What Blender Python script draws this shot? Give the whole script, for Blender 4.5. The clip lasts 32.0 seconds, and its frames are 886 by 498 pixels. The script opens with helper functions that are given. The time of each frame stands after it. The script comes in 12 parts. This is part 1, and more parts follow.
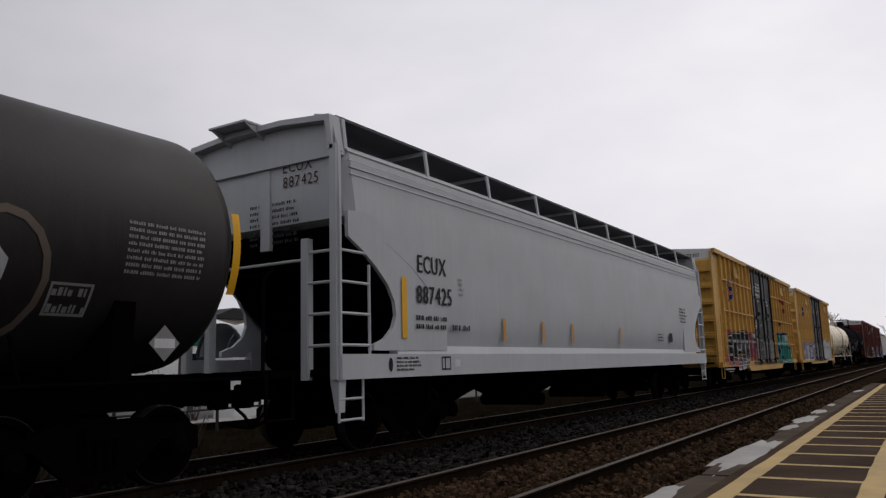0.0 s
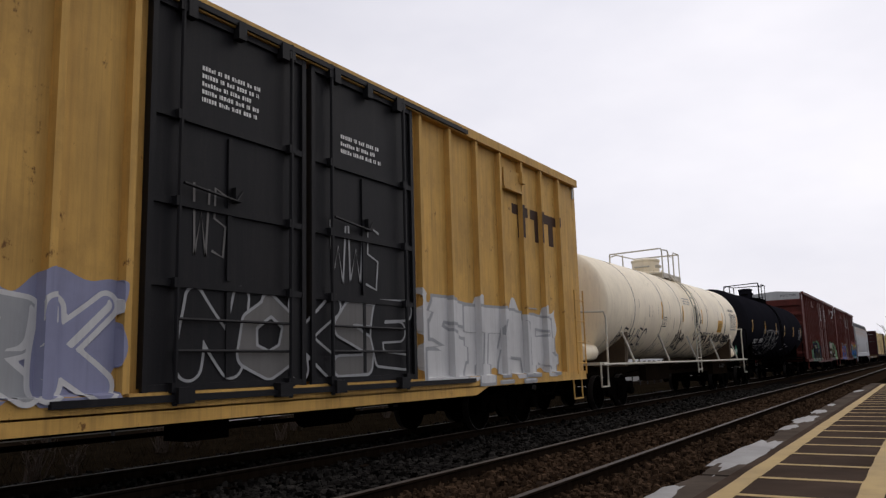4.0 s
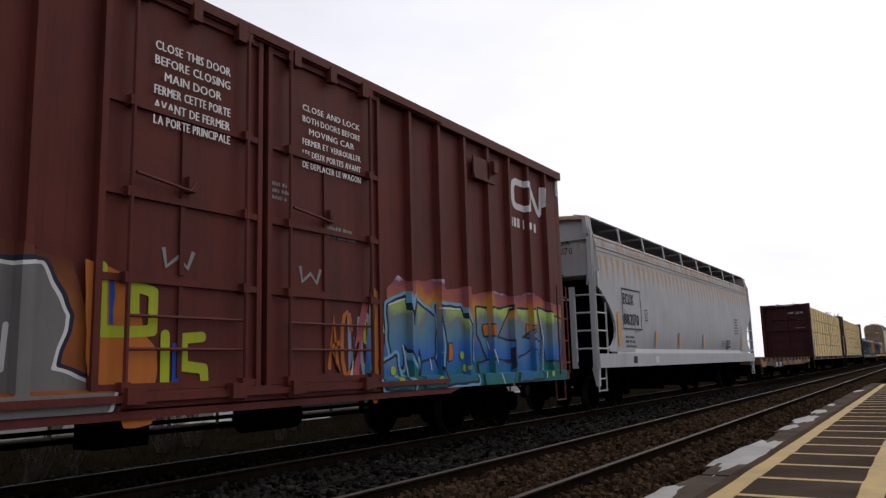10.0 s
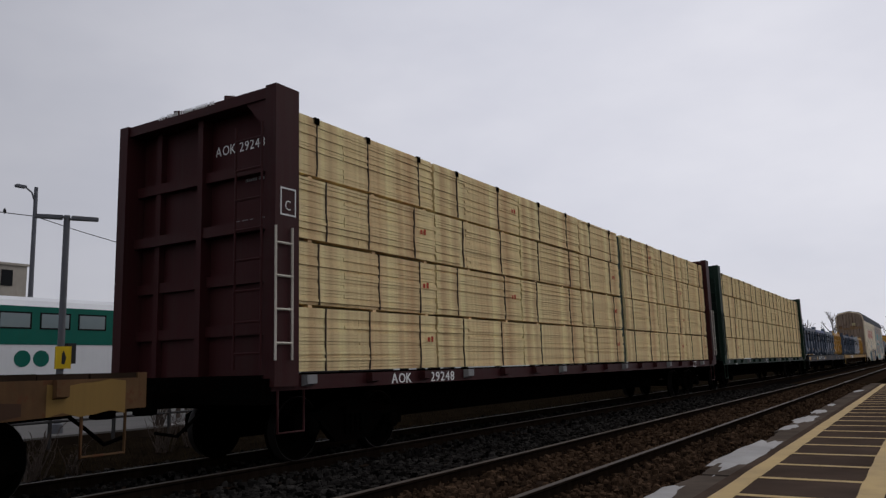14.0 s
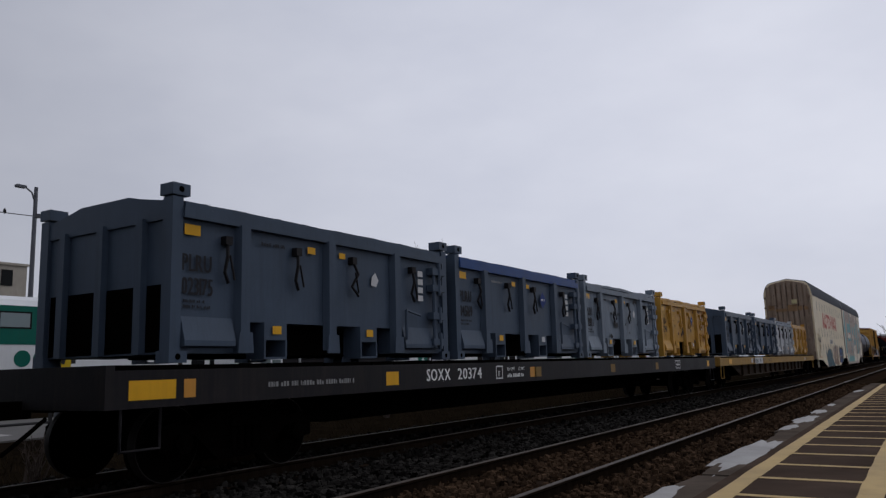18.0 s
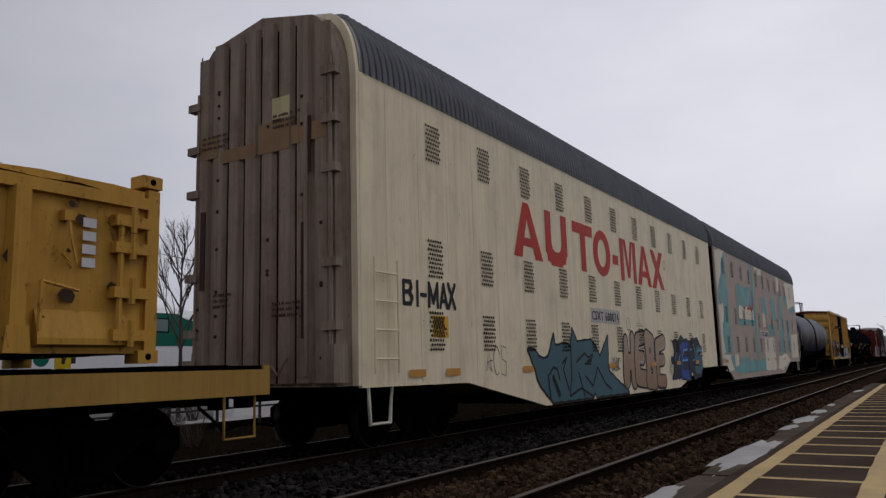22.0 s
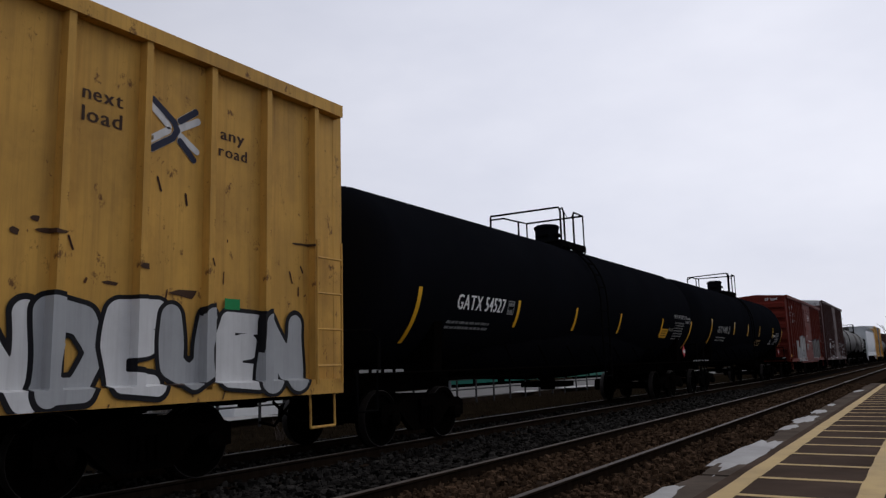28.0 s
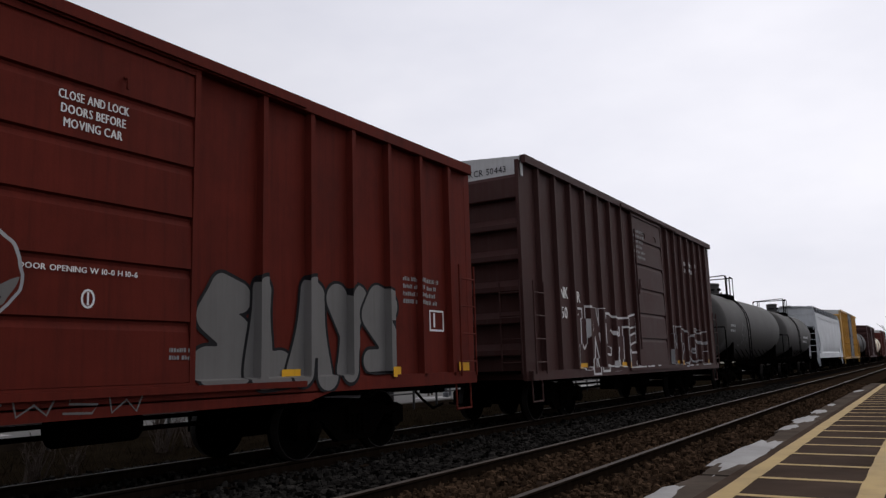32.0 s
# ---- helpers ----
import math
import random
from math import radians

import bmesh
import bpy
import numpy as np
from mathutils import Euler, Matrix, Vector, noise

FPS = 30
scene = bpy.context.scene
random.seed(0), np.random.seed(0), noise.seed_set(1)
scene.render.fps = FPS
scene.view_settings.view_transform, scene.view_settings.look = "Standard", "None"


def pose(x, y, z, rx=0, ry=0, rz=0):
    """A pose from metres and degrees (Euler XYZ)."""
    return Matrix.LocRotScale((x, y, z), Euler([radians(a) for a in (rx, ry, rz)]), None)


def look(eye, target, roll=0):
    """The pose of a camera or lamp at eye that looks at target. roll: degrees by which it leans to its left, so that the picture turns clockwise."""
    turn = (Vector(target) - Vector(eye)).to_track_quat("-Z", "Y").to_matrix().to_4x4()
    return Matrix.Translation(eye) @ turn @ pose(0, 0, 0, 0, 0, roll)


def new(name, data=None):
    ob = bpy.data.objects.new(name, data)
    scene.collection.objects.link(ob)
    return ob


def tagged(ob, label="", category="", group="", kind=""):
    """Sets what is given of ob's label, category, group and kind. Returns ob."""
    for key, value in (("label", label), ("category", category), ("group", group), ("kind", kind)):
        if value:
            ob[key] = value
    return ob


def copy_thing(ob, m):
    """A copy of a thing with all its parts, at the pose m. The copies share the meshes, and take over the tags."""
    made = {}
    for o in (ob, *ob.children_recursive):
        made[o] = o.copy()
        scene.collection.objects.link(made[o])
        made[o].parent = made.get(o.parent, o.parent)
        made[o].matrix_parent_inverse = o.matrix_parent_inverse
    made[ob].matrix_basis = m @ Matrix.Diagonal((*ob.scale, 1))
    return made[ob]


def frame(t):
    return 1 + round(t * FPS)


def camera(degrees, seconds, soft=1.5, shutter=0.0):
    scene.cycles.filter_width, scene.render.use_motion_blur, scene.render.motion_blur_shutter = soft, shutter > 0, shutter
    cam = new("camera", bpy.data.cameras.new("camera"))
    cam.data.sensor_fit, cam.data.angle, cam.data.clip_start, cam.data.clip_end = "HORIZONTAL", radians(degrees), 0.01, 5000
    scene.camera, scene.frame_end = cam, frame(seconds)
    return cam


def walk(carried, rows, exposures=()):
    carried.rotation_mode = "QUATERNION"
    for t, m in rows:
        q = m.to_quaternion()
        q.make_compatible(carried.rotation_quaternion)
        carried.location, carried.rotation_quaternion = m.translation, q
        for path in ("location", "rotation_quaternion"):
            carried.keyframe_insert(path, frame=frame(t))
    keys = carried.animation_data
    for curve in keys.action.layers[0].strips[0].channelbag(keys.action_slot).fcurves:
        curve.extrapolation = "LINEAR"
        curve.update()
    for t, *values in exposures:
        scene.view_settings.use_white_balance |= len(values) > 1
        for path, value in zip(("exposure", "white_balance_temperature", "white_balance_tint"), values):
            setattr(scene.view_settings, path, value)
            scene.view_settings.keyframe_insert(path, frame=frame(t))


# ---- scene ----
# a freight train rolls past a low station platform; the camera stands still on the platform
EYE = 1.171
cam = camera(60.29, 32.0, soft=1.35)
STAND = pose(0, 0, EYE, 98.77, 1.6, 32.30)
walk(cam, [(0.0, STAND), (32.0, STAND)], exposures=[(0.0, -0.18, 6850, 11), (1.0, -0.15, 6850, 11), (2.0, -0.12, 6850, 11), (3.0, 0, 6800, 11), (6.0, -0.22, 6600, 13), (7.0, -0.24, 6650, 11), (8.0, -0.12, 6700, 11), (9.0, 0.1, 6700, 11), (10.0, 0.17, 6700, 11), (11.0, 0.08, 6700, 11), (12.0, -0.03, 6650, 11), (13.0, -0.35, 6500, 11), (14.0, -0.4, 6500, 11), (15.0, -0.42, 6600, 11), (19.0, -0.48, 6180, 11), (21.0, -0.5, 6200, 11), (22.0, -0.4, 6500, 11), (23.0, -0.2, 6550, 11), (24.0, -0.18, 6500, 11), (27.0, -0.22, 6350, 11), (30.0, -0.22, 6380, 11), (32.0, -0.08, 6600, 11)])

# ---- sky and light ----
world = bpy.data.worlds.new("overcast_sky")
scene.world = world
world.use_nodes = True


def build_sky():
    nt = world.node_tree
    nt.nodes.clear()
    out = nt.nodes.new("ShaderNodeOutputWorld")
    bg = nt.nodes.new("ShaderNodeBackground")
    sky = nt.nodes.new("ShaderNodeTexSky")
    sky.sky_type, sky.sun_disc = "NISHITA", False
    sky.sun_elevation, sky.sun_rotation = radians(45), radians(29)
    sky.air_density, sky.dust_density, sky.altitude = 1.0, 3.0, 200
    co = nt.nodes.new("ShaderNodeTexCoord")
    # cloud cover: soft grey masses over the clear sky
    mp = nt.nodes.new("ShaderNodeMapping")
    mp.inputs["Scale"].default_value = (1.0, 1.0, 2.2)
    n1 = nt.nodes.new("ShaderNodeTexNoise")
    n1.inputs["Scale"].default_value, n1.inputs["Detail"].default_value, n1.inputs["Roughness"].default_value = 1.6, 5.0, 0.55
    ramp = nt.nodes.new("ShaderNodeValToRGB")
    ramp.color_ramp.elements[0].position, ramp.color_ramp.elements[1].position = 0.28, 0.78
    ramp.color_ramp.elements[0].color = (5.55, 5.72, 6.55, 1)
    ramp.color_ramp.elements[1].color = (7.8, 7.83, 8.4, 1)
    # the cloud is thinner, and so lighter, towards the hidden sun
    dot = nt.nodes.new("ShaderNodeVectorMath")
    dot.operation = "DOT_PRODUCT"
    dot.inputs[1].default_value = (-0.05, 0.93, 0.36)
    glow = nt.nodes.new("ShaderNodeMapRange")
    glow.inputs["From Min"].default_value, glow.inputs["From Max"].default_value = 0.45, 1.0
    glow.inputs["To Min"].default_value, glow.inputs["To Max"].default_value = 0.9, 1.36
    glow.interpolation_type = "SMOOTHSTEP"
    mul = nt.nodes.new("ShaderNodeVectorMath")
    mul.operation = "SCALE"
    mix = nt.nodes.new("ShaderNodeMixRGB")
    mix.inputs["Fac"].default_value = 0.93
    bg.inputs["Strength"].default_value = 0.1
    link = nt.links.new
    link(co.outputs["Generated"], mp.inputs["Vector"])
    link(mp.outputs["Vector"], n1.inputs["Vector"])
    link(n1.outputs["Fac"], ramp.inputs["Fac"])
    link(co.outputs["Generated"], dot.inputs[0])
    link(dot.outputs["Value"], glow.inputs["Value"])
    link(ramp.outputs["Color"], mul.inputs[0])
    link(glow.outputs["Result"], mul.inputs["Scale"])
    link(sky.outputs["Color"], mix.inputs["Color1"])
    link(mul.outputs["Vector"], mix.inputs["Color2"])
    link(mix.outputs["Color"], bg.inputs["Color"])
    link(bg.outputs["Background"], out.inputs["Surface"])


build_sky()
sun = new("sun", bpy.data.lights.new("sun", "SUN"))
sun.data.energy, sun.data.angle, sun.data.color = 0.6, radians(40), (1.0, 0.97, 0.92)
sun.matrix_world = look((0, 0, 40), (-15, -27, 9))

# ---- materials ----
MATS = {}


def paint(name, col, rough=0.5, metal=0.0, vary=0.12, dirt=0.25, dirt_col=(0.045, 0.035, 0.028), rust=0.0, scale=1.0, bump=0.15, streak=True, grain=40.0, spec=0.12):
    """A surface with large and fine variation, dirt that runs down it, optional rust spots and a fine relief."""
    if name in MATS:
        return MATS[name]
    m = bpy.data.materials.new(name)
    m.use_nodes = True
    nt = m.node_tree
    b = nt.nodes["Principled BSDF"]
    nd, link = nt.nodes.new, nt.links.new
    co = nd("ShaderNodeTexCoord")
    info = nd("ShaderNodeObjectInfo")

    def noise_node(sc, detail, stretch=None, rough_=0.6):
        n = nd("ShaderNodeTexNoise")
        n.inputs["Scale"].default_value, n.inputs["Detail"].default_value, n.inputs["Roughness"].default_value = sc, detail, rough_
        if stretch:
            mp = nd("ShaderNodeMapping")
            mp.inputs["Scale"].default_value = stretch
            link(co.outputs["Object"], mp.inputs["Vector"])
            link(mp.outputs["Vector"], n.inputs["Vector"])
        else:
            link(co.outputs["Object"], n.inputs["Vector"])
        return n

    def ramp_node(src, a, z, to=1.0):
        r = nd("ShaderNodeMapRange")
        r.inputs["From Min"].default_value, r.inputs["From Max"].default_value, r.inputs["To Max"].default_value = a, z, to
        link(src, r.inputs["Value"])
        return r.outputs["Result"]

    def mix(fac, a, c, mode="MIX"):
        x = nd("ShaderNodeMixRGB")
        x.blend_type = mode
        for sock, val in ((x.inputs["Fac"], fac), (x.inputs["Color1"], a), (x.inputs["Color2"], c)):
            if isinstance(val, (int, float)):
                sock.default_value = val
            elif isinstance(val, tuple):
                sock.default_value = (*val, 1)
            else:
                link(val, sock)
        return x.outputs["Color"]

    big = noise_node(0.9 * scale, 4)
    fine = noise_node(grain * scale, 3)
    lo, hi = tuple(c * (1 - vary) for c in col), tuple(min(1, c * (1 + vary)) for c in col)
    base = mix(ramp_node(big.outputs["Fac"], 0.3, 0.7), lo, hi)
    base = mix(ramp_node(fine.outputs["Fac"], 0.25, 0.75, 0.35 * vary), base, tuple(c * 0.6 for c in col))
    base = mix(ramp_node(info.outputs["Random"], 0.0, 1.0, 0.5 * vary), base, tuple(c * 0.75 for c in col))
    if dirt > 0:
        st = noise_node(3.0 * scale, 5, (2.2, 2.2, 0.12) if streak else None, 0.7)
        base = mix(ramp_node(st.outputs["Fac"], 0.45, 0.85, dirt), base, dirt_col)
        if streak:
            thin = noise_node(9.0 * scale, 4, (2.0, 2.0, 0.07), 0.65)
            base = mix(ramp_node(thin.outputs["Fac"], 0.52, 0.8, dirt * 0.8), base, dirt_col)
            mott = noise_node(1.7 * scale, 6, (1.0, 1.0, 0.8), 0.72)
            base = mix(ramp_node(mott.outputs["Fac"], 0.5, 0.72, dirt * 0.6), base, dirt_col)
    if rust > 0:
        rn = noise_node(5.5 * scale, 8, (1, 1, 0.7), 0.75)
        base = mix(ramp_node(rn.outputs["Fac"], 0.66 - 0.22 * rust, 0.72 - 0.22 * rust, 0.85), base, (0.10, 0.04, 0.018))
    link(base, b.inputs["Base Color"])
    rr = nd("ShaderNodeMapRange")
    rr.inputs["To Min"].default_value, rr.inputs["To Max"].default_value = max(0.05, rough - 0.12), min(1, rough + 0.15)
    link(big.outputs["Fac"], rr.inputs["Value"])
    link(rr.outputs["Result"], b.inputs["Roughness"])
    b.inputs["Metallic"].default_value = metal
    b.inputs["Specular IOR Level"].default_value = spec
    if bump > 0:
        bp = nd("ShaderNodeBump")
        bp.inputs["Strength"].default_value, bp.inputs["Distance"].default_value = bump, 0.01
        link(fine.outputs["Fac"], bp.inputs["Height"])
        link(bp.outputs["Normal"], b.inputs["Normal"])
    MATS[name] = m
    return m


# rolling stock
TANKSILL = paint("tank_sill_paint", (0.0075, 0.0055, 0.004), 0.85, vary=0.3, dirt=0.5, dirt_col=(0.016, 0.01, 0.006), spec=0.0)
BLACK = paint("black_tank_paint", (0.0052, 0.0057, 0.0075), 0.6, dirt=0.2, dirt_col=(0.01, 0.009, 0.008), spec=0.0)
BLACKDUST = paint("dusty_black_tank_paint", (0.018, 0.0165, 0.0165), 0.5, vary=0.25, dirt=0.4, dirt_col=(0.034, 0.027, 0.02), spec=0.2)
SLATE = paint("slate_tank_paint", (0.04, 0.046, 0.066), 0.5, dirt=0.3)
# near-black: sooty steel with the deep shade under the cars put into its colour
SOOTSHADE = paint("sooty_shaded_steel", (0.0022, 0.0019, 0.0017), 0.85, vary=0.3, dirt=0.3, dirt_col=(0.005, 0.0036, 0.0028), spec=0.0)
TREAD = paint("worn_wheel_steel", (0.022, 0.019, 0.018), 0.5, metal=0.5, dirt=0.2)
HOPGREY = paint("light_grey_hopper_paint", (0.44, 0.46, 0.48), 0.45, vary=0.06, dirt=0.12, dirt_col=(0.16, 0.16, 0.16))
HOPGREY2 = paint("weathered_grey_hopper_paint", (0.42, 0.43, 0.45), 0.55, vary=0.08, dirt=0.3, dirt_col=(0.18, 0.16, 0.13))
YELLOW = paint("boxcar_yellow_paint", (0.55, 0.31, 0.068), 0.5, vary=0.18, dirt=0.55, dirt_col=(0.2, 0.105, 0.035), rust=0.3, grain=14)
YELLOW2 = paint("faded_yellow_paint", (0.61, 0.365, 0.105), 0.55, vary=0.16, dirt=0.55, dirt_col=(0.2, 0.12, 0.05), rust=0.2)
DOORBLACK = paint("boxcar_black_door_paint", (0.012, 0.012, 0.014), 0.5, dirt=0.35, dirt_col=(0.035, 0.032, 0.03))
BROWN = paint("boxcar_brown_paint", (0.112, 0.026, 0.02), 0.55, vary=0.2, dirt=0.5, dirt_col=(0.03, 0.015, 0.012), rust=0.1)
DBROWN = paint("dark_brown_paint", (0.05, 0.02, 0.018), 0.6, dirt=0.35, dirt_col=(0.07, 0.05, 0.045))
RED = paint("boxcar_red_paint", (0.112, 0.018, 0.012), 0.6, vary=0.16, dirt=0.5, dirt_col=(0.036, 0.01, 0.008), spec=0.04)
MAROON = paint("bulkhead_maroon_paint", (0.04, 0.009, 0.01), 0.55, dirt=0.3)
GREENBH = paint("bulkhead_green_paint", (0.012, 0.03, 0.02), 0.6, dirt=0.3)
WHITETANK = paint("dirty_white_tank_paint", (0.97, 0.86, 0.66), 0.45, vary=0.04, dirt=0.2, dirt_col=(0.22, 0.16, 0.1), rust=0.03)
TANKGRIME = paint("grimy_tank_steel", (0.07, 0.046, 0.028), 0.7, vary=0.25, dirt=0.5, dirt_col=(0.04, 0.03, 0.02))
OFFWHITE = paint("end_panel_white_paint", (0.52, 0.53, 0.53), 0.55, vary=0.05, dirt=0.25, dirt_col=(0.2, 0.19, 0.17))
RACKCREAM = paint("autorack_cream_paint", (0.8, 0.69, 0.49), 0.5, vary=0.06, dirt=0.45, dirt_col=(0.36, 0.28, 0.17), rust=0.03)
RACKROOF = paint("autorack_roof_steel", (0.16, 0.165, 0.175), 0.45, metal=0.5, vary=0.12, dirt=0.3)
RACKDOOR = paint("autorack_door_paint", (0.26, 0.205, 0.16), 0.6, vary=0.15, dirt=0.9, dirt_col=(0.11, 0.055, 0.028), rust=0.12)
CONTBLUE = paint("container_slate_blue", (0.062, 0.085, 0.122), 0.45, vary=0.14, dirt=0.3, dirt_col=(0.03, 0.035, 0.045))
CONTGREY = paint("container_grey", (0.17, 0.205, 0.25), 0.45, vary=0.16, dirt=0.5, dirt_col=(0.05, 0.055, 0.065), rust=0.05)
CONTYEL = paint("container_yellow", (0.50, 0.27, 0.045), 0.45, vary=0.14, dirt=0.4, dirt_col=(0.16, 0.075, 0.025), rust=0.32)
CONTWHITE = paint("container_white_worn", (0.52, 0.53, 0.54), 0.5, vary=0.18, dirt=0.7, dirt_col=(0.1, 0.11, 0.13), rust=0.05)
FLATRUST = paint("flatcar_rust_yellow", (0.11, 0.06, 0.026), 0.7, vary=0.4, dirt=0.5, dirt_col=(0.05, 0.025, 0.015), rust=0.5)
FLATDARK = paint("flatcar_dark_paint", (0.012, 0.011, 0.013), 0.55, dirt=0.3)
FLATYEL = paint("flatcar_yellow_paint", (0.34, 0.2, 0.045), 0.55, dirt=0.45, dirt_col=(0.09, 0.05, 0.03), rust=0.15)
LUMBER = paint("sawn_lumber", (0.84, 0.60, 0.34), 0.8, vary=0.16, dirt=0.2, dirt_col=(0.3, 0.2, 0.1), streak=False, grain=25)
STRAP = paint("lumber_strap", (0.07, 0.05, 0.035), 0.6, dirt=0)
GREYBAR = paint("galvanised_rail", (0.4, 0.41, 0.42), 0.45, metal=0.4, dirt=0.2)
CREAMBAR = paint("cream_rail", (0.6, 0.56, 0.47), 0.5, dirt=0.3)
BLACKBAR = paint("black_rail", (0.003, 0.003, 0.0034), 0.7, dirt=0.1, spec=0.0)
DECALW = paint("white_lettering", (0.78, 0.78, 0.76), 0.6, vary=0.1, dirt=0.25, bump=0)
DECALG = paint("dim_white_lettering", (0.25, 0.25, 0.25), 0.6, vary=0.1, dirt=0.3, bump=0)
DECALK = paint("black_lettering", (0.02, 0.02, 0.024), 0.6, vary=0.1, dirt=0.2, bump=0)
DECALB = paint("brown_lettering", (0.055, 0.03, 0.02), 0.6, vary=0.1, dirt=0.2, bump=0)
STRIPE = paint("yellow_reflector", (0.72, 0.38, 0.02), 0.35, vary=0.06, dirt=0.15, bump=0)
STRIPEO = paint("orange_reflector", (0.55, 0.26, 0.05), 0.4, vary=0.06, dirt=0.2, bump=0)
# setting
ASPHALT = paint("platform_asphalt", (0.075, 0.054, 0.042), 0.85, vary=0.3, dirt=0.35, dirt_col=(0.035, 0.032, 0.03), streak=False, grain=120, bump=0.5, spec=0.0)
PLATCONC = paint("platform_edge_concrete", (0.1, 0.08, 0.065), 0.85, vary=0.3, dirt=0.4, dirt_col=(0.04, 0.037, 0.033), streak=False, grain=80, bump=0.4, spec=0.0)
LINEYEL = paint("platform_line_yellow", (0.47, 0.335, 0.15), 0.7, vary=0.12, dirt=0.4, dirt_col=(0.16, 0.12, 0.07), streak=False, grain=60, bump=0.2)
SNOW = paint("old_snow", (0.36, 0.35, 0.34), 0.8, vary=0.2, dirt=0.5, dirt_col=(0.2, 0.18, 0.16), streak=False, grain=30, bump=0.5)
GRATE = paint("galvanised_grating", (0.075, 0.08, 0.085), 0.6, metal=0.3, vary=0.15)
RAILTOP = paint("rail_head_steel", (0.085, 0.07, 0.06), 0.6, metal=0.3, vary=0.15, dirt=0.15)
RAILRUST = paint("rail_web_rust", (0.011, 0.007, 0.0045), 0.8, vary=0.25, dirt=0.3, spec=0.0)
TIE = paint("oiled_timber_tie", (0.03, 0.02, 0.014), 0.85, vary=0.35, dirt=0.3, streak=False, grain=30, bump=0.5, spec=0.0)
# grey stone with the shade of the train put into its colour
BALLAST = paint("shaded_grey_ballast", (0.0055, 0.0048, 0.0044), 0.9, vary=0.45, dirt=0.3, streak=False, scale=6, grain=30, bump=0.6, spec=0.0)
BALLASTB = paint("brown_ballast", (0.02, 0.0125, 0.008), 0.9, vary=0.4, dirt=0.4, streak=False, scale=6, grain=30, bump=0.6, spec=0.0)
GRASS = paint("winter_grass_ground", (0.0095, 0.007, 0.0045), 0.95, vary=0.6, dirt=0.5, dirt_col=(0.024, 0.018, 0.011), streak=False, scale=2, grain=40, bump=0.6, spec=0.0)
GREEN = paint("coach_green_paint", (0.008, 0.115, 0.085), 0.35, vary=0.05, dirt=0.1)
COACHWHITE = paint("coach_white_paint", (0.70, 0.71, 0.72), 0.35, vary=0.04, dirt=0.1, dirt_col=(0.3, 0.3, 0.3))
COACHGLASS = paint("coach_window_glass", (0.16, 0.21, 0.22), 0.12, vary=0.05, dirt=0.0, bump=0, spec=0.8)
DARKGLASS = paint("dark_window_glass", (0.008, 0.009, 0.01), 0.15, vary=0.05, dirt=0.0, bump=0)
POLE = paint("lamp_post_steel", (0.12, 0.125, 0.14), 0.5, metal=0.3, dirt=0.2)
DARKPOLE = paint("dark_post", (0.03, 0.03, 0.032), 0.6, dirt=0.2)
BARK = paint("bare_bark", (0.085, 0.065, 0.055), 0.9, vary=0.3, dirt=0.3, grain=60, bump=0.5)
STUCCO = paint("beige_wall", (0.42, 0.38, 0.32), 0.8, vary=0.08, dirt=0.2)

# ---- mesh helpers ----


def box(bm, x0, x1, y0, y1, z0, z1):
    v = [bm.verts.new((x, y, z)) for x in (x0, x1) for y in (y0, y1) for z in (z0, z1)]
    for f in ((0, 1, 3, 2), (4, 6, 7, 5), (0, 4, 5, 1), (2, 3, 7, 6), (0, 2, 6, 4), (1, 5, 7, 3)):
        bm.faces.new([v[i] for i in f])


def prism(bm, pts, axis, a, b):
    """A closed outline swept along an axis: outline in (y, z) for 'x', (x, z) for 'y', (x, y) for 'z'."""
    def at(p, t):
        return {"x": (t, p[0], p[1]), "y": (p[0], t, p[1]), "z": (p[0], p[1], t)}[axis]
    lo, hi = [bm.verts.new(at(p, a)) for p in pts], [bm.verts.new(at(p, b)) for p in pts]
    n = len(pts)
    for i in range(n):
        bm.faces.new((lo[i], lo[(i + 1) % n], hi[(i + 1) % n], hi[i]))
    bm.faces.new(lo[::-1])
    bm.faces.new(hi)


def tube(bm, pts, r, n=6):
    """A round bar along a line of points."""
    pts = [Vector(p) for p in pts]
    rings = []
    for i, p in enumerate(pts):
        d = (pts[min(i + 1, len(pts) - 1)] - pts[max(i - 1, 0)]).normalized()
        u = d.cross(Vector((0.13, 0.31, 0.94)) if abs(d.z) < 0.9 else Vector((1, 0, 0))).normalized()
        w = d.cross(u)
        rad = r[i] if isinstance(r, (list, tuple)) else r
        rings.append([bm.verts.new(p + rad * (math.cos(k * 2 * math.pi / n) * u + math.sin(k * 2 * math.pi / n) * w)) for k in range(n)])
    for a, b in zip(rings, rings[1:]):
        for k in range(n):
            bm.faces.new((a[k], a[(k + 1) % n], b[(k + 1) % n], b[k]))
    bm.faces.new(rings[0][::-1])
    bm.faces.new(rings[-1])


def turned(bm, prof, centre, axis="y", n=32, caps=True):
    """A turned body: prof is (along, radius) pairs round an axis through centre."""
    rings = []
    cx, cy, cz = centre
    for a, r in prof:
        ring = []
        for k in range(n):
            c, s = math.cos(2 * math.pi * k / n) * r, math.sin(2 * math.pi * k / n) * r
            ring.append(bm.verts.new({"y": (cx + c, cy + a, cz + s), "x": (cx + a, cy + c, cz + s), "z": (cx + c, cy + s, cz + a)}[axis]))
        rings.append(ring)
    for p, q in zip(rings, rings[1:]):
        for k in range(n):
            bm.faces.new((p[k], p[(k + 1) % n], q[(k + 1) % n], q[k]))
    if caps:
        bm.faces.new(rings[0][::-1])
        bm.faces.new(rings[-1])


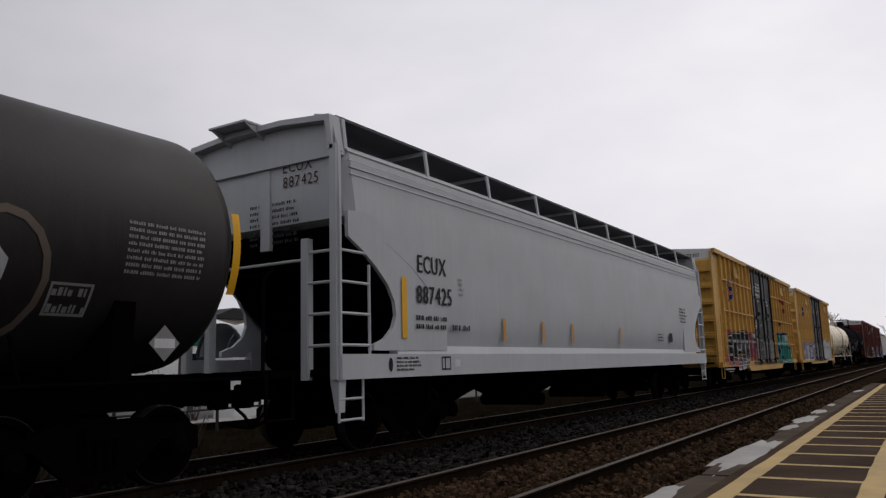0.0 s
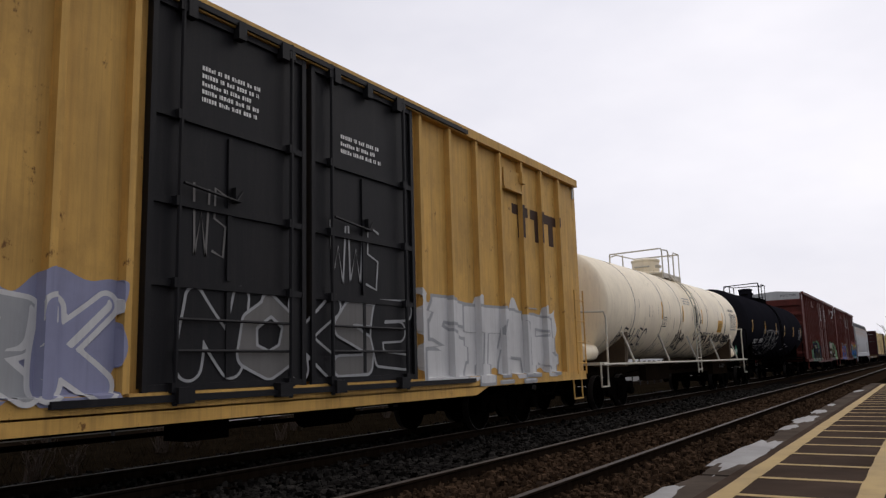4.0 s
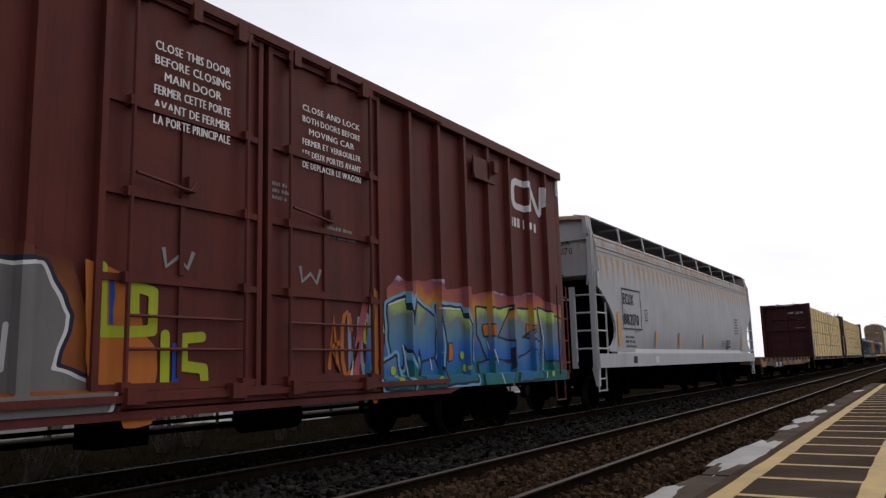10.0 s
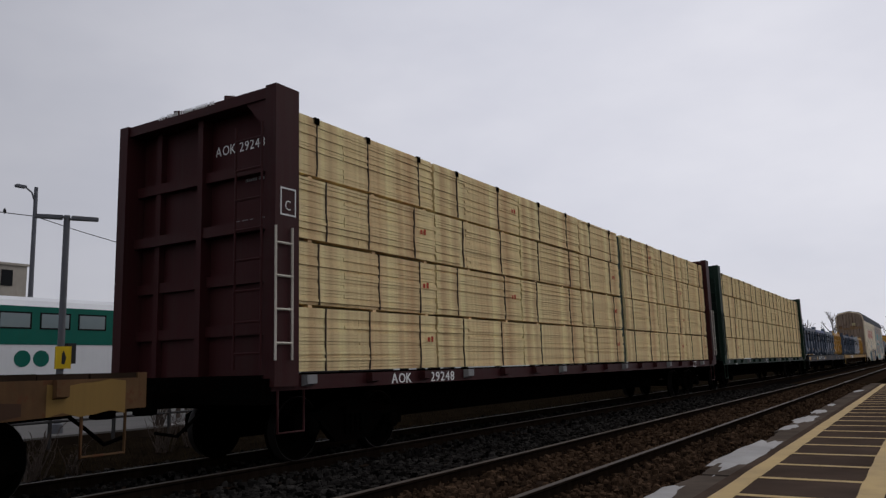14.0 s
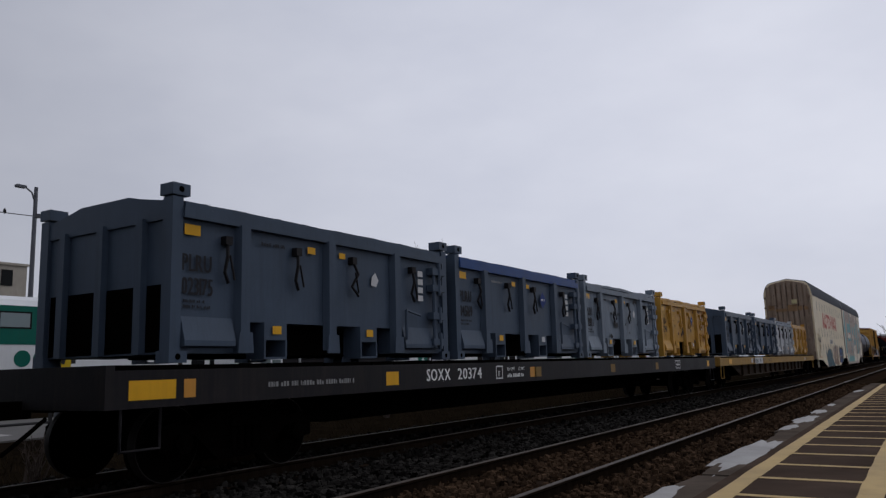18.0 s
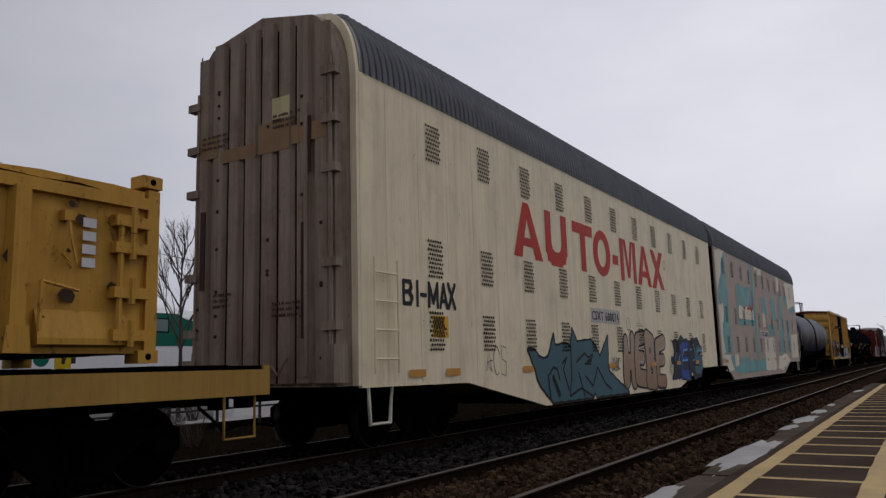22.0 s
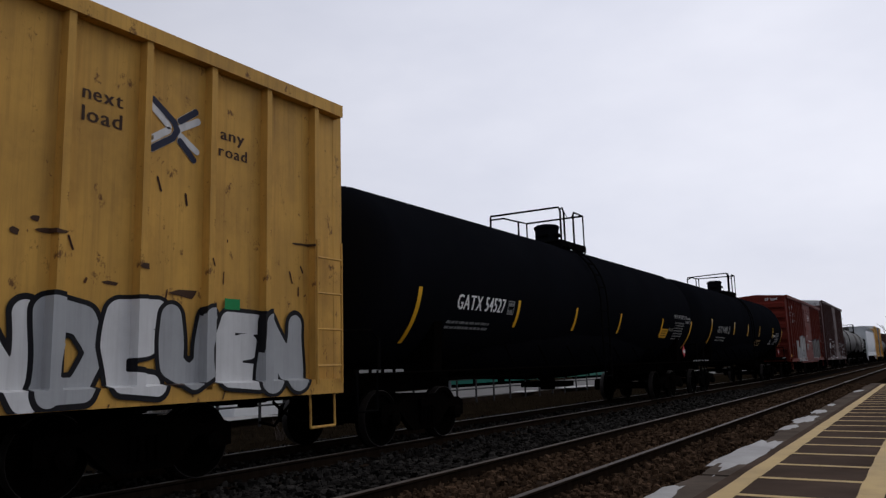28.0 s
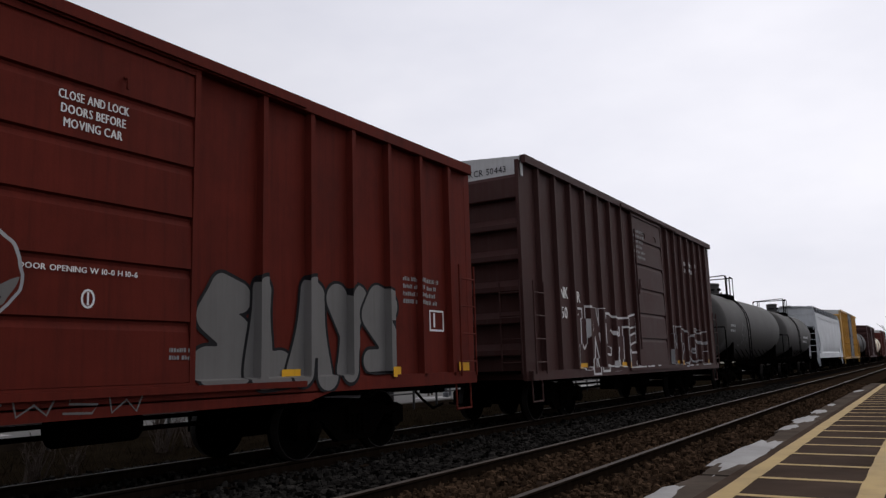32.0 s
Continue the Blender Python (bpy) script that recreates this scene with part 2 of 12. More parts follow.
def mesh_of(name, bm, material, smooth=False):
    bmesh.ops.recalc_face_normals(bm, faces=bm.faces)
    me = bpy.data.meshes.new(name)
    bm.to_mesh(me)
    bm.free()
    me.materials.append(material)
    if smooth:
        me.polygons.foreach_set("use_smooth", [True] * len(me.polygons))
        me.set_sharp_from_angle(angle=radians(35))
    return me


def part(name, bm, material, parent, label="", smooth=False):
    ob = new(name, bm if isinstance(bm, bpy.types.Mesh) else mesh_of(name, bm, material, smooth))
    ob.parent = parent
    if label:
        ob["label"] = label
    return ob


def thing(name, label, category, group="", kind=""):
    return tagged(new(name), label, category, group, kind)


def bar_set(name, parent, material, lines, r=0.014, label=""):
    """Bent pipes and bars: the first is the part itself, the others are its own pieces."""
    first = None
    for k, pts in enumerate(lines):
        bm = bmesh.new()
        tube(bm, pts, r)
        ob = part(name if first is None else ("rung" if "ladder" in name else "rail"), bm, material, first or parent, label if first is None else "", smooth=True)
        first = first or ob
    return first


# ---- lettering ----
GLYPHS = {}


def load_glyphs(chars):
    obs = []
    for ch in chars:
        cu = bpy.data.curves.new("glyph", "FONT")
        cu.body, cu.size, cu.resolution_u = ch, 1.0, 2
        obs.append((ch, new("glyph", cu)))
    bpy.context.view_layer.update()
    dg = bpy.context.evaluated_depsgraph_get()
    for ch, ob in obs:
        me = bpy.data.meshes.new_from_object(ob.evaluated_get(dg))
        vs = [tuple(v.co)[:2] for v in me.vertices]
        fs = [tuple(p.vertices) for p in me.polygons]
        xs = [v[0] for v in vs] or [0.0]
        GLYPHS[ch] = (vs, fs, min(xs), max(xs))
        cu = ob.data
        bpy.data.objects.remove(ob)
        bpy.data.curves.remove(cu)
        bpy.data.meshes.remove(me)


load_glyphs("ABCDEFGHIJKLMNOPQRSTUVWXYZabcdefghijklmnopqrstuvwxyz0123456789.-()")


def write_flat(bm, text, y, z, size, x=0.0, squeeze=1.0, gap=0.12, bold=0.0):
    """Letters in the y-z plane, their foot at z, starting at y; returns where they end."""
    h = size / 0.73
    for ch in text:
        if ch == " ":
            y += 0.32 * h * squeeze
            continue
        vs, fs, a, b = GLYPHS[ch]
        for k in ((0,) if not bold else (-bold, bold)):
            made = [bm.verts.new((x, y + (p[0] - a) * h * squeeze + k, z + p[1] * h)) for p in vs]
            for f in fs:
                bm.faces.new([made[i] for i in f])
            x += 0.0006
        y += (b - a + gap) * h * squeeze
    return y


def bars(bm, y0, y1, z, height, seed=0, x=0.0, words=4):
    """Writing too small to read: rows of letter-sized plain bars, in words."""
    rnd = random.Random(seed)
    y, left = y0, rnd.randint(3, 7)
    while y < y1 - 0.3 * height:
        w = min(y1 - y, height * rnd.choice((0.3, 0.55, 0.6, 0.65)))
        lo, hi = (z, z + height) if rnd.random() < 0.8 else (z, z + height * 0.75)
        bm.faces.new([bm.verts.new((x, a, b)) for a, b in ((y, lo), (y + w, lo), (y + w, hi), (y, hi))])
        y += w + height * 0.22
        left -= 1
        if left == 0:
            y, left = y + height * 0.6, rnd.randint(2, 7)


def rect(bm, y0, y1, z0, z1, x=0.0):
    bm.faces.new([bm.verts.new((x, a, b)) for a, b in ((y0, z0), (y1, z0), (y1, z1), (y0, z1))])


def frame_rect(bm, y0, y1, z0, z1, t, x=0.0):
    rect(bm, y0, y1, z0, z0 + t, x)
    rect(bm, y0, y1, z1 - t, z1, x)
    rect(bm, y0, y0 + t, z0 + t, z1 - t, x)
    rect(bm, y1 - t, y1, z0 + t, z1 - t, x)


def conform(bm, posts, depth):
    """Lays a flat marking over a ribbed side: what falls on a post moves out by its depth."""
    for a, b in posts:
        for c in (a, b):
            bmesh.ops.bisect_plane(bm, geom=bm.verts[:] + bm.edges[:] + bm.faces[:], plane_co=(0, c, 0), plane_no=(0, 1, 0))
    on = [f for f in bm.faces if any(a < f.calc_center_median().y < b for a, b in posts)]
    if on:
        g = bmesh.ops.split(bm, geom=on)["geom"]
        bmesh.ops.translate(bm, vec=(depth, 0, 0), verts=[e for e in g if isinstance(e, bmesh.types.BMVert)])


def marking(name, bm, material, parent, x, posts=(), depth=0.0, label=""):
    """A painted marking on the side of a car, a few millimetres proud."""
    if posts:
        conform(bm, posts, depth)
    bmesh.ops.translate(bm, vec=(x, 0, 0), verts=bm.verts)
    me = bpy.data.meshes.new(name)
    bm.to_mesh(me)
    bm.free()
    me.materials.append(material)
    return part(name, me, material, parent, label)

def marking_each(name, bm, material, parent, x):
    """Each separate piece of a flat drawing as a part of its own."""
    bmesh.ops.remove_doubles(bm, verts=bm.verts, dist=1e-5)
    left = set(bm.faces)
    while left:
        island, todo = set(), [left.pop()]
        while todo:
            f = todo.pop()
            island.add(f)
            for e in f.edges:
                for g in e.link_faces:
                    if g in left:
                        left.discard(g)
                        todo.append(g)
        piece = bmesh.new()
        index = {}
        for f in island:
            for v in f.verts:
                if v not in index:
                    index[v] = piece.verts.new(v.co)
            piece.faces.new([index[v] for v in f.verts])
        marking(name, piece, material, parent, x)
    bm.free()


# ---- the setting ----
TRACK_X = -8.0      # the train's track
NEAR_X = -4.03      # the empty track beside the platform
PLAT_Z = 0.08
SLEEPER_GAP = 0.55


def build_ground():
    bm = bmesh.new()
    # one sheet out to the horizon, with the ballast bed raised under the two tracks
    prof = [(2600, -0.55), (40, -0.55), (3.0, -0.5), (-2.2, -0.2), (-2.6, -0.19), (-9.6, -0.19), (-10.9, -0.42), (-11.6, -0.5), (-13.5, -0.42), (-16.2, -0.36), (-26, -0.6), (-60, -0.6), (-2600, -0.6)]
    ys = [-2600, -120, -30] + [-30 + 5 * i for i in range(1, 40)] + [400, 2600]
    grid = [[bm.verts.new((x, y, z)) for x, z in prof] for y in ys]
    for a, b in zip(grid, grid[1:]):
        for i in range(len(prof) - 1):
            bm.faces.new((a[i], a[i + 1], b[i + 1], b[i]))
    ground = part("ground", bm, GRASS, None)
    tagged(ground, "flat winter ground with dull brown grass", "ground", kind="structure")
    bm = bmesh.new()
    prism(bm, [(-2.25, -0.6), (-2.25, -0.15), (-6.05, -0.15), (-6.25, -0.6)], "y", -60, 420)
    bed = part("ballast_bed", bm, BALLASTB, None)
    tagged(bed, "brown rust-stained ballast bed under the empty track", "ballast", kind="structure")
    bm = bmesh.new()
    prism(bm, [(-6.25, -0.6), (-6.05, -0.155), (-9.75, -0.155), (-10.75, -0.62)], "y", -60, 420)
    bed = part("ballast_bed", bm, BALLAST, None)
    tagged(bed, "grey crushed stone ballast bed, coloured darker for the train's shade", "ballast", kind="structure")


def stones(name, x0, x1, y0, y1, n, lo, hi, z, material, label, seed):
    """Loose ballast stones, as one heap of many small blocks."""
    rng = np.random.default_rng(seed)
    unit = np.array([(-1, -1, -1), (1, -1, -1), (1, 1, -1), (-1, 1, -1), (-0.7, -0.7, 1), (0.7, -0.7, 1), (0.7, 0.7, 1), (-0.7, 0.7, 1)], float)
    faces = np.array([(4, 5, 6, 7), (0, 1, 5, 4), (1, 2, 6, 5), (2, 3, 7, 6), (3, 0, 4, 7)])
    d = y0 + (y1 - y0) * rng.random(n) ** 1.7
    px = x0 + (x1 - x0) * rng.random(n)
    size = rng.uniform(lo, hi, n)
    ang = rng.uniform(0, 6.28, n)
    v = unit[None] * size[:, None, None] * rng.uniform(0.55, 1.25, (n, 8, 3))
    tilt = rng.uniform(-0.5, 0.5, n)
    v[:, :, 2] += v[:, :, 0] * tilt[:, None]
    x = v[:, :, 0] * np.cos(ang)[:, None] - v[:, :, 1] * np.sin(ang)[:, None]
    y = v[:, :, 0] * np.sin(ang)[:, None] + v[:, :, 1] * np.cos(ang)[:, None]
    co = np.stack([x + px[:, None], y + d[:, None], v[:, :, 2] * 0.8 + z + rng.uniform(-0.012, 0.02, n)[:, None]], 2).reshape(-1, 3)
    fs = (faces[None] + 8 * np.arange(n)[:, None, None]).reshape(-1, 4)
    me = bpy.data.meshes.new(name)
    me.from_pydata(co.tolist(), [], fs.tolist())
    me.materials.append(material)
    ob = new(name, me)
    return tagged(ob, label, "ballast", kind="stuff")


def stone_material(name, col, vary):
    m = paint(name, col, 0.9, vary=0.35, dirt=0.2, streak=False, scale=4, grain=60, bump=0.4, spec=0.0)
    nt = m.node_tree
    b = nt.nodes["Principled BSDF"]
    src = b.inputs["Base Color"].links[0].from_socket
    geo = nt.nodes.new("ShaderNodeNewGeometry")
    mr = nt.nodes.new("ShaderNodeMapRange")
    mr.inputs["To Min"].default_value, mr.inputs["To Max"].default_value = 1 - vary, 1 + vary
    nt.links.new(geo.outputs["Random Per Island"], mr.inputs["Value"])
    mul = nt.nodes.new("ShaderNodeVectorMath")
    mul.operation = "SCALE"
    nt.links.new(src, mul.inputs[0])
    nt.links.new(mr.outputs["Result"], mul.inputs["Scale"])
    nt.links.new(mul.outputs["Vector"], b.inputs["Base Color"])
    return m


def rail_meshes(y0, y1):
    half = [(0.07, 0.0), (0.07, 0.012), (0.012, 0.03), (0.009, 0.11), (0.036, 0.128), (0.036, 0.15)]
    web = half + [(-x, z) for x, z in half[::-1]]
    bm = bmesh.new()
    prism(bm, [(x, z - 0.155) for x, z in web], "y", y0, y1)
    rail = mesh_of("rail", bm, RAILRUST)
    bm = bmesh.new()
    prism(bm, [(-0.034, -0.0045), (0.034, -0.0045), (0.03, 0.0), (-0.03, 0.0)], "y", y0, y1)
    return rail, mesh_of("running_surface", bm, RAILTOP)


def build_track(x, label, y0, y1, tie_y0, tie_y1, seed, tie_top):
    rnd = random.Random(seed)
    tr = thing("railway_track", label, "railway track", kind="structure")
    tr.location = (x, 0, 0)
    rail, top = rail_meshes(y0, y1)
    for sx in (-0.7525, 0.7525):
        ob = part("rail", rail, RAILRUST, tr)
        ob.location = (sx, 0, 0)
        hd = part("running_surface", top, RAILTOP, ob, "bright worn rail head")
    bm = bmesh.new()
    prism(bm, [(-0.115, -0.2), (0.115, -0.2), (0.115, -0.01), (0.1, 0.0), (-0.1, 0.0), (-0.115, -0.01)], "x", -1.3, 1.3)
    tie = mesh_of("sleeper", bm, TIE)
    bm = bmesh.new()
    box(bm, -0.16, 0.16, -0.09, 0.09, 0.0, 0.012)
    for sx in (-0.1, 0.1):
        for sy in (-0.05, 0.05):
            box(bm, sx - 0.012, sx + 0.012, sy - 0.012, sy + 0.012, 0.012, 0.035)
    plate = mesh_of("tie_plate", bm, RAILRUST)
    y = tie_y0
    while y < tie_y1:
        ob = part("sleeper", tie, TIE, tr)
        ob.matrix_basis = pose(rnd.uniform(-0.04, 0.04), y + rnd.uniform(-0.04, 0.04), tie_top + rnd.uniform(-0.012, 0.004), 0, 0, rnd.uniform(-1.2, 1.2))
        if -2 < y < 22:
            for sx in (-0.7525, 0.7525):
                pl = part("tie_plate", plate, RAILRUST, ob)
                pl.location = (sx, 0, 0)
        y += SLEEPER_GAP
    return tr


def blob(bm, cx, cy, rx, ry, h, z, rnd, n=22):
    """A low heap with an uneven outline."""
    top = bm.verts.new((cx, cy, z + h))
    ring1, ring2 = [], []
    ph = [rnd.uniform(0, 6.28) for _ in range(3)]
    for k in range(n):
        a = 2 * math.pi * k / n
        q = 1 + 0.16 * math.sin(2 * a + ph[0]) + 0.12 * math.sin(5 * a + ph[1]) + 0.1 * math.sin(9 * a + ph[2])
        ring1.append(bm.verts.new((cx + rx * 0.75 * q * math.cos(a), cy + ry * 0.75 * q * math.sin(a), z + h * rnd.uniform(0.75, 1.0))))
        ring2.append(bm.verts.new((cx + rx * q * math.cos(a), cy + ry * q * math.sin(a), z)))
    for k in range(n):
        bm.faces.new((top, ring1[k], ring1[(k + 1) % n]))
        bm.faces.new((ring1[k], ring2[k], ring2[(k + 1) % n], ring1[(k + 1) % n]))


def build_platform():
    pl = thing("platform", "low asphalt station platform with worn yellow waiting-line markings", "platform", kind="structure")
    bm = bmesh.new()
    prism(bm, [(-1.72, -0.5), (8.0, -0.5), (8.0, PLAT_Z), (-1.72, PLAT_Z)], "y", -25, 33)
    part("asphalt_deck", bm, ASPHALT, pl, "dark worn asphalt surface")
    rnd = random.Random(5)
    y = -14.0
    bmr = bmesh.new()
    while y < 32.5:
        bm = bmesh.new()
        w = -2.06 - rnd.uniform(-0.05, 0.05)
        y1 = y + 2.38
        pts = [(w + rnd.uniform(-0.025, 0.03), y + 2.38 * k / 8) for k in range(9)]
        prism(bm, [(-1.724, y), (-1.724, y1)] + pts[::-1], "z", -0.45, PLAT_Z - 0.006 + rnd.uniform(-0.01, 0.003))
        part("edge_slab", bm, PLATCONC, pl, "broken-edged concrete edge slab")
        y += 2.42
    bmr.free()
    lines = thing("platform_marking", "worn yellow painted line grid along the platform edge", "marking", kind="structure")
    z = PLAT_Z + 0.004
    for x0, x1 in ((-1.61, -1.44), (-0.6, -0.41)):
        bm = bmesh.new()
        rndl = random.Random(int(x0 * 100))
        ys = [-10 + 0.5 * i for i in range(87)]
        L = [bm.verts.new((x0 + rndl.uniform(-0.008, 0.008), y, z)) for y in ys]
        Rr = [bm.verts.new((x1 + rndl.uniform(-0.008, 0.008), y, z)) for y in ys]
        for i in range(len(ys) - 1):
            bm.faces.new((L[i], Rr[i], Rr[i + 1], L[i + 1]))
        part("stripe", bm, LINEYEL, lines)
    bm = bmesh.new()
    box(bm, -1.44, -0.6, -0.05, 0.05, -0.002, 0.0)
    cross = mesh_of("cross_line", bm, LINEYEL)
    for k in range(-9, 26):
        ob = part("cross_line", cross, LINEYEL, lines)
        ob.matrix_basis = pose(0, 6.68 + 1.008 * k, z, 0, 0, 0)
    # old snow along the edge
    for cx, cy, rx, ry, h in ((-1.9, 9.6, 0.2, 1.9, 0.014), (-2.0, 13.4, 0.1, 0.5, 0.012), (-1.98, 15.2, 0.15, 1.0, 0.014), (-1.98, 17.2, 0.13, 0.75, 0.012), (-2.0, 19.6, 0.07, 0.45, 0.015), (-1.98, 27.0, 0.12, 0.9, 0.015), (-2.0, 6.4, 0.1, 0.7, 0.012)):
        bm = bmesh.new()
        blob(bm, cx, cy, rx, ry, abs(h), PLAT_Z - 0.012 if h > 0 else -0.15, rnd)
        tagged(part("snow_patch", bm, SNOW, None, smooth=True), "thin grimy patch of old snow on the platform edge", "snow", "snow patches")


build_ground()
# grey stones are darkened in colour for the shade beside the train
STONE_G = stone_material("ballast_stone_shaded_grey", (0.02, 0.0185, 0.017), 0.95)
STONE_B = stone_material("ballast_stone_brown", (0.055, 0.034, 0.021), 0.7)
build_track(NEAR_X, "empty railway track with worn timber sleepers beside the platform", -60, 420, -4, 75, 1, -0.15)
build_track(TRACK_X, "railway track carrying the freight train", -60, 420, -4, 40, 2, -0.15)
stones("loose_ballast", -6.3, -4.95, 1.5, 40, 15000, 0.018, 0.05, -0.14, STONE_G, "grey crushed stone between the two tracks, coloured darker for shade", 3)
stones("loose_ballast", -9.9, -6.3, 1.5, 34, 9000, 0.018, 0.045, -0.145, STONE_G, "grey crushed stone under and beside the train, coloured darker for shade", 4)
stones("loose_ballast", -4.95, -2.25, 1.5, 40, 15000, 0.015, 0.042, -0.14, STONE_B, "brown rust-stained stones round the sleepers", 5)
build_platform()

# ---- rolling stock ----
# every car is built round its own middle: y along the train, x = +1.5 the side towards the platform, z = 0 the rail head
MOVERS = []      # (thing, place along the train)
ROLLERS = []     # (wheelset, y in its car, wheel radius, the car's place along the train)
SPEED = ((0.0, 13.05), (4.0, 12.85), (8.0, 12.58), (12.0, 12.4), (16.0, 12.4), (20.0, 12.5), (24.0, 12.55), (28.0, 12.55), (32.0, 12.5))


def run(t):
    """How far the train has rolled by t seconds."""
    s = 0.0
    for (t0, v0), (t1, v1) in zip(SPEED, SPEED[1:]):
        if t <= t0:
            break
        e = min(t, t1)
        s += (e - t0) * (v0 + v0 + (v1 - v0) * (e - t0) / (t1 - t0)) / 2
    return s


WHEEL_R = 0.42


# wheels and side frames carry the under-car shade in their near-black colour
def gear_meshes():
    bm = bmesh.new()
    turned(bm, [(-0.06, 0.10), (-0.055, 0.15), (-0.02, 0.16), (-0.012, 0.33), (-0.06, 0.345), (-0.062, WHEEL_R - 0.004), (0.07, WHEEL_R), (0.075, WHEEL_R + 0.024), (0.095, WHEEL_R + 0.024), (0.098, 0.35), (0.03, 0.33), (0.02, 0.16), (0.06, 0.14), (0.06, 0.1)], (0, 0, 0), "x", 28)
    wheel = mesh_of("wheel", bm, SOOTSHADE, True)
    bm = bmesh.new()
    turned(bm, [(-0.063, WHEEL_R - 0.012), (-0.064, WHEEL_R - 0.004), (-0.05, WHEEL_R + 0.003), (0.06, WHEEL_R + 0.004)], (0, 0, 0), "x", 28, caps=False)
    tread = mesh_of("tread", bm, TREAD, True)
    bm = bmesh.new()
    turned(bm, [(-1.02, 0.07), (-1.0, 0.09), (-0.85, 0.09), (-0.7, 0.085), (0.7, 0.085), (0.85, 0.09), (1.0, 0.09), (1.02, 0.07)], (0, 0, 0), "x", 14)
    axle = mesh_of("wheelset", bm, SOOTSHADE, True)
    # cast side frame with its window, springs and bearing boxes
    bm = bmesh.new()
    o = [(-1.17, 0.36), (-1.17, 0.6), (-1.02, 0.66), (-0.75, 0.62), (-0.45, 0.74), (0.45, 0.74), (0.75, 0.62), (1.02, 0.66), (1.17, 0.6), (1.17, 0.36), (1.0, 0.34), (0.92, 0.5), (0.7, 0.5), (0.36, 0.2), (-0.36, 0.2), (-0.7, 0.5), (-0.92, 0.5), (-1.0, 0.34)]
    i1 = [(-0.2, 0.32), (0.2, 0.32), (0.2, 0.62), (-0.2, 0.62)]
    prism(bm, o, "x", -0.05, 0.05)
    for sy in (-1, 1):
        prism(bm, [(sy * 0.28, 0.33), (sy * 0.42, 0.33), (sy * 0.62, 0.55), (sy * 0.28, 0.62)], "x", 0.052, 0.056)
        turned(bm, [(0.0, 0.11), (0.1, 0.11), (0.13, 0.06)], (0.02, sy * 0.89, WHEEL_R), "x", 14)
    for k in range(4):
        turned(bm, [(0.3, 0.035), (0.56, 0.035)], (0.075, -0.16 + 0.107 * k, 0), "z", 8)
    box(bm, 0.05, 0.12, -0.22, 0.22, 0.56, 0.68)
    frame_me = mesh_of("side_frame", bm, SOOTSHADE)
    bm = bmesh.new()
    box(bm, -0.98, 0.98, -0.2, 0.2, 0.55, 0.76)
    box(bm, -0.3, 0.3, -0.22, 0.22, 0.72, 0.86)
    bol = mesh_of("truck_bolster", bm, SOOTSHADE)
    return wheel, tread, axle, frame_me, bol


GEAR = gear_meshes()


def trucks(car, centres, u, gap=1.78):
    wheel, tread, axle, frame_me, bol = GEAR
    for yc in centres:
        b = part("truck_bolster", bol, SOOTSHADE, car)
        b.location = (0, yc, 0)
        for sx in (-1, 1):
            f = part("side_frame", frame_me, SOOTSHADE, b)
            f.matrix_basis = pose(sx * 1.0, 0, 0, 0, 0, 0 if sx > 0 else 180)
        for sy in (-1, 1):
            y = yc + sy * gap / 2
            a = part("wheelset", axle, SOOTSHADE, car)
            a.matrix_basis = pose(0, y, WHEEL_R)
            for sx in (-1, 1):
                w = part("wheel", wheel, SOOTSHADE, a)
                w.matrix_basis = pose(sx * 0.77, 0, 0, 0, 0, 180 if sx > 0 else 0)
                tr = part("tread", tread, TREAD, a, "bright worn wheel tread")
                tr.matrix_basis = w.matrix_basis
            ROLLERS.append((a, y, WHEEL_R, u))


def couplers(car, y0, y1, reach, z=0.86):
    """Drawbar, knuckle and air hose at each end."""
    for sy, ye in ((-1, y0), (1, y1)):
        bm = bmesh.new()
        box(bm, -0.08, 0.08, min(ye, ye + sy * reach * 0.75), max(ye, ye + sy * reach * 0.75), z - 0.1, z + 0.08)
        turned(bm, [(-0.17, 0.1), (-0.15, 0.14), (0.13, 0.14), (0.15, 0.1)], (0.03 * sy, ye + sy * (reach - 0.1), z), "z", 12)
        part("coupler", bm, SOOTSHADE, car)
        bm = bmesh.new()
        tube(bm, [(0.35, ye, z - 0.1), (0.36, ye + sy * 0.2, z - 0.25), (0.34, ye + sy * (reach * 0.6), z - 0.42), (0.3, ye + sy * reach, z - 0.36)], 0.022)
        part("air_hose", bm, SOOTSHADE, car, smooth=True)


def new_car(name, label, category, y0, y1):
    u = (y0 + y1) / 2
    car = thing(name, label, category, "freight train")
    MOVERS.append((car, u))
    return car, u, (y1 - y0) / 2


def ladder(name, car, mat, x, ya, yb, z0, z1, n, face="side"):
    """Two stiles and n rungs, standing a little off the car."""
    lines = []
    if face == "side":
        lines += [[(x, y, z0), (x, y, z1)] for y in (ya, yb)]
        lines += [[(x, ya, z0 + (z1 - z0) * (k + 0.5) / n), (x, yb, z0 + (z1 - z0) * (k + 0.5) / n)] for k in range(n)]
    else:
        lines += [[(xx, x, z0), (xx, x, z1)] for xx in (ya, yb)]
        lines += [[(ya, x, z0 + (z1 - z0) * (k + 0.5) / n), (yb, x, z0 + (z1 - z0) * (k + 0.5) / n)] for k in range(n)]
    return bar_set(name, car, mat, lines, 0.016)


def stripes(car, x, ys, z0, z1, mat, w=0.1, posts=(), depth=0.0):
    for y in ys:
        bm = bmesh.new()
        rect(bm, y - w / 2, y + w / 2, z0, z1)
        marking("reflector", bm, mat, car, x, posts, depth, "yellow reflective stripe")


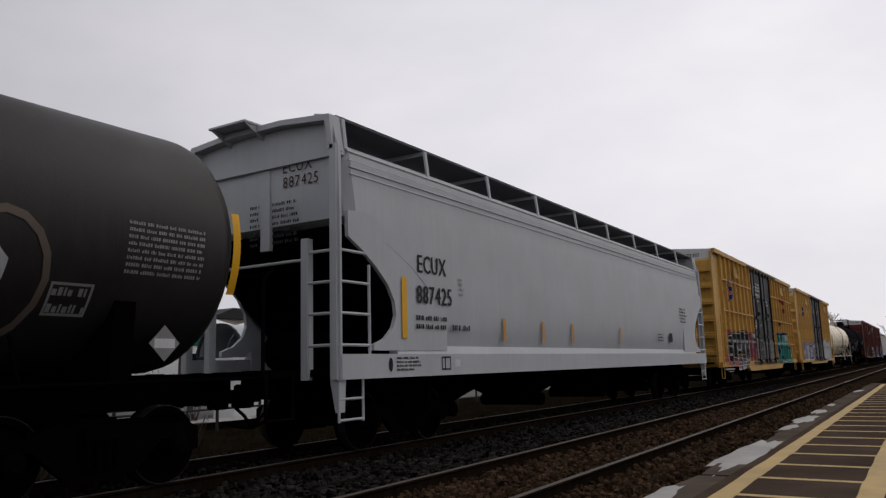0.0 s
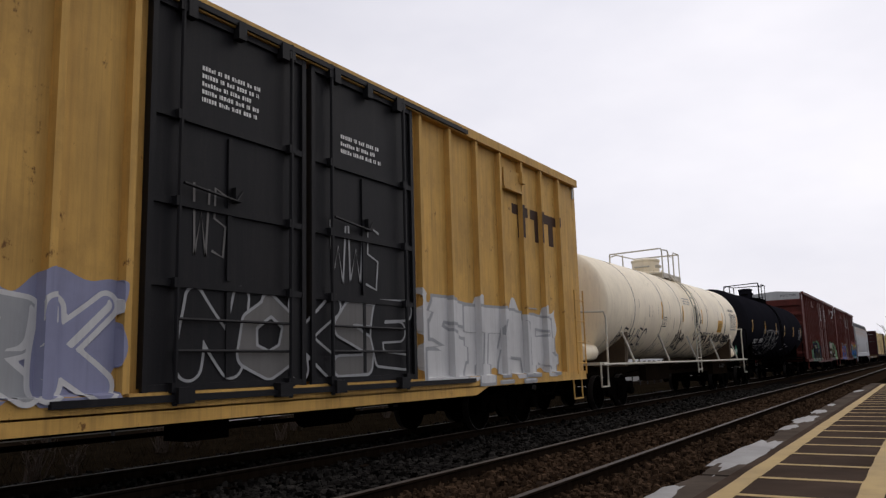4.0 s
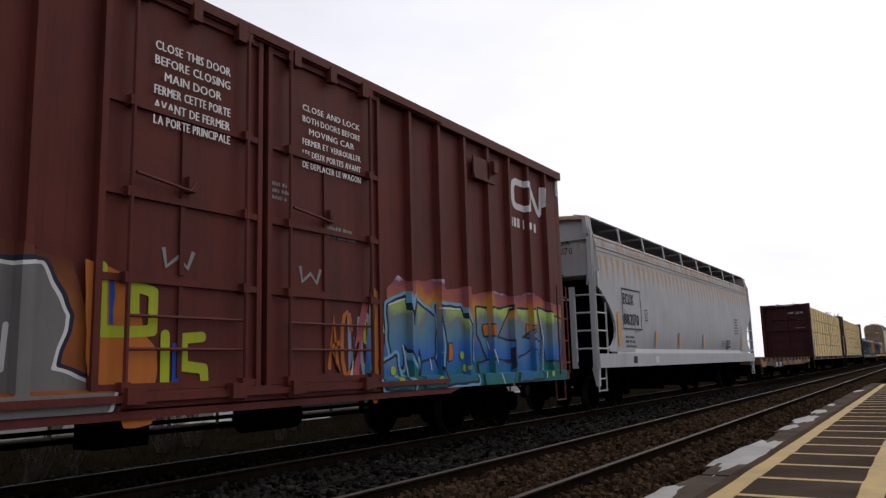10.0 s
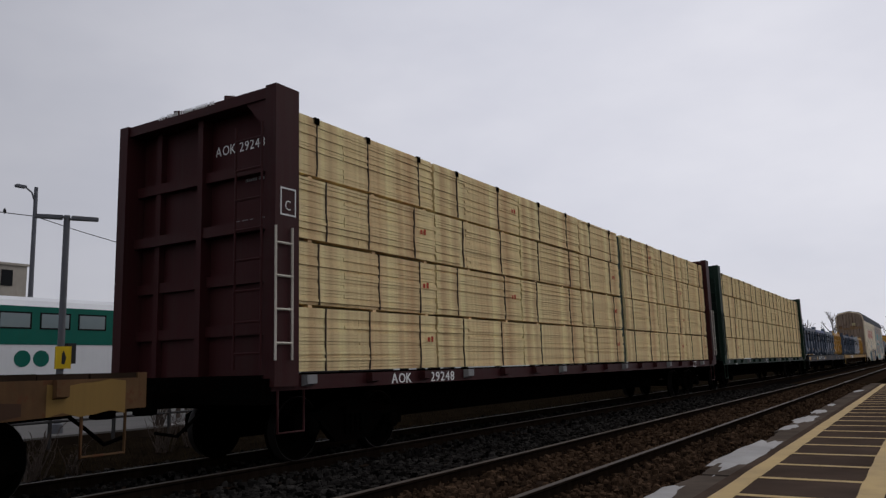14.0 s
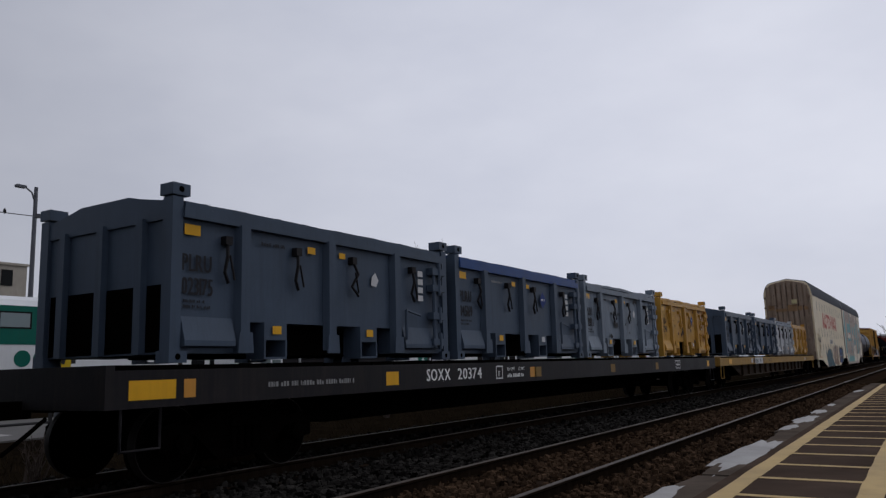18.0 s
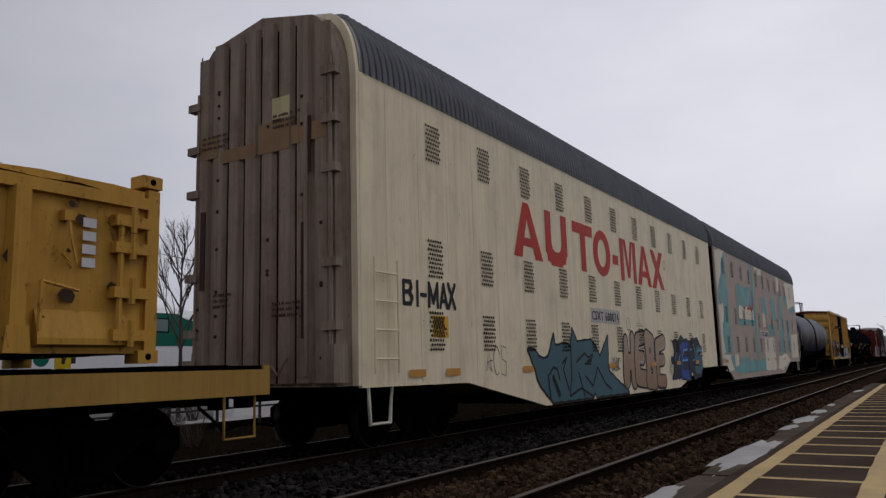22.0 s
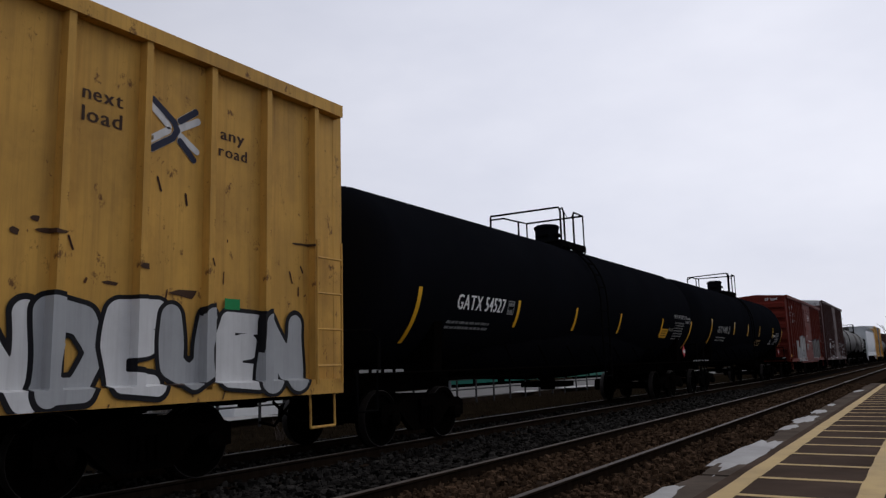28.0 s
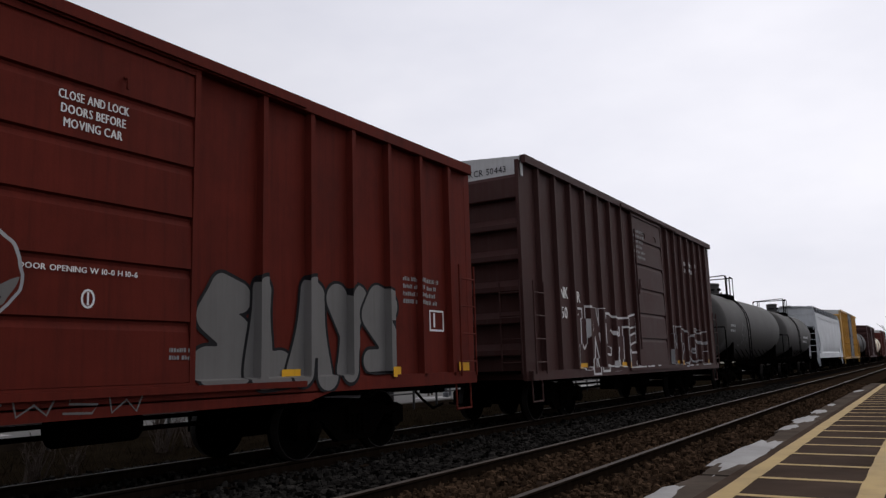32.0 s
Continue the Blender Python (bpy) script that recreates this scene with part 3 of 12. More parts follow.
def boxcar(name, label, y0, y1, mat, z0, z1, posts, doors, door_mat, end_top, seed=0, wid=1.5, depth=0.1, belts=(), sill=0.0, white_end=True, roof_mat=None, plug=True, boards=()):
    """A boxcar: plain sheet sides with proud posts, doors, ribbed ends, roof, sills, ladders and gear."""
    car, u, h = new_car(name, label, "boxcar", y0, y1)
    P = [(a - u, b - u) for a, b in posts]
    bm = bmesh.new()
    box(bm, -wid, wid, -h + 0.08, h - 0.08, z0, z1 - 0.12)
    part("body", bm, mat, car)
    # roof: low peak with cross seams
    bm = bmesh.new()
    prism(bm, [(-wid - 0.04, z1 - 0.12), (-wid - 0.04, z1 - 0.02), (0, z1 + 0.1), (wid + 0.04, z1 - 0.02), (wid + 0.04, z1 - 0.12)], "y", *((-h + 0.03, h - 0.03) if white_end else (-h, h)))
    part("roof", bm, roof_mat or mat, car)
    for sx in (-1, 1):
        bm = bmesh.new()
        box(bm, sx * (wid + 0.125) if sx < 0 else wid, sx * wid if sx < 0 else wid + 0.125, -h + 0.01, h - 0.01, z1 - 0.16, z1)
        part("top_chord", bm, mat, car)
        bm = bmesh.new()
        a, b = (wid, wid + 0.1) if sx > 0 else (-wid - 0.1, -wid)
        box(bm, a, b, -h + 0.01, h - 0.01, z0 - 0.02, z0 + 0.16)
        if sill:
            lo = min(d[0] for d in doors) - u - 2.2
            hi = max(d[1] for d in doors) - u + 2.2
            prism(bm, [(lo, z0), (lo + 0.5, z0 - sill), (hi - 0.5, z0 - sill), (hi, z0)], "x", a, b)
        part("side_sill", bm, mat, car)
    # side posts
    memo = {}
    for a, b in P:
        k = round(b - a, 3)
        if k not in memo:
            bm = bmesh.new()
            w = (b - a) / 2
            prism(bm, [(0, -w), (depth, -w + 0.012), (depth, w - 0.012), (0, w)], "z", z0 + 0.1, z1 - 0.1)
            memo[k] = mesh_of("side_post", bm, mat)
        for sx in (1, -1):
            ob = part("side_post", memo[k], mat, car)
            ob.matrix_basis = pose(sx * wid, (a + b) / 2, 0, 0, 0, 0 if sx > 0 else 180)
    for zb in belts:
        for a, b in belts[zb]:
            bm = bmesh.new()
            prism(bm, [(wid, zb - 0.05), (wid + depth * 0.9, zb - 0.03), (wid + depth * 0.9, zb + 0.03), (wid, zb + 0.05)], "y", a - u, b - u)
            part("side_belt", bm, mat, car)
    # doors on both sides, each with frame, panels, rods and lock bars
    for a, b in doors:
        for sx in (1, -1):
            d0, d1 = a - u, b - u
            if sx < 0:
                d0, d1 = -(b - u), -(a - u)
            X = wid + 0.02
            za, zb = z0 + 0.2, z1 - 0.2
            at = lambda f: za + (zb - za) * f
            side = lambda f: d0 + (d1 - d0) * f
            bm = bmesh.new()
            box(bm, X - 0.03, X + 0.035, d0 + 0.03, d1 - 0.03, za, zb)
            door = part("door", bm, door_mat, car)
            bm = bmesh.new()
            rails = (0.0, 0.26, 0.47, 0.7, 1.0) if plug else (0.0, 1.0)
            for f in rails:
                box(bm, X + 0.035, X + 0.075, d0 + 0.03, d1 - 0.03, at(f) - 0.035, at(f) + 0.035)
            for y in (d0 + 0.06, d1 - 0.06):
                box(bm, X + 0.037, X + 0.08, y - 0.035, y + 0.035, z0 + 0.16, z1 - 0.16)
            part("door_frame", bm, door_mat, door)
            if sx < 0:
                door.matrix_basis = pose(0, 0, 0, 0, 0, 180)
                continue
            if plug:
                for f in (0.16, 0.86):
                    bm = bmesh.new()
                    y = side(f)
                    tube(bm, [(X + 0.12, y, z0 + 0.02), (X + 0.12, y, z1 - 0.06)], 0.026)
                    for g in rails:
                        box(bm, X + 0.04, X + 0.14, y - 0.05, y + 0.05, at(g) - 0.05, at(g) + 0.05)
                    part("lock_rod", bm, door_mat, door, smooth=True)
                for f, g, k in ((0.47, 0.28, 0.68), (0.47, 0.02, 0.25)):
                    bm = bmesh.new()
                    box(bm, X + 0.036, X + 0.062, side(f) - 0.028, side(f) + 0.028, at(g), at(k))
                    part("panel_stile", bm, door_mat, door)
                for f in (0.09, 0.17):
                    bm = bmesh.new()
                    tube(bm, [(X + 0.1, side(0.16), at(f)), (X + 0.1, side(0.86), at(f))], 0.018)
                    part("grab_bar", bm, door_mat, door, smooth=True)
                bm = bmesh.new()
                tube(bm, [(X + 0.13, side(0.18), at(0.52)), (X + 0.14, side(0.48), at(0.5)), (X + 0.12, side(0.52), at(0.53))], 0.018)
                box(bm, X + 0.04, X + 0.13, side(0.5) - 0.05, side(0.5) + 0.05, at(0.5), at(0.54))
                part("door_handle", bm, door_mat, door, smooth=True)
                for f in (0.2, 0.5, 0.8):
                    bm = bmesh.new()
                    box(bm, X + 0.06, X + 0.16, side(f) - 0.06, side(f) + 0.06, z1 - 0.3, z1 - 0.1)
                    part("door_hanger", bm, door_mat, door)
                for f in (0.2, 0.8):
                    bm = bmesh.new()
                    box(bm, X + 0.06, X + 0.19, side(f) - 0.1, side(f) + 0.1, z0 + 0.04, z0 + 0.2)
                    part("door_roller", bm, door_mat, door)
            else:
                n = 6
                for k in range(n):
                    bm = bmesh.new()
                    g0, g1 = at(k / n) + 0.02, at((k + 1) / n) - 0.012
                    prism(bm, [(X + 0.034, g0), (X + 0.075, g0 + 0.015), (X + 0.06, g1 - 0.06), (X + 0.036, g1)], "y", d0 + 0.1, d1 - 0.1)
                    part("door_panel", bm, door_mat, door)
                bm = bmesh.new()
                tube(bm, [(X + 0.13, side(0.05), at(0.46)), (X + 0.13, side(0.1), at(0.56)), (X + 0.11, side(0.13), at(0.5))], 0.022)
                tube(bm, [(X + 0.11, side(0.04), at(0.1)), (X + 0.11, side(0.04), at(0.9))], 0.022)
                part("lock_rod", bm, door_mat, door, smooth=True)
                for f in (0.35, 0.72):
                    bm = bmesh.new()
                    tube(bm, [(X + 0.06, side(f), at(0.9)), (X + 0.12, side(f), at(0.89)), (X + 0.12, side(f), at(0.86))], 0.015)
                    part("door_handle", bm, door_mat, door, smooth=True)
    # route boards high on the side, each with its small lock box
    for ub in boards:
        bm = bmesh.new()
        y = ub - u
        box(bm, wid + 0.07, wid + 0.1, y - 0.36, y + 0.36, z1 - 0.78, z1 - 0.42)
        rb = part("route_board", bm, mat, car)
        bm = bmesh.new()
        box(bm, wid + 0.07, wid + 0.17, y + 0.28, y + 0.42, z1 - 0.62, z1 - 0.4)
        part("lock_box", bm, mat, rb)
        bm = bmesh.new()
        box(bm, wid + 0.06, wid + 0.13, y - 0.38, y + 0.38, z1 - 0.83, z1 - 0.78)
        part("board_ledge", bm, mat, rb)
    for sx in (1, -1):
        bm = bmesh.new()
        lo = min(d[0] for d in doors) - u - 0.9
        hi = max(d[1] for d in doors) - u + 1.6
        if sx < 0:
            lo, hi = -hi, -lo
        a, b = (wid + 0.103, wid + 0.16)
        box(bm, a if sx > 0 else -b, b if sx > 0 else -a, lo, hi, z0 + 0.06, z0 + 0.13)
        part("door_track", bm, DOORBLACK if door_mat is DOORBLACK else mat, car)
        bm = bmesh.new()
        box(bm, a if sx > 0 else -b, b if sx > 0 else -a, lo, hi, z1 - 0.14, z1 - 0.07)
        part("door_track", bm, DOORBLACK if door_mat is DOORBLACK else mat, car)
    # ends: horizontal ridges with deep recesses between, under a flat top panel
    tall = z1 > 5
    rh, pitch = (0.15, 0.62) if tall else (0.28, 0.585)
    ridges = [(z1 - 0.87, z1 - end_top)] if tall else [(z1 - 0.68, z1 - 0.4)]
    z = ridges[0][0] - pitch
    while z > z0 + 0.1:
        ridges.append((z, z + rh))
        z -= pitch
    for sy in (-1, 1):
        ye = sy * (h - 0.08)
        for za, zc in ridges:
            bm = bmesh.new()
            prism(bm, [(ye, za), (ye + sy * 0.15, za + 0.012), (ye + sy * 0.16, za + 0.03), (ye + sy * 0.155, zc - 0.03), (ye + sy * 0.02, zc + 0.1), (ye, zc + 0.1)], "x", -wid + 0.07, wid - 0.07)
            part("end_ridge", bm, mat, car)
        bm = bmesh.new()
        if white_end:
            prism(bm, [(-wid - 0.03, z1 - end_top), (wid + 0.03, z1 - end_top), (wid + 0.03, z1 - 0.015), (0, z1 + 0.115), (-wid - 0.03, z1 - 0.015)], "y", *sorted((ye, ye + sy * 0.07)))
        else:
            prism(bm, [(-wid + 0.02, z1 - end_top), (wid - 0.02, z1 - end_top), (wid - 0.02, z1 - 0.05), (0, z1 + 0.06), (-wid + 0.02, z1 - 0.05)], "y", *sorted((ye, ye + sy * 0.05)))
        part("end_panel", bm, OFFWHITE if white_end else mat, car, "pale excess-height end panel" if white_end else "")
        for sx in (-1, 1):
            bm = bmesh.new()
            box(bm, sx * (wid - 0.07) if sx > 0 else -wid - 0.003, wid + 0.003 if sx > 0 else -wid + 0.07, min(ye, ye + sy * 0.17), max(ye, ye + sy * 0.17), z0 - 0.02, z1 - 0.1)
            part("corner_post", bm, mat, car)
        ladder("side_ladder", car, mat, wid + 0.14, sy * (h - 0.55), sy * (h - 0.08), z0 + 0.1, z0 + 1.9, 4)
        ladder("end_ladder", car, mat, sy * (h + 0.12), wid - 0.5, wid - 0.06, z0 + 0.1, z0 + 1.9, 4, face="end")
        bm = bmesh.new()
        for y in (sy * (h - 0.55), sy * (h - 0.1)):
            tube(bm, [(wid + 0.02, y, z0), (wid + 0.03, y, z0 - 0.42)], 0.016)
        tube(bm, [(wid + 0.03, sy * (h - 0.55), z0 - 0.42), (wid + 0.03, sy * (h - 0.1), z0 - 0.42)], 0.018)
        part("stirrup_step", bm, mat, car, smooth=True)
        bm = bmesh.new()
        box(bm, -1.3, 1.3, min(ye, ye + sy * 0.3), max(ye, ye + sy * 0.3), z0 + 0.12, z0 + 0.17)
        part("crossover_step", bm, SOOTSHADE, car)
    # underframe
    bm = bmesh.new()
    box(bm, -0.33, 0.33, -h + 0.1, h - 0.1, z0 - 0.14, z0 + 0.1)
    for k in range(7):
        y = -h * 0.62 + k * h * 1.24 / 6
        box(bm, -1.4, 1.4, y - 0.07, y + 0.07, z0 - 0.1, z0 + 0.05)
    part("underframe", bm, SOOTSHADE, car)
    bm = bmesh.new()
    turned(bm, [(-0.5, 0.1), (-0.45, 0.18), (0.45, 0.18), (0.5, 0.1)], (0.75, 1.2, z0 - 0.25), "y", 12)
    part("air_reservoir", bm, SOOTSHADE, car, smooth=True)
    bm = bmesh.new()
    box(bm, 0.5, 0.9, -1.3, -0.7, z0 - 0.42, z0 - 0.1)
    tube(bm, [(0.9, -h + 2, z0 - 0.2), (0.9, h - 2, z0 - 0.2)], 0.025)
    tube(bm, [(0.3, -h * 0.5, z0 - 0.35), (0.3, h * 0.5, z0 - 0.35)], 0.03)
    part("brake_rigging", bm, SOOTSHADE, car)
    trucks(car, (-h + 2.55, h - 2.55), u)
    couplers(car, -h, h, 0.95)
    return car, u, h, P


def hopper(name, label, y0, y1, mat, zsill=1.04, ztop=4.2, run_z=4.66):
    """A covered hopper with bulging sides, curved end cut-outs, roof walk and four outlets."""
    car, u, h = new_car(name, label, "hopper car", y0, y1)
    # rings: (z, half length, half width)
    rings = [(1.46, h - 2.0, 1.46), (1.62, h - 2.2, 1.5), (1.9, h - 2.3, 1.53), (2.15, h - 2.18, 1.55), (2.4, h - 1.92, 1.555), (2.65, h - 1.55, 1.555), (2.95, h - 0.9, 1.55), (3.25, h - 0.22, 1.545), (3.6, h - 0.18, 1.53), (3.95, h - 0.17, 1.49), (3.99, h - 0.17, 1.5), (4.2, h - 0.16, 1.45), (4.3, h - 0.2, 1.3), (4.42, h - 0.3, 0.7), (4.45, h - 0.4, 0.25)]
    bm = bmesh.new()
    loops = []
    for z, L, W in rings:
        c = 0.12 if z < 4.25 else 0.05
        outline = [(W, -L + c), (W, L - c), (W - c, L), (-W + c, L), (-W, L - c), (-W, -L + c), (-W + c, -L), (W - c, -L)]
        loops.append([bm.verts.new((x, y, z + (ztop - 4.2))) for x, y in outline])
    for a, b in zip(loops, loops[1:]):
        for k in range(8):
            bm.faces.new((a[k], a[(k + 1) % 8], b[(k + 1) % 8], b[k]))
    bm.faces.new(loops[0][::-1])
    bm.faces.new(loops[-1])
    part("body", bm, mat, car, smooth=True)
    for X, z, rr in ((1.505, 3.84, 0.012), (1.5, 3.94, 0.012), (1.48, 4.04, 0.012), (1.45, 4.17, 0.03)):
        for sx in (1, -1):
            bm = bmesh.new()
            tube(bm, [(sx * X, -h + 0.25, z), (sx * X, h - 0.25, z)], rr, 6)
            part("roof_seam", bm, mat, car, smooth=True)
    for sx in (1, -1):
        bm = bmesh.new()
        prism(bm, [(sx * 1.4, zsill), (sx * 1.56, zsill), (sx * 1.56, zsill + 0.33), (sx * 1.5, zsill + 0.45), (sx * 1.4, zsill + 0.45)], "y", -h + 1.25, h - 1.25)
        box(bm, *sorted((sx * 1.42, sx * 1.56)), -h, -h + 1.25, zsill, zsill + 0.33)
        box(bm, *sorted((sx * 1.42, sx * 1.56)), h - 1.25, h, zsill, zsill + 0.33)
        part("side_sill", bm, mat, car)
        # roof walk and its brackets
        bm = bmesh.new()
        box(bm, *sorted((sx * 0.36, sx * 1.36)), -h + 0.15, h - 0.15, run_z - 0.02, run_z + 0.02)
        part("roof_walk", bm, GRATE, car, "grey steel grating roof walk")
        y = -h + 0.25
        while y < h:
            bm = bmesh.new()
            prism(bm, [(sx * 1.43, 4.17), (sx * 1.45, 4.2), (sx * 1.4, run_z - 0.02), (sx * 1.36, run_z - 0.02)], "y", y - 0.035, y + 0.035)
            box(bm, *sorted((sx * 0.4, sx * 1.38)), y - 0.03, y + 0.03, run_z - 0.07, run_z - 0.02)
            part("walk_bracket", bm, mat, car)
            y += (2 * h - 0.5) / 9
    for sy in (-1, 1):
        ye = sy * h
        # end posts, ladders and platform
        for x in (1.46, 0.95, -0.95, -1.46):
            bm = bmesh.new()
            box(bm, x - 0.055, x + 0.055, ye - 0.06, ye + 0.06, zsill, 2.95 if abs(x) < 1.2 else 4.2)
            part("end_post", bm, mat, car)
        bm = bmesh.new()
        box(bm, -0.09, 0.09, ye - sy * 0.17 - 0.02, ye - sy * 0.17 + 0.05, 2.9, 4.25)
        part("end_rib", bm, mat, car)
        bm = bmesh.new()
        box(bm, -1.5, 1.5, min(ye, ye - sy * 1.2), max(ye, ye - sy * 1.2), zsill + 0.05, zsill + 0.14)
        box(bm, -0.3, 0.3, min(ye, ye - sy * 2.6), max(ye, ye - sy * 2.6), zsill - 0.25, zsill + 0.15)
        part("end_platform", bm, SOOTSHADE, car)
        # plate added to keep the open end dark below the slope
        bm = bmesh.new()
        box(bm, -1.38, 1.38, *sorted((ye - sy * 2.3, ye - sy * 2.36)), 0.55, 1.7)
        part("end_plate", bm, SOOTSHADE, car)
        # the sheet's shade is put into its near-black colour
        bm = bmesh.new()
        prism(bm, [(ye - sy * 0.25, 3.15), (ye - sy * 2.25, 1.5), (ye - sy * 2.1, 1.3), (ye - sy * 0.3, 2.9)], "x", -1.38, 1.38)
        part("slope_sheet", bm, SOOTSHADE, car, "sloping end sheet coloured near-black for shade")
        for sx in (-1, 1):
            bm = bmesh.new()
            q = lambda o, z: (ye - sy * o, z)
            prism(bm, [q(0.15, 3.3), q(0.16, 2.95), q(0.45, 2.8), q(0.78, 2.58), q(1.05, 2.35), q(1.2, 2.12), q(1.23, 1.92), q(1.15, 1.74), q(0.95, 1.58), q(0.7, 1.5), q(0.7, 1.42), q(2.6, 1.42), q(2.6, 2.2), q(1.6, 2.95), q(0.6, 3.35)], "x", *sorted((sx * 1.49, sx * 1.549)))
            part("side_sheet", bm, mat, car)
        bm = bmesh.new()
        turned(bm, [(-0.6, 0.2), (-0.55, 0.28), (0.55, 0.28), (0.6, 0.2)], (0.2, ye - sy * 0.75, zsill + 0.42), "x", 14)
        part("air_reservoir", bm, SOOTSHADE, car, smooth=True)
        lines = [[(1.53, ye, zsill), (1.53, ye, 3.2), (1.5, ye, 4.2), (1.35, ye - sy * 0.02, run_z - 0.02), (1.1, ye, run_z + 0.03)], [(1.53, ye - sy * 0.62, zsill), (1.53, ye - sy * 0.62, 2.6)]]
        for k in range(4):
            lines.append([(1.53, ye, zsill + 0.45 + 0.42 * k), (1.53, ye - sy * 0.62, zsill + 0.45 + 0.42 * k)])
        for k in range(4):
            lines.append([(1.53, ye + sy * 0.03, zsill + 0.45 + 0.42 * k), (1.0, ye + sy * 0.03, zsill + 0.45 + 0.42 * k)])
        lines.append([(1.0, ye + sy * 0.03, zsill), (1.0, ye + sy * 0.03, zsill + 1.75)])
        lines.append([(1.0, ye + sy * 0.03, zsill + 1.62), (-1.2, ye + sy * 0.03, zsill + 1.62), (-1.45, ye, zsill + 1.55)])
        lines.append([(1.3, ye - sy * 0.1, 3.0), (1.44, ye - sy * 0.1, 4.1)])
        bar_set("corner_ladder", car, mat, lines, 0.022)
        lines = [[(1.5, ye, zsill), (1.5, ye, zsill - 0.55)], [(1.5, ye - sy * 0.5, zsill), (1.5, ye - sy * 0.5, zsill - 0.55)], [(1.5, ye, zsill - 0.52), (1.5, ye - sy * 0.5, zsill - 0.52)], [(1.5, ye, zsill - 0.25), (1.5, ye - sy * 0.5, zsill - 0.25)]]
        bar_set("stirrup_step", car, mat, lines, 0.018)
        bm = bmesh.new()
        prism(bm, [(-1.45, 4.1), (1.45, 4.1), (1.36, run_z), (0.5, run_z + 0.06), (-0.5, run_z + 0.06), (-1.36, run_z)], "y", ye - sy * 0.16 - 0.06, ye - sy * 0.16 + 0.06)
        part("end_brow", bm, mat, car)
        bm = bmesh.new()
        box(bm, -0.7, 0.05, min(ye - sy * 0.1, ye + sy * 0.32), max(ye - sy * 0.1, ye + sy * 0.32), run_z + 0.07, run_z + 0.1)
        for x in (-0.68, 0.0):
            prism(bm, [(ye - sy * 0.1, run_z - 0.12), (ye + sy * 0.3, run_z + 0.07), (ye - sy * 0.1, run_z + 0.07)], "x", x, x + 0.03)
        part("crossover_step", bm, mat, car)
        bm = bmesh.new()
        prism(bm, [(-1.47, 4.14), (-1.4, run_z - 0.02), (-0.5, run_z + 0.06), (0.5, run_z + 0.06), (1.4, run_z - 0.02), (1.47, 4.14), (1.38, 4.14), (1.32, run_z - 0.1), (0.5, run_z - 0.02), (-0.5, run_z - 0.02), (-1.32, run_z - 0.1), (-1.38, 4.14)], "y", *sorted((ye - sy * 0.16, ye + sy * 0.06)))
        part("end_flange", bm, mat, car)
        for sx in (-1, 1):
            bm = bmesh.new()
            prism(bm, [(sx * 1.35, zsill), (sx * 1.52, zsill), (sx * 1.5, zsill - 0.42), (sx * 1.44, zsill - 0.42)], "y", *sorted((ye, ye - sy * 0.12)))
            part("corner_gusset", bm, mat, car)
    # outlets
    for k in range(4):
        y = (-1.5 + k) * (h - 2.2) * 0.5
        bm = bmesh.new()
        lo = [(sx * 0.42, y + sy * 0.3, 0.48) for sx, sy in ((-1, -1), (1, -1), (1, 1), (-1, 1))]
        hi = [(sx * 1.4, y + sy * (h - 2.2) * 0.24, 1.3) for sx, sy in ((-1, -1), (1, -1), (1, 1), (-1, 1))]
        a, b = [bm.verts.new(p) for p in lo], [bm.verts.new(p) for p in hi]
        for i in range(4):
            bm.faces.new((a[i], a[(i + 1) % 4], b[(i + 1) % 4], b[i]))
        bm.faces.new(a[::-1])
        bm.faces.new(b)
        tube(bm, [(-0.75, y, 0.42), (0.75, y, 0.42)], 0.13, 10)
        part("outlet", bm, SOOTSHADE, car)
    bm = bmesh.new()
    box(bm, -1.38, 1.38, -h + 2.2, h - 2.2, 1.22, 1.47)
    part("underframe", bm, SOOTSHADE, car)
    trucks(car, (-h + 2.2, h - 2.2), u)
    couplers(car, -h, h, 0.75)
    return car, u, h


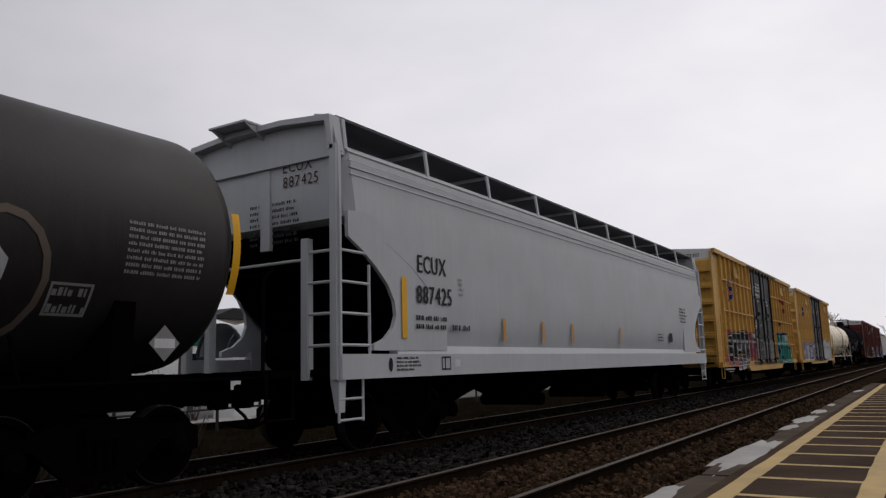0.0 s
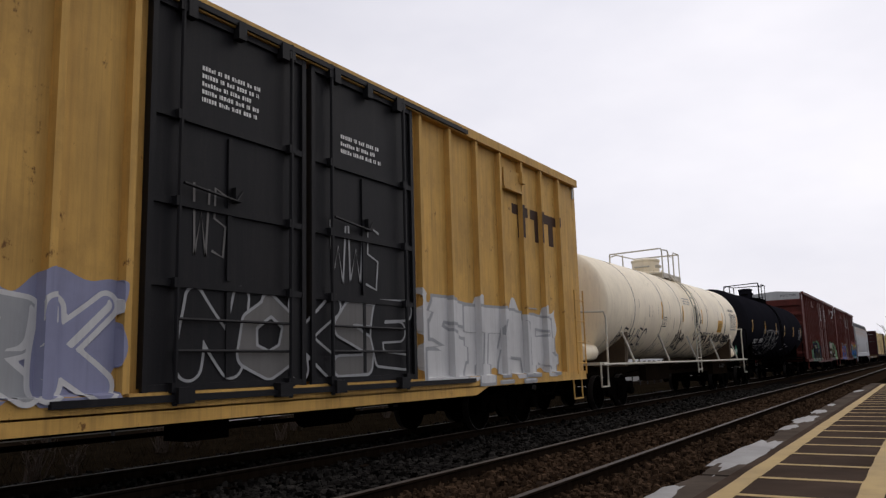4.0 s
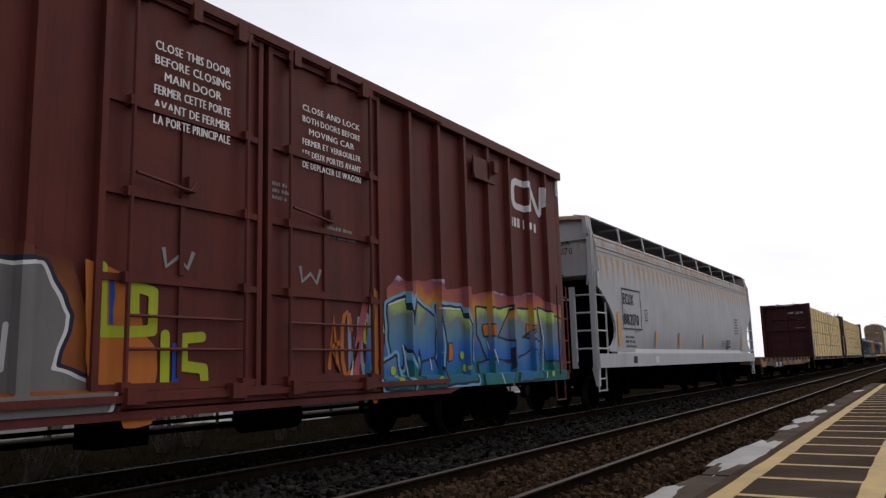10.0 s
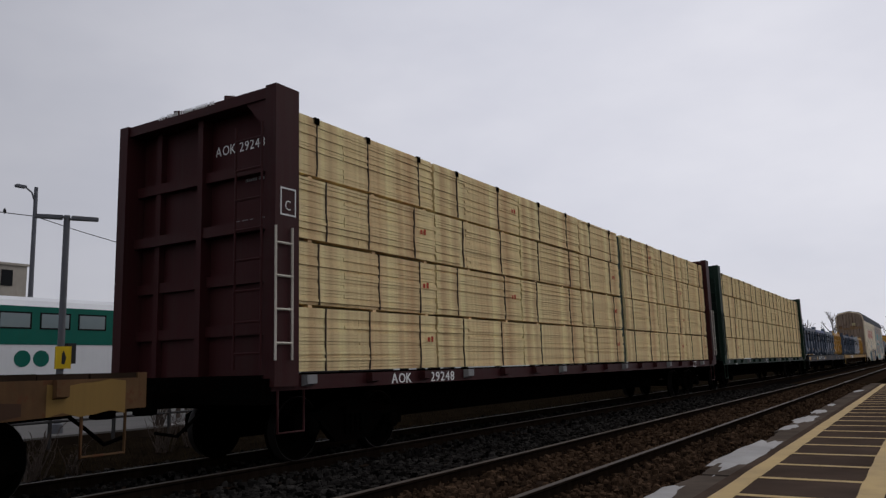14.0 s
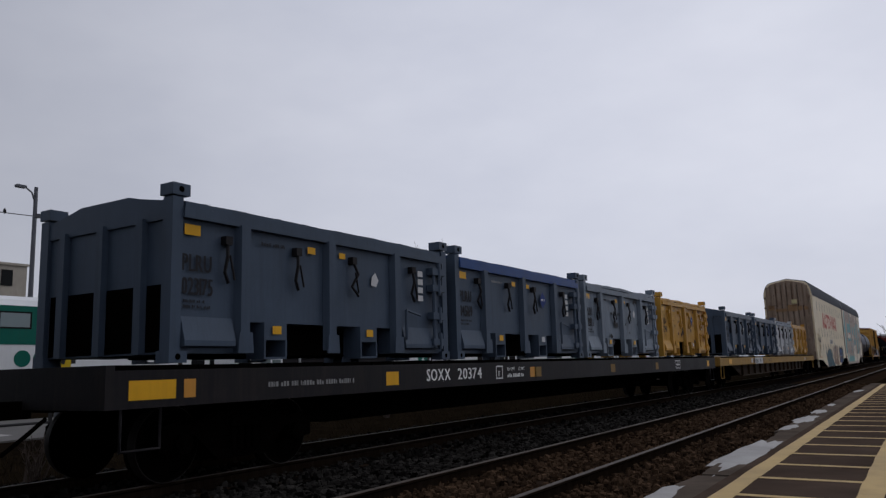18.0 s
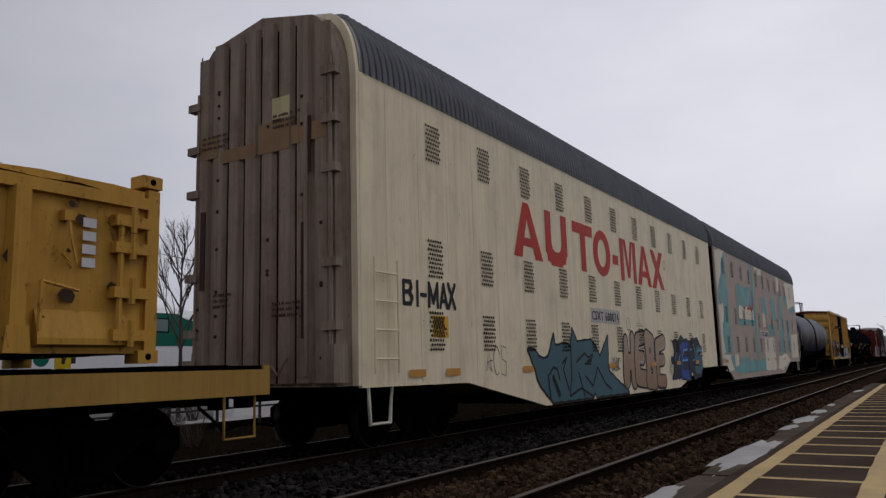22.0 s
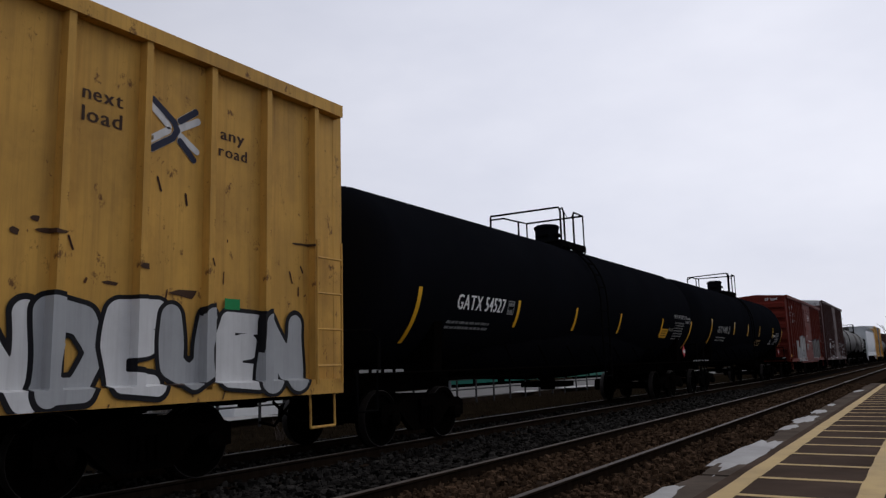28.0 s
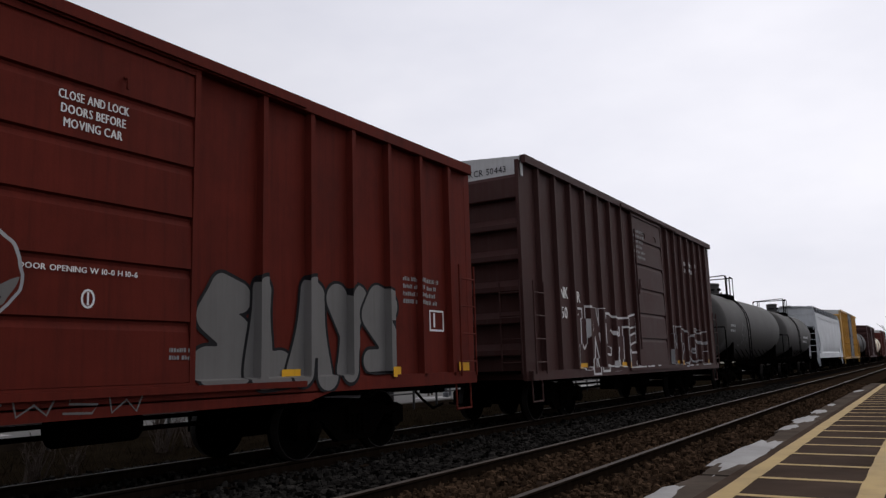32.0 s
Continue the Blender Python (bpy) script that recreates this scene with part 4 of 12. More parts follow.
def tank_car(name, label, y0, y1, mat, r=1.45, zc=2.62, dome=None, rail_mat=None, band_mat=None, side_rail=False, deck=0.55, seams=(), posts=(-0.95, -0.73, -0.15, 0.5), bonnet=(0.3, 0.58), dish=0.62, sag=False):
    """A tank car: turned barrel with dished ends, stub decks, fittings, platform, rails and gear. dome: place of the fittings along the train."""
    car, u, h = new_car(name, label, "tank car", y0, y1)
    rail_mat = rail_mat or BLACKBAR
    bm = bmesh.new()
    d = dish
    prof = [(-h, 0.02)]
    for k in range(1, 9):
        a = math.pi / 2 * k / 8
        prof.append((-h + d * (1 - math.cos(a)), r * math.sin(a)))
    prof += [(-h + d + (2 * h - 2 * d) * k / 6, r) for k in range(1, 6)]
    prof += [(-p[0], p[1]) for p in prof[:9][::-1]]
    turned(bm, prof, (0, 0, zc), "y", 56)
    part("barrel", bm, mat, car, smooth=True)
    for s in seams:
        bm = bmesh.new()
        turned(bm, [(-0.012, r + 0.001), (-0.006, r + 0.005), (0.006, r + 0.005), (0.012, r + 0.001)], (0, s - u, zc), "y", 56)
        part("weld_seam", bm, band_mat or mat, car, smooth=True)
    dz = zc + r
    dy = (dome if dome is not None else u) - u
    dr, dh = bonnet
    bm = bmesh.new()
    turned(bm, [(-0.25, dr + 0.12), (0.06, dr + 0.12), (0.09, dr + 0.06)], (0, dy, dz), "z", 24)
    turned(bm, [(0.07, dr), (dh - 0.14, dr), (dh - 0.1, dr + 0.03), (dh - 0.06, dr + 0.03), (dh - 0.02, dr * 0.9), (dh, dr * 0.6), (dh, 0.02)], (0, dy, dz), "z", 24)
    for k in range(8):
        a = k * math.pi / 4
        turned(bm, [(0.05, 0.025), (0.14, 0.025)], ((dr + 0.09) * math.cos(a), dy + (dr + 0.09) * math.sin(a), dz), "z", 6)
    part("manway", bm, mat, car, smooth=True)
    bm = bmesh.new()
    for k in range(3):
        box(bm, dr * 0.7, dr + 0.06, dy - dr * 0.5 + 0.3 * dr * k, dy - dr * 0.5 + 0.3 * dr * k + 0.05, dz + dh * 0.4, dz + dh * 0.55)
    tube(bm, [(-dr * 0.5, dy - dr - 0.03, dz + dh * 0.45), (dr * 0.6, dy - dr - 0.03, dz + dh * 0.45)], 0.03)
    part("bonnet_hinge", bm, rail_mat, car)
    # platforms beside the fittings, a crossing walk and railings with a chained gap over the ladder
    n1, n2, n3, n4 = [dy + q for q in posts]
    X = 0.8
    zx = zc + math.sqrt(r * r - X * X)
    top = dz + 0.79
    for sx in (-1, 1):
        bm = bmesh.new()
        box(bm, *sorted((sx * 0.36, sx * X)), n1 - 0.06, n4 + 0.12, zx + 0.2, zx + 0.235)
        box(bm, *sorted((sx * (X - 0.02), sx * X)), n1 - 0.06, n4 + 0.12, zx + 0.08, zx + 0.2)
        for yy in (n1 + 0.05, n4 - 0.05):
            box(bm, *sorted((sx * 0.5, sx * (X - 0.03))), yy - 0.04, yy + 0.04, zx - 0.02, zx + 0.2)
        part("walkway", bm, rail_mat, car, "steel grating walkway")
    bm = bmesh.new()
    box(bm, -0.35, 0.35, max(n3, dy + dr + 0.16), n4 + 0.12, zx + 0.2, zx + 0.235)
    part("walkway", bm, rail_mat, car, "steel grating walkway")
    lines = [[(X, n1, zx), (X, n1, top - 0.1), (X - 0.03, n1 - 0.02, top), (X - 0.12, n1 - 0.03, top), (-X, n1 - 0.6, top - 0.12), (-X, n1 - 0.55, top - 0.2), (-X, n1 + 0.1, top - 0.06), (-X, n4, top), (-X, n4, zx)],
             [(X, n1 + 0.01, top - 0.04), (X, n2 - 0.08, top), (X, n2, top - 0.08), (X, n2, zx)],
             [(X, n3, zx), (X, n3, top - 0.08), (X, n3 + 0.06, top), (X, n4, top), (X, n4, zx)], [(X, n4, top), (-X, n4, top)], [(-X, n1 - 0.58, zx), (-X, n1 - 0.58, top - 0.14)], [(-X, dy, zx), (-X, dy, top)]]
    bar_set("handrail", car, rail_mat, lines, 0.024)
    bm = bmesh.new()
    tube(bm, [(X, n2 + (n3 - n2) * k / 10, top - 0.04 - 0.16 * (1 - (k / 5 - 1) ** 2)) for k in range(11)], 0.009)
    part("chain", bm, rail_mat, car, "slack safety chain")
    # side ladder down from the gap
    yl = (n2 + n3) / 2
    a0 = math.asin((X + 0.05) / (r + 0.09))
    pts = [(math.sin(a) * (r + 0.09), math.cos(a) * (r + 0.09)) for a in [a0 + (math.pi / 2 - a0) * k / 5 for k in range(6)]]
    lines = []
    for oy in (-0.22, 0.22):
        lines.append([(X, yl + oy, zx + 0.22)] + [(x, yl + oy, zc + z) for x, z in pts] + [(r + 0.1, yl + oy, 0.75)])
    zz = 0.85
    while zz < zc + 0.1:
        lines.append([(r + 0.1, yl - 0.22, zz), (r + 0.1, yl + 0.22, zz)])
        zz += 0.38
    for x, z in pts[:-1]:
        lines.append([(x, yl - 0.22, zc + z), (x, yl + 0.22, zc + z)])
    bar_set("side_ladder", car, rail_mat, lines, 0.02)
    # stub sills, decks and bolster saddles
    for sy in (-1, 1):
        ye = sy * (h + deck)
        bm = bmesh.new()
        box(bm, -0.32, 0.32, min(ye, ye - sy * 4.2), max(ye, ye - sy * 4.2), 0.78, 1.14)
        part("stub_sill", bm, SOOTSHADE, car)
        bm = bmesh.new()
        box(bm, -1.45, 1.45, min(ye, ye - sy * 0.62), max(ye, ye - sy * 0.62), 1.1, 1.17)
        part("end_deck", bm, rail_mat if rail_mat is not BLACKBAR else SOOTSHADE, car)
        bm = bmesh.new()
        yb = sy * (h - 1.75)
        prism(bm, [(-1.3, 1.05), (1.3, 1.05), (1.34, zc - 0.72), (1.2, zc - 0.9), (0.6, zc - r + 0.12), (-0.6, zc - r + 0.12), (-1.2, zc - 0.9), (-1.34, zc - 0.72)], "y", yb - 0.12, yb + 0.12)
        part("saddle", bm, TANKGRIME if mat is WHITETANK else SOOTSHADE, car)
        hi = 1.7 if sag else 2.38
        lines = [[(1.45, ye - sy * 0.55, 1.15), (1.45, ye - sy * 0.55, hi - 0.13), (1.45, ye - sy * 0.4, hi), (0.9, ye - sy * 0.05, hi), (-0.9, ye - sy * 0.05, hi), (-1.45, ye - sy * 0.4, hi), (-1.45, ye - sy * 0.55, 1.15)],
                 [(1.45, ye - sy * 0.05, 1.15), (1.45, ye - sy * 0.05, 0.6), (1.45, ye - sy * 0.5, 0.6), (1.45, ye - sy * 0.5, 1.15)]]
        bar_set("end_railing", car, rail_mat, lines, 0.024)
        if mat is WHITETANK:
            bm = bmesh.new()
            turned(bm, [(-0.45, 0.12), (-0.4, 0.2), (0.4, 0.2), (0.45, 0.12)], (0.85, sy * (h - 0.05), 1.42), "y", 14)
            part("brake_cylinder", bm, mat, car, smooth=True)
    if side_rail:
        for sx in (1, -1):
            lines = [[(sx * 1.5, -h - deck + 0.1, 1.12), (sx * 1.5, h + deck - 0.1, 1.12)]]
            for k in range(5):
                y = -h + 1.6 + k * (2 * h - 3.2) / 4
                lines.append([(sx * 1.5, y + 0.25, 1.12), (sx * 1.28, y, zc - 0.72)])
            bar_set("running_rail", car, rail_mat, lines, 0.03)
        bm = bmesh.new()
        box(bm, -0.45, 0.45, -h + 1.2, h - 1.2, 0.72, 1.1)
        for sx in (-1, 1):
            for sy in (-1, 1):
                box(bm, *sorted((sx * 1.2, sx * 1.4)), *sorted((sy * (h - 3.0), sy * (h - 5.2))), 0.66, 1.06)
                box(bm, *sorted((sx * 1.15, sx * 1.45)), *sorted((sy * (h - 3.0), sy * (h - 5.2))), 0.64, 0.66)
            for k in range(7):
                y = -h + 4.2 + k * (2 * h - 8.4) / 6
                tube(bm, [(0.45, y, 0.85), (sx * 1.45, y, 1.05)], 0.022)
        part("underframe", bm, TANKSILL, car)
    else:
        bm = bmesh.new()
        for sx in (1, -1):
            tube(bm, [(sx * 1.42, -h - deck + 0.2, 1.1), (sx * 1.42, h + deck - 0.2, 1.1)], 0.022)
        tube(bm, [(0.5, -h + 3, 0.95), (0.5, h - 3, 0.95)], 0.03)
        for k in range(9):
            y = -h + 2.8 + k * (2 * h - 5.6) / 8
            tube(bm, [(0.5, y, 0.82), (0.5, y, 1.25)], 0.02)
            tube(bm, [(1.42, y, 1.1), (1.2, y, 1.55)], 0.016)
        part("brake_piping", bm, SOOTSHADE, car)
        bm = bmesh.new()
        turned(bm, [(-0.3, 0.18), (0.15, 0.18), (0.4, 0.3)], (0, dy * 0, 0.85), "z", 14)
        box(bm, -0.5, 0.5, -0.45, 0.45, 0.62, 0.75)
        part("bottom_outlet", bm, SOOTSHADE, car, smooth=True)
    if sag:
        bm = bmesh.new()
        turned(bm, [(-h + 2.6, 0.9), (-h + 4.0, 1.18), (-1.2, 1.3), (1.2, 1.3), (h - 4.0, 1.18), (h - 2.6, 0.9)], (0, 0, zc - 0.5), "y", 32)
        part("sloped_belly", bm, mat, car, smooth=True)
    trucks(car, (-h + 1.75, h - 1.75), u)
    couplers(car, -h - deck, h + deck, 0.6)
    return car, u, h


def side_x(r, zc, z):
    """How far out the barrel stands at height z."""
    return math.sqrt(max(0.0, r * r - (z - zc) ** 2))


def wrap(bm, r, zc, lift=0.006):
    """Bends a flat marking round the barrel."""
    bmesh.ops.subdivide_edges(bm, edges=[e for e in bm.edges if abs(e.verts[0].co.z - e.verts[1].co.z) > 0.12], cuts=3)
    for v in bm.verts:
        d = max(-0.97 * r, min(0.97 * r, v.co.z - zc))
        v.co.x += math.sqrt(r * r - d * d) + lift


def tank_mark(name, bm, mat, car, r, zc, label=""):
    wrap(bm, r, zc)
    me = bpy.data.meshes.new(name)
    bm.to_mesh(me)
    bm.free()
    me.materials.append(mat)
    return part(name, me, mat, car, label)


def tank_stripes(car, ys, z0, z1, mat, r, zc, w=0.1):
    for y in ys:
        bm = bmesh.new()
        for k in range(5):
            za, zb = z0 + (z1 - z0) * k / 5, z0 + (z1 - z0) * (k + 1) / 5
            rect(bm, y - w / 2, y + w / 2, za, zb)
        tank_mark("reflector", bm, mat, car, r, zc, "yellow reflective stripe")


def flat_car(name, label, y0, y1, mat, ztop=1.2, depth=0.3, fish=0.0, pockets=0, pocket_mat=None, girder=None):
    car, u, h = new_car(name, label, "flat car", y0, y1)
    for sx in (1, -1):
        bm = bmesh.new()
        a, b = sorted((sx * 1.36, sx * 1.46))
        prism(bm, [(-h, ztop - depth), (-h, ztop - 0.05), (h, ztop - 0.05), (h, ztop - depth), (h * 0.6, ztop - depth - fish), (-h * 0.6, ztop - depth - fish)], "x", a, b)
        part("side_sill", bm, mat, car)
        for k in range(pockets):
            y = -h + 0.8 + k * (2 * h - 1.6) / (pockets - 1)
            bm = bmesh.new()
            prism(bm, [(sx * 1.461, ztop - 0.22), (sx * 1.53, ztop - 0.2), (sx * 1.53, ztop - 0.05), (sx * 1.461, ztop - 0.05)], "y", y - 0.06, y + 0.06)
            part("stake_pocket", bm, pocket_mat or mat, car)
        if girder is not None:
            bm = bmesh.new()
            prism(bm, [(-h + 2.8, ztop - depth), (-h + 4.4, 0.48), (h - 4.4, 0.48), (h - 2.8, ztop - depth)], "x", *sorted((sx * 1.18, sx * 1.24)))
            part("girder_web", bm, girder, car)
            bm = bmesh.new()
            box(bm, *sorted((sx * 1.12, sx * 1.34)), -h + 4.4, h - 4.4, 0.45, 0.49)
            part("girder_flange", bm, girder, car)
            for k in range(14):
                y = -h + 4.6 + k * (2 * h - 9.2) / 13
                bm = bmesh.new()
                box(bm, *sorted((sx * 1.24, sx * 1.33)), y - 0.02, y + 0.02, 0.49, ztop - depth)
                part("girder_rib", bm, girder, car)
    n = int(2 * h / 0.5)
    rnd = random.Random(int(u))
    for k in range(n):
        bm = bmesh.new()
        ya = -h + k * 2 * h / n
        j = rnd.uniform(-0.012, 0.012)
        box(bm, -1.44 + j, 1.44 + j, ya + 0.012, ya + 2 * h / n - 0.006, ztop - 0.05, ztop + rnd.uniform(-0.006, 0.006))
        part("deck_board", bm, TIE if mat is FLATRUST else SOOTSHADE, car)
    bm = bmesh.new()
    prism(bm, [(-h, ztop - 0.45), (-h + 2.6, ztop - 0.5), (-h + 4.2, ztop - 0.85), (h - 4.2, ztop - 0.85), (h - 2.6, ztop - 0.5), (h, ztop - 0.45), (h, ztop - 0.06), (-h, ztop - 0.06)], "x", -0.4, 0.4)
    part("centre_sill", bm, SOOTSHADE, car)
    for k in range(8):
        y = -h * 0.8 + k * h * 1.6 / 7
        bm = bmesh.new()
        box(bm, -1.36, 1.36, y - 0.06, y + 0.06, ztop - 0.35, ztop - 0.06)
        part("cross_bearer", bm, SOOTSHADE, car)
    for sy in (-1, 1):
        bm = bmesh.new()
        ye = sy * h
        box(bm, -1.46, 1.46, min(ye, ye + sy * 0.1), max(ye, ye + sy * 0.1), ztop - depth, ztop)
        part("end_sill", bm, mat, car)
        lines = [[(1.42, ye - sy * 0.1, ztop - depth), (1.42, ye - sy * 0.1, 0.45), (1.42, ye - sy * 0.55, 0.45), (1.42, ye - sy * 0.55, ztop - depth)]]
        bar_set("stirrup_step", car, mat, lines, 0.018)
    trucks(car, (-h + 2.0, h - 2.0), u)
    couplers(car, -h, h, 0.7)
    return car, u, h


def board_mesh(length, width, thick, seed):
    """One course of sawn boards seen from its edge, a little uneven at the edge and the ends."""
    rnd = random.Random(seed)
    bm = bmesh.new()
    cut = [-length / 2 + rnd.uniform(-0.006, 0.006)]
    if rnd.random() < 0.4:
        cut.append(length * rnd.uniform(-0.3, 0.3))
    cut.append(length / 2 + rnd.uniform(-0.012, 0.006))
    for a, b in zip(cut, cut[1:]):
        n = 4
        ys = [a + 0.003 + (b - a - 0.006) * k / n for k in range(n + 1)]
        o = rnd.uniform(-0.012, 0.012)
        edge = [(width / 2 + o + rnd.uniform(-0.004, 0.004), y) for y in ys]
        prism(bm, [(-width / 2, ys[0])] + edge + [(-width / 2, ys[-1])], "z", 0.0, thick)
    return mesh_of("board", bm, LUMBERB)


def bundle_material():
    m = stone_material("sawn_boards", (1.0, 0.66, 0.36), 0.12)
    return m


def strap_mesh(height, width, seed):
    """A steel band round a pack, kinked where it crosses the courses."""
    rnd = random.Random(seed)
    bm = bmesh.new()
    X = width / 2 + 0.02
    zs = [height * k / 6 for k in range(7)]
    ys = [rnd.uniform(-0.012, 0.012) for _ in zs]
    prism(bm, [(y - 0.009, z) for y, z in zip(ys, zs)] + [(y + 0.009, z) for y, z in zip(ys[::-1], zs[::-1])], "x", X - 0.02, X)
    box(bm, -X, X, -0.012, 0.012, height - 0.001, height + 0.004)
    return mesh_of("strap", bm, STRAP)


LUMBERB = bundle_material()


def centerbeam(name, label, y0, y1, mat, seed, stacks, open_at=None):
    """A centre-beam flat car with end bulkheads, a truss along its middle, and a full load of lumber."""
    car, u, h = new_car(name, label, "flat car", y0, y1)
    ztop = 1.14
    for sx in (1, -1):
        bm = bmesh.new()
        box(bm, *sorted((sx * 1.3, sx * 1.46)), -h, h, ztop - 0.2, ztop - 0.02)
        part("side_sill", bm, mat, car)
        for k in range(17):
            y = -h + 0.6 + k * (2 * h - 1.2) / 16
            bm = bmesh.new()
            prism(bm, [(sx * 1.461, ztop - 0.16), (sx * 1.56, ztop - 0.13), (sx * 1.56, ztop - 0.02), (sx * 1.461, ztop - 0.02)], "y", y - 0.09, y + 0.09)
            part("winch", bm, mat if k % 3 else DECALG, car)
    bm = bmesh.new()
    box(bm, -1.4, 1.4, -h, h, ztop - 0.08, ztop - 0.01)
    part("deck", bm, SOOTSHADE, car)
    bm = bmesh.new()
    prism(bm, [(-h, ztop - 0.4), (-h + 2.6, ztop - 0.45), (-h + 4.0, ztop - 0.75), (h - 4.0, ztop - 0.75), (h - 2.6, ztop - 0.45), (h, ztop - 0.4), (h, ztop - 0.09), (-h, ztop - 0.09)], "x", -0.4, 0.4)
    part("centre_sill", bm, SOOTSHADE, car)
    for k in range(10):
        y = -h * 0.85 + k * h * 1.7 / 9
        bm = bmesh.new()
        prism(bm, [(-1.36, ztop - 0.2), (-0.4, ztop - 0.42), (0.4, ztop - 0.42), (1.36, ztop - 0.2), (1.36, ztop - 0.09), (-1.36, ztop - 0.09)], "y", y - 0.05, y + 0.05)
        part("cross_bearer", bm, SOOTSHADE, car)
    bm = bmesh.new()
    box(bm, -0.1, 0.1, -h + 0.3, h - 0.3, 4.36, 4.48)
    for k in range(9):
        y = -h + 0.5 + k * (2 * h - 1.0) / 8
        box(bm, -0.05, 0.05, y - 0.08, y + 0.08, ztop, 4.4)
    part("centre_beam", bm, mat, car)
    for sy in (-1, 1):
        ye = sy * (h - 0.14)
        bm = bmesh.new()
        a, b = sorted((ye - sy * 0.2, ye - sy * 0.15))
        box(bm, -1.5, 1.5, a, b, ztop - 0.1, 4.6)
        bulk = part("bulkhead", bm, mat, car)
        for x in (-1.47, -0.95, 0.0, 1.44):
            bm = bmesh.new()
            w = 0.05 if abs(x) < 1.3 else 0.09
            reach = {-1.47: 0.16, -0.95: -0.06, 0.0: 0.02, 1.44: 0.16}[x]
            a, b = sorted((ye - sy * (0.25 if abs(x) > 1.3 else 0.15), ye + sy * reach))
            box(bm, x - w, x + w, a, b, ztop - 0.15, 4.7 if abs(x) > 1.3 else 4.6)
            part("bulkhead_post", bm, mat, bulk)
        for z, reach in ((1.7, -0.08), (2.35, -0.08), (3.0, 0.0), (3.75, -0.04), (4.62, 0.13)):
            bm = bmesh.new()
            a, b = sorted((ye - sy * 0.15, ye + sy * reach))
            prism(bm, [(a, z - 0.07), (b, z - 0.07), (b, z + 0.07), (a, z + 0.07)], "x", -1.38, 1.35)
            part("bulkhead_rib", bm, mat, bulk)
        for x in (-0.45, 0.55):
            bm = bmesh.new()
            prism(bm, [(ye - sy * 0.2, 4.69), (ye + sy * 0.1, 4.69), (ye + sy * 0.1, 4.76), (ye - sy * 0.05, 4.8)], "x", x - 0.015, x + 0.015)
            part("lifting_lug", bm, mat, bulk)
        prof = [(1.35, 4.55), (0.95, 4.55), (1.35, 4.1)]
        bm = bmesh.new()
        prism(bm, prof, "y", *sorted((ye - sy * 0.15, ye + sy * 0.1)))
        part("corner_gusset", bm, mat, bulk)
        bm = bmesh.new()
        a, b = sorted((ye, ye + sy * 0.3))
        box(bm, -1.45, 1.45, a, b, ztop - 0.35, ztop - 0.05)
        part("end_sill", bm, SOOTSHADE, car)
        ladder("end_ladder", car, mat, sy * (h + 0.12), 0.95, 1.4, 1.2, 4.2, 8, face="end")
        ladder("side_ladder", car, CREAMBAR if mat is MAROON else mat, 1.56, sy * (h - 0.24), sy * (h + 0.04), 1.3, 2.9, 4)
        lines = [[(1.46, sy * (h - 0.1), ztop - 0.2), (1.46, sy * (h - 0.1), 0.45), (1.46, sy * (h - 0.55), 0.45), (1.46, sy * (h - 0.55), ztop - 0.2)]]
        bar_set("stirrup_step", car, mat, lines, 0.018)
    trucks(car, (-h + 2.0, h - 2.0), u)
    couplers(car, -h, h, 0.7)
    rnd = random.Random(seed)
    tiers, hh, W, pitch = 4, 0.805, 1.26, 0.845
    n = 19
    tot = 2 * h - 0.75
    for tier in range(tiers):
        z = ztop + 0.02 + tier * pitch
        cuts = [c - u for c in stacks]
        for q, (a, b) in enumerate(zip(cuts, cuts[1:])):
            slack = 0.03 if (q + tier * 2) % 3 else 0.07
            if open_at is not None and abs(b - (open_at - u)) < 0.01:
                b -= 0.25
            L, yc = b - a - slack, (a + b) / 2
            for sx in (1, -1):
                load = new("timber_pack")
                tagged(load, "strapped bundle of pale sawn lumber loaded on the centre-beam car", "lumber", "lumber load")
                MOVERS.append((load, u, pose(sx * (0.12 + W / 2) + rnd.uniform(-0.012, 0.012), yc, z + rnd.uniform(-0.008, 0.008), rnd.uniform(-0.12, 0.12), 0, 0 if sx > 0 else 180)))
                if sx < 0:
                    bm = bmesh.new()
                    for k in range(4):
                        box(bm, -W / 2, W / 2, -L / 2, L / 2, k * hh / 4 + 0.003, (k + 1) * hh / 4 - 0.003)
                    tagged(part("boards", bm, LUMBERB, load), kind="stuff")
                    continue
                zz, t = 0.0, hh / n
                for k in range(n):
                    key = (round(L, 1), rnd.randint(0, 5))
                    if key not in BOARDS:
                        BOARDS[key] = board_mesh(key[0], W, t, key[1] + int(L * 100))
                    gap = rnd.choice((0.0006, 0.001, 0.0015, 0.003, 0.006))
                    ob = part("board", BOARDS[key], LUMBERB, load)
                    ob.matrix_basis = pose(rnd.uniform(-0.006, 0.006), rnd.uniform(-0.005, 0.005), k * t + gap / 2, rnd.uniform(-0.06, 0.06)) @ Matrix.Diagonal((1, L / key[0], 1 - gap / t, 1))
                m = 3 if L > 3.2 else 2
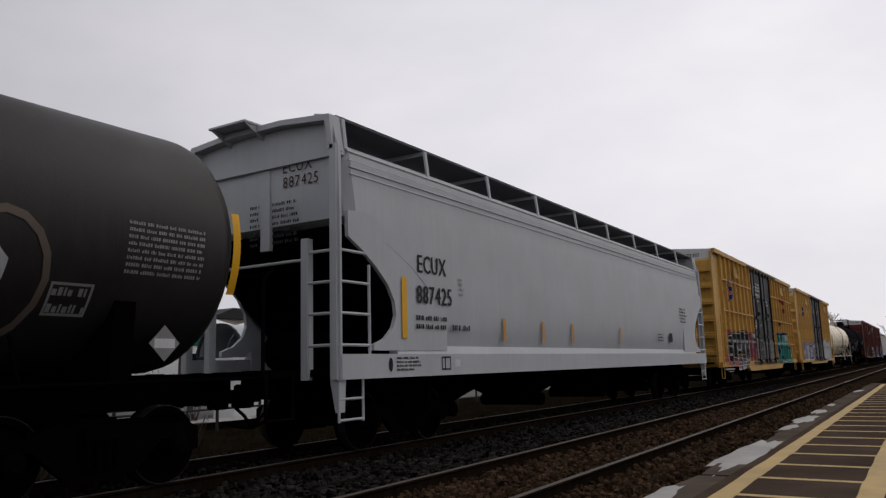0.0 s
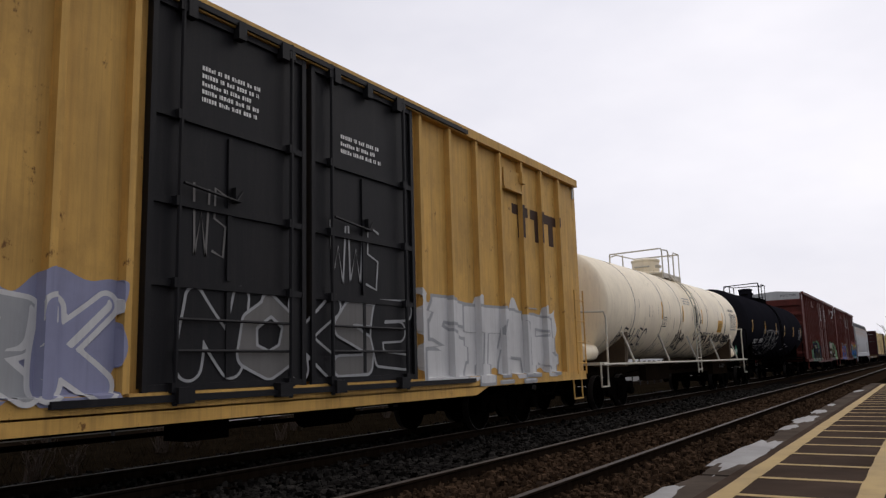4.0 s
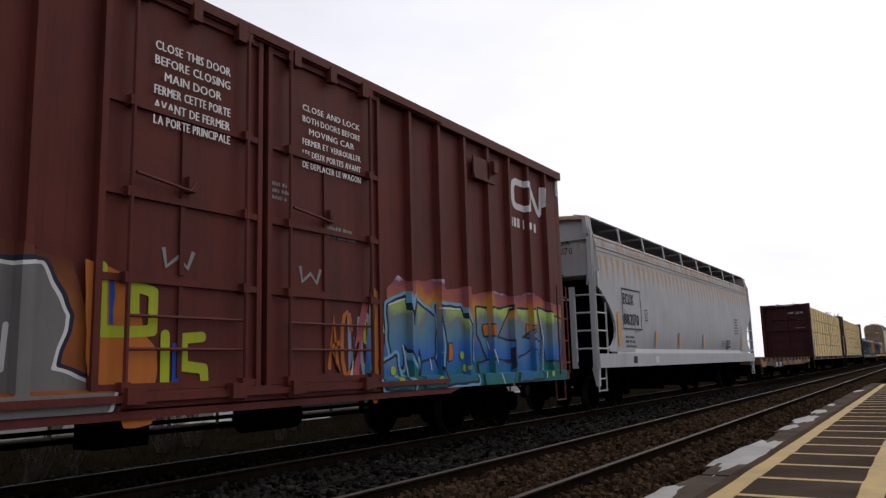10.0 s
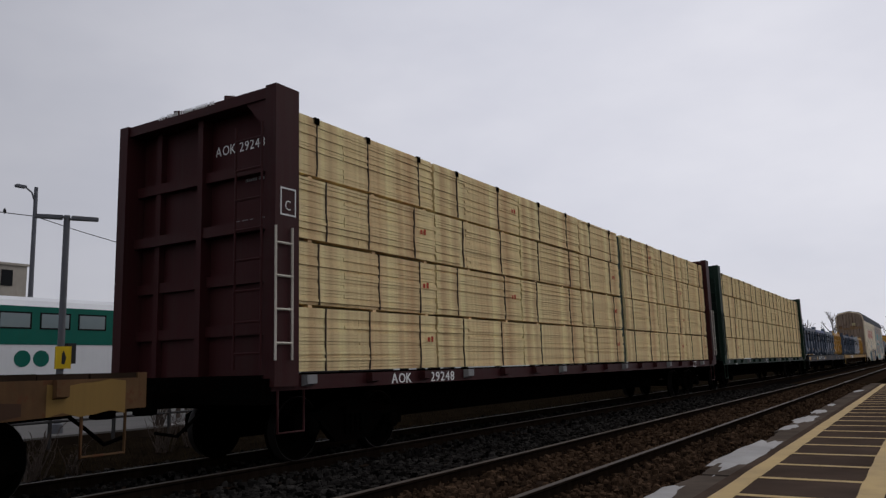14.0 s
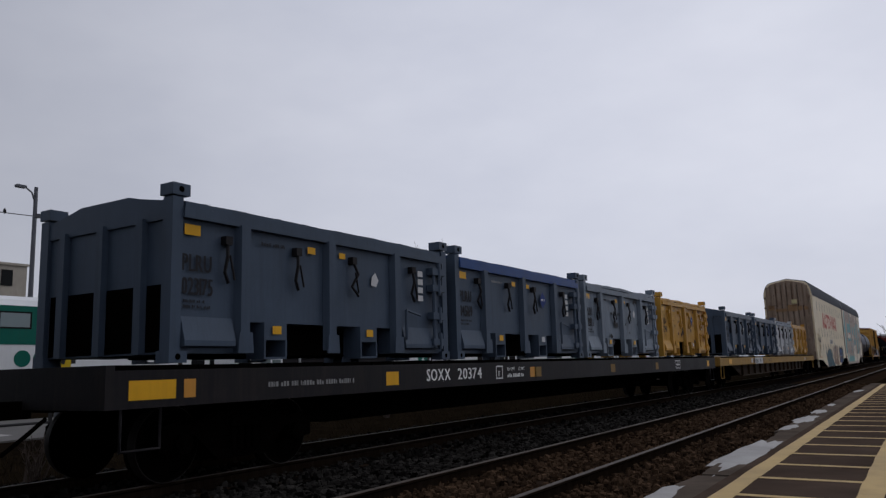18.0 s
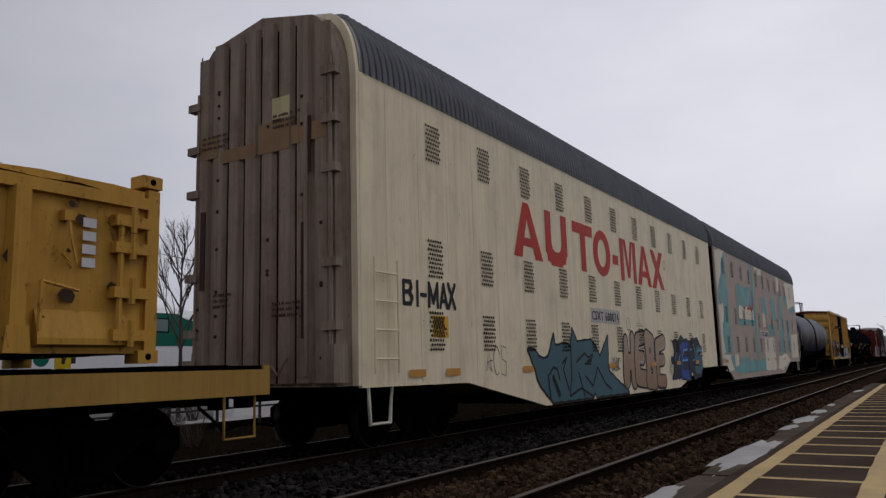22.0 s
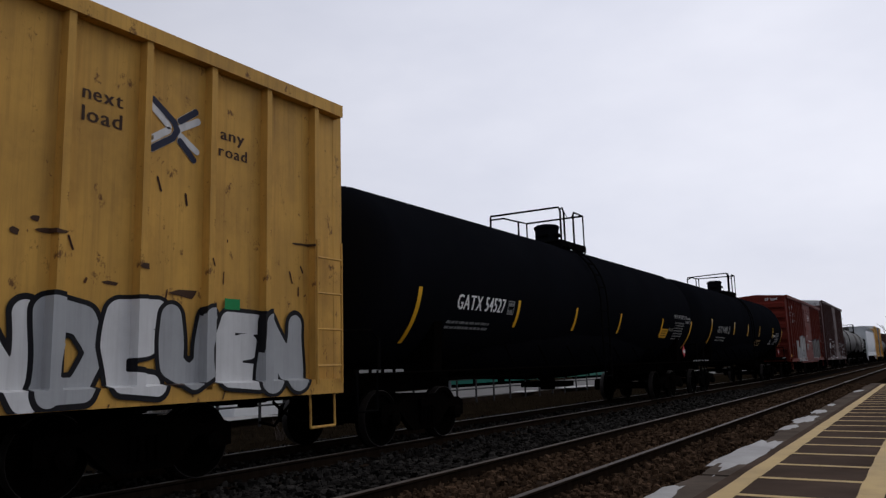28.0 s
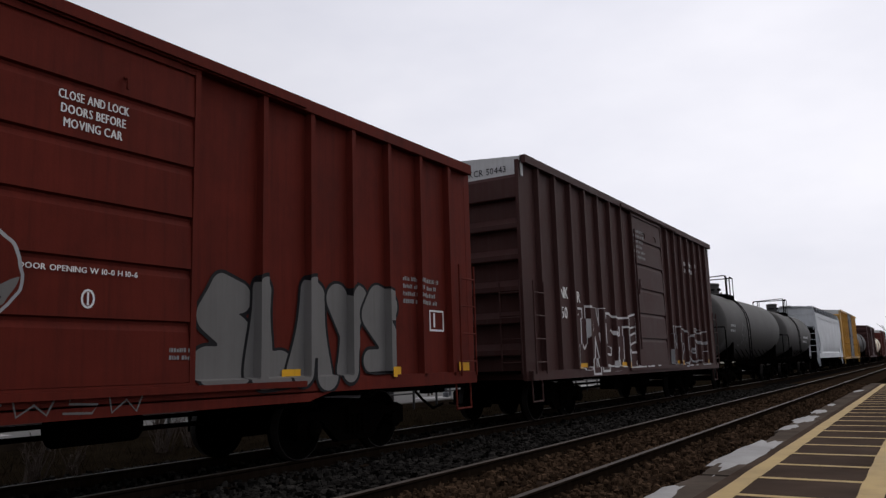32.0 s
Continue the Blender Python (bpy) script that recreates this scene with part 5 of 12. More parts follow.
                for k in range(m):
                    y = -L / 2 + L * (k + 0.5) / m + rnd.uniform(-0.15, 0.15)
                    sp = part("strap", STRAPS[rnd.randint(0, 2)], STRAP, load)
                    sp.matrix_basis = pose(0, y, 0, rnd.uniform(-0.8, 0.8))
                    if tier == tiers - 1:
                        bm = bmesh.new()
                        prism(bm, [(W / 2 - 0.1, hh + 0.005), (W / 2 + 0.025, hh + 0.005), (W / 2 + 0.025, hh - 0.09), (W / 2 + 0.02, hh - 0.09), (W / 2 + 0.02, hh), (W / 2 - 0.1, hh)], "y", y - 0.045, y + 0.045)
                        part("corner_protector", bm, SOOTSHADE, load, "black cardboard corner protector")
                if rnd.random() < 0.5:
                    bm = bmesh.new()
                    y = L / 2 - rnd.uniform(0.25, 0.6)
                    for k, (dy, zl, hgt) in enumerate(((0.0, 0.4, 0.07), (0.1, 0.4, 0.09))):
                        rect(bm, y + dy, y + dy + 0.06, zl, zl + hgt)
                    marking("stencil_mark", bm, plain_red(), load, W / 2 + 0.022)
    if open_at is not None:
        # block added so that the open gap looks dark
        bm = bmesh.new()
        box(bm, -1.34, 1.34, open_at - u - 0.24, open_at - u - 0.02, ztop, 4.45)
        part("void_filler", bm, GREENBH, car, "dark green block added to darken the gap between two stacks")
    # dunnage strips between the tiers
    bm = bmesh.new()
    for tier in range(1, tiers):
        z = ztop + 0.02 + tier * pitch - 0.038
        for k in range(16):
            y = -tot / 2 + 0.4 + k * (tot - 0.8) / 15
            box(bm, 0.12, 1.36, y - 0.04, y + 0.04, z, z + 0.034)
    tagged(part("dunnage", bm, LUMBER, car, "pale spacer strips between the packs"), kind="stuff")
    return car, u, h


BOARDS = {}
STRAPS = [strap_mesh(0.805, 1.26, k) for k in range(3)]


def plain_red():
    return paint("red_stencil_ink", (0.42, 0.06, 0.03), 0.7, dirt=0.2, bump=0)


def container_mesh_parts(mat, lid_mat, seed, battered=0.0):
    """A low, ribbed waste container, 5.6 m long, with corner posts, a ridged lid, a hinged door end and a recessed foot with fork shoes."""
    rnd = random.Random(seed)
    c = new("waste_container")
    L, W, Hh, Z0 = 2.78, 1.25, 1.8, 0.47
    bm = bmesh.new()
    box(bm, -W + 0.05, W - 0.05, -L + 0.05, L - 0.05, Z0, Hh - 0.14)
    box(bm, -W + 0.05, W - 0.05, -L + 0.05, -1.7, 0.1, Z0)
    box(bm, -W + 0.05, W - 0.05, 1.25, L - 0.05, 0.1, Z0)
    part("body", bm, mat, c)
    bm = bmesh.new()
    box(bm, -W + 0.3, W - 0.3, -1.7, 1.25, 0.08, Z0)
    part("under_tray", bm, SOOTSHADE, c)
    for sx in (-1, 1):
        # dented side sheets between the ribs
        for a, b, za in ((-L + 0.14, -1.86, 0.16), (-1.66, -0.31, Z0), (-0.09, 1.2, Z0), (1.42, L - 0.14, 0.16)):
            bm = bmesh.new()
            n, m = 8, 6
            grid = []
            for i in range(n + 1):
                col = []
                for j in range(m + 1):
                    rim = i in (0, n) or j in (0, m)
                    d = 0.0 if rim else rnd.uniform(-0.5, 1.0) * (0.012 + 0.05 * battered)
                    col.append(bm.verts.new((sx * (W - 0.046 + d), a + (b - a) * i / n, za + (Hh - 0.2 - za) * j / m)))
                grid.append(col)
            for i in range(n):
                for j in range(m):
                    bm.faces.new((grid[i][j], grid[i + 1][j], grid[i + 1][j + 1], grid[i][j + 1]))
            part("side_sheet", bm, mat, c, smooth=True)
        for sy in (-1, 1):
            bm = bmesh.new()
            box(bm, *sorted((sx * (W - 0.16), sx * W)), *sorted((sy * (L - 0.14), sy * L)), 0.0, Hh)
            for z in (0.0, Hh + 0.02):
                box(bm, *sorted((sx * (W - 0.2), sx * (W + 0.015))), *sorted((sy * (L - 0.22), sy * (L + 0.015))), z, z + 0.13)
            part("corner_post", bm, mat, c)
            # flat dark discs give the shaded inside of the corner holes
            bm = bmesh.new()
            for z in (0.0, Hh + 0.02):
                turned(bm, [(0, 0.035), (0.003, 0.035)], (sx * (W + 0.0155), sy * (L - 0.1), z + 0.065), "x", 10)
            part("lock_hole", bm, SOOTSHADE, c)
        bm = bmesh.new()
        box(bm, *sorted((sx * (W - 0.06), sx * (W + 0.03))), -L + 0.14, L - 0.14, Hh - 0.22, Hh - 0.1)
        part("top_rail", bm, lid_mat, c)
        for y, w in ((-1.76, 0.1), (-0.2, 0.1), (1.31, 0.1)):
            bm = bmesh.new()
            prism(bm, [(sx * (W - 0.045), y - w), (sx * (W + 0.05), y - w + 0.03), (sx * (W + 0.05), y + w - 0.03), (sx * (W - 0.045), y + w)], "z", 0.1 if y != -0.2 else 0.14, Hh - 0.2)
            part("side_rib", bm, mat, c)
            bm = bmesh.new()
            prism(bm, [(y - w - 0.02, 0.1), (y + w + 0.02, 0.1), (y + w, 0.34), (y - w, 0.34)], "x", *sorted((sx * (W + 0.04), sx * (W + 0.065))))
            part("rib_foot", bm, mat, c)
        for a, b in ((-2.62, -1.9), (1.5, 2.42)):
            bm = bmesh.new()
            prism(bm, [(sx * (W - 0.04), 0.16), (sx * (W + 0.045), 0.18), (sx * (W + 0.045), 0.24), (sx * (W - 0.03), 0.5), (sx * (W - 0.045), 0.5)], "y", a, b)
            part("foot_plate", bm, mat, c)
        for a in (-1.42, 0.43):
            bm = bmesh.new()
            box(bm, *sorted((sx * (W - 0.3), sx * (W + 0.01))), a, a + 0.38, 0.26, Z0)
            for yy in (a, a + 0.36):
                box(bm, *sorted((sx * (W - 0.3), sx * (W + 0.01))), yy, yy + 0.025, 0.05, 0.26)
            box(bm, *sorted((sx * (W - 0.3), sx * (W + 0.01))), a, a + 0.38, 0.03, 0.055)
            part("fork_shoe", bm, mat, c)
        # lid hooks with their hanging tails
        for y in (-2.02, -0.85, 0.28, 1.75) if sx > 0 else ():
            bm = bmesh.new()
            j = rnd.uniform(-0.05, 0.05)
            tube(bm, [(sx * (W + 0.02), y, Hh - 0.42), (sx * (W + 0.05), y + 0.02 + j, Hh - 0.6), (sx * (W + 0.02), y - 0.04, Hh - 0.78), (sx * (W + 0.01), y + 0.07 + j, Hh - 0.9)], 0.022, 5)
            tube(bm, [(sx * (W + 0.05), y + 0.01, Hh - 0.58), (sx * (W + 0.04), y + 0.09, Hh - 0.86)], 0.014, 5)
            box(bm, *sorted((sx * (W - 0.04), sx * (W + 0.05))), y - 0.05, y + 0.05, Hh - 0.46, Hh - 0.36)
            part("lid_hook", bm, FLATDARK if mat is not CONTYEL else mat, c)
        if sx < 0:
            continue
        # door hinge column
        bm = bmesh.new()
        tube(bm, [(sx * (W + 0.05), 2.3, 0.2), (sx * (W + 0.05), 2.3, 1.45)], 0.03, 6)
        part("hinge_bar", bm, mat, c)
        for z in (0.28, 0.7, 1.15, 1.42):
            bm = bmesh.new()
            box(bm, *sorted((sx * (W - 0.03), sx * (W + 0.09))), 2.22, 2.62, z - 0.06, z + 0.05)
            tube(bm, [(sx * (W + 0.08), 2.42, z - 0.12), (sx * (W + 0.08), 2.42, z + 0.14)], 0.035, 6)
            part("door_hinge", bm, mat, c)
        bm = bmesh.new()
        tube(bm, [(sx * (W + 0.06), 1.5, 0.75), (sx * (W + 0.06), 1.5, 0.3)], 0.025, 6)
        tube(bm, [(sx * (W + 0.06), 1.5, 0.75), (sx * (W + 0.08), 1.85, 0.68)], 0.018, 6)
        part("door_lever", bm, mat, c)
    # lid with a low ridge, its rim bent here and there
    bm = bmesh.new()
    n = 14
    rows = []
    for i in range(n + 1):
        y = -L + 0.18 + (2 * L - 0.36) * i / n
        k = 0.0 if i in (0, n) else 1.0
        rows.append([bm.verts.new((x, y, z + k * rnd.uniform(-0.3, 1.0) * (0.012 + 0.04 * battered))) for x, z in ((W - 0.01, Hh - 0.1), (W - 0.01, Hh - 0.03), (0.45, Hh + 0.1), (-0.45, Hh + 0.1), (-W + 0.01, Hh - 0.03), (-W + 0.01, Hh - 0.1))])
    for a, b in zip(rows, rows[1:]):
        for k in range(5):
            bm.faces.new((a[k], a[k + 1], b[k + 1], b[k]))
    bm.faces.new(rows[0])
    bm.faces.new(rows[-1][::-1])
    part("lid", bm, lid_mat, c)
    for k in range(9):
        bm = bmesh.new()
        y = -L + 0.5 + k * (2 * L - 1.0) / 8 + rnd.uniform(-0.05, 0.05)
        prism(bm, [(-W + 0.02, Hh - 0.02), (-0.45, Hh + 0.11), (0.45, Hh + 0.11), (W - 0.02, Hh - 0.02), (0.45, Hh + 0.15), (-0.45, Hh + 0.15)], "y", y - 0.025, y + 0.025)
        part("lid_rib", bm, lid_mat, c)
    for sy in (-1, 1):
        bm = bmesh.new()
        prism(bm, [(-W + 0.1, Hh - 0.24), (W - 0.1, Hh - 0.24), (W - 0.1, Hh - 0.06), (0.45, Hh + 0.09), (-0.45, Hh + 0.09), (-W + 0.1, Hh - 0.06)], "y", *sorted((sy * (L - 0.1), sy * (L - 0.02))))
        part("end_rail", bm, mat, c)
        for x in (-0.75, 0.0, 0.72):
            bm = bmesh.new()
            box(bm, x - 0.06, x + 0.06, *sorted((sy * (L - 0.05), sy * (L + 0.03))), 0.1, Hh - 0.2)
            part("end_rib", bm, mat, c)
        # thin dark sheets paint the shade between the ribs
        for x0, x1 in ((-1.05, -0.82), (-0.68, -0.07), (0.07, 0.65), (0.79, 1.05)):
            bm = bmesh.new()
            box(bm, x0, x1, *sorted((sy * (L - 0.05), sy * (L - 0.044))), 0.12, 0.85)
            part("end_recess", bm, SOOTSHADE, c)
    return c


def containers(spots, seed):
    """spots: (place along the train, z, prototype)"""
    for (u, z, proto, label) in spots:
        c = copy_thing(proto, pose(TRACK_X, 0, z))
        tagged(c, label, "container", "waste containers")
        MOVERS.append((c, u, pose(0, 0, z)))


def rack_outline():
    """Half section of an autorack: side, eave and rounded roof."""
    pts = [(1.56, 5.36)]
    for k in range(1, 8):
        a = radians(90 * k / 8)
        pts.append((1.56 - 0.56 * (1 - math.cos(a)), 5.36 + 1.0 * math.sin(a)))
    pts.append((0.0, 6.56))
    return pts


# flat dark hexagons stand in for the shade inside the punched holes
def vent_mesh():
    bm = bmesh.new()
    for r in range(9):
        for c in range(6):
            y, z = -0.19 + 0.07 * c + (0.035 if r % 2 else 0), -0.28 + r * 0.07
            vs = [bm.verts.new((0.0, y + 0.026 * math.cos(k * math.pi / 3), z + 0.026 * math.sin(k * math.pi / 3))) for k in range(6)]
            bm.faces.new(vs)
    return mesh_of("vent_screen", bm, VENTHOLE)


RACKTAN = paint("autorack_tan_band", (0.24, 0.15, 0.08), 0.6, vary=0.2, dirt=0.4, dirt_col=(0.1, 0.06, 0.03))
CREAMPLATE = paint("pale_yellow_plate", (0.5, 0.45, 0.25), 0.6, vary=0.1, dirt=0.3)
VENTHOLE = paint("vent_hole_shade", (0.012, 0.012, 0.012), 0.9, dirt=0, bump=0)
VENT = vent_mesh()


def autorack(name, label, y0, y1, belly, closed_end, side_mat, first_vent):
    car, u, h = new_car(name, label, "autorack", y0, y1)
    prof = rack_outline()
    # body below the eave, with a lowered belly between the trucks
    b0, b1, b2, b3 = [b - u for b in belly]
    for sx in (1, -1):
        bm = bmesh.new()
        prism(bm, [(-h, 0.92), (b0, 0.9), (b1, 0.36), (b2, 0.36), (b3, 0.9), (h, 0.92), (h, 5.36), (-h, 5.36)], "x", *sorted((sx * 1.5, sx * 1.56)))
        part("side_wall", bm, side_mat, car)
        # panel joints stand proud as thin battens
        for k in range(-2, 24):
            y = first_vent - u - 0.42 + 0.8375 * k
            if abs(y) > h - 0.1:
                continue
            bm = bmesh.new()
            prism(bm, [(sx * 1.56, y - 0.018), (sx * 1.564, y - 0.01), (sx * 1.564, y + 0.01), (sx * 1.56, y + 0.018)], "z", 0.95, 5.33)
            part("panel_seam", bm, side_mat, car)
    bm = bmesh.new()
    full = prof + [(-x, z) for x, z in prof[:-1][::-1]]
    prism(bm, full, "y", -h + 0.02, h - 0.02)
    part("roof", bm, RACKROOF, car, smooth=True)
    bm = bmesh.new()
    k = 0
    y = -h + 0.15
    while y < h - 0.1:
        ring = [(x * 1.012, z + 0.012 * (z > 5.4)) for x, z in full]
        lo = [bm.verts.new((x, y - 0.03, z)) for x, z in ring]
        mid = [bm.verts.new((x * 1.02, y, 5.36 + (z - 5.36) * 1.05)) for x, z in ring]
        hi = [bm.verts.new((x, y + 0.03, z)) for x, z in ring]
        for i in range(len(ring) - 1):
            bm.faces.new((lo[i], lo[i + 1], mid[i + 1], mid[i]))
            bm.faces.new((mid[i], mid[i + 1], hi[i + 1], hi[i]))
        y += 0.15
    part("roof_corrugation", bm, RACKROOF, car)
    bm = bmesh.new()
    box(bm, -1.49, 1.49, -h + 0.1, h - 0.1, 0.95, 1.1)
    box(bm, -1.49, 1.49, b1, b2, 0.4, 0.5)
    part("floor", bm, SOOTSHADE, car)
    for sy in (-1, 1):
        ye = sy * h
        if sy == closed_end:
            bm = bmesh.new()
            half = [(1.555, 0.95), (1.555, 5.36)] + [(x * 0.99, z) for x, z in prof[1:]]
            outline = half + [(-x, z) for x, z in half[:-1][::-1]]
            prism(bm, outline, "y", *sorted((ye - sy * 0.05, ye + sy * 0.06)))
            part("end_frame", bm, side_mat, car)
            # the folding doors stand out from the frame, bowed in plan
            bm = bmesh.new()
            door = [(x * 0.93, 0.95 + (z - 0.95) * 0.985) for x, z in outline]
            lo = [bm.verts.new((x, ye + sy * 0.06, z)) for x, z in door]
            hi = [bm.verts.new((x * 0.97, ye + sy * 0.34, z * 0.997)) for x, z in door]
            for a, b in zip(range(len(door)), list(range(1, len(door))) + [0]):
                bm.faces.new((lo[a], lo[b], hi[b], hi[a]))
            bm.faces.new(hi)
            wall = part("end_door", bm, RACKDOOR, car, "rust-stained folding end doors")
            for k in range(8):
                x = -1.2 + k * 0.343
                w = 0.15
                top = 6.28 - 0.5 * max(0.0, abs(x) - 0.75)
                bm = bmesh.new()
                prism(bm, [(x - w, ye + sy * 0.34), (x - w + 0.05, ye + sy * 0.4), (x + w - 0.05, ye + sy * 0.4), (x + w, ye + sy * 0.34)], "z", 1.0, top)
                part("door_fold", bm, RACKDOOR, wall)
            for x in (-1.32, -0.69, -0.34, 0.0, 0.34, 0.69):
                bm = bmesh.new()
                box(bm, x - 0.012, x + 0.012, *sorted((ye + sy * 0.34, ye + sy * 0.345)), 1.0, 6.15)
                part("door_joint", bm, SOOTSHADE, wall)
            bm = bmesh.new()
            for x in (-1.3, 1.37):
                tube(bm, [(x, ye + sy * 0.4, 1.1), (x, ye + sy * 0.4, 5.5)], 0.03)
            tube(bm, [(0.95, ye + sy * 0.42, 1.1), (0.95, ye + sy * 0.42, 4.9)], 0.035)
            part("lock_rod", bm, RACKDOOR, wall, smooth=True)
            for z in (1.3, 1.75, 2.6, 3.9, 4.6, 5.3):
                for x in (-1.38, 1.36):
                    bm = bmesh.new()
                    box(bm, x - 0.13, x + 0.13, *sorted((ye + sy * 0.3, ye + sy * 0.44)), z - 0.06, z + 0.06)
                    part("door_hinge", bm, RACKDOOR, wall)
            for x0, x1, z0, z1, m_ in ((-1.3, -0.85, 4.42, 4.75, RACKTAN), (0.0, 0.62, 4.3, 4.75, RACKTAN), (0.66, 1.3, 4.35, 4.62, RACKTAN), (-0.8, -0.05, 4.3, 4.5, RACKTAN), (0.28, 0.62, 4.78, 5.1, CREAMPLATE)):
                bm = bmesh.new()
                box(bm, x0, x1, *sorted((ye + sy * 0.401, ye + sy * 0.405)), z0, z1)
                part("painted_band", bm, m_, wall)
            for x, z0, z1 in ((0.98, 3.9, 4.7), (0.9, 1.6, 3.2), (-1.15, 2.4, 3.6)):
                bm = bmesh.new()
                box(bm, x - 0.05, x + 0.05, *sorted((ye + sy * 0.405, ye + sy * 0.42)), z0, z1)
                part("rusted_strip", bm, DBROWN, wall)
            rndd = random.Random(5)
            for k in range(26):
                bm = bmesh.new()
                x, z = rndd.choice((-1.25, -0.85, 0.2, 0.85, 1.2)), rndd.uniform(1.2, 5.6)
                turned(bm, [(0.0, 0.03), (0.02, 0.02)], (x, 0, z), "x", 6)
                for v in bm.verts:
                    v.co = (v.co.y + x, ye + sy * (0.4 + (v.co.x - x)), v.co.z)
                part("door_bolt", bm, DBROWN, wall)
            bm = bmesh.new()
            box(bm, 1.3, 1.5, *sorted((ye + sy * 0.2, ye + sy * 0.5)), 1.0, 1.5)
            part("lock_box", bm, RACKDOOR, wall)
            for x in (0.3, -0.6):
                bm = bmesh.new()
                tube(bm, [(x, ye + sy * 0.42, 1.25), (x + 0.2, ye + sy * 0.5, 1.12), (x + 0.32, ye + sy * 0.44, 1.35)], 0.02)
                part("door_latch", bm, RACKDOOR, wall)
            ladder("side_ladder", car, side_mat, 1.64, sy * (h - 0.75), sy * (h - 0.2), 1.1, 2.7, 4)
            bm = bmesh.new()
            box(bm, -1.5, 1.5, *sorted((ye, ye - sy * 0.9)), 0.78, 0.95)
            part("end_sill", bm, SOOTSHADE, car)
            lines = [[(1.5, sy * (h - 0.2), 0.95), (1.5, sy * (h - 0.25), 0.42), (1.5, sy * (h - 0.7), 0.42), (1.5, sy * (h - 0.75), 0.95)]]
            bar_set("stirrup_step", car, CREAMBAR, lines, 0.03)
        else:
            bm = bmesh.new()
            box(bm, -1.3, 1.3, *sorted((ye - sy * 0.05, ye + sy * 0.48)), 1.1, 5.6)
            part("bellows", bm, SOOTSHADE, car, "black bellows between the two units")
            for k in range(4):
                bm = bmesh.new()
                box(bm, -1.4, 1.4, *sorted((ye + sy * (0.06 + 0.11 * k), ye + sy * (0.1 + 0.11 * k))), 1.0, 5.65)
                part("bellows_fold", bm, SOOTSHADE, car)
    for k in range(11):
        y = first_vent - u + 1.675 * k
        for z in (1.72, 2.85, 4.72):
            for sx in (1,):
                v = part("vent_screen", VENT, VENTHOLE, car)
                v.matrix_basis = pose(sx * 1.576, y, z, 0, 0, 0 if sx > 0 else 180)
    gear = []
    gear.append(-closed_end * (h - 0.6) if False else closed_end * (h - 2.1))
    trucks(car, gear, u)
    if closed_end < 0:
        trucks(car, [h + 0.48], u)
        couplers(car, -h, -h + 0.01, 0.7)
    else:
        couplers(car, h - 0.01, h, 0.7)
    return car, u, h

# ---- the train, car by car ----
def even_posts(a, b, n, w=0.1):
    return [(a + (b - a) * k / (n - 1) - w / 2, a + (b - a) * k / (n - 1) + w / 2) for k in range(n)]


TANK_R, TANK_Z = 1.43, 2.62
TK0 = tank_car("tank_car", "black tank car with a spray-painted mark, coupled in the freight train", -10.5, 6.45, BLACKDUST, 1.43, 2.62, dome=-2.0)
HOP1 = hopper("covered_hopper", "clean light grey four-bay covered hopper car", 7.75, 27.0, HOPGREY)
TB1 = boxcar("boxcar", "yellow high-cube boxcar with black double doors and graffiti", 29.2, 47.8, YELLOW, 0.88, 5.27, even_posts(30.2, 35.85, 8) + even_posts(41.53, 47.27, 8), [(36.1, 38.4), (38.45, 40.75)], DOORBLACK, 0.42,
       belts={z: [(30.3, 36.05), (40.8, 47.5)] for z in (1.85, 3.0, 4.2)}, sill=0.25, boards=(32.85, 44.45))
TB2 = boxcar("boxcar", "faded yellow boxcar with closely set posts and black doors", 50.1, 67.8, YELLOW2, 0.84, 5.27, even_posts(51.0, 56.35, 8) + even_posts(61.45, 66.8, 7), [(56.5, 58.85), (58.9, 61.25)], DOORBLACK, 0.42, sill=0.15, boards=(54.3, 64.6))
TKW = tank_car("tank_car", "dirty white insulated tank car with cream railings and graffiti", 69.6, 85.5, WHITETANK, 1.42, 2.66, dome=77.77, posts=(-0.74, -0.03, 0.57, 1.28), bonnet=(0.46, 0.58), rail_mat=CREAMBAR, side_rail=True, band_mat=TANKGRIME, seams=(72.0, 74.6, 76.52, 78.94, 80.0, 82.9), dish=0.4)
TKB = tank_car("tank_car", "matt black tank car with outline graffiti", 86.5, 103.5, paint("slate_black_tank_paint", (0.0125, 0.0125, 0.0165), 0.65, dirt=0.3, dirt_col=(0.022, 0.02, 0.02), spec=0.0), 1.56, 2.68, dome=94.95, posts=(-0.78, -0.65, 0.12, 1.1), bonnet=(0.33, 0.6), dish=0.3)
DWC = []
for a, b, lab in ((104.7, 123.0, "brown double-door boxcar with green graffiti"), (124.75, 142.8, "brown double-door boxcar with blue and orange graffiti")):
    DWC.append(boxcar("boxcar", lab, a, b, BROWN, 0.86, 5.25, even_posts(b - 17.35, b - 11.5, 8) + even_posts(b - 5.7, b - 0.75, 7), [(b - 10.9, b - 8.77), (b - 8.73, b - 6.45)], BROWN, 0.5, sill=0.1, boards=(b - 14.1, b - 3.4)))
HOP2 = hopper("covered_hopper", "grey covered hopper car with rust running down from its roof", 144.72, 163.3, HOPGREY2)
HTTX = flat_car("flat_car", "empty flat car with patched yellow and rusty sides", 165.2, 182.2, FLATRUST, 1.2, 0.34, 0.12, 13, FLATRUST)
CB1 = centerbeam("centerbeam_car", "maroon centre-beam car stacked with lumber", 184.0, 205.9, MAROON, 11, (184.42, 187.75, 190.85, 193.92, 196.87, 199.76, 202.65, 205.52), 196.87)
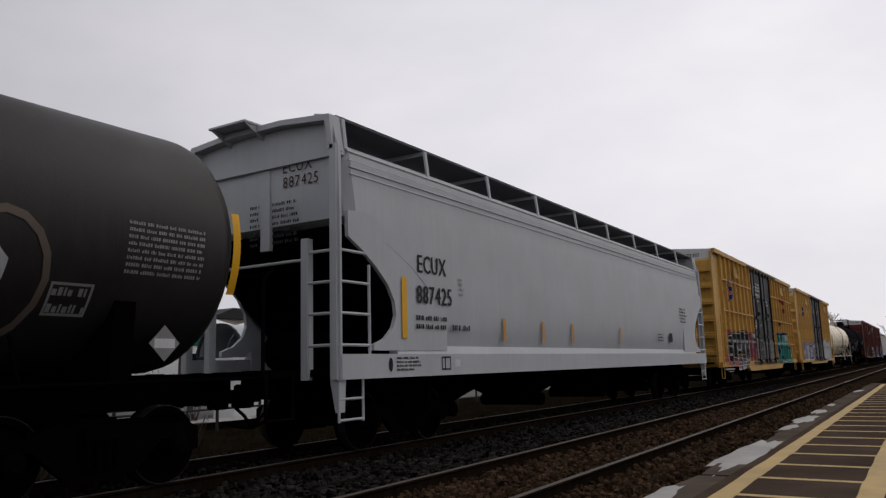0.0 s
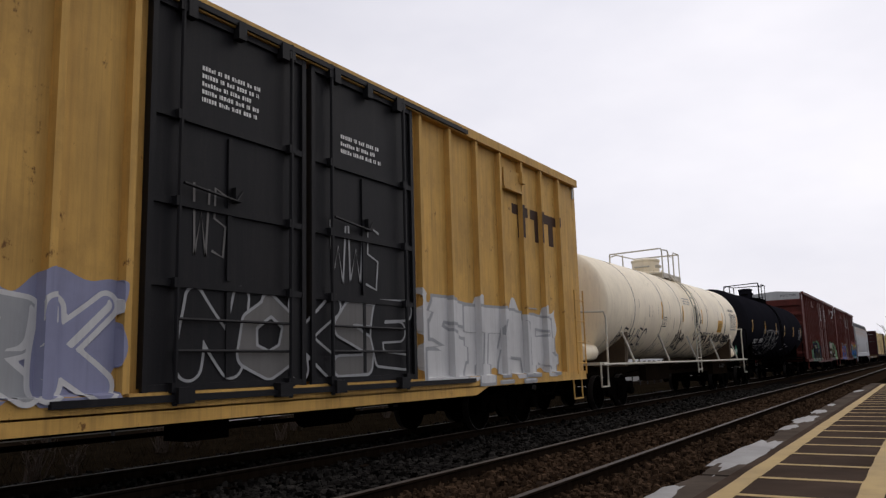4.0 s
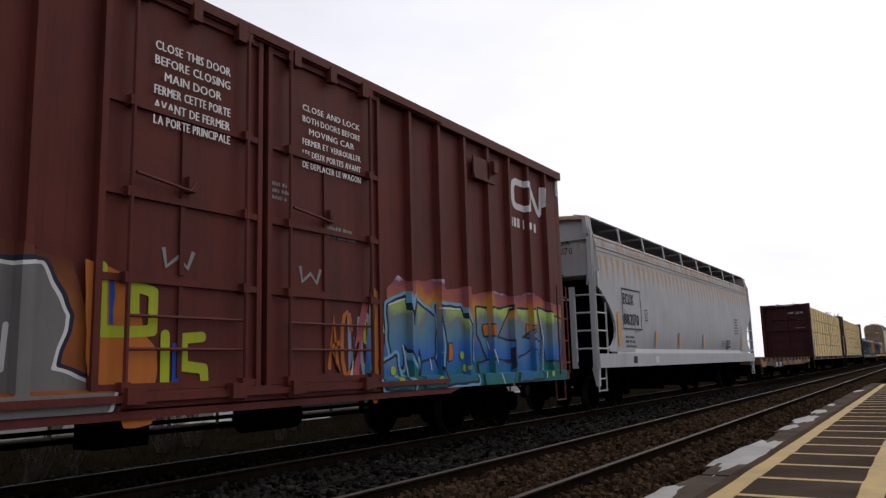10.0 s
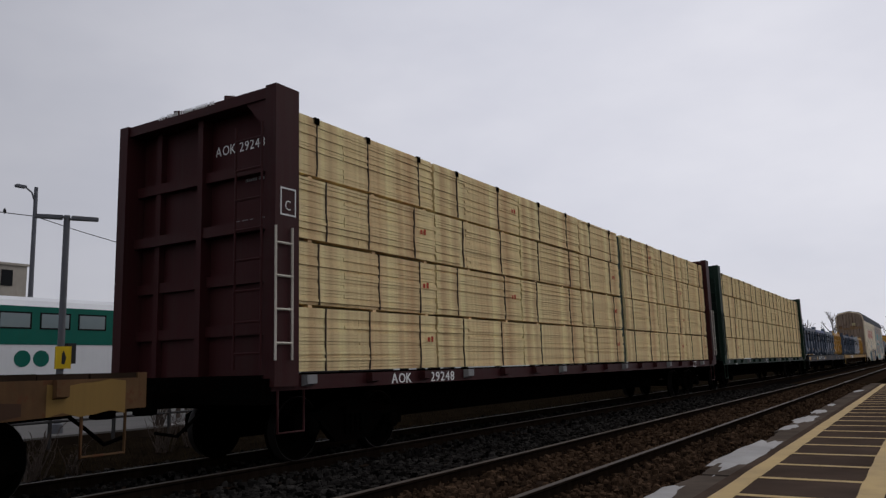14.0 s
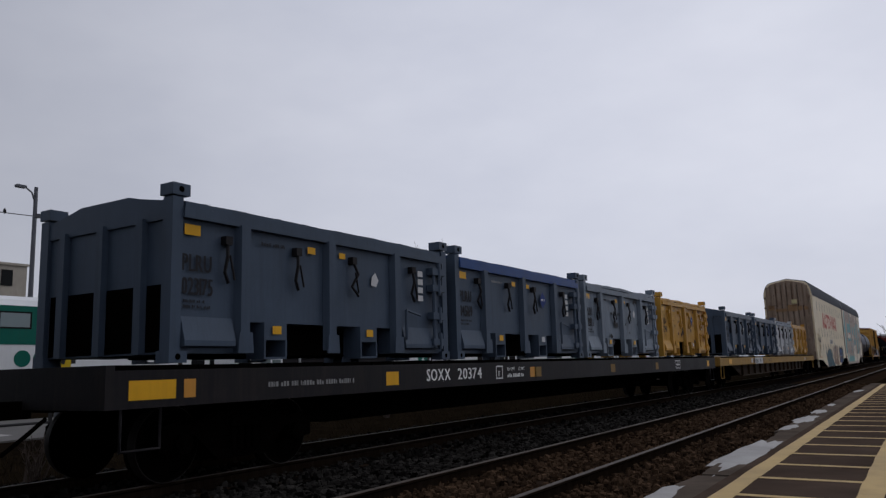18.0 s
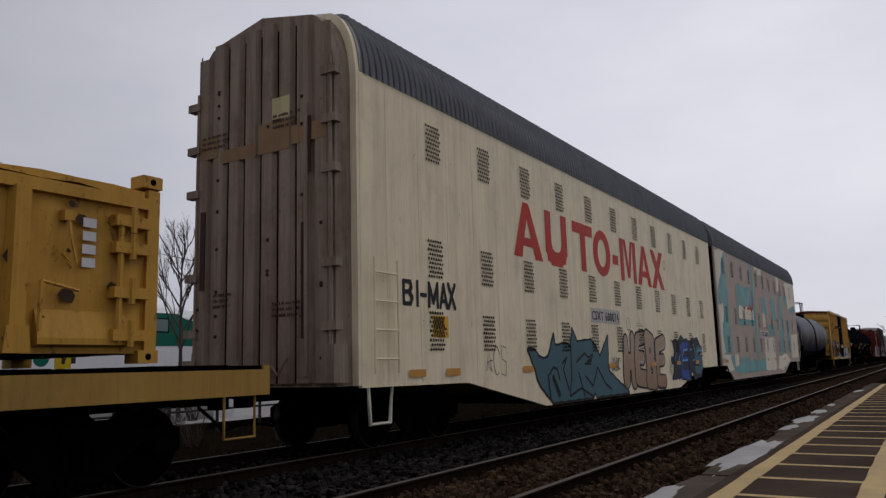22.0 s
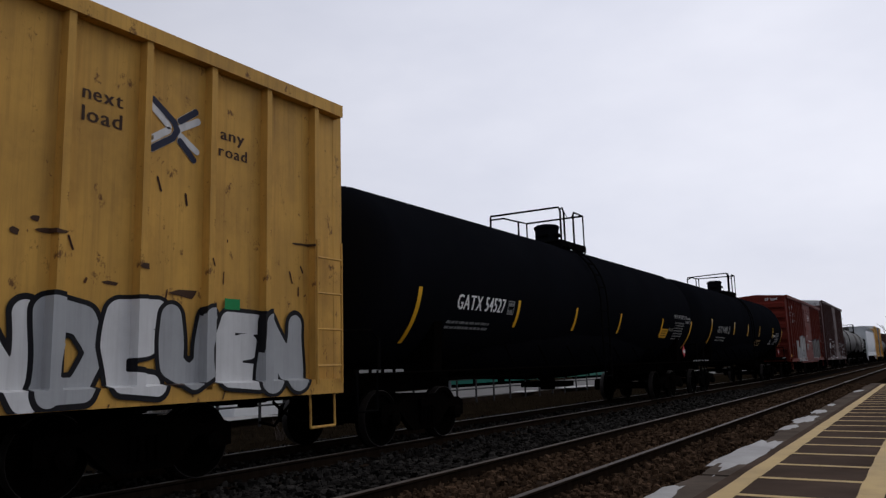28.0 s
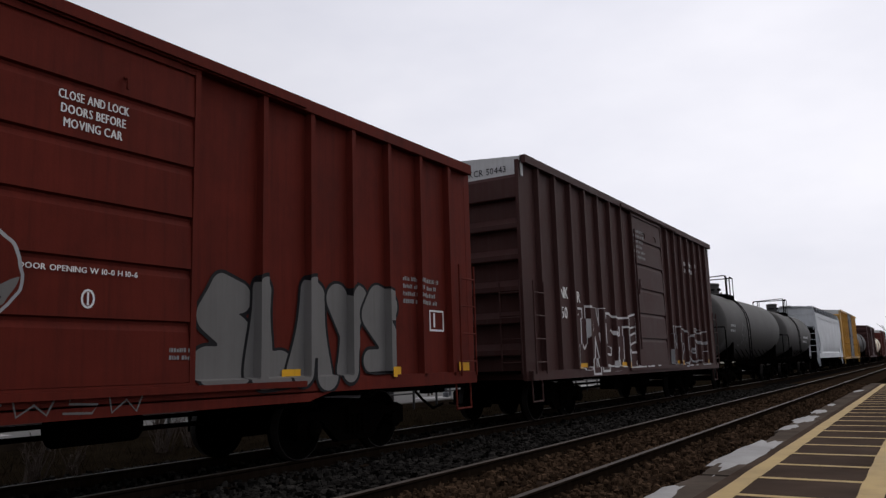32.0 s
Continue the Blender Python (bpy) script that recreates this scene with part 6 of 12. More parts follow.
CB2 = centerbeam("centerbeam_car", "dark green centre-beam car stacked with lumber", 207.4, 229.5, GREENBH, 12, (207.85, 211.1, 214.9, 218.6, 222.2, 225.7, 229.12))
SOXX = flat_car("flat_car", "dark flat car carrying low waste containers", 231.6, 255.6, FLATDARK, 1.27, 0.42)
HESX = flat_car("flat_car", "yellow flat car carrying low waste containers", 256.6, 283.5, FLATYEL, 1.25, 0.34, 0.0, girder=paint("girder_brown_paint", (0.03, 0.017, 0.009), 0.8, vary=0.3, dirt=0.5, dirt_col=(0.014, 0.009, 0.005), rust=0.2))
PROTO = {"blue": container_mesh_parts(CONTBLUE, CONTBLUE, 1), "grey": container_mesh_parts(CONTGREY, CONTGREY, 2, 0.6), "yellow": container_mesh_parts(CONTYEL, CONTYEL, 3, 0.7), "white": container_mesh_parts(CONTWHITE, CONTGREY, 4, 1.0), "bluelid": container_mesh_parts(CONTBLUE, paint("blue_lid_paint", (0.02, 0.06, 0.2), 0.4), 5)}
containers([(235.15, 1.29, PROTO["blue"], "slate blue low waste container with a ridged lid"), (241.0, 1.29, PROTO["bluelid"], "slate container with a bright blue lid"), (246.85, 1.29, PROTO["grey"], "scuffed grey waste container"), (252.98, 1.29, PROTO["yellow"], "chipped yellow waste container"),
            (261.6, 1.29, PROTO["blue"], "slate blue low waste container with a ridged lid"), (267.85, 1.29, PROTO["blue"], "slate blue waste container with yellow labels"), (273.7, 1.29, PROTO["white"], "white waste container with worn paint"), (279.4, 1.29, PROTO["yellow"], "chipped yellow waste container")], 0)
for ob in PROTO.values():
    for o in list(ob.children_recursive) + [ob]:
        bpy.data.objects.remove(o)
RACK1 = autorack("autorack", "tall cream autorack unit with perforated side panels and graffiti", 285.2, 305.6, (288.0, 291.0, 300.6, 303.2), -1, RACKCREAM, 287.08)
RACKPATCH = paint("autorack_patched_paint", (0.39, 0.305, 0.25), 0.55, vary=0.1, dirt=0.35, dirt_col=(0.5, 0.44, 0.37))
RACK2 = autorack("autorack", "tall autorack unit patched with grey-brown and turquoise paint", 306.35, 326.3, (307.2, 308.2, 320.5, 322.6), 1, RACKPATCH, 307.68)
TKS = tank_car("tank_car", "slate blue tank car with yellow reflectors", 328.3, 343.95, SLATE, 1.45, 2.62, dome=335.5)
RBX = boxcar("boxcar", "yellow boxcar with a single black door and graffiti", 345.0, 360.05, YELLOW, 0.9, 4.7, even_posts(345.65, 350.6, 7) + even_posts(354.5, 359.55, 7), [(351.0, 353.95)], paint("matt_black_door_paint", (0.007, 0.007, 0.009), 0.75, dirt=0.3, dirt_col=(0.018, 0.014, 0.012), spec=0.0), 0.3, white_end=False, roof_mat=BROWN, plug=False)
GA1 = tank_car("tank_car", "long gloss black tank car with yellow reflectors", 361.0, 378.5, BLACK, 1.5, 2.62, dome=370.15, sag=True)
GA2 = tank_car("tank_car", "long gloss black tank car carrying a flammable placard", 379.4, 396.7, BLACK, 1.5, 2.62, dome=388.4, sag=True)
CPR = boxcar("boxcar", "red boxcar with a single door and grey graffiti", 398.45, 413.6, RED, 0.92, 4.6, [(398.97, 399.07)] + even_posts(399.9, 404.15, 7) + even_posts(408.75, 412.9, 6), [(404.4, 407.8)], RED, 0.3, white_end=False, sill=0.12, plug=False)
NKC = boxcar("boxcar", "dark brown boxcar with white graffiti", 415.75, 431.0, DBROWN, 0.88, 5.3, even_posts(416.4, 421.4, 7) + even_posts(425.5, 430.2, 7), [(422.2, 424.9)], DBROWN, 0.42, plug=False)
TGREY = paint("dull_grey_tank_paint", (0.07, 0.068, 0.066), 0.6, dirt=0.4)
TK21 = tank_car("tank_car", "dull grey tank car with pale streaks", 433.2, 446.8, TGREY, 1.42, 2.55, dome=438.0)
TK22 = tank_car("tank_car", "small dark tank car", 448.8, 459.8, TGREY, 1.38, 2.5, dome=453.5)
HOPWHITE = paint("white_hopper_paint", (0.58, 0.6, 0.62), 0.5, dirt=0.15)
hopper("covered_hopper", "white covered hopper car with a grey end", 461.6, 478.6, HOPWHITE)
boxcar("boxcar", "yellow boxcar with dark doors far down the train", 480.2, 497.0, YELLOW, 0.88, 5.27, even_posts(481.4, 486.5, 7) + even_posts(490.8, 496.0, 7), [(486.7, 490.6)], DOORBLACK, 0.42, plug=False)
tank_car("tank_car", "grey tank car far down the train", 499.0, 512.5, TGREY, 1.42, 2.55)
boxcar("boxcar", "brown boxcar far down the train", 514.6, 530.0, DBROWN, 0.88, 4.9, even_posts(515.8, 520.5, 7) + even_posts(524.3, 529.0, 7), [(520.8, 524.0)], DBROWN, 0.42, white_end=False, plug=False)
tank_car("tank_car", "white tank car far down the train", 532.0, 546.0, WHITETANK, 1.42, 2.6)
boxcar("boxcar", "brown boxcar far down the train", 548.2, 564.0, BROWN, 0.88, 5.1, even_posts(549.4, 554.1, 7) + even_posts(558.3, 563.0, 7), [(554.5, 557.8)], BROWN, 0.42, plug=False)

# ---- beyond the train: second platform, waiting commuter train, lamps, trees, buildings ----
CONCRETE = paint("pale_concrete", (0.12, 0.115, 0.11), 0.85, vary=0.15, dirt=0.3, dirt_col=(0.15, 0.14, 0.13), streak=False, bump=0.3)
GLASSROOF = paint("frosted_shelter_panel", (0.42, 0.46, 0.48), 0.3, vary=0.08, dirt=0.25, dirt_col=(0.2, 0.22, 0.22), bump=0)
SHELTERDARK = paint("shelter_dark_wall", (0.018, 0.017, 0.02), 0.6)
SIGNYEL = paint("sign_yellow", (0.6, 0.42, 0.02), 0.5, dirt=0.1, bump=0)
FIR = paint("dark_conifer_foliage", (0.012, 0.02, 0.014), 0.9, vary=0.4, dirt=0)


def coach(y0, y1, label):
    X, zb = -28.5, -0.45
    c = thing("commuter_coach", label, "train coach", "waiting commuter train")
    c.location = (X, (y0 + y1) / 2, 0)
    h = (y1 - y0) / 2
    sec = [(0, 0.15), (0.02, 0.6), (0.02, 3.3), (-0.05, 3.72), (-0.42, 4.12), (-1.5, 4.36), (-2.58, 4.12), (-2.95, 3.72), (-3.02, 3.3), (-3.02, 0.6), (-3.0, 0.15)]
    bm = bmesh.new()
    rings = []
    for y, k in ((-h, 0.8), (-h + 0.6, 0.84), (-h + 3.4, 1.0), (h - 3.4, 1.0), (h - 0.6, 0.84), (h, 0.8)):
        rings.append([bm.verts.new((x, y, z if z < 3 else 3.0 + (z - 3.0) * (1 - (1 - k) * 3.2))) for x, z in sec])
    n = len(sec)
    for a, b in zip(rings, rings[1:]):
        for i in range(n):
            bm.faces.new((a[i], a[(i + 1) % n], b[(i + 1) % n], b[i]))
    bm.faces.new(rings[0][::-1])
    bm.faces.new(rings[-1])
    part("body", bm, COACHWHITE, c)
    bm = bmesh.new()
    band = [(-h + 0.15, 2.42), (h - 0.15, 2.42), (h - 0.15, 3.02), (h - 0.7, 3.12), (h - 3.6, 3.62), (-h + 3.6, 3.62), (-h + 0.7, 3.12), (-h + 0.15, 3.02)]
    prism(bm, band, "x", 0.012, 0.035)
    prism(bm, [(-h + 3.6, 3.6), (h - 3.6, 3.6), (h - 4.1, 3.86), (-h + 4.1, 3.86)], "x", -0.2, 0.005)
    part("green_band", bm, GREEN, c, "green band along the upper deck")
    bm = bmesh.new()
    box(bm, 0.036, 0.05, -0.55, 0.55, 3.06, 3.58)
    pane = mesh_of("window", bm, COACHGLASS)
    bm = bmesh.new()
    box(bm, 0.034, 0.044, -0.62, 0.62, 3.0, 3.64)
    rim = mesh_of("window_frame", bm, DARKGLASS)
    for k in range(11):
        y = -7.75 + 1.55 * k
        w = part("window", pane, COACHGLASS, c, "pale reflecting window")
        w.location = (0, y, 0)
        f = part("window_frame", rim, DARKGLASS, w)
    for sy in (-1, 1):
        for a, b in ((h - 3.3, h - 2.55), (h - 2.25, h - 1.2), (h - 0.95, h - 0.45)):
            bm = bmesh.new()
            ya, yb = sorted((sy * a, sy * b))
            box(bm, 0.015, 0.034, ya, yb, 1.5, 2.08)
            part("lower_window", bm, DARKGLASS, c, "dark door window")
        bm = bmesh.new()
        box(bm, -2.2, -0.8, min(sy * h, sy * (h + 0.35)), max(sy * h, sy * (h + 0.35)), 0.3, 3.3)
        part("gangway", bm, DARKGLASS, c)
    bm = bmesh.new()
    box(bm, -0.02, 0.024, -h + 0.3, h - 0.3, -0.1, 0.19)
    part("skirt", bm, GREEN, c, "green skirt along the underframe")
    # round green emblem, drawn as two plain discs
    for y in (-h + 15.2 - 0.36, -h + 15.2 + 0.36):
        bm = bmesh.new()
        turned(bm, [(0.02, 0.31), (0.032, 0.31)], (0, y, 1.9), "x", 20)
        part("emblem", bm, GREEN, c, "plain green disc")
    bm = bmesh.new()
    for k in range(9):
        box(bm, 0.012, 0.028, -8 + 1.9 * k, -7 + 1.9 * k, 0.7, 1.2)
    part("lower_window_row", bm, DARKGLASS, c)
    for yc in (-h + 3.5, h - 3.5):
        bm = bmesh.new()
        box(bm, -2.8, -0.2, yc - 1.7, yc + 1.7, zb + 0.3, 0.2)
        for yy in (yc - 1.2, yc + 1.2):
            turned(bm, [(-2.9, 0.44), (-0.1, 0.44)], (0, yy, zb + 0.45), "x", 16)
        part("bogie", bm, SOOTSHADE, c)


for k, (a, b) in enumerate(((-25.2, 0.6), (1.0, 26.9), (27.4, 53.2), (53.8, 79.6), (80.2, 106.0))):
    coach(a, b, "white and green double-deck commuter coach standing at the far platform")
tr = build_track(-30.0, "railway track under the waiting commuter train", -60, 200, 0, 0, 3, -0.15)
tr.location.z = -0.45

bm = bmesh.new()
prism(bm, [(-17.2, -0.7), (-17.2, -0.16), (-25.4, -0.16), (-25.4, -0.7)], "y", -30, 130)
tagged(part("far_platform", bm, CONCRETE, None), "pale concrete platform with thin snow beyond the tracks", "platform", kind="structure")
bm = bmesh.new()
box(bm, -17.197, -17.15, -30, 130, -0.7, -0.2)
tagged(part("platform_face", bm, paint("stained_platform_face", (0.03, 0.022, 0.016), 0.9, vary=0.4, dirt=0.5, dirt_col=(0.015, 0.012, 0.01), streak=False, spec=0.0), None), "dark stained face of the far platform", "wall", kind="structure")
rnd = random.Random(21)
for k in range(14):
    bm = bmesh.new()
    blob(bm, rnd.uniform(-19.5, -16.4), 6 + k * 3.2, rnd.uniform(0.25, 0.6), rnd.uniform(0.8, 2.0), 0.05, -0.17 if k % 2 else -0.4, rnd)
    tagged(part("snow_patch", bm, SNOW, None, smooth=True), "thin strip of old snow on the far platform", "snow", "snow patches")
for k in range(16):
    bm = bmesh.new()
    blob(bm, rnd.uniform(-11.6, -10.9), 3 + k * 1.7, rnd.uniform(0.08, 0.2), rnd.uniform(0.4, 1.1), 0.03, -0.49, rnd)
    tagged(part("snow_patch", bm, SNOW, None, smooth=True), "thin strip of dirty snow along the ballast foot", "snow", "snow patches")

fence = thing("fence", "black two-rail steel fence before the far platform", "fence", kind="structure")
bm = bmesh.new()
box(bm, -0.03, 0.03, -0.03, 0.03, -0.45, 0.68)
post = mesh_of("post", bm, DARKPOLE)
y = 2.0
while y < 60:
    p = part("post", post, DARKPOLE, fence)
    p.location = (-16.3, y, 0)
    y += 1.55
for z in (0.22, 0.62):
    bm = bmesh.new()
    tube(bm, [(-16.3, 2, z), (-16.3, 60, z)], 0.03, 6)
    part("rail", bm, DARKPOLE, fence)


def double_lamp(x, y, top, base=-0.2, mat=None, spread=0.62):
    mat = mat or POLE
    lamp = thing("street_lamp", "grey steel platform lamp with two flat heads", "street lamp", "platform lamps")
    lamp.location = (x, y, base)
    H = top - base
    bm = bmesh.new()
    turned(bm, [(0, 0.13), (0.25, 0.13), (0.28, 0.085), (H, 0.075)], (0, 0, 0), "z", 12)
    part("pole", bm, mat, lamp, smooth=True)
    for s in (-1, 1):
        bm = bmesh.new()
        tube(bm, [(0, 0, H - 0.1), (s * 0.12, s * 0.15, H - 0.06)], 0.03)
        prism(bm, [(s * 0.1, -0.14), (s * 0.1, 0.14), (s * (spread + 0.1), 0.1), (s * (spread + 0.1), -0.1)], "z", H - 0.1, H - 0.02)
        hd = part("lamp_head", bm, mat, lamp, "flat lamp head, unlit")
        hd.matrix_basis = pose(0, 0, 0, 0, 0, 62)
    return lamp


l1 = double_lamp(-18, 10.95, 5.2)
bm = bmesh.new()
box(bm, 0.09, 0.13, -0.2, 0.2, 1.58, 2.12)
part("sign", bm, SIGNYEL, l1, "yellow pictogram sign with plain dark bars")
bm = bmesh.new()
prism(bm, [(-0.05, 1.7), (0.03, 1.68), (0.07, 1.85), (0.0, 2.02), (-0.04, 1.95)], "x", 0.131, 0.135)
part("pictogram", bm, DARKPOLE, l1)
bm = bmesh.new()
box(bm, -0.1, 0.1, 0.12, 0.34, 1.7, 2.2)
part("call_box", bm, DARKPOLE, l1)
double_lamp(-18, 28.65, 5.15)
for x, y, z in ((-34, 39.9, 6.5), (-34, 65.1, 6.6), (-34, 89.4, 8.4)):
    double_lamp(x, y, z, spread=0.9)


def arm_lamp(x, y, top, arm, mat, arms):
    lamp = thing("street_lamp", "tall road lamp on a plain pole, unlit", "street lamp", "road lamps")
    lamp.location = (x, y, -0.6)
    H = top + 0.6
    bm = bmesh.new()
    turned(bm, [(0, 0.16), (H * 0.5, 0.13), (H, 0.1)], (0, 0, 0), "z", 10)
    part("pole", bm, mat, lamp, smooth=True)
    for k in range(arms):
        bm = bmesh.new()
        tube(bm, [(0, 0, H - 0.9 - 0.2 * k), (0.1, -arm * 0.4, H - 0.35 - 0.7 * k * 0), (0.2, -arm * (1 - 0.3 * k), H - 0.15 + 0.4 * k)], 0.045)
        box(bm, 0.05, 0.35, -arm * (1 - 0.3 * k) - 0.5, -arm * (1 - 0.3 * k), H - 0.22 + 0.4 * k, H - 0.08 + 0.4 * k)
        part("lamp_arm", bm, POLE, lamp)


arm_lamp(-40, 22.5, 11.4, 0.7, POLE, 1)
arm_lamp(-45, 57.7, 12.2, 2.3, DARKPOLE, 2)
arm_lamp(-55, 111, 14.2, 4.0, DARKPOLE, 2)


def signal_post(x, y, z):
    sg = thing("camera_post", "black loudspeaker or camera on a thin post", "post", "platform posts")
    sg.location = (x, y, -0.6)
    bm = bmesh.new()
    tube(bm, [(0, 0, 0), (0, 0, z + 0.6)], 0.05)
    part("pole", bm, DARKPOLE, sg)
    bm = bmesh.new()
    box(bm, -0.3, 0.3, -0.75, 0.75, z + 0.5, z + 0.66)
    part("crossarm", bm, DARKPOLE, sg)


for x, y, z in ((-34, 35.3, 5.2), (-34, 16.5, 5.0), (-34, 52.0, 5.1)):
    signal_post(x, y, z)
sg = thing("signal_lamp", "black railway signal head on a lattice post", "railway signal")
sg.location = (-19, 30.62, 0)
bm = bmesh.new()
tube(bm, [(0, 0, -0.2), (0, 0, 3.3)], 0.06)
part("pole", bm, POLE, sg)
bm = bmesh.new()
box(bm, -0.1, 0.12, -0.2, 0.25, 3.15, 3.8)
for z in (3.3, 3.65):
    turned(bm, [(0.1, 0.1), (0.28, 0.12)], (0, 0.02, z), "x", 12)
part("signal_head", bm, DARKPOLE, sg)
post = thing("shelter_post", "thin pale post beside the shelter", "post")
post.location = (-17.6, 19.0, -0.2)
bm = bmesh.new()
tube(bm, [(0, 0, 0), (0, 0, 3.05)], 0.04)
part("pole", bm, GREYBAR, post)

# platform shelter with a barrel roof
sh = thing("platform_shelter", "platform shelter with a frosted barrel roof and dark walls", "shelter", kind="structure")
sh.location = (-18.0, 0, 0)
R_, zc_ = 1.05, 1.68
arc = [(math.cos(a) * R_ - 1.0, zc_ + math.sin(a) * R_ * 0.98) for a in [math.pi * k / 14 for k in range(15)]]
n_pan = 7
for k in range(n_pan):
    ya, yb = 16.9 + 7.9 * k / n_pan, 16.9 + 7.9 * (k + 1) / n_pan
    bm = bmesh.new()
    inner = [((x + 1.0) * 0.985 - 1.0, zc_ + (z - zc_) * 0.985) for x, z in arc]
    prism(bm, arc + inner[::-1], "y", ya + 0.015, yb - 0.015)
    part("roof_panel", bm, GLASSROOF, sh, smooth=True)
for y in (16.85, 24.85):
    bm = bmesh.new()
    out = [((x + 1.0) * 1.03 - 1.0, zc_ + (z - zc_) * 1.03) for x, z in arc]
    inn = [((x + 1.0) * 0.95 - 1.0, zc_ + (z - zc_) * 0.95) for x, z in arc]
    prism(bm, out + inn[::-1], "y", y - 0.04, y + 0.04)
    part("end_hoop", bm, DARKPOLE, sh)
bm = bmesh.new()
box(bm, -2.02, -0.0, 18.3, 24.8, -0.16, 1.66)
part("wall", bm, SHELTERDARK, sh, "dark shelter wall")
bm = bmesh.new()
box(bm, -2.05, 0.06, 16.85, 24.85, 1.6, 1.7)
part("gutter", bm, DARKPOLE, sh)
ks = thing("ticket_kiosk", "small white ticket kiosk with glazed panels", "kiosk")
ks.location = (-17.6, 16.9, -0.16)
bm = bmesh.new()
box(bm, -0.9, 0, -0.7, 1.3, 0, 1.78)
part("body", bm, COACHWHITE, ks)
for a, b in ((-0.55, -0.05), (0.35, 0.75), (0.85, 1.2)):
    bm = bmesh.new()
    box(bm, 0.0, 0.02, a, b, 1.4, 1.7)
    part("pane", bm, COACHGLASS if a > 0 else DARKGLASS, ks)


def branch(bm, p, d, length, r, depth, rnd, fine, spread=0.5):
    q = p + d * length * 0.5 + Vector((rnd.uniform(-1, 1), rnd.uniform(-1, 1), rnd.uniform(-0.3, 0.6))) * length * 0.06
    e = p + d * length
    tube(bm if depth > 1 else fine, [p, q, e], [r, r * 0.8, r * 0.55], 5 if depth > 1 else 3)
    if depth == 0:
        return
    for k in range(rnd.randint(2, 3) + (1 if depth < 3 else 0)):
        f = rnd.uniform(0.45, 1.0)
        nd = (d + Vector((rnd.uniform(-1, 1), rnd.uniform(-1, 1), rnd.uniform(-0.25, 0.7))) * spread).normalized()
        branch(bm, p + (e - p) * f, nd, length * rnd.uniform(0.5, 0.8), r * 0.55, depth - 1, rnd, fine, spread)


def bare_tree(x, y, z0, height, r, seed, label, clear=0.3, limbs=7, depth=3):
    rnd = random.Random(seed)
    t = thing("bare_tree", label, "tree", "bare trees")
    t.location = (x, y, z0)
    bm, lim, fine = bmesh.new(), bmesh.new(), bmesh.new()
    tube(bm, [(0, 0, 0), (0.02, 0.03, height * 0.3), (-0.02, 0.02, height * 0.6), (0.03, 0, height * 0.92)], [r, r * 0.8, r * 0.5, r * 0.15], 8)
    for k in range(limbs):
        f = clear + (0.9 - clear) * k / limbs
        a = k * 2.4 + rnd.uniform(-0.4, 0.4)
        d = Vector((math.cos(a) * 0.55, math.sin(a) * 0.55, 0.8)).normalized()
        branch(lim, Vector((0, 0, height * f)), d, height * (0.3 - 0.19 * (k / limbs)), r * 0.42, depth - 1, rnd, fine, 0.42)
    part("trunk", bm, BARK, t, smooth=True)
    part("limb", lim, BARK, t)
    tagged(part("twigs", fine, BARK, t), kind="stuff")


bare_tree(-20, 16.1, -0.16, 5.9, 0.07, 3, "young leafless street tree on the far platform", 0.32, 16, 4)
bare_tree(-20, 30.3, -0.16, 5.2, 0.05, 8, "thin leafless sapling with long upright shoots", 0.3, 6, 2)
bare_tree(-20.4, 31.2, -0.16, 7.6, 0.045, 9, "tall thin leafless sapling", 0.5, 4, 2)
for k, (x, y, hgt) in enumerate(((-24, 260, 15), (-10, 300, 14), (4, 290, 12), (14, 260, 11), (-40, 330, 16), (24, 300, 13), (-60, 300, 13), (32, 240, 11))):
    bare_tree(x, y, -0.6, hgt, 0.3, 30 + k, "distant leafless tree beside the line", 0.25, 10, 3)


def shrub(x, y, z, hgt, n, seed):
    rnd = random.Random(seed)
    bm = bmesh.new()
    for k in range(n):
        a = rnd.uniform(0, 6.28)
        l = hgt * rnd.uniform(0.5, 1.0)
        b = Vector((rnd.uniform(-0.12, 0.12), rnd.uniform(-0.12, 0.12), 0))
        tip = b + Vector((math.cos(a) * l * 0.4, math.sin(a) * l * 0.4, l))
        mid = (b + tip) / 2 + Vector((rnd.uniform(-0.05, 0.05), rnd.uniform(-0.05, 0.05), 0.03))
        tube(bm, [b, mid, tip], [0.014, 0.009, 0.003], 4)
        for j in range(2):
            s = mid + (tip - mid) * rnd.random()
            tube(bm, [s, s + Vector((rnd.uniform(-1, 1), rnd.uniform(-1, 1), rnd.uniform(0.3, 1))) * l * 0.18], [0.006, 0.002], 3)
    ob = part("shrub", bm, BARK, None)
    ob.location = (x, y, z)
    tagged(ob, "leafless shrub of thin brown stems beside the track", "shrub", "trackside shrubs")


for k, (x, y, hgt, n) in enumerate(((-11.9, 6.9, 0.9, 26), (-12.4, 7.8, 0.6, 16), (-13.6, 10.6, 1.0, 30), (-13.9, 11.6, 0.8, 22), (-14.5, 15.5, 0.8, 18), (-13.2, 13.6, 0.6, 16), (-14.8, 20.0, 0.7, 18), (-17.4, 13.4, 1.7, 30), (-17.5, 14.6, 1.4, 22))):
    shrub(x, y, -0.48 if x > -15 else -0.2, hgt, n, 50 + k)


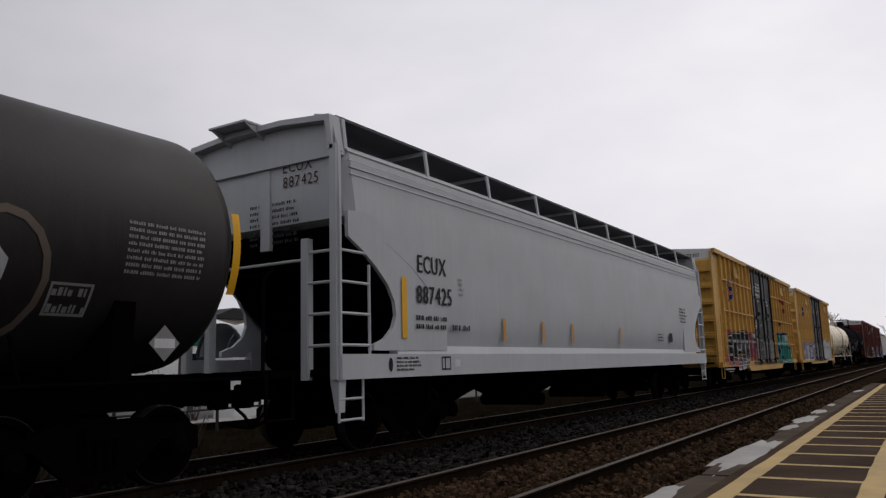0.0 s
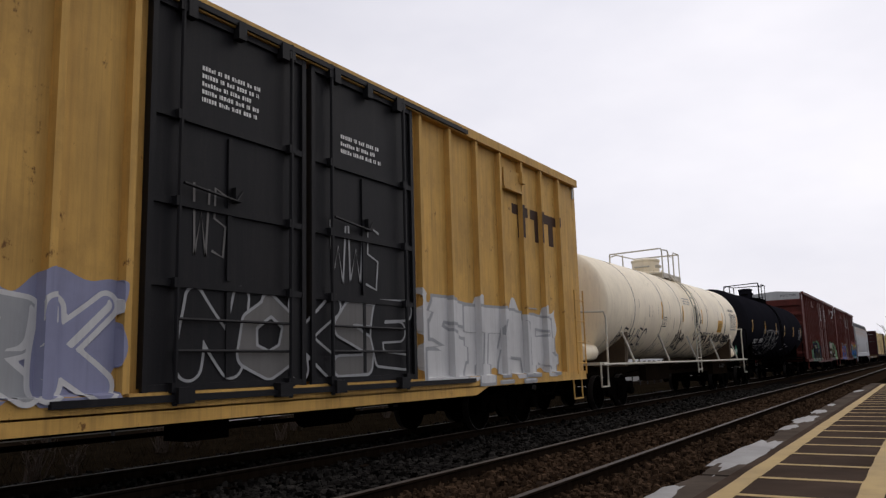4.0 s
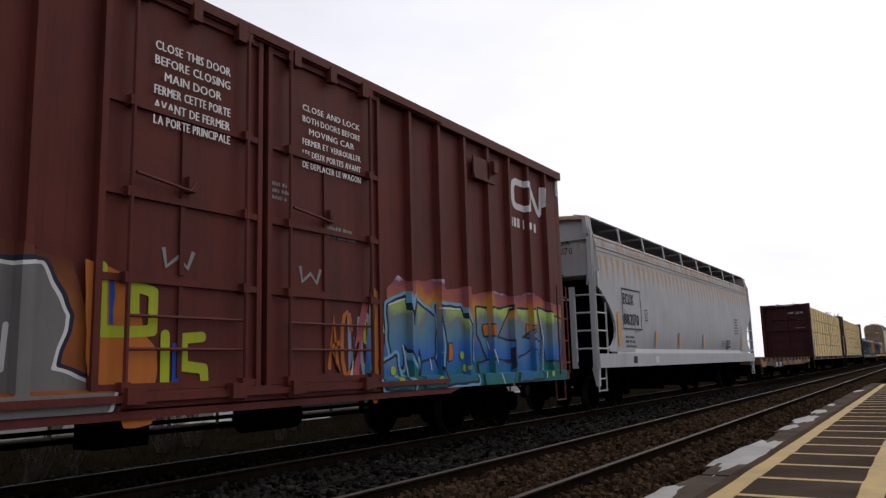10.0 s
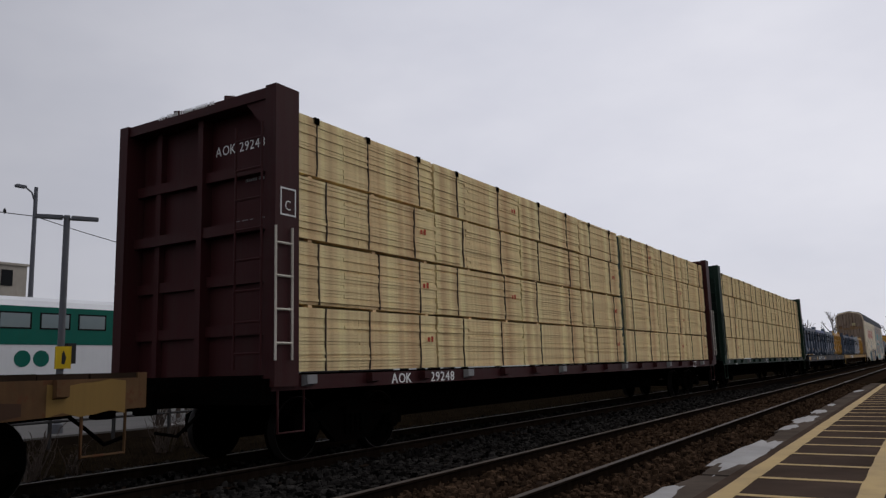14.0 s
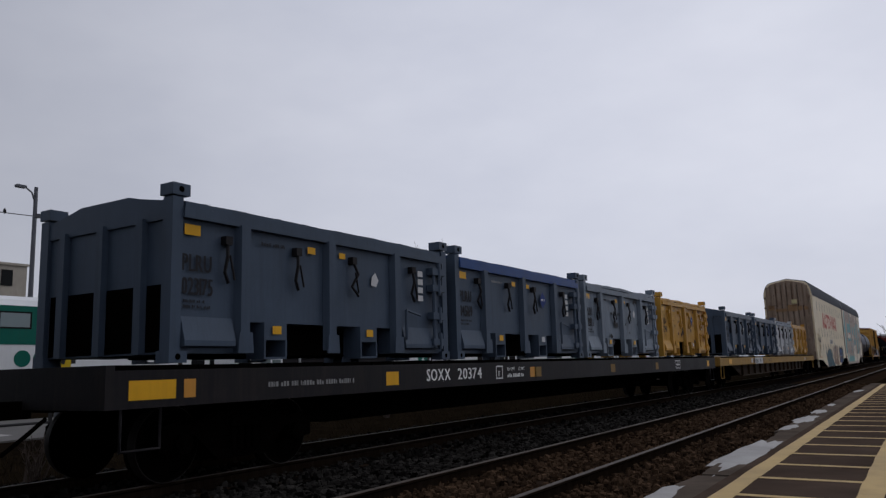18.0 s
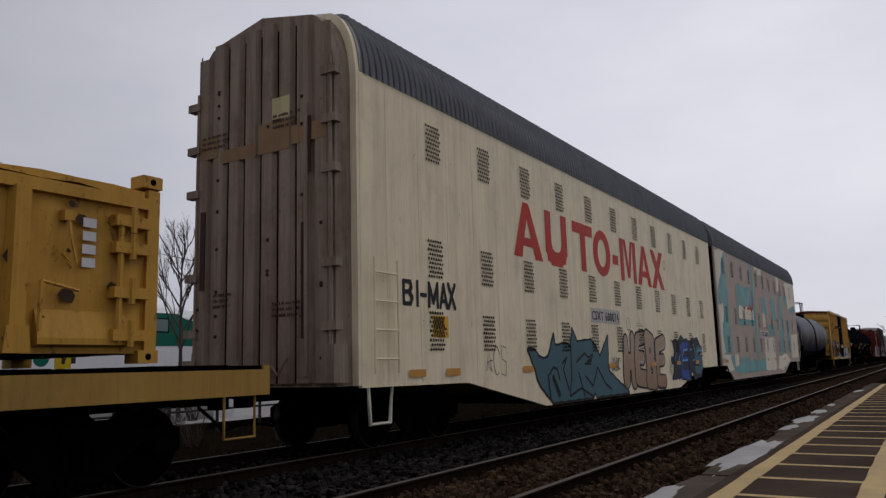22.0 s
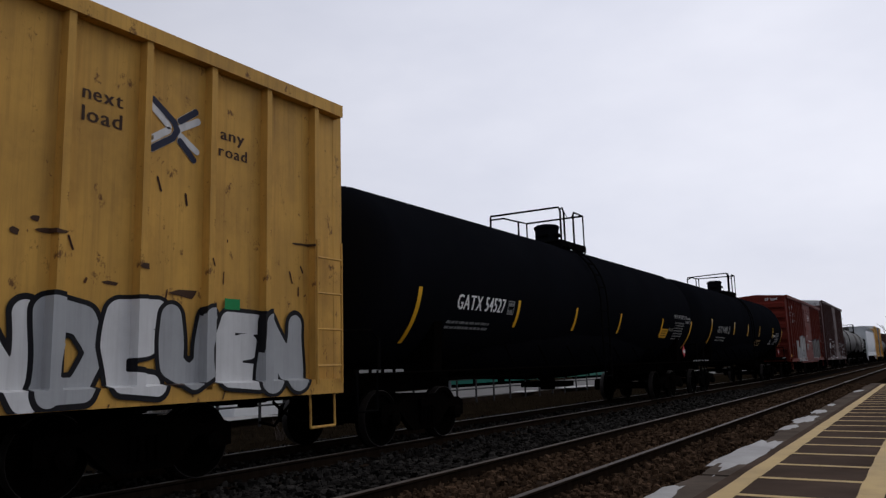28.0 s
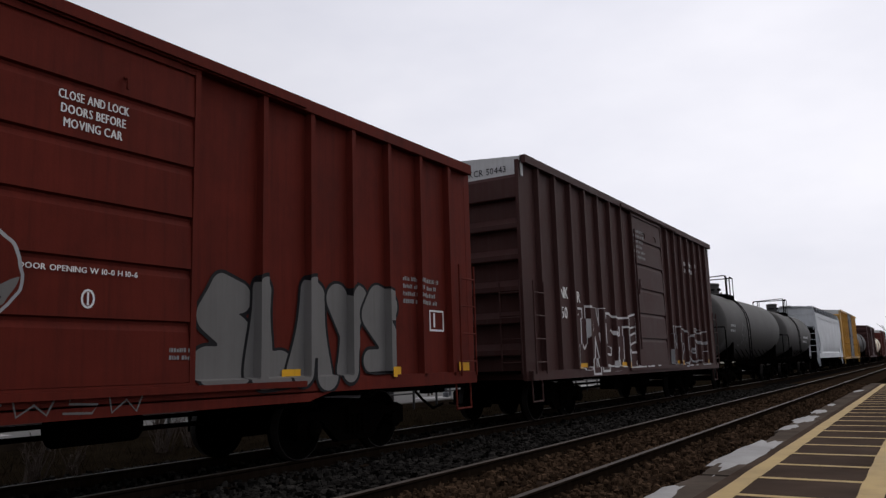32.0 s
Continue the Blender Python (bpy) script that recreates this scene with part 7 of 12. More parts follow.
def grass_tufts():
    """Dry grass blades on the strip between ballast and platform."""
    rng = np.random.default_rng(12)
    n = 7000
    px, py = rng.uniform(-16.2, -11.3, n), 3 + 40 * rng.random(n) ** 1.4
    z0 = np.interp(-px, (11.3, 13.5, 16.2), (-0.49, -0.42, -0.37))
    hgt, a = rng.uniform(0.06, 0.24, n), rng.uniform(0, 6.28, n)
    w = 0.008
    co = np.empty((n, 3, 3))
    co[:, 0] = np.stack([px - w * np.cos(a), py - w * np.sin(a), z0], 1)
    co[:, 1] = np.stack([px + w * np.cos(a), py + w * np.sin(a), z0], 1)
    co[:, 2] = np.stack([px + hgt * 0.5 * np.sin(a), py + hgt * 0.5 * np.cos(a), z0 + hgt], 1)
    me = bpy.data.meshes.new("dry_grass")
    me.from_pydata(co.reshape(-1, 3).tolist(), [], np.arange(3 * n).reshape(-1, 3).tolist())
    me.materials.append(paint("dry_grass_blade", (0.026, 0.018, 0.01), 0.9, vary=0.3, dirt=0.2, bump=0, spec=0.0))
    tagged(new("dry_grass", me), "dry brown winter grass on the trackside strip", "grass", kind="stuff")


grass_tufts()


def building(name, label, x, y0, y1, depth, z1, mat, roof, windows, wmat, dark_roof=0.0):
    b = thing(name, label, "building", "buildings beyond the station", kind="structure")
    b.location = (x, (y0 + y1) / 2, -0.6)
    h = (y1 - y0) / 2
    bm = bmesh.new()
    box(bm, -depth, 0, -h, h, 0, z1 + 0.6)
    part("wall", bm, mat, b)
    bm = bmesh.new()
    if dark_roof:
        prism(bm, [(-h - 0.4, z1 + 0.6), (h + 0.4, z1 + 0.6), (h * 0.5, z1 + 0.6 + dark_roof), (-h * 0.5, z1 + 0.6 + dark_roof)], "x", -depth - 0.3, 0.3)
    else:
        box(bm, -depth - 0.1, 0.1, -h - 0.1, h + 0.1, z1 + 0.6, z1 + 0.75)
    part("roof", bm, roof, b)
    for (a, c, za, zb) in windows:
        bm = bmesh.new()
        box(bm, 0.0, 0.05, a - (y0 + y1) / 2, c - (y0 + y1) / 2, za + 0.6, zb + 0.6)
        part("window", bm, wmat, b)


building("apartment_building", "beige flat-roofed building behind the commuter train", -48, 14.0, 26.7, 10, 8.2, STUCCO, STUCCO, [(17.0, 17.8, 6.9, 7.9), (20.0, 20.8, 6.9, 7.9), (25.1, 25.8, 6.9, 7.9)], DARKGLASS)
building("station_house", "low building with a dark roof behind the commuter train", -48, 41.7, 49.5, 8, 5.5, STUCCO, DARKPOLE, [], DARKGLASS, 0.9)
building("station_house", "long low building with a flat pale roof", -52, 50, 66, 8, 5.7, STUCCO, DARKPOLE, [], DARKGLASS)
building("warehouse", "long cream warehouse far down the line", -60, 216, 300, 20, 9.0, STUCCO, COACHWHITE, [(222 + 9 * k, 227 + 9 * k, 4.5, 7.5) for k in range(8)], OFFWHITE)
building("tower_block", "grey building with dark windows beyond the warehouse", -66, 205, 236, 14, 14.5, OFFWHITE, POLE, [(207 + 5 * k, 210.5 + 5 * k, 10.0, 13.5) for k in range(5)], DARKGLASS)


def conifer(x, y, top, r, seed):
    rnd = random.Random(seed)
    t = thing("conifer", "dark pointed conifer behind the station", "tree", "conifers")
    t.location = (x, y, -0.6)
    bm = bmesh.new()
    tube(bm, [(0, 0, 0), (0, 0, top * 0.9)], [0.2, 0.05], 6)
    part("trunk", bm, BARK, t)
    bm = bmesh.new()
    for k in range(420):
        f = rnd.random() ** 0.8
        a = rnd.uniform(0, 6.28)
        rr = r * (1 - f) * rnd.uniform(0.5, 1.1) + 0.15
        z = 1.0 + f * (top - 0.8)
        c = Vector((math.cos(a) * rr, math.sin(a) * rr, z))
        d = Vector((math.cos(a), math.sin(a), -0.4)) * rnd.uniform(0.3, 0.8)
        s = Vector((-math.sin(a), math.cos(a), 0.1)) * rnd.uniform(0.1, 0.28)
        bm.faces.new([bm.verts.new(c + s), bm.verts.new(c - s), bm.verts.new(c + d)])
        bm.faces.new([bm.verts.new(c + Vector((0, 0, 0.25))), bm.verts.new(c - Vector((0, 0, 0.1))), bm.verts.new(c + d)])
    tagged(part("crown", bm, FIR, t), kind="stuff")


conifer(-60, 119.6, 12.0, 2.4, 1)
conifer(-60, 121.8, 10.2, 2.2, 2)
conifer(-60, 145, 12.2, 2.4, 3)
conifer(-60, 147.5, 10.0, 2.0, 4)
# overhead wire from pole to pole
wr = thing("overhead_wire", "thin black wires strung between poles", "cable")
bm = bmesh.new()
for a, b, sag in (((-40, 22.5, 9.8), (-45, 57.7, 11.0), 1.6), ((-40, -10, 9.9), (-40, 22.5, 9.8), 0.3), ((-45, 57.7, 11.0), (-55, 111, 12.8), 1.4)):
    A, B = Vector(a), Vector(b)
    tube(bm, [A + (B - A) * k / 12 - Vector((0, 0, sag * 4 * (k / 12) * (1 - k / 12))) for k in range(13)], 0.022, 4)
part("wire", bm, DARKPOLE, wr)
for k, y in enumerate((19.2, 20.0, 20.9)):
    bd = thing("bird", "small dark bird perched on the wire", "bird", "birds on the wire")
    bd.matrix_basis = pose(-40, y, 9.72, 0, 0, 30 * k)
    bm = bmesh.new()
    turned(bm, [(-0.1, 0.02), (-0.05, 0.07), (0.03, 0.08), (0.12, 0.05), (0.16, 0.02)], (0, 0, 0.1), "z", 8)
    part("body", bm, DARKPOLE, bd, smooth=True)
    bm = bmesh.new()
    box(bm, -0.02, 0.02, -0.16, -0.04, -0.06, 0.02)
    part("tail", bm, DARKPOLE, bd)

# ---- lettering, reflectors and graffiti on the cars ----
def spray(name, stops, rough=0.55, patch=0.15):
    """Paint whose colour runs through stops of (height, colour), blotched a little."""
    if name in MATS:
        return MATS[name]
    m = paint(name, stops[0][1], rough, vary=0.1, dirt=0.2, bump=0.05)
    nt = m.node_tree
    b = nt.nodes["Principled BSDF"]
    co = nt.nodes.new("ShaderNodeTexCoord")
    sep = nt.nodes.new("ShaderNodeSeparateXYZ")
    nz = nt.nodes.new("ShaderNodeTexNoise")
    nz.inputs["Scale"].default_value, nz.inputs["Detail"].default_value = 2.2, 4
    add = nt.nodes.new("ShaderNodeMath")
    add.operation = "MULTIPLY_ADD"
    add.inputs[1].default_value = 0.9
    mr = nt.nodes.new("ShaderNodeMapRange")
    lo, hi = stops[0][0], stops[-1][0]
    mr.inputs["From Min"].default_value, mr.inputs["From Max"].default_value = lo + 0.45, hi + 0.45
    ramp = nt.nodes.new("ShaderNodeValToRGB")
    els = ramp.color_ramp.elements
    while len(els) < len(stops):
        els.new(0.5)
    for e, (z, c) in zip(els, stops):
        e.position, e.color = (z - lo) / max(0.01, hi - lo), (*c, 1)
    link = nt.links.new
    link(co.outputs["Object"], sep.inputs["Vector"])
    link(co.outputs["Object"], nz.inputs["Vector"])
    link(nz.outputs["Fac"], add.inputs[0])
    link(sep.outputs["Z"], add.inputs[2])
    link(add.outputs["Value"], mr.inputs["Value"])
    link(mr.outputs["Result"], ramp.inputs["Fac"])
    old = b.inputs["Base Color"].links[0].from_socket
    mix = nt.nodes.new("ShaderNodeMixRGB")
    mix.inputs["Fac"].default_value = 1 - patch
    link(old, mix.inputs["Color1"])
    link(ramp.outputs["Color"], mix.inputs["Color2"])
    link(mix.outputs["Color"], b.inputs["Base Color"])
    return m


def plain(name, col, rough=0.55):
    return paint(name, col, rough, vary=0.1, dirt=0.2, bump=0.0)


SPK = plain("black_spray_paint", (0.008, 0.008, 0.01))
SPW = plain("white_spray_paint", (0.62, 0.62, 0.62))
SPS = plain("silver_spray_paint", (0.36, 0.37, 0.38))
SPGREY = plain("grey_spray_paint", (0.16, 0.155, 0.15))
SPAQUA = paint("turquoise_patch_paint", (0.11, 0.33, 0.335), 0.55, vary=0.2, dirt=0.6, dirt_col=(0.42, 0.4, 0.35), bump=0)
SPBLUE = plain("blue_spray_paint", (0.015, 0.07, 0.34))
SPSKY = plain("pale_blue_spray_paint", (0.16, 0.36, 0.55))
SPPINK = plain("pink_spray_paint", (0.38, 0.09, 0.11))
SPORANGE = plain("orange_spray_paint", (0.45, 0.14, 0.03))
SPLIME = plain("lime_spray_paint", (0.36, 0.42, 0.03))
SPGREEN = plain("pale_green_spray_paint", (0.24, 0.37, 0.22))
SPLILAC = plain("lilac_spray_paint", (0.28, 0.29, 0.42))
SPTAN = spray("tan_spray_paint", [(0.3, (0.27, 0.17, 0.11)), (1.9, (0.42, 0.3, 0.21))])
SPDEEP = plain("petrol_blue_spray_paint", (0.055, 0.12, 0.15))
SPNAVY = plain("navy_spray_paint", (0.02, 0.025, 0.05))
SPBROWN = plain("dark_brown_spray_paint", (0.05, 0.03, 0.018))
REDPAINT = plain("red_sign_paint", (0.48, 0.035, 0.025))
BLUEPAINT = plain("blue_sign_paint", (0.02, 0.045, 0.2))


def letters(C, text, u0, z, size, mat, x, posts=(), depth=0.0, squeeze=0.9, bold=0.0, gap=0.12, label=""):
    """Lettering on a side: large letters are one part each, small print stays joined."""
    if size < 0.14:
        bm = bmesh.new()
        write_flat(bm, text, u0 - C[1], z, size, 0.0, squeeze, gap, bold)
        return tagged(marking("lettering", bm, mat, C[0], x, posts, depth, label), kind="stuff")
    y = u0 - C[1]
    for ch in text:
        bm = bmesh.new()
        y = write_flat(bm, ch, y, z, size, 0.0, squeeze, gap, bold)
        if ch != " ":
            marking("letter", bm, mat, C[0], x, posts, depth, label)
        else:
            bm.free()


def letters_fit(C, text, u0, u1, z, size, mat, x, posts=(), depth=0.0, bold=0.0):
    """Lettering squeezed to end at u1."""
    probe = bmesh.new()
    w = write_flat(probe, text, 0.0, 0, size)
    probe.free()
    return letters(C, text, u0, z, size, mat, x, posts, depth, (u1 - u0) / max(0.01, w), bold or 0.035 * size)


def rows_of_bars(C, u0, u1, z0, z1, n, mat, x, seed=0, posts=(), depth=0.0, words=4):
    bm = bmesh.new()
    for k in range(n):
        z = z1 - (z1 - z0) * (k + 0.8) / n
        e = u1 - (u1 - u0) * random.Random(seed + k).uniform(0, 0.3)
        bars(bm, u0 - C[1], e - C[1], z, (z1 - z0) / n * (0.55 if n > 1 else 0.72), seed + k, 0.0, words)
    return tagged(marking("small_lettering", bm, mat, C[0], x, posts, depth), kind="stuff")


def tank_letters(C, text, u0, u1, z, size, mat, r, zc, bold=0.0):
    bm = bmesh.new()
    w = write_flat(bm, text, 0.0, 0, size)
    bm.free()
    bm = bmesh.new()
    write_flat(bm, text, u0 - C[1], z, size, 0.0, (u1 - u0) / w, 0.12, bold or 0.035 * size)
    return tagged(tank_mark("lettering", bm, mat, C[0], r, zc), kind="stuff")


def tank_bars(C, u0, u1, z0, z1, n, mat, r, zc, seed=0, frame_t=0.0, words=6):
    bm = bmesh.new()
    for k in range(n):
        z = z1 - (z1 - z0) * (k + 0.8) / n
        bars(bm, u0 - C[1] + 0.03, u1 - C[1] - 0.03, z, (z1 - z0) / n * 0.5, seed + k, 0.0, words)
    if frame_t:
        frame_rect(bm, u0 - C[1], u1 - C[1], z0, z1, frame_t)
    return tagged(tank_mark("data_table", bm, mat, C[0], r, zc), kind="stuff")


def shape(bm, pts, x=0.0):
    bm.faces.new([bm.verts.new((x, p[0], p[1])) for p in pts])


def ribbon(bm, pts, w, x=0.0):
    """A brush stroke of even width."""
    P = [Vector((p[0], p[1])) for p in pts]
    L, Rr = [], []
    for i, p in enumerate(P):
        d = (P[min(i + 1, len(P) - 1)] - P[max(i - 1, 0)])
        d = d.normalized() if d.length > 1e-6 else Vector((1, 0))
        nrm = Vector((-d.y, d.x)) * w / 2
        L.append(bm.verts.new((x, p.x + nrm.x, p.y + nrm.y)))
        Rr.append(bm.verts.new((x, p.x - nrm.x, p.y - nrm.y)))
    for i in range(len(P) - 1):
        bm.faces.new((L[i], L[i + 1], Rr[i + 1], Rr[i]))


STROKES = {
    "A": [[(0, 0), (0.35, 1), (0.65, 1), (1, 0)], [(0.2, 0.35), (0.8, 0.35)]],
    "B": [[(0.05, 0), (0.05, 1), (0.8, 0.9), (0.8, 0.6), (0.3, 0.5), (1, 0.35), (0.9, 0), (0.05, 0)]],
    "C": [[(1, 0.8), (0.6, 1), (0.1, 0.8), (0, 0.3), (0.4, 0), (1, 0.15)]],
    "D": [[(0.05, 0), (0.05, 1), (0.7, 0.95), (1, 0.5), (0.7, 0.05), (0.05, 0)]],
    "E": [[(1, 1), (0.1, 0.95), (0, 0.5), (0.1, 0.05), (1, 0)], [(0.05, 0.5), (0.8, 0.55)]],
    "F": [[(1, 1), (0.1, 0.95), (0.15, 0)], [(0.1, 0.5), (0.85, 0.55)]],
    "G": [[(1, 0.8), (0.6, 1), (0.1, 0.8), (0, 0.3), (0.4, 0), (1, 0.15), (1, 0.5), (0.6, 0.5)]],
    "H": [[(0, 0), (0.05, 1)], [(1, 0), (0.95, 1)], [(0, 0.45), (1, 0.55)]],
    "I": [[(0.3, 0), (0.35, 1)], [(0.3, 0), (0.75, 0.08)]],
    "K": [[(0.05, 0), (0, 1)], [(1, 1), (0.1, 0.45), (1, 0)]],
    "L": [[(0.1, 1), (0.05, 0.05), (0.95, 0)]],
    "M": [[(0, 0), (0.08, 1), (0.5, 0.35), (0.92, 1), (1, 0)]],
    "N": [[(0, 0), (0.05, 1), (0.95, 0), (1, 1)]],
    "O": [[(0.5, 1), (0.05, 0.75), (0.05, 0.25), (0.5, 0), (0.95, 0.25), (0.95, 0.75), (0.5, 1)]],
    "P": [[(0.05, 0), (0.05, 1), (0.85, 0.9), (0.85, 0.6), (0.1, 0.45)]],
    "R": [[(0.05, 0), (0.05, 1), (0.85, 0.9), (0.85, 0.6), (0.1, 0.45), (1, 0)]],
    "S": [[(1, 0.9), (0.3, 1), (0.05, 0.7), (0.9, 0.4), (0.8, 0.05), (0, 0.05)]],
    "T": [[(0, 0.95), (1, 1)], [(0.5, 0.95), (0.45, 0)]],
    "U": [[(0, 1), (0.05, 0.2), (0.5, 0), (0.95, 0.2), (1, 1)]],
    "V": [[(0, 1), (0.45, 0), (1, 1)]],
    "W": [[(0, 1), (0.2, 0), (0.5, 0.6), (0.8, 0), (1, 1)]],
    "X": [[(0, 0), (1, 1)], [(0, 1), (1, 0)]],
    "Y": [[(0, 1), (0.5, 0.5), (1, 1)], [(0.5, 0.5), (0.35, 0)]],
    "Z": [[(0, 1), (1, 0.95), (0, 0.05), (1, 0)]],
}


def seg_field(Yg, Zg, lines, square):
    """Distance from each place of a grid to a set of strokes."""
    best = np.full(Yg.shape, 99.0)
    for pts in lines:
        for (ax, az), (bx, bz) in zip(pts, pts[1:]):
            dx, dz = bx - ax, bz - az
            q = np.clip(((Yg - ax) * dx + (Zg - az) * dz) / max(1e-9, dx * dx + dz * dz), 0, 1)
            ex, ez = Yg - ax - q * dx, Zg - az - q * dz
            best = np.minimum(best, np.maximum(np.abs(ex), np.abs(ez)) if square else np.hypot(ex, ez))
    return best


def poly_field(Yg, Zg, pts):
    """Distance to the edge of a closed outline, below nought inside."""
    d = seg_field(Yg, Zg, [pts + pts[:1]], False)
    inside = np.zeros(Yg.shape, bool)
    for (ax, az), (bx, bz) in zip(pts, pts[1:] + pts[:1]):
        if az != bz:
            inside ^= ((az > Zg) != (bz > Zg)) & (Yg < (bx - ax) * (Zg - az) / (bz - az) + ax)
    return np.where(inside, -d, d)


def grid_for(y0, y1, z0, z1, cell):
    ys, zs = np.arange(y0, y1 + cell, cell), np.arange(z0, z1 + cell, cell)
    return np.meshgrid(ys, zs, indexing="ij")


SIDE = {"bands": [], "low": 0.0}


def side_of(z0, sill=0.0, belts=()):
    """Where the side being painted has its sill and belts."""
    SIDE["bands"] = [(z0 - 0.02 - sill, z0 + 0.16, 0.103)] + [(z - 0.05, z + 0.05, 0.092) for z in belts]
    SIDE["low"] = z0 - 0.015 - sill


def coat(name, Yg, Zg, d, mat, parent, x, posts=(), depth=0.0, label=""):
    """A coat of paint wherever the field is below nought, following the posts of the side."""
    if posts:
        d = np.maximum(d, SIDE["low"] - Zg)
    if not (d < 0).any():
        return None
    verts, faces, index = [], [], {}

    def vert(key, y, z):
        if key not in index:
            index[key] = len(verts)
            off = depth if any(a - 0.014 < y < b + 0.014 for a, b in posts) else 0.0
            for za, zb, out in (SIDE["bands"] if posts else ()):
                if za - 0.014 < z < zb + 0.014:
                    off = max(off, out)
            verts.append((x + off, y, z))
        return index[key]
    neg = d < 0
    n, m = d.shape
    cnt = neg[:-1, :-1].astype(int) + neg[1:, :-1] + neg[1:, 1:] + neg[:-1, 1:]
    for i, j in zip(*np.nonzero(cnt)):
        i, j = int(i), int(j)
        ring = ((i, j), (i + 1, j), (i + 1, j + 1), (i, j + 1))
        face = []
        for a, b in zip(ring, ring[1:] + ring[:1]):
            if neg[a]:
                face.append(vert(a, float(Yg[a]), float(Zg[a])))
            if neg[a] != neg[b]:
                q = float(d[a] / (d[a] - d[b]))
                face.append(vert((min(a, b), max(a, b)), float(Yg[a] + q * (Yg[b] - Yg[a])), float(Zg[a] + q * (Zg[b] - Zg[a]))))
        if len(set(face)) > 2:
            faces.append(list(dict.fromkeys(face)))
    me = bpy.data.meshes.new(name)
    me.from_pydata(verts, [], faces)
    me.materials.append(mat)
    return part(name, me, mat, parent, label)


WORDS = {2: ["OK", "ES"], 3: ["SER", "NOK"], 4: ["HEBE", "STAR", "MERS"], 5: ["FUSTY", "DREKS", "NOKSE"], 6: ["HUMENS", "STROKE"], 7: ["UNSTERK"], 8: ["KOSTUMEN"]}


def graffiti(C, u0, u1, z0, z1, n, fills, line, seed, x, posts=(), depth=0.0, angular=False, t=0.045, cloud=None, shine=None, lean=0.12, third=None, word=None, fat=0.3, core=None, inset=0.05, cell=0.0):
    """A sprayed piece: optional cloud behind, then overlapping fat letters, each with an outline, an optional core and shines."""
    rnd = random.Random(seed)
    word = word or rnd.choice(WORDS[n])
    a, b = u0 - C[1], u1 - C[1]
    cell = cell or (0.02 if b - a < 6 else 0.025)
    if cloud is not None:
        Yg, Zg = grid_for(a - 0.5, b + 0.5, z0 - 0.05, z1 + 0.5, 0.03)
        ph = [rnd.uniform(0, 6) for _ in range(4)]
        wob = 0.1 * np.sin(Yg * 4.1 + ph[0]) + 0.07 * np.sin(Yg * 9.7 + ph[1] + Zg) + 0.05 * np.sin(Zg * 11 + ph[2])
        d = np.maximum(np.maximum(Zg - z1 - 0.05, z0 - Zg), np.maximum(a - 0.1 - Yg, Yg - b - 0.1)) + wob
        coat("graffiti_cloud", Yg, Zg, np.maximum(d, z0 - 0.03 - Zg), cloud, C[0], x, posts, depth, "sprayed colour cloud")
    w = (b - a) / len(word)
    H = z1 - z0
    for i, ch in enumerate(word):
        s_ = fat * w * rnd.uniform(0.9, 1.1)
        ox, oz = a + w * i + s_ * 0.45, z0 + s_ * 0.45 + rnd.uniform(0, 0.06) * H
        lw, lh = w * 1.08 - s_ * 0.9, H - s_ * 0.9 - rnd.uniform(0, 0.08) * H
        lines = [[(ox + (px + rnd.uniform(-0.06, 0.06)) * lw + lean * (pz - 0.5) * lh * 0.4, oz + (pz + rnd.uniform(-0.05, 0.05)) * lh) for px, pz in st] for st in STROKES[ch]]
        Yg, Zg = grid_for(ox - s_ - t * 2.2 - 0.12, ox + lw + s_ + t * 2.2 + 0.12, z0 - t * 2.2 - 0.06, z1 + t * 2.2 + 0.06, cell)
        grow = s_ * 0.5 * (1 + (0.22 * np.sin((Zg - z0) / H * 5 + i) if not angular else 0.3 * np.sign(np.sin((Zg - z0) / H * 7 + i * 1.7))))
        d = seg_field(Yg, Zg, lines, angular) - grow
        xi = x + 0.004 + 0.0022 * i
        ob = coat("graffiti_letter", Yg, Zg, d, fills[i % len(fills)], C[0], xi + 0.0012, posts, depth)
        if ob is None:
            continue
        coat("outline", Yg, Zg, d - t, line, ob, xi, posts, depth)
        if third is not None:
            coat("halo", Yg, Zg, np.maximum(d - t * 1.8, z0 + 0.5 * H - Zg), third, ob, x + 0.002 + 0.0002 * i, posts, depth)
        if core is not None:
            coat("core", Yg, Zg, d + inset, core, ob, xi + 0.0018, posts, depth)
        if shine is not None:
            d2 = seg_field(Yg + 0.05, Zg - 0.05, lines, angular) - grow
            hl = coat("shine", Yg, Zg, np.maximum(np.maximum(d + 0.025, -(d2 + 0.02)), -(Zg - z0 - 0.45 * H)), shine, ob, xi + 0.002, posts, depth)
            if hl is not None:
                tagged(hl, kind="stuff")


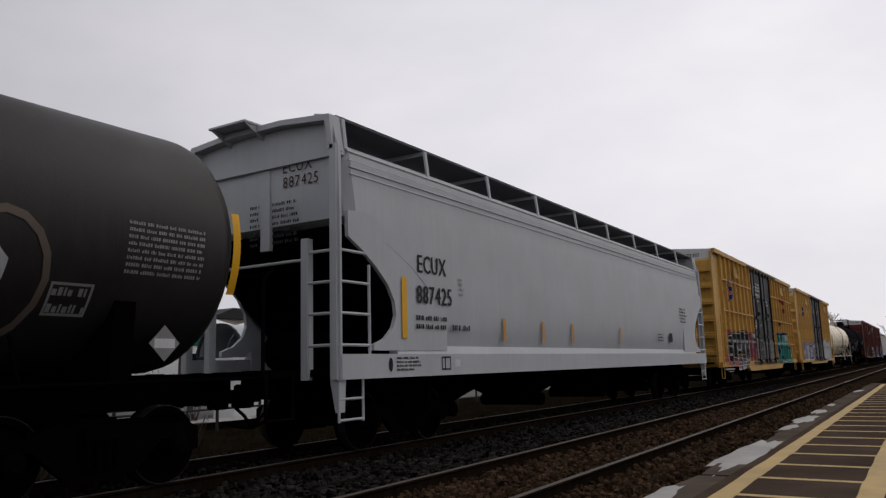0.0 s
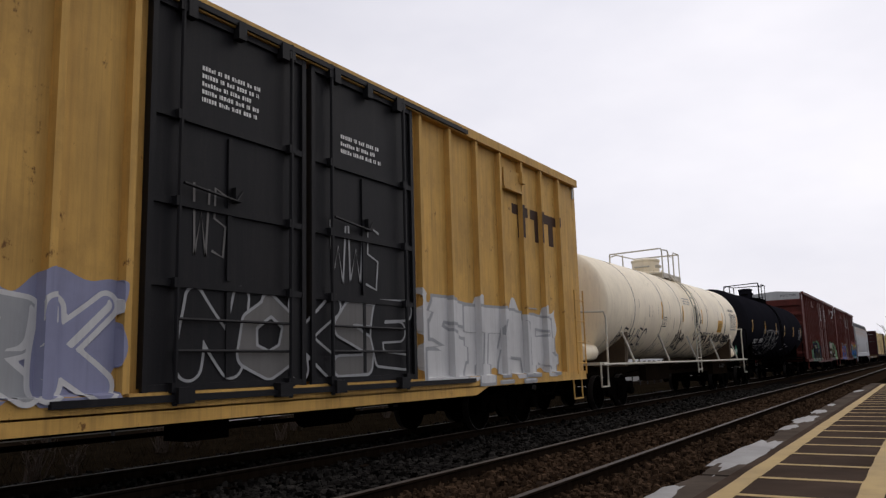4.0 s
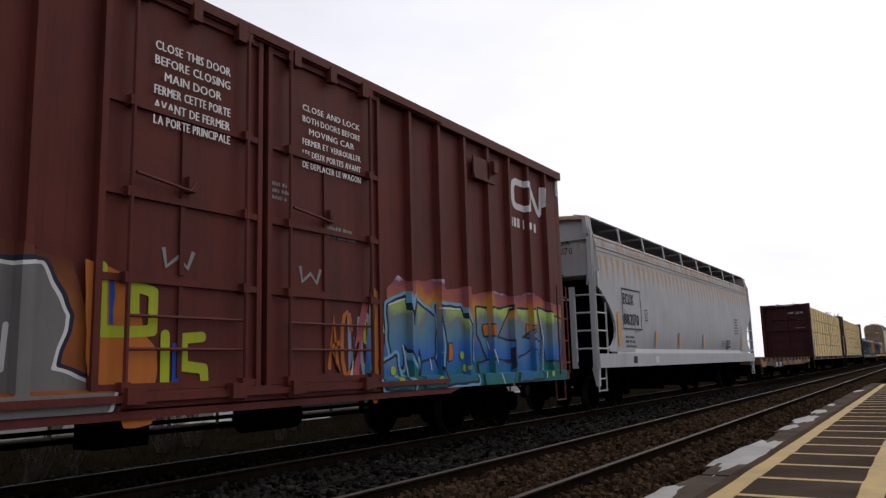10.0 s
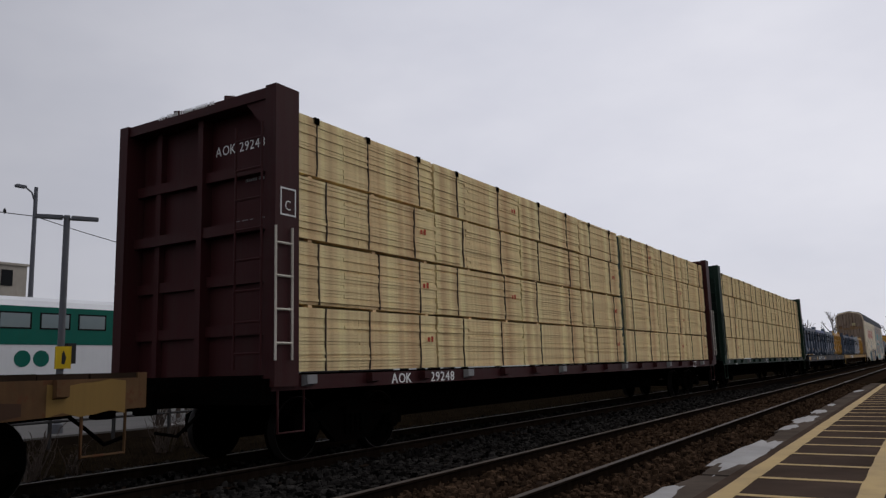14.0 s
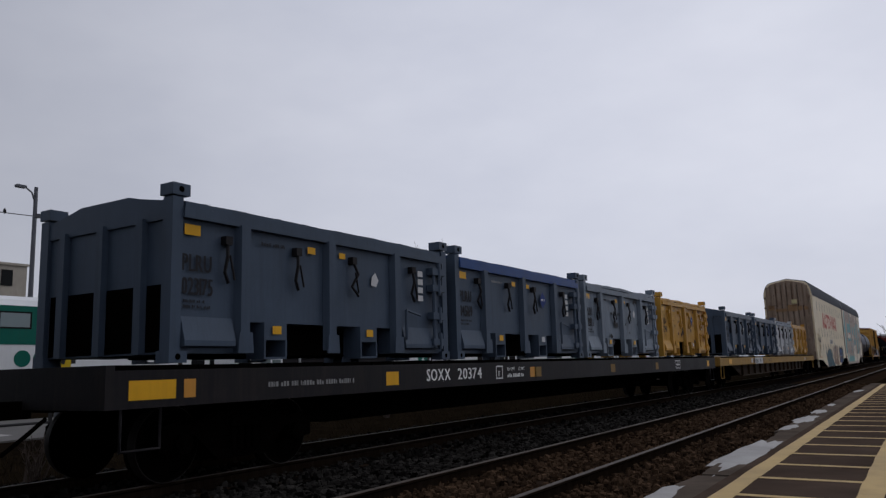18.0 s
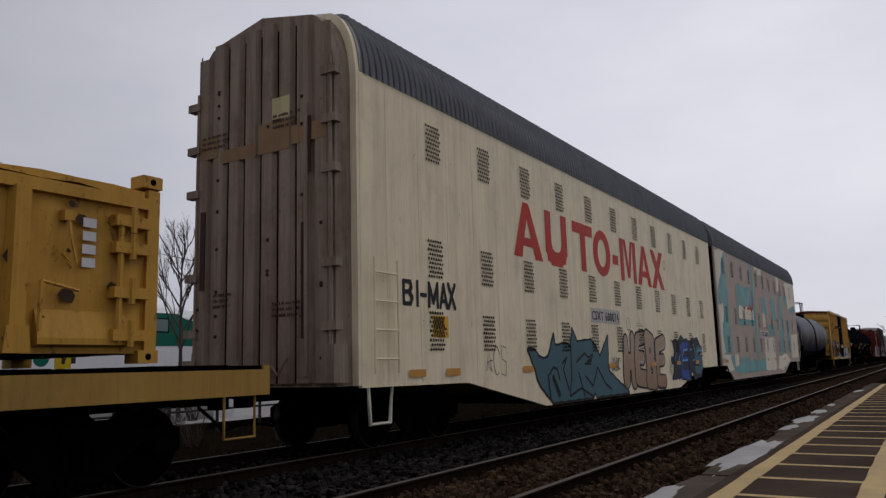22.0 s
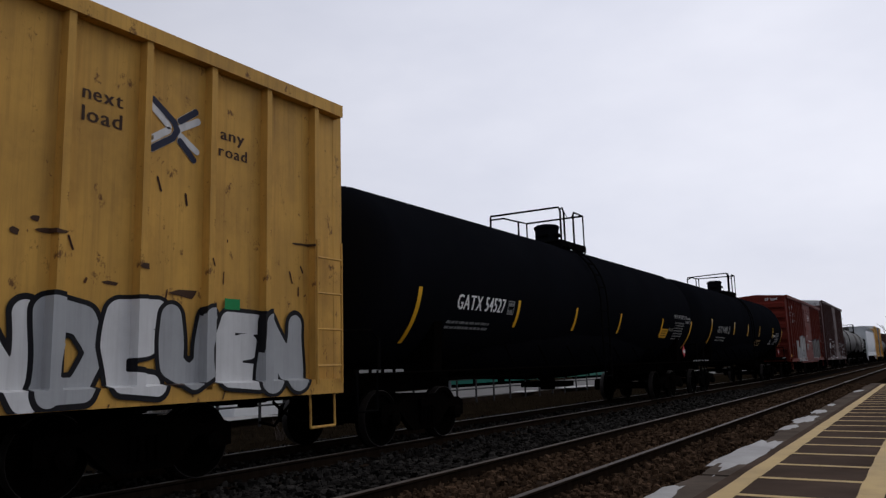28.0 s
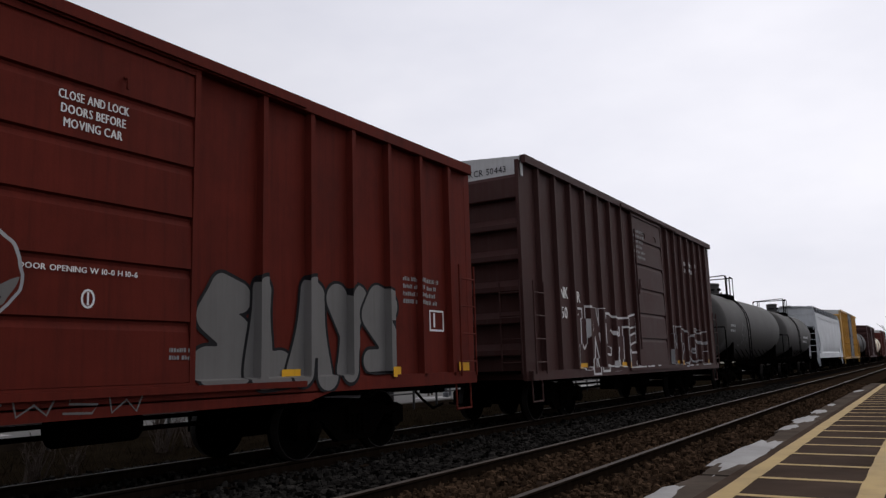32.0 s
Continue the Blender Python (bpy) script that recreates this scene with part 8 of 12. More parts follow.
def sprayed_shape(C, pts, mat, x, posts=(), depth=0.0, line=None, t=0.04, name="graffiti_letter", cell=0.02, shadow=None):
    """One sprayed outline given by its corners along the train, softened a little, with an outline coat behind it."""
    P_ = [(p[0] - C[1], p[1]) for p in pts]
    ys, zs = [p[0] for p in P_], [p[1] for p in P_]
    Yg, Zg = grid_for(min(ys) - 2 * t - 0.1, max(ys) + 2 * t + 0.1, min(zs) - 2 * t - 0.1, max(zs) + 2 * t + 0.1, cell)
    d = poly_field(Yg, Zg, P_) + 0.012 * np.sin(Yg * 13) * np.sin(Zg * 17)
    ob = coat(name, Yg, Zg, d, mat, C[0], x + 0.0012, posts, depth)
    if line is not None and ob is not None:
        coat("outline", Yg, Zg, d - t, line, ob, x, posts, depth)
        if shadow is not None:
            coat("outer_line", Yg, Zg, d - t * 2.2, shadow, ob, x - 0.0012, posts, depth)
    return ob


def sprayed_line(C, pts, w, mat, x, posts=(), depth=0.0, name="sprayed_line", cell=0.015, square=False):
    P_ = [(p[0] - C[1], p[1]) for p in pts]
    ys, zs = [p[0] for p in P_], [p[1] for p in P_]
    Yg, Zg = grid_for(min(ys) - w, max(ys) + w, min(zs) - w, max(zs) + w, cell)
    return coat(name, Yg, Zg, seg_field(Yg, Zg, [P_], square) - w / 2, mat, C[0], x, posts, depth)


def hand_text(C, word, u0, u1, z0, z1, w, mat, x, posts=(), depth=0.0):
    """A sprayed or painted word in plain strokes, a little uneven."""
    rnd = random.Random(len(word) + int(u0 * 10))
    step = (u1 - u0) / len(word)
    for i, ch in enumerate(word):
        lift = rnd.uniform(-0.06, 0.06) * (z1 - z0)
        lines = [[(u0 - C[1] + step * (i + 0.06 + 0.8 * px), z0 + lift + (z1 - z0) * pz) for px, pz in st] for st in STROKES[ch]]
        ys, zs = [q[0] for st in lines for q in st], [q[1] for st in lines for q in st]
        Yg, Zg = grid_for(min(ys) - w, max(ys) + w, min(zs) - w, max(zs) + w, 0.012)
        coat("sprayed_letter", Yg, Zg, seg_field(Yg, Zg, lines, False) - w / 2, mat, C[0], x, posts, depth)


def tank_hand(C, word, u0, u1, z0, z1, w, mat, r, zc, seed=1):
    """A word sprayed by hand on a barrel, letter by letter."""
    rnd = random.Random(seed)
    step = (u1 - u0) / len(word)
    for i, ch in enumerate(word):
        if ch not in STROKES:
            continue
        tall, lift = (z1 - z0) * rnd.uniform(0.8, 1.15), rnd.uniform(-0.2, 0.12) * (z1 - z0)
        lines = [[(u0 - C[1] + step * (i + 0.02 + 0.9 * px + 0.15 * pz) + rnd.uniform(-0.012, 0.012), z0 + lift + tall * pz + rnd.uniform(-0.015, 0.015)) for px, pz in st] for st in STROKES[ch]]
        ys, zs = [q[0] for st in lines for q in st], [q[1] for st in lines for q in st]
        Yg, Zg = grid_for(min(ys) - w, max(ys) + w, min(zs) - w, max(zs) + w, 0.014)
        ob = coat("sprayed_letter", Yg, Zg, seg_field(Yg, Zg, lines, False) - w * rnd.uniform(0.42, 0.62), mat, C[0], 0.0)
        for v in ob.data.vertices:
            v.co.x = side_x(r, zc, v.co.z) + 0.009 + 0.0004 * (i % 3)


def tank_line(C, pts, w, mat, r, zc):
    """One sprayed stroke on a barrel."""
    fine = []
    for (ay, az), (by, bz) in zip(pts, pts[1:]):
        n = max(1, int(math.hypot(by - ay, bz - az) / 0.08))
        fine += [(ay + (by - ay) * k / n - C[1], az + (bz - az) * k / n) for k in range(n)]
    fine.append((pts[-1][0] - C[1], pts[-1][1]))
    bm = bmesh.new()
    ribbon(bm, fine, w)
    for v in bm.verts:
        d = max(-0.97 * r, min(0.97 * r, v.co.z - zc))
        v.co.x = math.sqrt(r * r - d * d) + 0.009
    me = bpy.data.meshes.new("sprayed_line")
    bm.to_mesh(me)
    bm.free()
    me.materials.append(mat)
    return part("sprayed_line", me, mat, C[0])


def brushed(C, pts, mat, x, seed):
    """A patch of paint rolled on by hand: its edge is ragged, with bare specks near it."""
    P_ = [(p[0] - C[1], p[1]) for p in pts]
    ys, zs = [p[0] for p in P_], [p[1] for p in P_]
    Yg, Zg = grid_for(min(ys) - 0.2, max(ys) + 0.2, min(zs) - 0.2, max(zs) + 0.2, 0.035)
    ph = 1.7 * seed
    rag = 0.03 * np.sin(Yg * 5 + ph) * np.sin(Zg * 3.7 + ph) + 0.012 * np.sin(Yg * 19 + Zg * 7 + ph) + 0.01 * np.sin(Zg * 27 - Yg * 11 + ph)
    return coat("paint_patch", Yg, Zg, poly_field(Yg, Zg, P_) + rag, mat, C[0], x)


def scribble(C, u0, u1, z0, z1, n, mat, seed, w=0.035, x=None, tank=None, posts=(), depth=0.0):
    """A hand-written tag: looping strokes that read as no word."""
    rnd = random.Random(seed)
    bm = bmesh.new()
    step = (u1 - u0) / n
    for i in range(n):
        c = u0 - C[1] + step * (i + 0.5)
        k = rnd.randint(0, 3)
        h = (z1 - z0) / 2 * rnd.uniform(0.75, 1.1)
        m = (z0 + z1) / 2
        s = step * 0.42
        if k == 0:
            pts = [(c + s * math.cos(a), m + h * math.sin(a)) for a in [0.4 + j * 0.55 for j in range(10)]]
        elif k == 1:
            pts = [(c - s, m + h), (c - s * 0.8, m - h), (c, m + h * 0.2), (c + s * 0.6, m - h), (c + s, m + h * 0.9)]
        elif k == 2:
            pts = [(c - s, m - h * 0.9), (c - s * 0.2, m + h), (c + s * 0.7, m - h), (c - s * 0.5, m - h * 0.1), (c + s, m + h * 0.05)]
        else:
            pts = [(c + s, m + h * 0.8), (c - s * 0.6, m + h), (c - s * 0.7, m + h * 0.1), (c + s * 0.8, m - h * 0.1), (c + s * 0.5, m - h), (c - s, m - h * 0.85)]
        ribbon(bm, pts, w, 0.0004 * i)
    if tank:
        return tank_mark("tag", bm, mat, C[0], *tank)
    return marking("tag", bm, mat, C[0], x, posts, depth)


def text_on_end(C, text, x0, z, size, mat, y):
    """Lettering on the leading end of a car."""
    bm = bmesh.new()
    write_flat(bm, text, 0.0, z, size, 0.0, 0.9)
    for v in bm.verts:
        v.co = (x0 + v.co.y, y, v.co.z)
    me = bpy.data.meshes.new("lettering")
    bm.to_mesh(me)
    bm.free()
    me.materials.append(mat)
    return part("lettering", me, mat, C[0])


def end_bars(C, x0, x1, z0, z1, n, mat, y, seed):
    bm = bmesh.new()
    for k in range(n):
        bars(bm, x0, x1 - 0.2 * (x1 - x0) * random.Random(seed + k).random(), z1 - (z1 - z0) * (k + 0.8) / n, (z1 - z0) / n * 0.5, seed + k)
    for v in bm.verts:
        v.co = (v.co.y, y, v.co.z)
    me = bpy.data.meshes.new("small_lettering")
    bm.to_mesh(me)
    bm.free()
    me.materials.append(mat)
    part("small_lettering", me, mat, C[0])


def placard(C, u, z, mat, text, x, size=0.27):
    """A diamond hazard placard."""
    bm = bmesh.new()
    y = u - C[1]
    prism(bm, [(y - size / 1.4, z), (y, z - size / 1.4), (y + size / 1.4, z), (y, z + size / 1.4)], "x", x, x + 0.012)
    p = part("hazard_placard", bm, mat, C[0], "diamond hazard placard")
    bm = bmesh.new()
    rect(bm, y - 0.13, y + 0.13, z - 0.05, z + 0.05)
    marking("placard_panel", bm, SPW, p, x + 0.014)
    bm = bmesh.new()
    write_flat(bm, text, y - 0.115, z - 0.04, 0.08, 0.0, 0.85)
    marking("lettering", bm, SPK, p, x + 0.017)


BOX_X, POST_D = 1.505, 0.102
DOOR_X = 1.562

# black tank car
r, zc = 1.43, 2.62
C = TK0
bm = bmesh.new()
ring = [(3.45 - C[1] + 0.47 * math.cos(a), 2.05 + 0.62 * math.sin(a)) for a in [k * math.pi / 8 for k in range(16)]]
inner = [(3.45 - C[1] + 0.4 * math.cos(a), 2.05 + 0.54 * math.sin(a)) for a in [k * math.pi / 8 for k in range(16)]]
for k in range(16):
    shape(bm, [ring[k], ring[(k + 1) % 16], inner[(k + 1) % 16], inner[k]])
tank_mark("sprayed_ring", bm, plain("pale_brown_spray", (0.13, 0.105, 0.085)), C[0], r, zc, "pale sprayed ring")
bm = bmesh.new()
shape(bm, [(3.2 - C[1], 2.0), (3.5 - C[1], 2.02), (3.52 - C[1], 2.2), (3.4 - C[1], 2.32)])
tank_mark("sprayed_patch", bm, SPS, C[0], r, zc)
tank_bars(C, 4.62, 5.62, 2.16, 2.72, 8, DECALG, r, zc, 5)
tank_bars(C, 3.95, 4.38, 1.74, 2.04, 2, DECALG, r, zc, 8, 0.025, 2)
tank_stripes(C[0], [6.05 - C[1]], 2.05, 2.98, STRIPE, r, zc, 0.11)
placard(C, 5.35, 1.5, DECALG, "", 1.1)

# clean grey hopper
C = HOP1
X = 1.566
letters_fit(C, "ECUX", 9.54, 10.38, 2.6, 0.29, DECALK, X)
letters_fit(C, "887425", 9.5, 10.53, 2.13, 0.29, DECALK, X)
rows_of_bars(C, 9.47, 10.4, 1.72, 1.98, 2, DECALK, X, 3)
rows_of_bars(C, 10.5, 11.1, 1.72, 1.84, 1, DECALK, X, 4)
rows_of_bars(C, 10.72, 10.9, 2.3, 2.62, 4, DECALG, X, 6, words=1)
stripes(C[0], X, [9.17 - C[1]], 1.6, 2.5, STRIPE, 0.13)
stripes(C[0], X, [12.3 - C[1], 13.95 - C[1], 15.45 - C[1], 18.5 - C[1]], 1.58, 2.0, STRIPEO, 0.1)
bm = bmesh.new()
rect(bm, 22.75 - C[1], 23.05 - C[1], 1.7, 1.96)
marking("notice_plate", bm, DECALK, C[0], X)
rows_of_bars(C, 21.6, 22.2, 1.7, 1.95, 3, DECALK, X, 9)
rows_of_bars(C, 24.0, 24.9, 2.3, 2.8, 5, DECALK, X, 19, words=3)
stripes(C[0], X, [25.9 - C[1]], 1.6, 2.2, STRIPEO, 0.1)
# a flat black ellipse is painted for the dark inside of the hole
bm = bmesh.new()
shape(bm, [(8.81 - C[1] + 0.05 * math.cos(a), 1.22 + 0.1 * math.sin(a)) for a in [k * math.pi / 6 for k in range(12)]])
marking("jacking_hole", bm, SPK, C[0], 1.566)
rows_of_bars(C, 8.95, 9.6, 1.12, 1.34, 4, DECALK, 1.566, 12)
bm = bmesh.new()
frame_rect(bm, 10.15 - C[1], 10.42 - C[1], 1.12, 1.33, 0.025)
rect(bm, 10.24 - C[1], 10.27 - C[1], 1.14, 1.31)
marking("data_plate", bm, DECALK, C[0], 1.566)
bm = bmesh.new()
rect(bm, 10.55 - C[1], 10.7 - C[1], 1.17, 1.28)
marking("sticker", bm, SPW, C[0], 1.566)
ye = -C[2] + 0.155
text_on_end(C, "ECUX", 0.35, 4.0, 0.17, DECALB, ye)
text_on_end(C, "887425", 0.35, 3.78, 0.17, DECALB, ye)
end_bars(C, -0.25, -0.05, 2.95, 3.6, 7, DECALK, ye - 0.06, 4)
end_bars(C, 0.2, 0.75, 2.95, 3.6, 7, DECALK, ye - 0.06, 5)


def crossed_emblem(C, u0, z0, x, posts, depth, k=1.0, cols=None):
    """Two bent arms that cross, blue outside and red inside, drawn as plain bars with pale edges."""
    red = [[(0.02, 0.84), (0.4, 0.54)], [(0.0, 0.18), (0.4, 0.46)], [(0.64, 0.54), (1.09, 0.8)], [(0.66, 0.42), (1.07, 0.18)]]
    blue = [[(0.04, 0.97), (0.52, 0.65), (0.6, 0.5), (0.5, 0.33), (0.04, 0.02)], [(0.66, 0.7), (1.03, 0.98)], [(0.67, 0.3), (1.0, 0.0)]]
    put = lambda p: (u0 + p[0] * k, z0 + p[1] * k)
    for mat, lines, dx in ((SPW, red + blue, 0.0), ((cols or (REDPAINT, BLUEPAINT))[0], red, 0.003), ((cols or (REDPAINT, BLUEPAINT))[1], blue, 0.0045)):
        for ln in lines:
            sprayed_line(C, [put(p) for p in ln], (0.14 if dx == 0.0 else 0.13) * k, mat, x + dx, posts, depth, "emblem_bar")


# first yellow boxcar
C, P = TB1, TB1[3]
side_of(0.88, 0.0, (1.85, 3.0, 4.2))
letters_fit(C, "next", 30.36, 30.84, 3.93, 0.17, DECALB, BOX_X, P, POST_D)
letters_fit(C, "load", 30.37, 30.88, 3.66, 0.19, DECALB, BOX_X, P, POST_D)
letters_fit(C, "any", 32.75, 33.2, 4.0, 0.15, DECALB, BOX_X, P, POST_D)
letters_fit(C, "road", 32.75, 33.28, 3.76, 0.16, DECALB, BOX_X, P, POST_D)
crossed_emblem(C, 31.26, 3.25, BOX_X, P, POST_D)
letters_fit(C, "TB", 31.17, 31.62, 2.62, 0.3, DECALB, BOX_X, P, POST_D)
letters_fit(C, "OX", 31.95, 32.4, 2.62, 0.3, DECALB, BOX_X, P, POST_D)
letters_fit(C, "67", 31.2, 31.56, 2.18, 0.26, DECALB, BOX_X, P, POST_D)
letters_fit(C, "23", 32.0, 32.36, 2.18, 0.26, DECALB, BOX_X, P, POST_D)
letters_fit(C, "57", 32.7, 33.16, 2.2, 0.22, DECALB, BOX_X, P, POST_D)
CHROME = spray("maroon_silver_slate_fade", [(0.7, (0.06, 0.018, 0.022)), (1.05, (0.08, 0.03, 0.035)), (1.25, (0.26, 0.25, 0.26)), (1.45, (0.03, 0.036, 0.036)), (1.75, (0.24, 0.24, 0.25)), (1.95, (0.035, 0.045, 0.043)), (2.3, (0.02, 0.028, 0.027))], patch=0.1)
SLATEG = spray("slate_green_paint", [(0.7, (0.03, 0.035, 0.035)), (1.5, (0.022, 0.028, 0.026)), (2.2, (0.04, 0.05, 0.046))])
for pts in ([(30.1, 0.92), (30.15, 1.5), (30.6, 1.72), (30.6, 2.1), (30.3, 2.25), (30.8, 2.32), (31.3, 2.15), (31.9, 2.2), (32.0, 0.9)], [(33.3, 1.5), (33.4, 2.1), (34.1, 2.35), (34.8, 2.2), (35.4, 2.3), (36.0, 1.9), (35.95, 1.05)]):
    sprayed_shape(C, pts, SPPINK, BOX_X + 0.001, P, POST_D, name="graffiti_cloud", cell=0.03)
for k, (mat, pts) in enumerate((
        (SLATEG, [(30.66, 1.9), (31.12, 2.1), (31.13, 2.02), (31.33, 2.0), (31.33, 1.79), (31.58, 1.82), (31.59, 2.13), (32.0, 2.16), (32.12, 2.0), (32.1, 1.64), (31.8, 1.6), (31.85, 1.17), (31.28, 1.47), (31.39, 1.3), (31.29, 0.96), (30.86, 0.89), (30.83, 1.74)]),
        (CHROME, [(32.12, 2.12), (32.57, 2.16), (32.67, 1.88), (32.57, 1.61), (32.48, 1.29), (32.35, 1.19), (32.14, 1.23), (31.96, 1.54), (32.0, 1.82)]),
        (CHROME, [(32.71, 2.19), (32.96, 2.24), (33.06, 1.9), (33.11, 2.22), (33.46, 2.26), (33.42, 1.85), (33.59, 1.56), (33.26, 1.21), (32.67, 1.22), (32.67, 1.82)]),
        (CHROME, [(33.59, 1.85), (34.06, 2.22), (34.3, 2.15), (34.26, 1.27), (34.04, 0.9), (33.69, 0.99), (33.48, 1.28)]),
        (CHROME, [(34.37, 2.12), (34.76, 2.1), (34.89, 2.03), (35.26, 2.26), (35.78, 2.2), (35.7, 1.26), (35.22, 1.18), (34.94, 1.42), (34.8, 1.19), (34.35, 1.16)]),
        (CHROME, [(31.95, 1.14), (32.67, 1.17), (32.72, 0.9), (32.1, 0.9)]), (CHROME, [(32.78, 1.14), (33.6, 1.14), (33.5, 0.92), (32.86, 0.92)]))):
    sprayed_shape(C, pts, mat, BOX_X + 0.004 + 0.002 * k, P, POST_D, SPW, 0.03, shadow=SPK)
for k, ln in enumerate(([(30.9, 1.62), (31.2, 1.66), (31.6, 1.6)], [(31.62, 1.95), (31.66, 1.2)], [(32.1, 1.7), (32.35, 1.62), (32.3, 1.35)], [(32.8, 1.85), (32.85, 1.5), (33.0, 1.65)], [(33.2, 1.7), (33.3, 1.35)], [(33.9, 1.95), (34.0, 1.5), (33.8, 1.2)], [(34.55, 1.95), (34.6, 1.5), (34.9, 1.7), (34.95, 1.95)], [(35.3, 2.0), (35.3, 1.4), (35.5, 1.6)], [(32.1, 1.1), (32.4, 1.0)], [(33.0, 1.1), (33.3, 0.97)])):
    sprayed_line(C, ln, 0.045 + 0.02 * (k % 3), SPW if k % 2 else SPS, BOX_X + 0.022, P, POST_D)
for k, ln in enumerate(([(32.3, 2.0), (32.35, 1.75)], [(33.25, 2.1), (33.28, 1.75)], [(34.1, 2.05), (34.12, 1.3)], [(34.6, 1.4), (34.6, 1.22)], [(35.05, 2.1), (35.1, 1.35)], [(32.72, 1.2), (32.7, 0.92)], [(31.75, 1.55), (31.8, 1.2), (31.4, 1.42)])):
    sprayed_line(C, ln, 0.04, SPK, BOX_X + 0.0235, P, POST_D)
for k, pts in enumerate(([(32.1, 0.72), (32.7, 0.74), (32.66, 0.87), (32.1, 0.87)], [(32.9, 0.73), (33.7, 0.8), (33.6, 0.87), (32.8, 0.87)], [(34.0, 0.78), (34.3, 0.84), (34.2, 0.88), (33.9, 0.86)])):
    sprayed_shape(C, pts, SPS if k else SPPINK, 1.58, (), 0, SPW, 0.02)
TEALPALE = spray("pale_teal_fade", [(0.8, (0.02, 0.19, 0.16)), (1.7, (0.035, 0.27, 0.235)), (2.3, (0.13, 0.42, 0.4))])
TEALDEEP = spray("deep_teal_fade", [(0.7, (0.012, 0.12, 0.1)), (1.2, (0.025, 0.25, 0.2)), (1.8, (0.02, 0.17, 0.15))])
sprayed_shape(C, [(41.62, 2.32), (43.1, 2.29), (43.19, 2.15), (43.43, 2.16), (43.61, 2.35), (45.15, 2.36), (45.2, 1.78), (45.44, 1.61), (45.97, 1.62), (46.11, 0.83), (45.07, 0.78), (44.31, 0.65), (41.96, 0.67), (41.77, 0.92), (42.21, 1.56), (41.62, 1.68)], TEALDEEP, BOX_X + 0.004, P, POST_D, SPK, 0.045, shadow=SPBLUE)
for k, pts in enumerate((
        [(42.1, 2.25), (43.04, 2.24), (43.12, 1.76), (42.13, 1.75)],
        [(41.64, 2.27), (41.97, 2.26), (42.03, 1.76), (41.69, 1.76)],
        [(43.7, 2.28), (43.94, 2.28), (44, 1.91), (44.73, 1.9), (44.74, 2.29), (45.11, 2.29), (45.09, 1.8), (43.69, 1.8)],
        [(43.21, 2.12), (43.41, 2.14), (43.38, 1.79), (43.18, 1.79)],
        [(42.32, 1.62), (42.75, 1.59), (42.59, 0.91), (42.15, 0.89)],
        [(42.87, 1.63), (43.55, 1.6), (43.33, 1.29), (43.09, 1.2), (43.14, 0.9), (43.9, 0.79), (42.79, 0.81)],
        [(44.06, 1.59), (44.91, 1.67), (44.93, 1.26), (44.61, 0.84), (44.1, 0.77)],
        [(45.41, 1.56), (45.88, 1.57), (46.02, 0.88), (45.15, 0.82)])):
    sprayed_shape(C, pts, TEALPALE, BOX_X + 0.009 + 0.0015 * k, P, POST_D, SPK if k > 3 else SPW, 0.03, shadow=None if k > 3 else SPK)
for k, ln in enumerate(([(42.32, 1.6), (42.24, 1.28), (42.15, 0.94)], [(42.87, 1.61), (42.84, 1.2), (42.79, 0.84)], [(44.56, 1.51), (44.7, 1.26), (44.54, 0.99)], [(44.95, 1.6), (45.09, 1.17), (45.2, 0.82)], [(41.76, 2.19), (41.9, 1.96), (41.93, 1.83)], [(43.94, 2.23), (44, 1.95)], [(43.32, 0.97), (43.9, 0.91)], [(45.44, 1.52), (45.87, 1.5)], [(42.15, 2.2), (42.53, 2.2)], [(44.08, 2.24), (44.59, 2.24)])):
    sprayed_line(C, ln, 0.05, SPW, BOX_X + 0.023, P, POST_D)
sprayed_shape(C, [(43.17, 1.12), (43.45, 1.27), (43.91, 1.09), (43.9, 0.93), (43.26, 0.94)], SPK, BOX_X + 0.021, P, POST_D)
sprayed_shape(C, [(42.08, 1.52), (42.21, 1.56), (42.15, 1.28), (42.05, 1.21)], SPBLUE, BOX_X + 0.021, P, POST_D)
for ln in ([(42.94, 1.46), (42.96, 1.44)], [(43, 1.27), (43.03, 1.26)], [(42.36, 1.99), (42.38, 1.98)], [(44.25, 2.13), (44.27, 2.12)]):
    sprayed_line(C, ln, 0.1, SPW, BOX_X + 0.0245, P, POST_D)
sprayed_shape(C, [(45.47, 1.41), (46, 1.41), (45.98, 1.23), (45.46, 1.23)], STRIPE, BOX_X + 0.025, P, POST_D, SPK, 0.01, "notice_plate")
hand_text(C, "PER", 43.01, 43.42, 2.62, 2.95, 0.035, SPK, BOX_X, P, POST_D)
hand_text(C, "VER", 41.57, 41.93, 2.6, 2.9, 0.03, SPBROWN, BOX_X, P, POST_D)
hand_text(C, "SEGA", 41.3, 41.86, 0.95, 1.15, 0.03, SPBROWN, BOX_X, P, POST_D)
graffiti(C, 36.4, 40.5, 1.0, 1.9, 5, [SPGREY, DOORBLACK], SPS, 44, DOOR_X, (), 0, True, 0.03, fat=0.34)
hand_text(C, "PREW", 30.42, 30.95, 1.45, 1.66, 0.03, SPW, BOX_X + 0.003, P, POST_D)
hand_text(C, "CERV", 30.36, 30.98, 1.16, 1.36, 0.03, SPW, BOX_X + 0.003, P, POST_D)
stripes(C[0], BOX_X, [30.4 - C[1], 32.17 - C[1], 35.35 - C[1], 45.15 - C[1]], 1.15, 1.66, STRIPE, 0.1, P, POST_D)
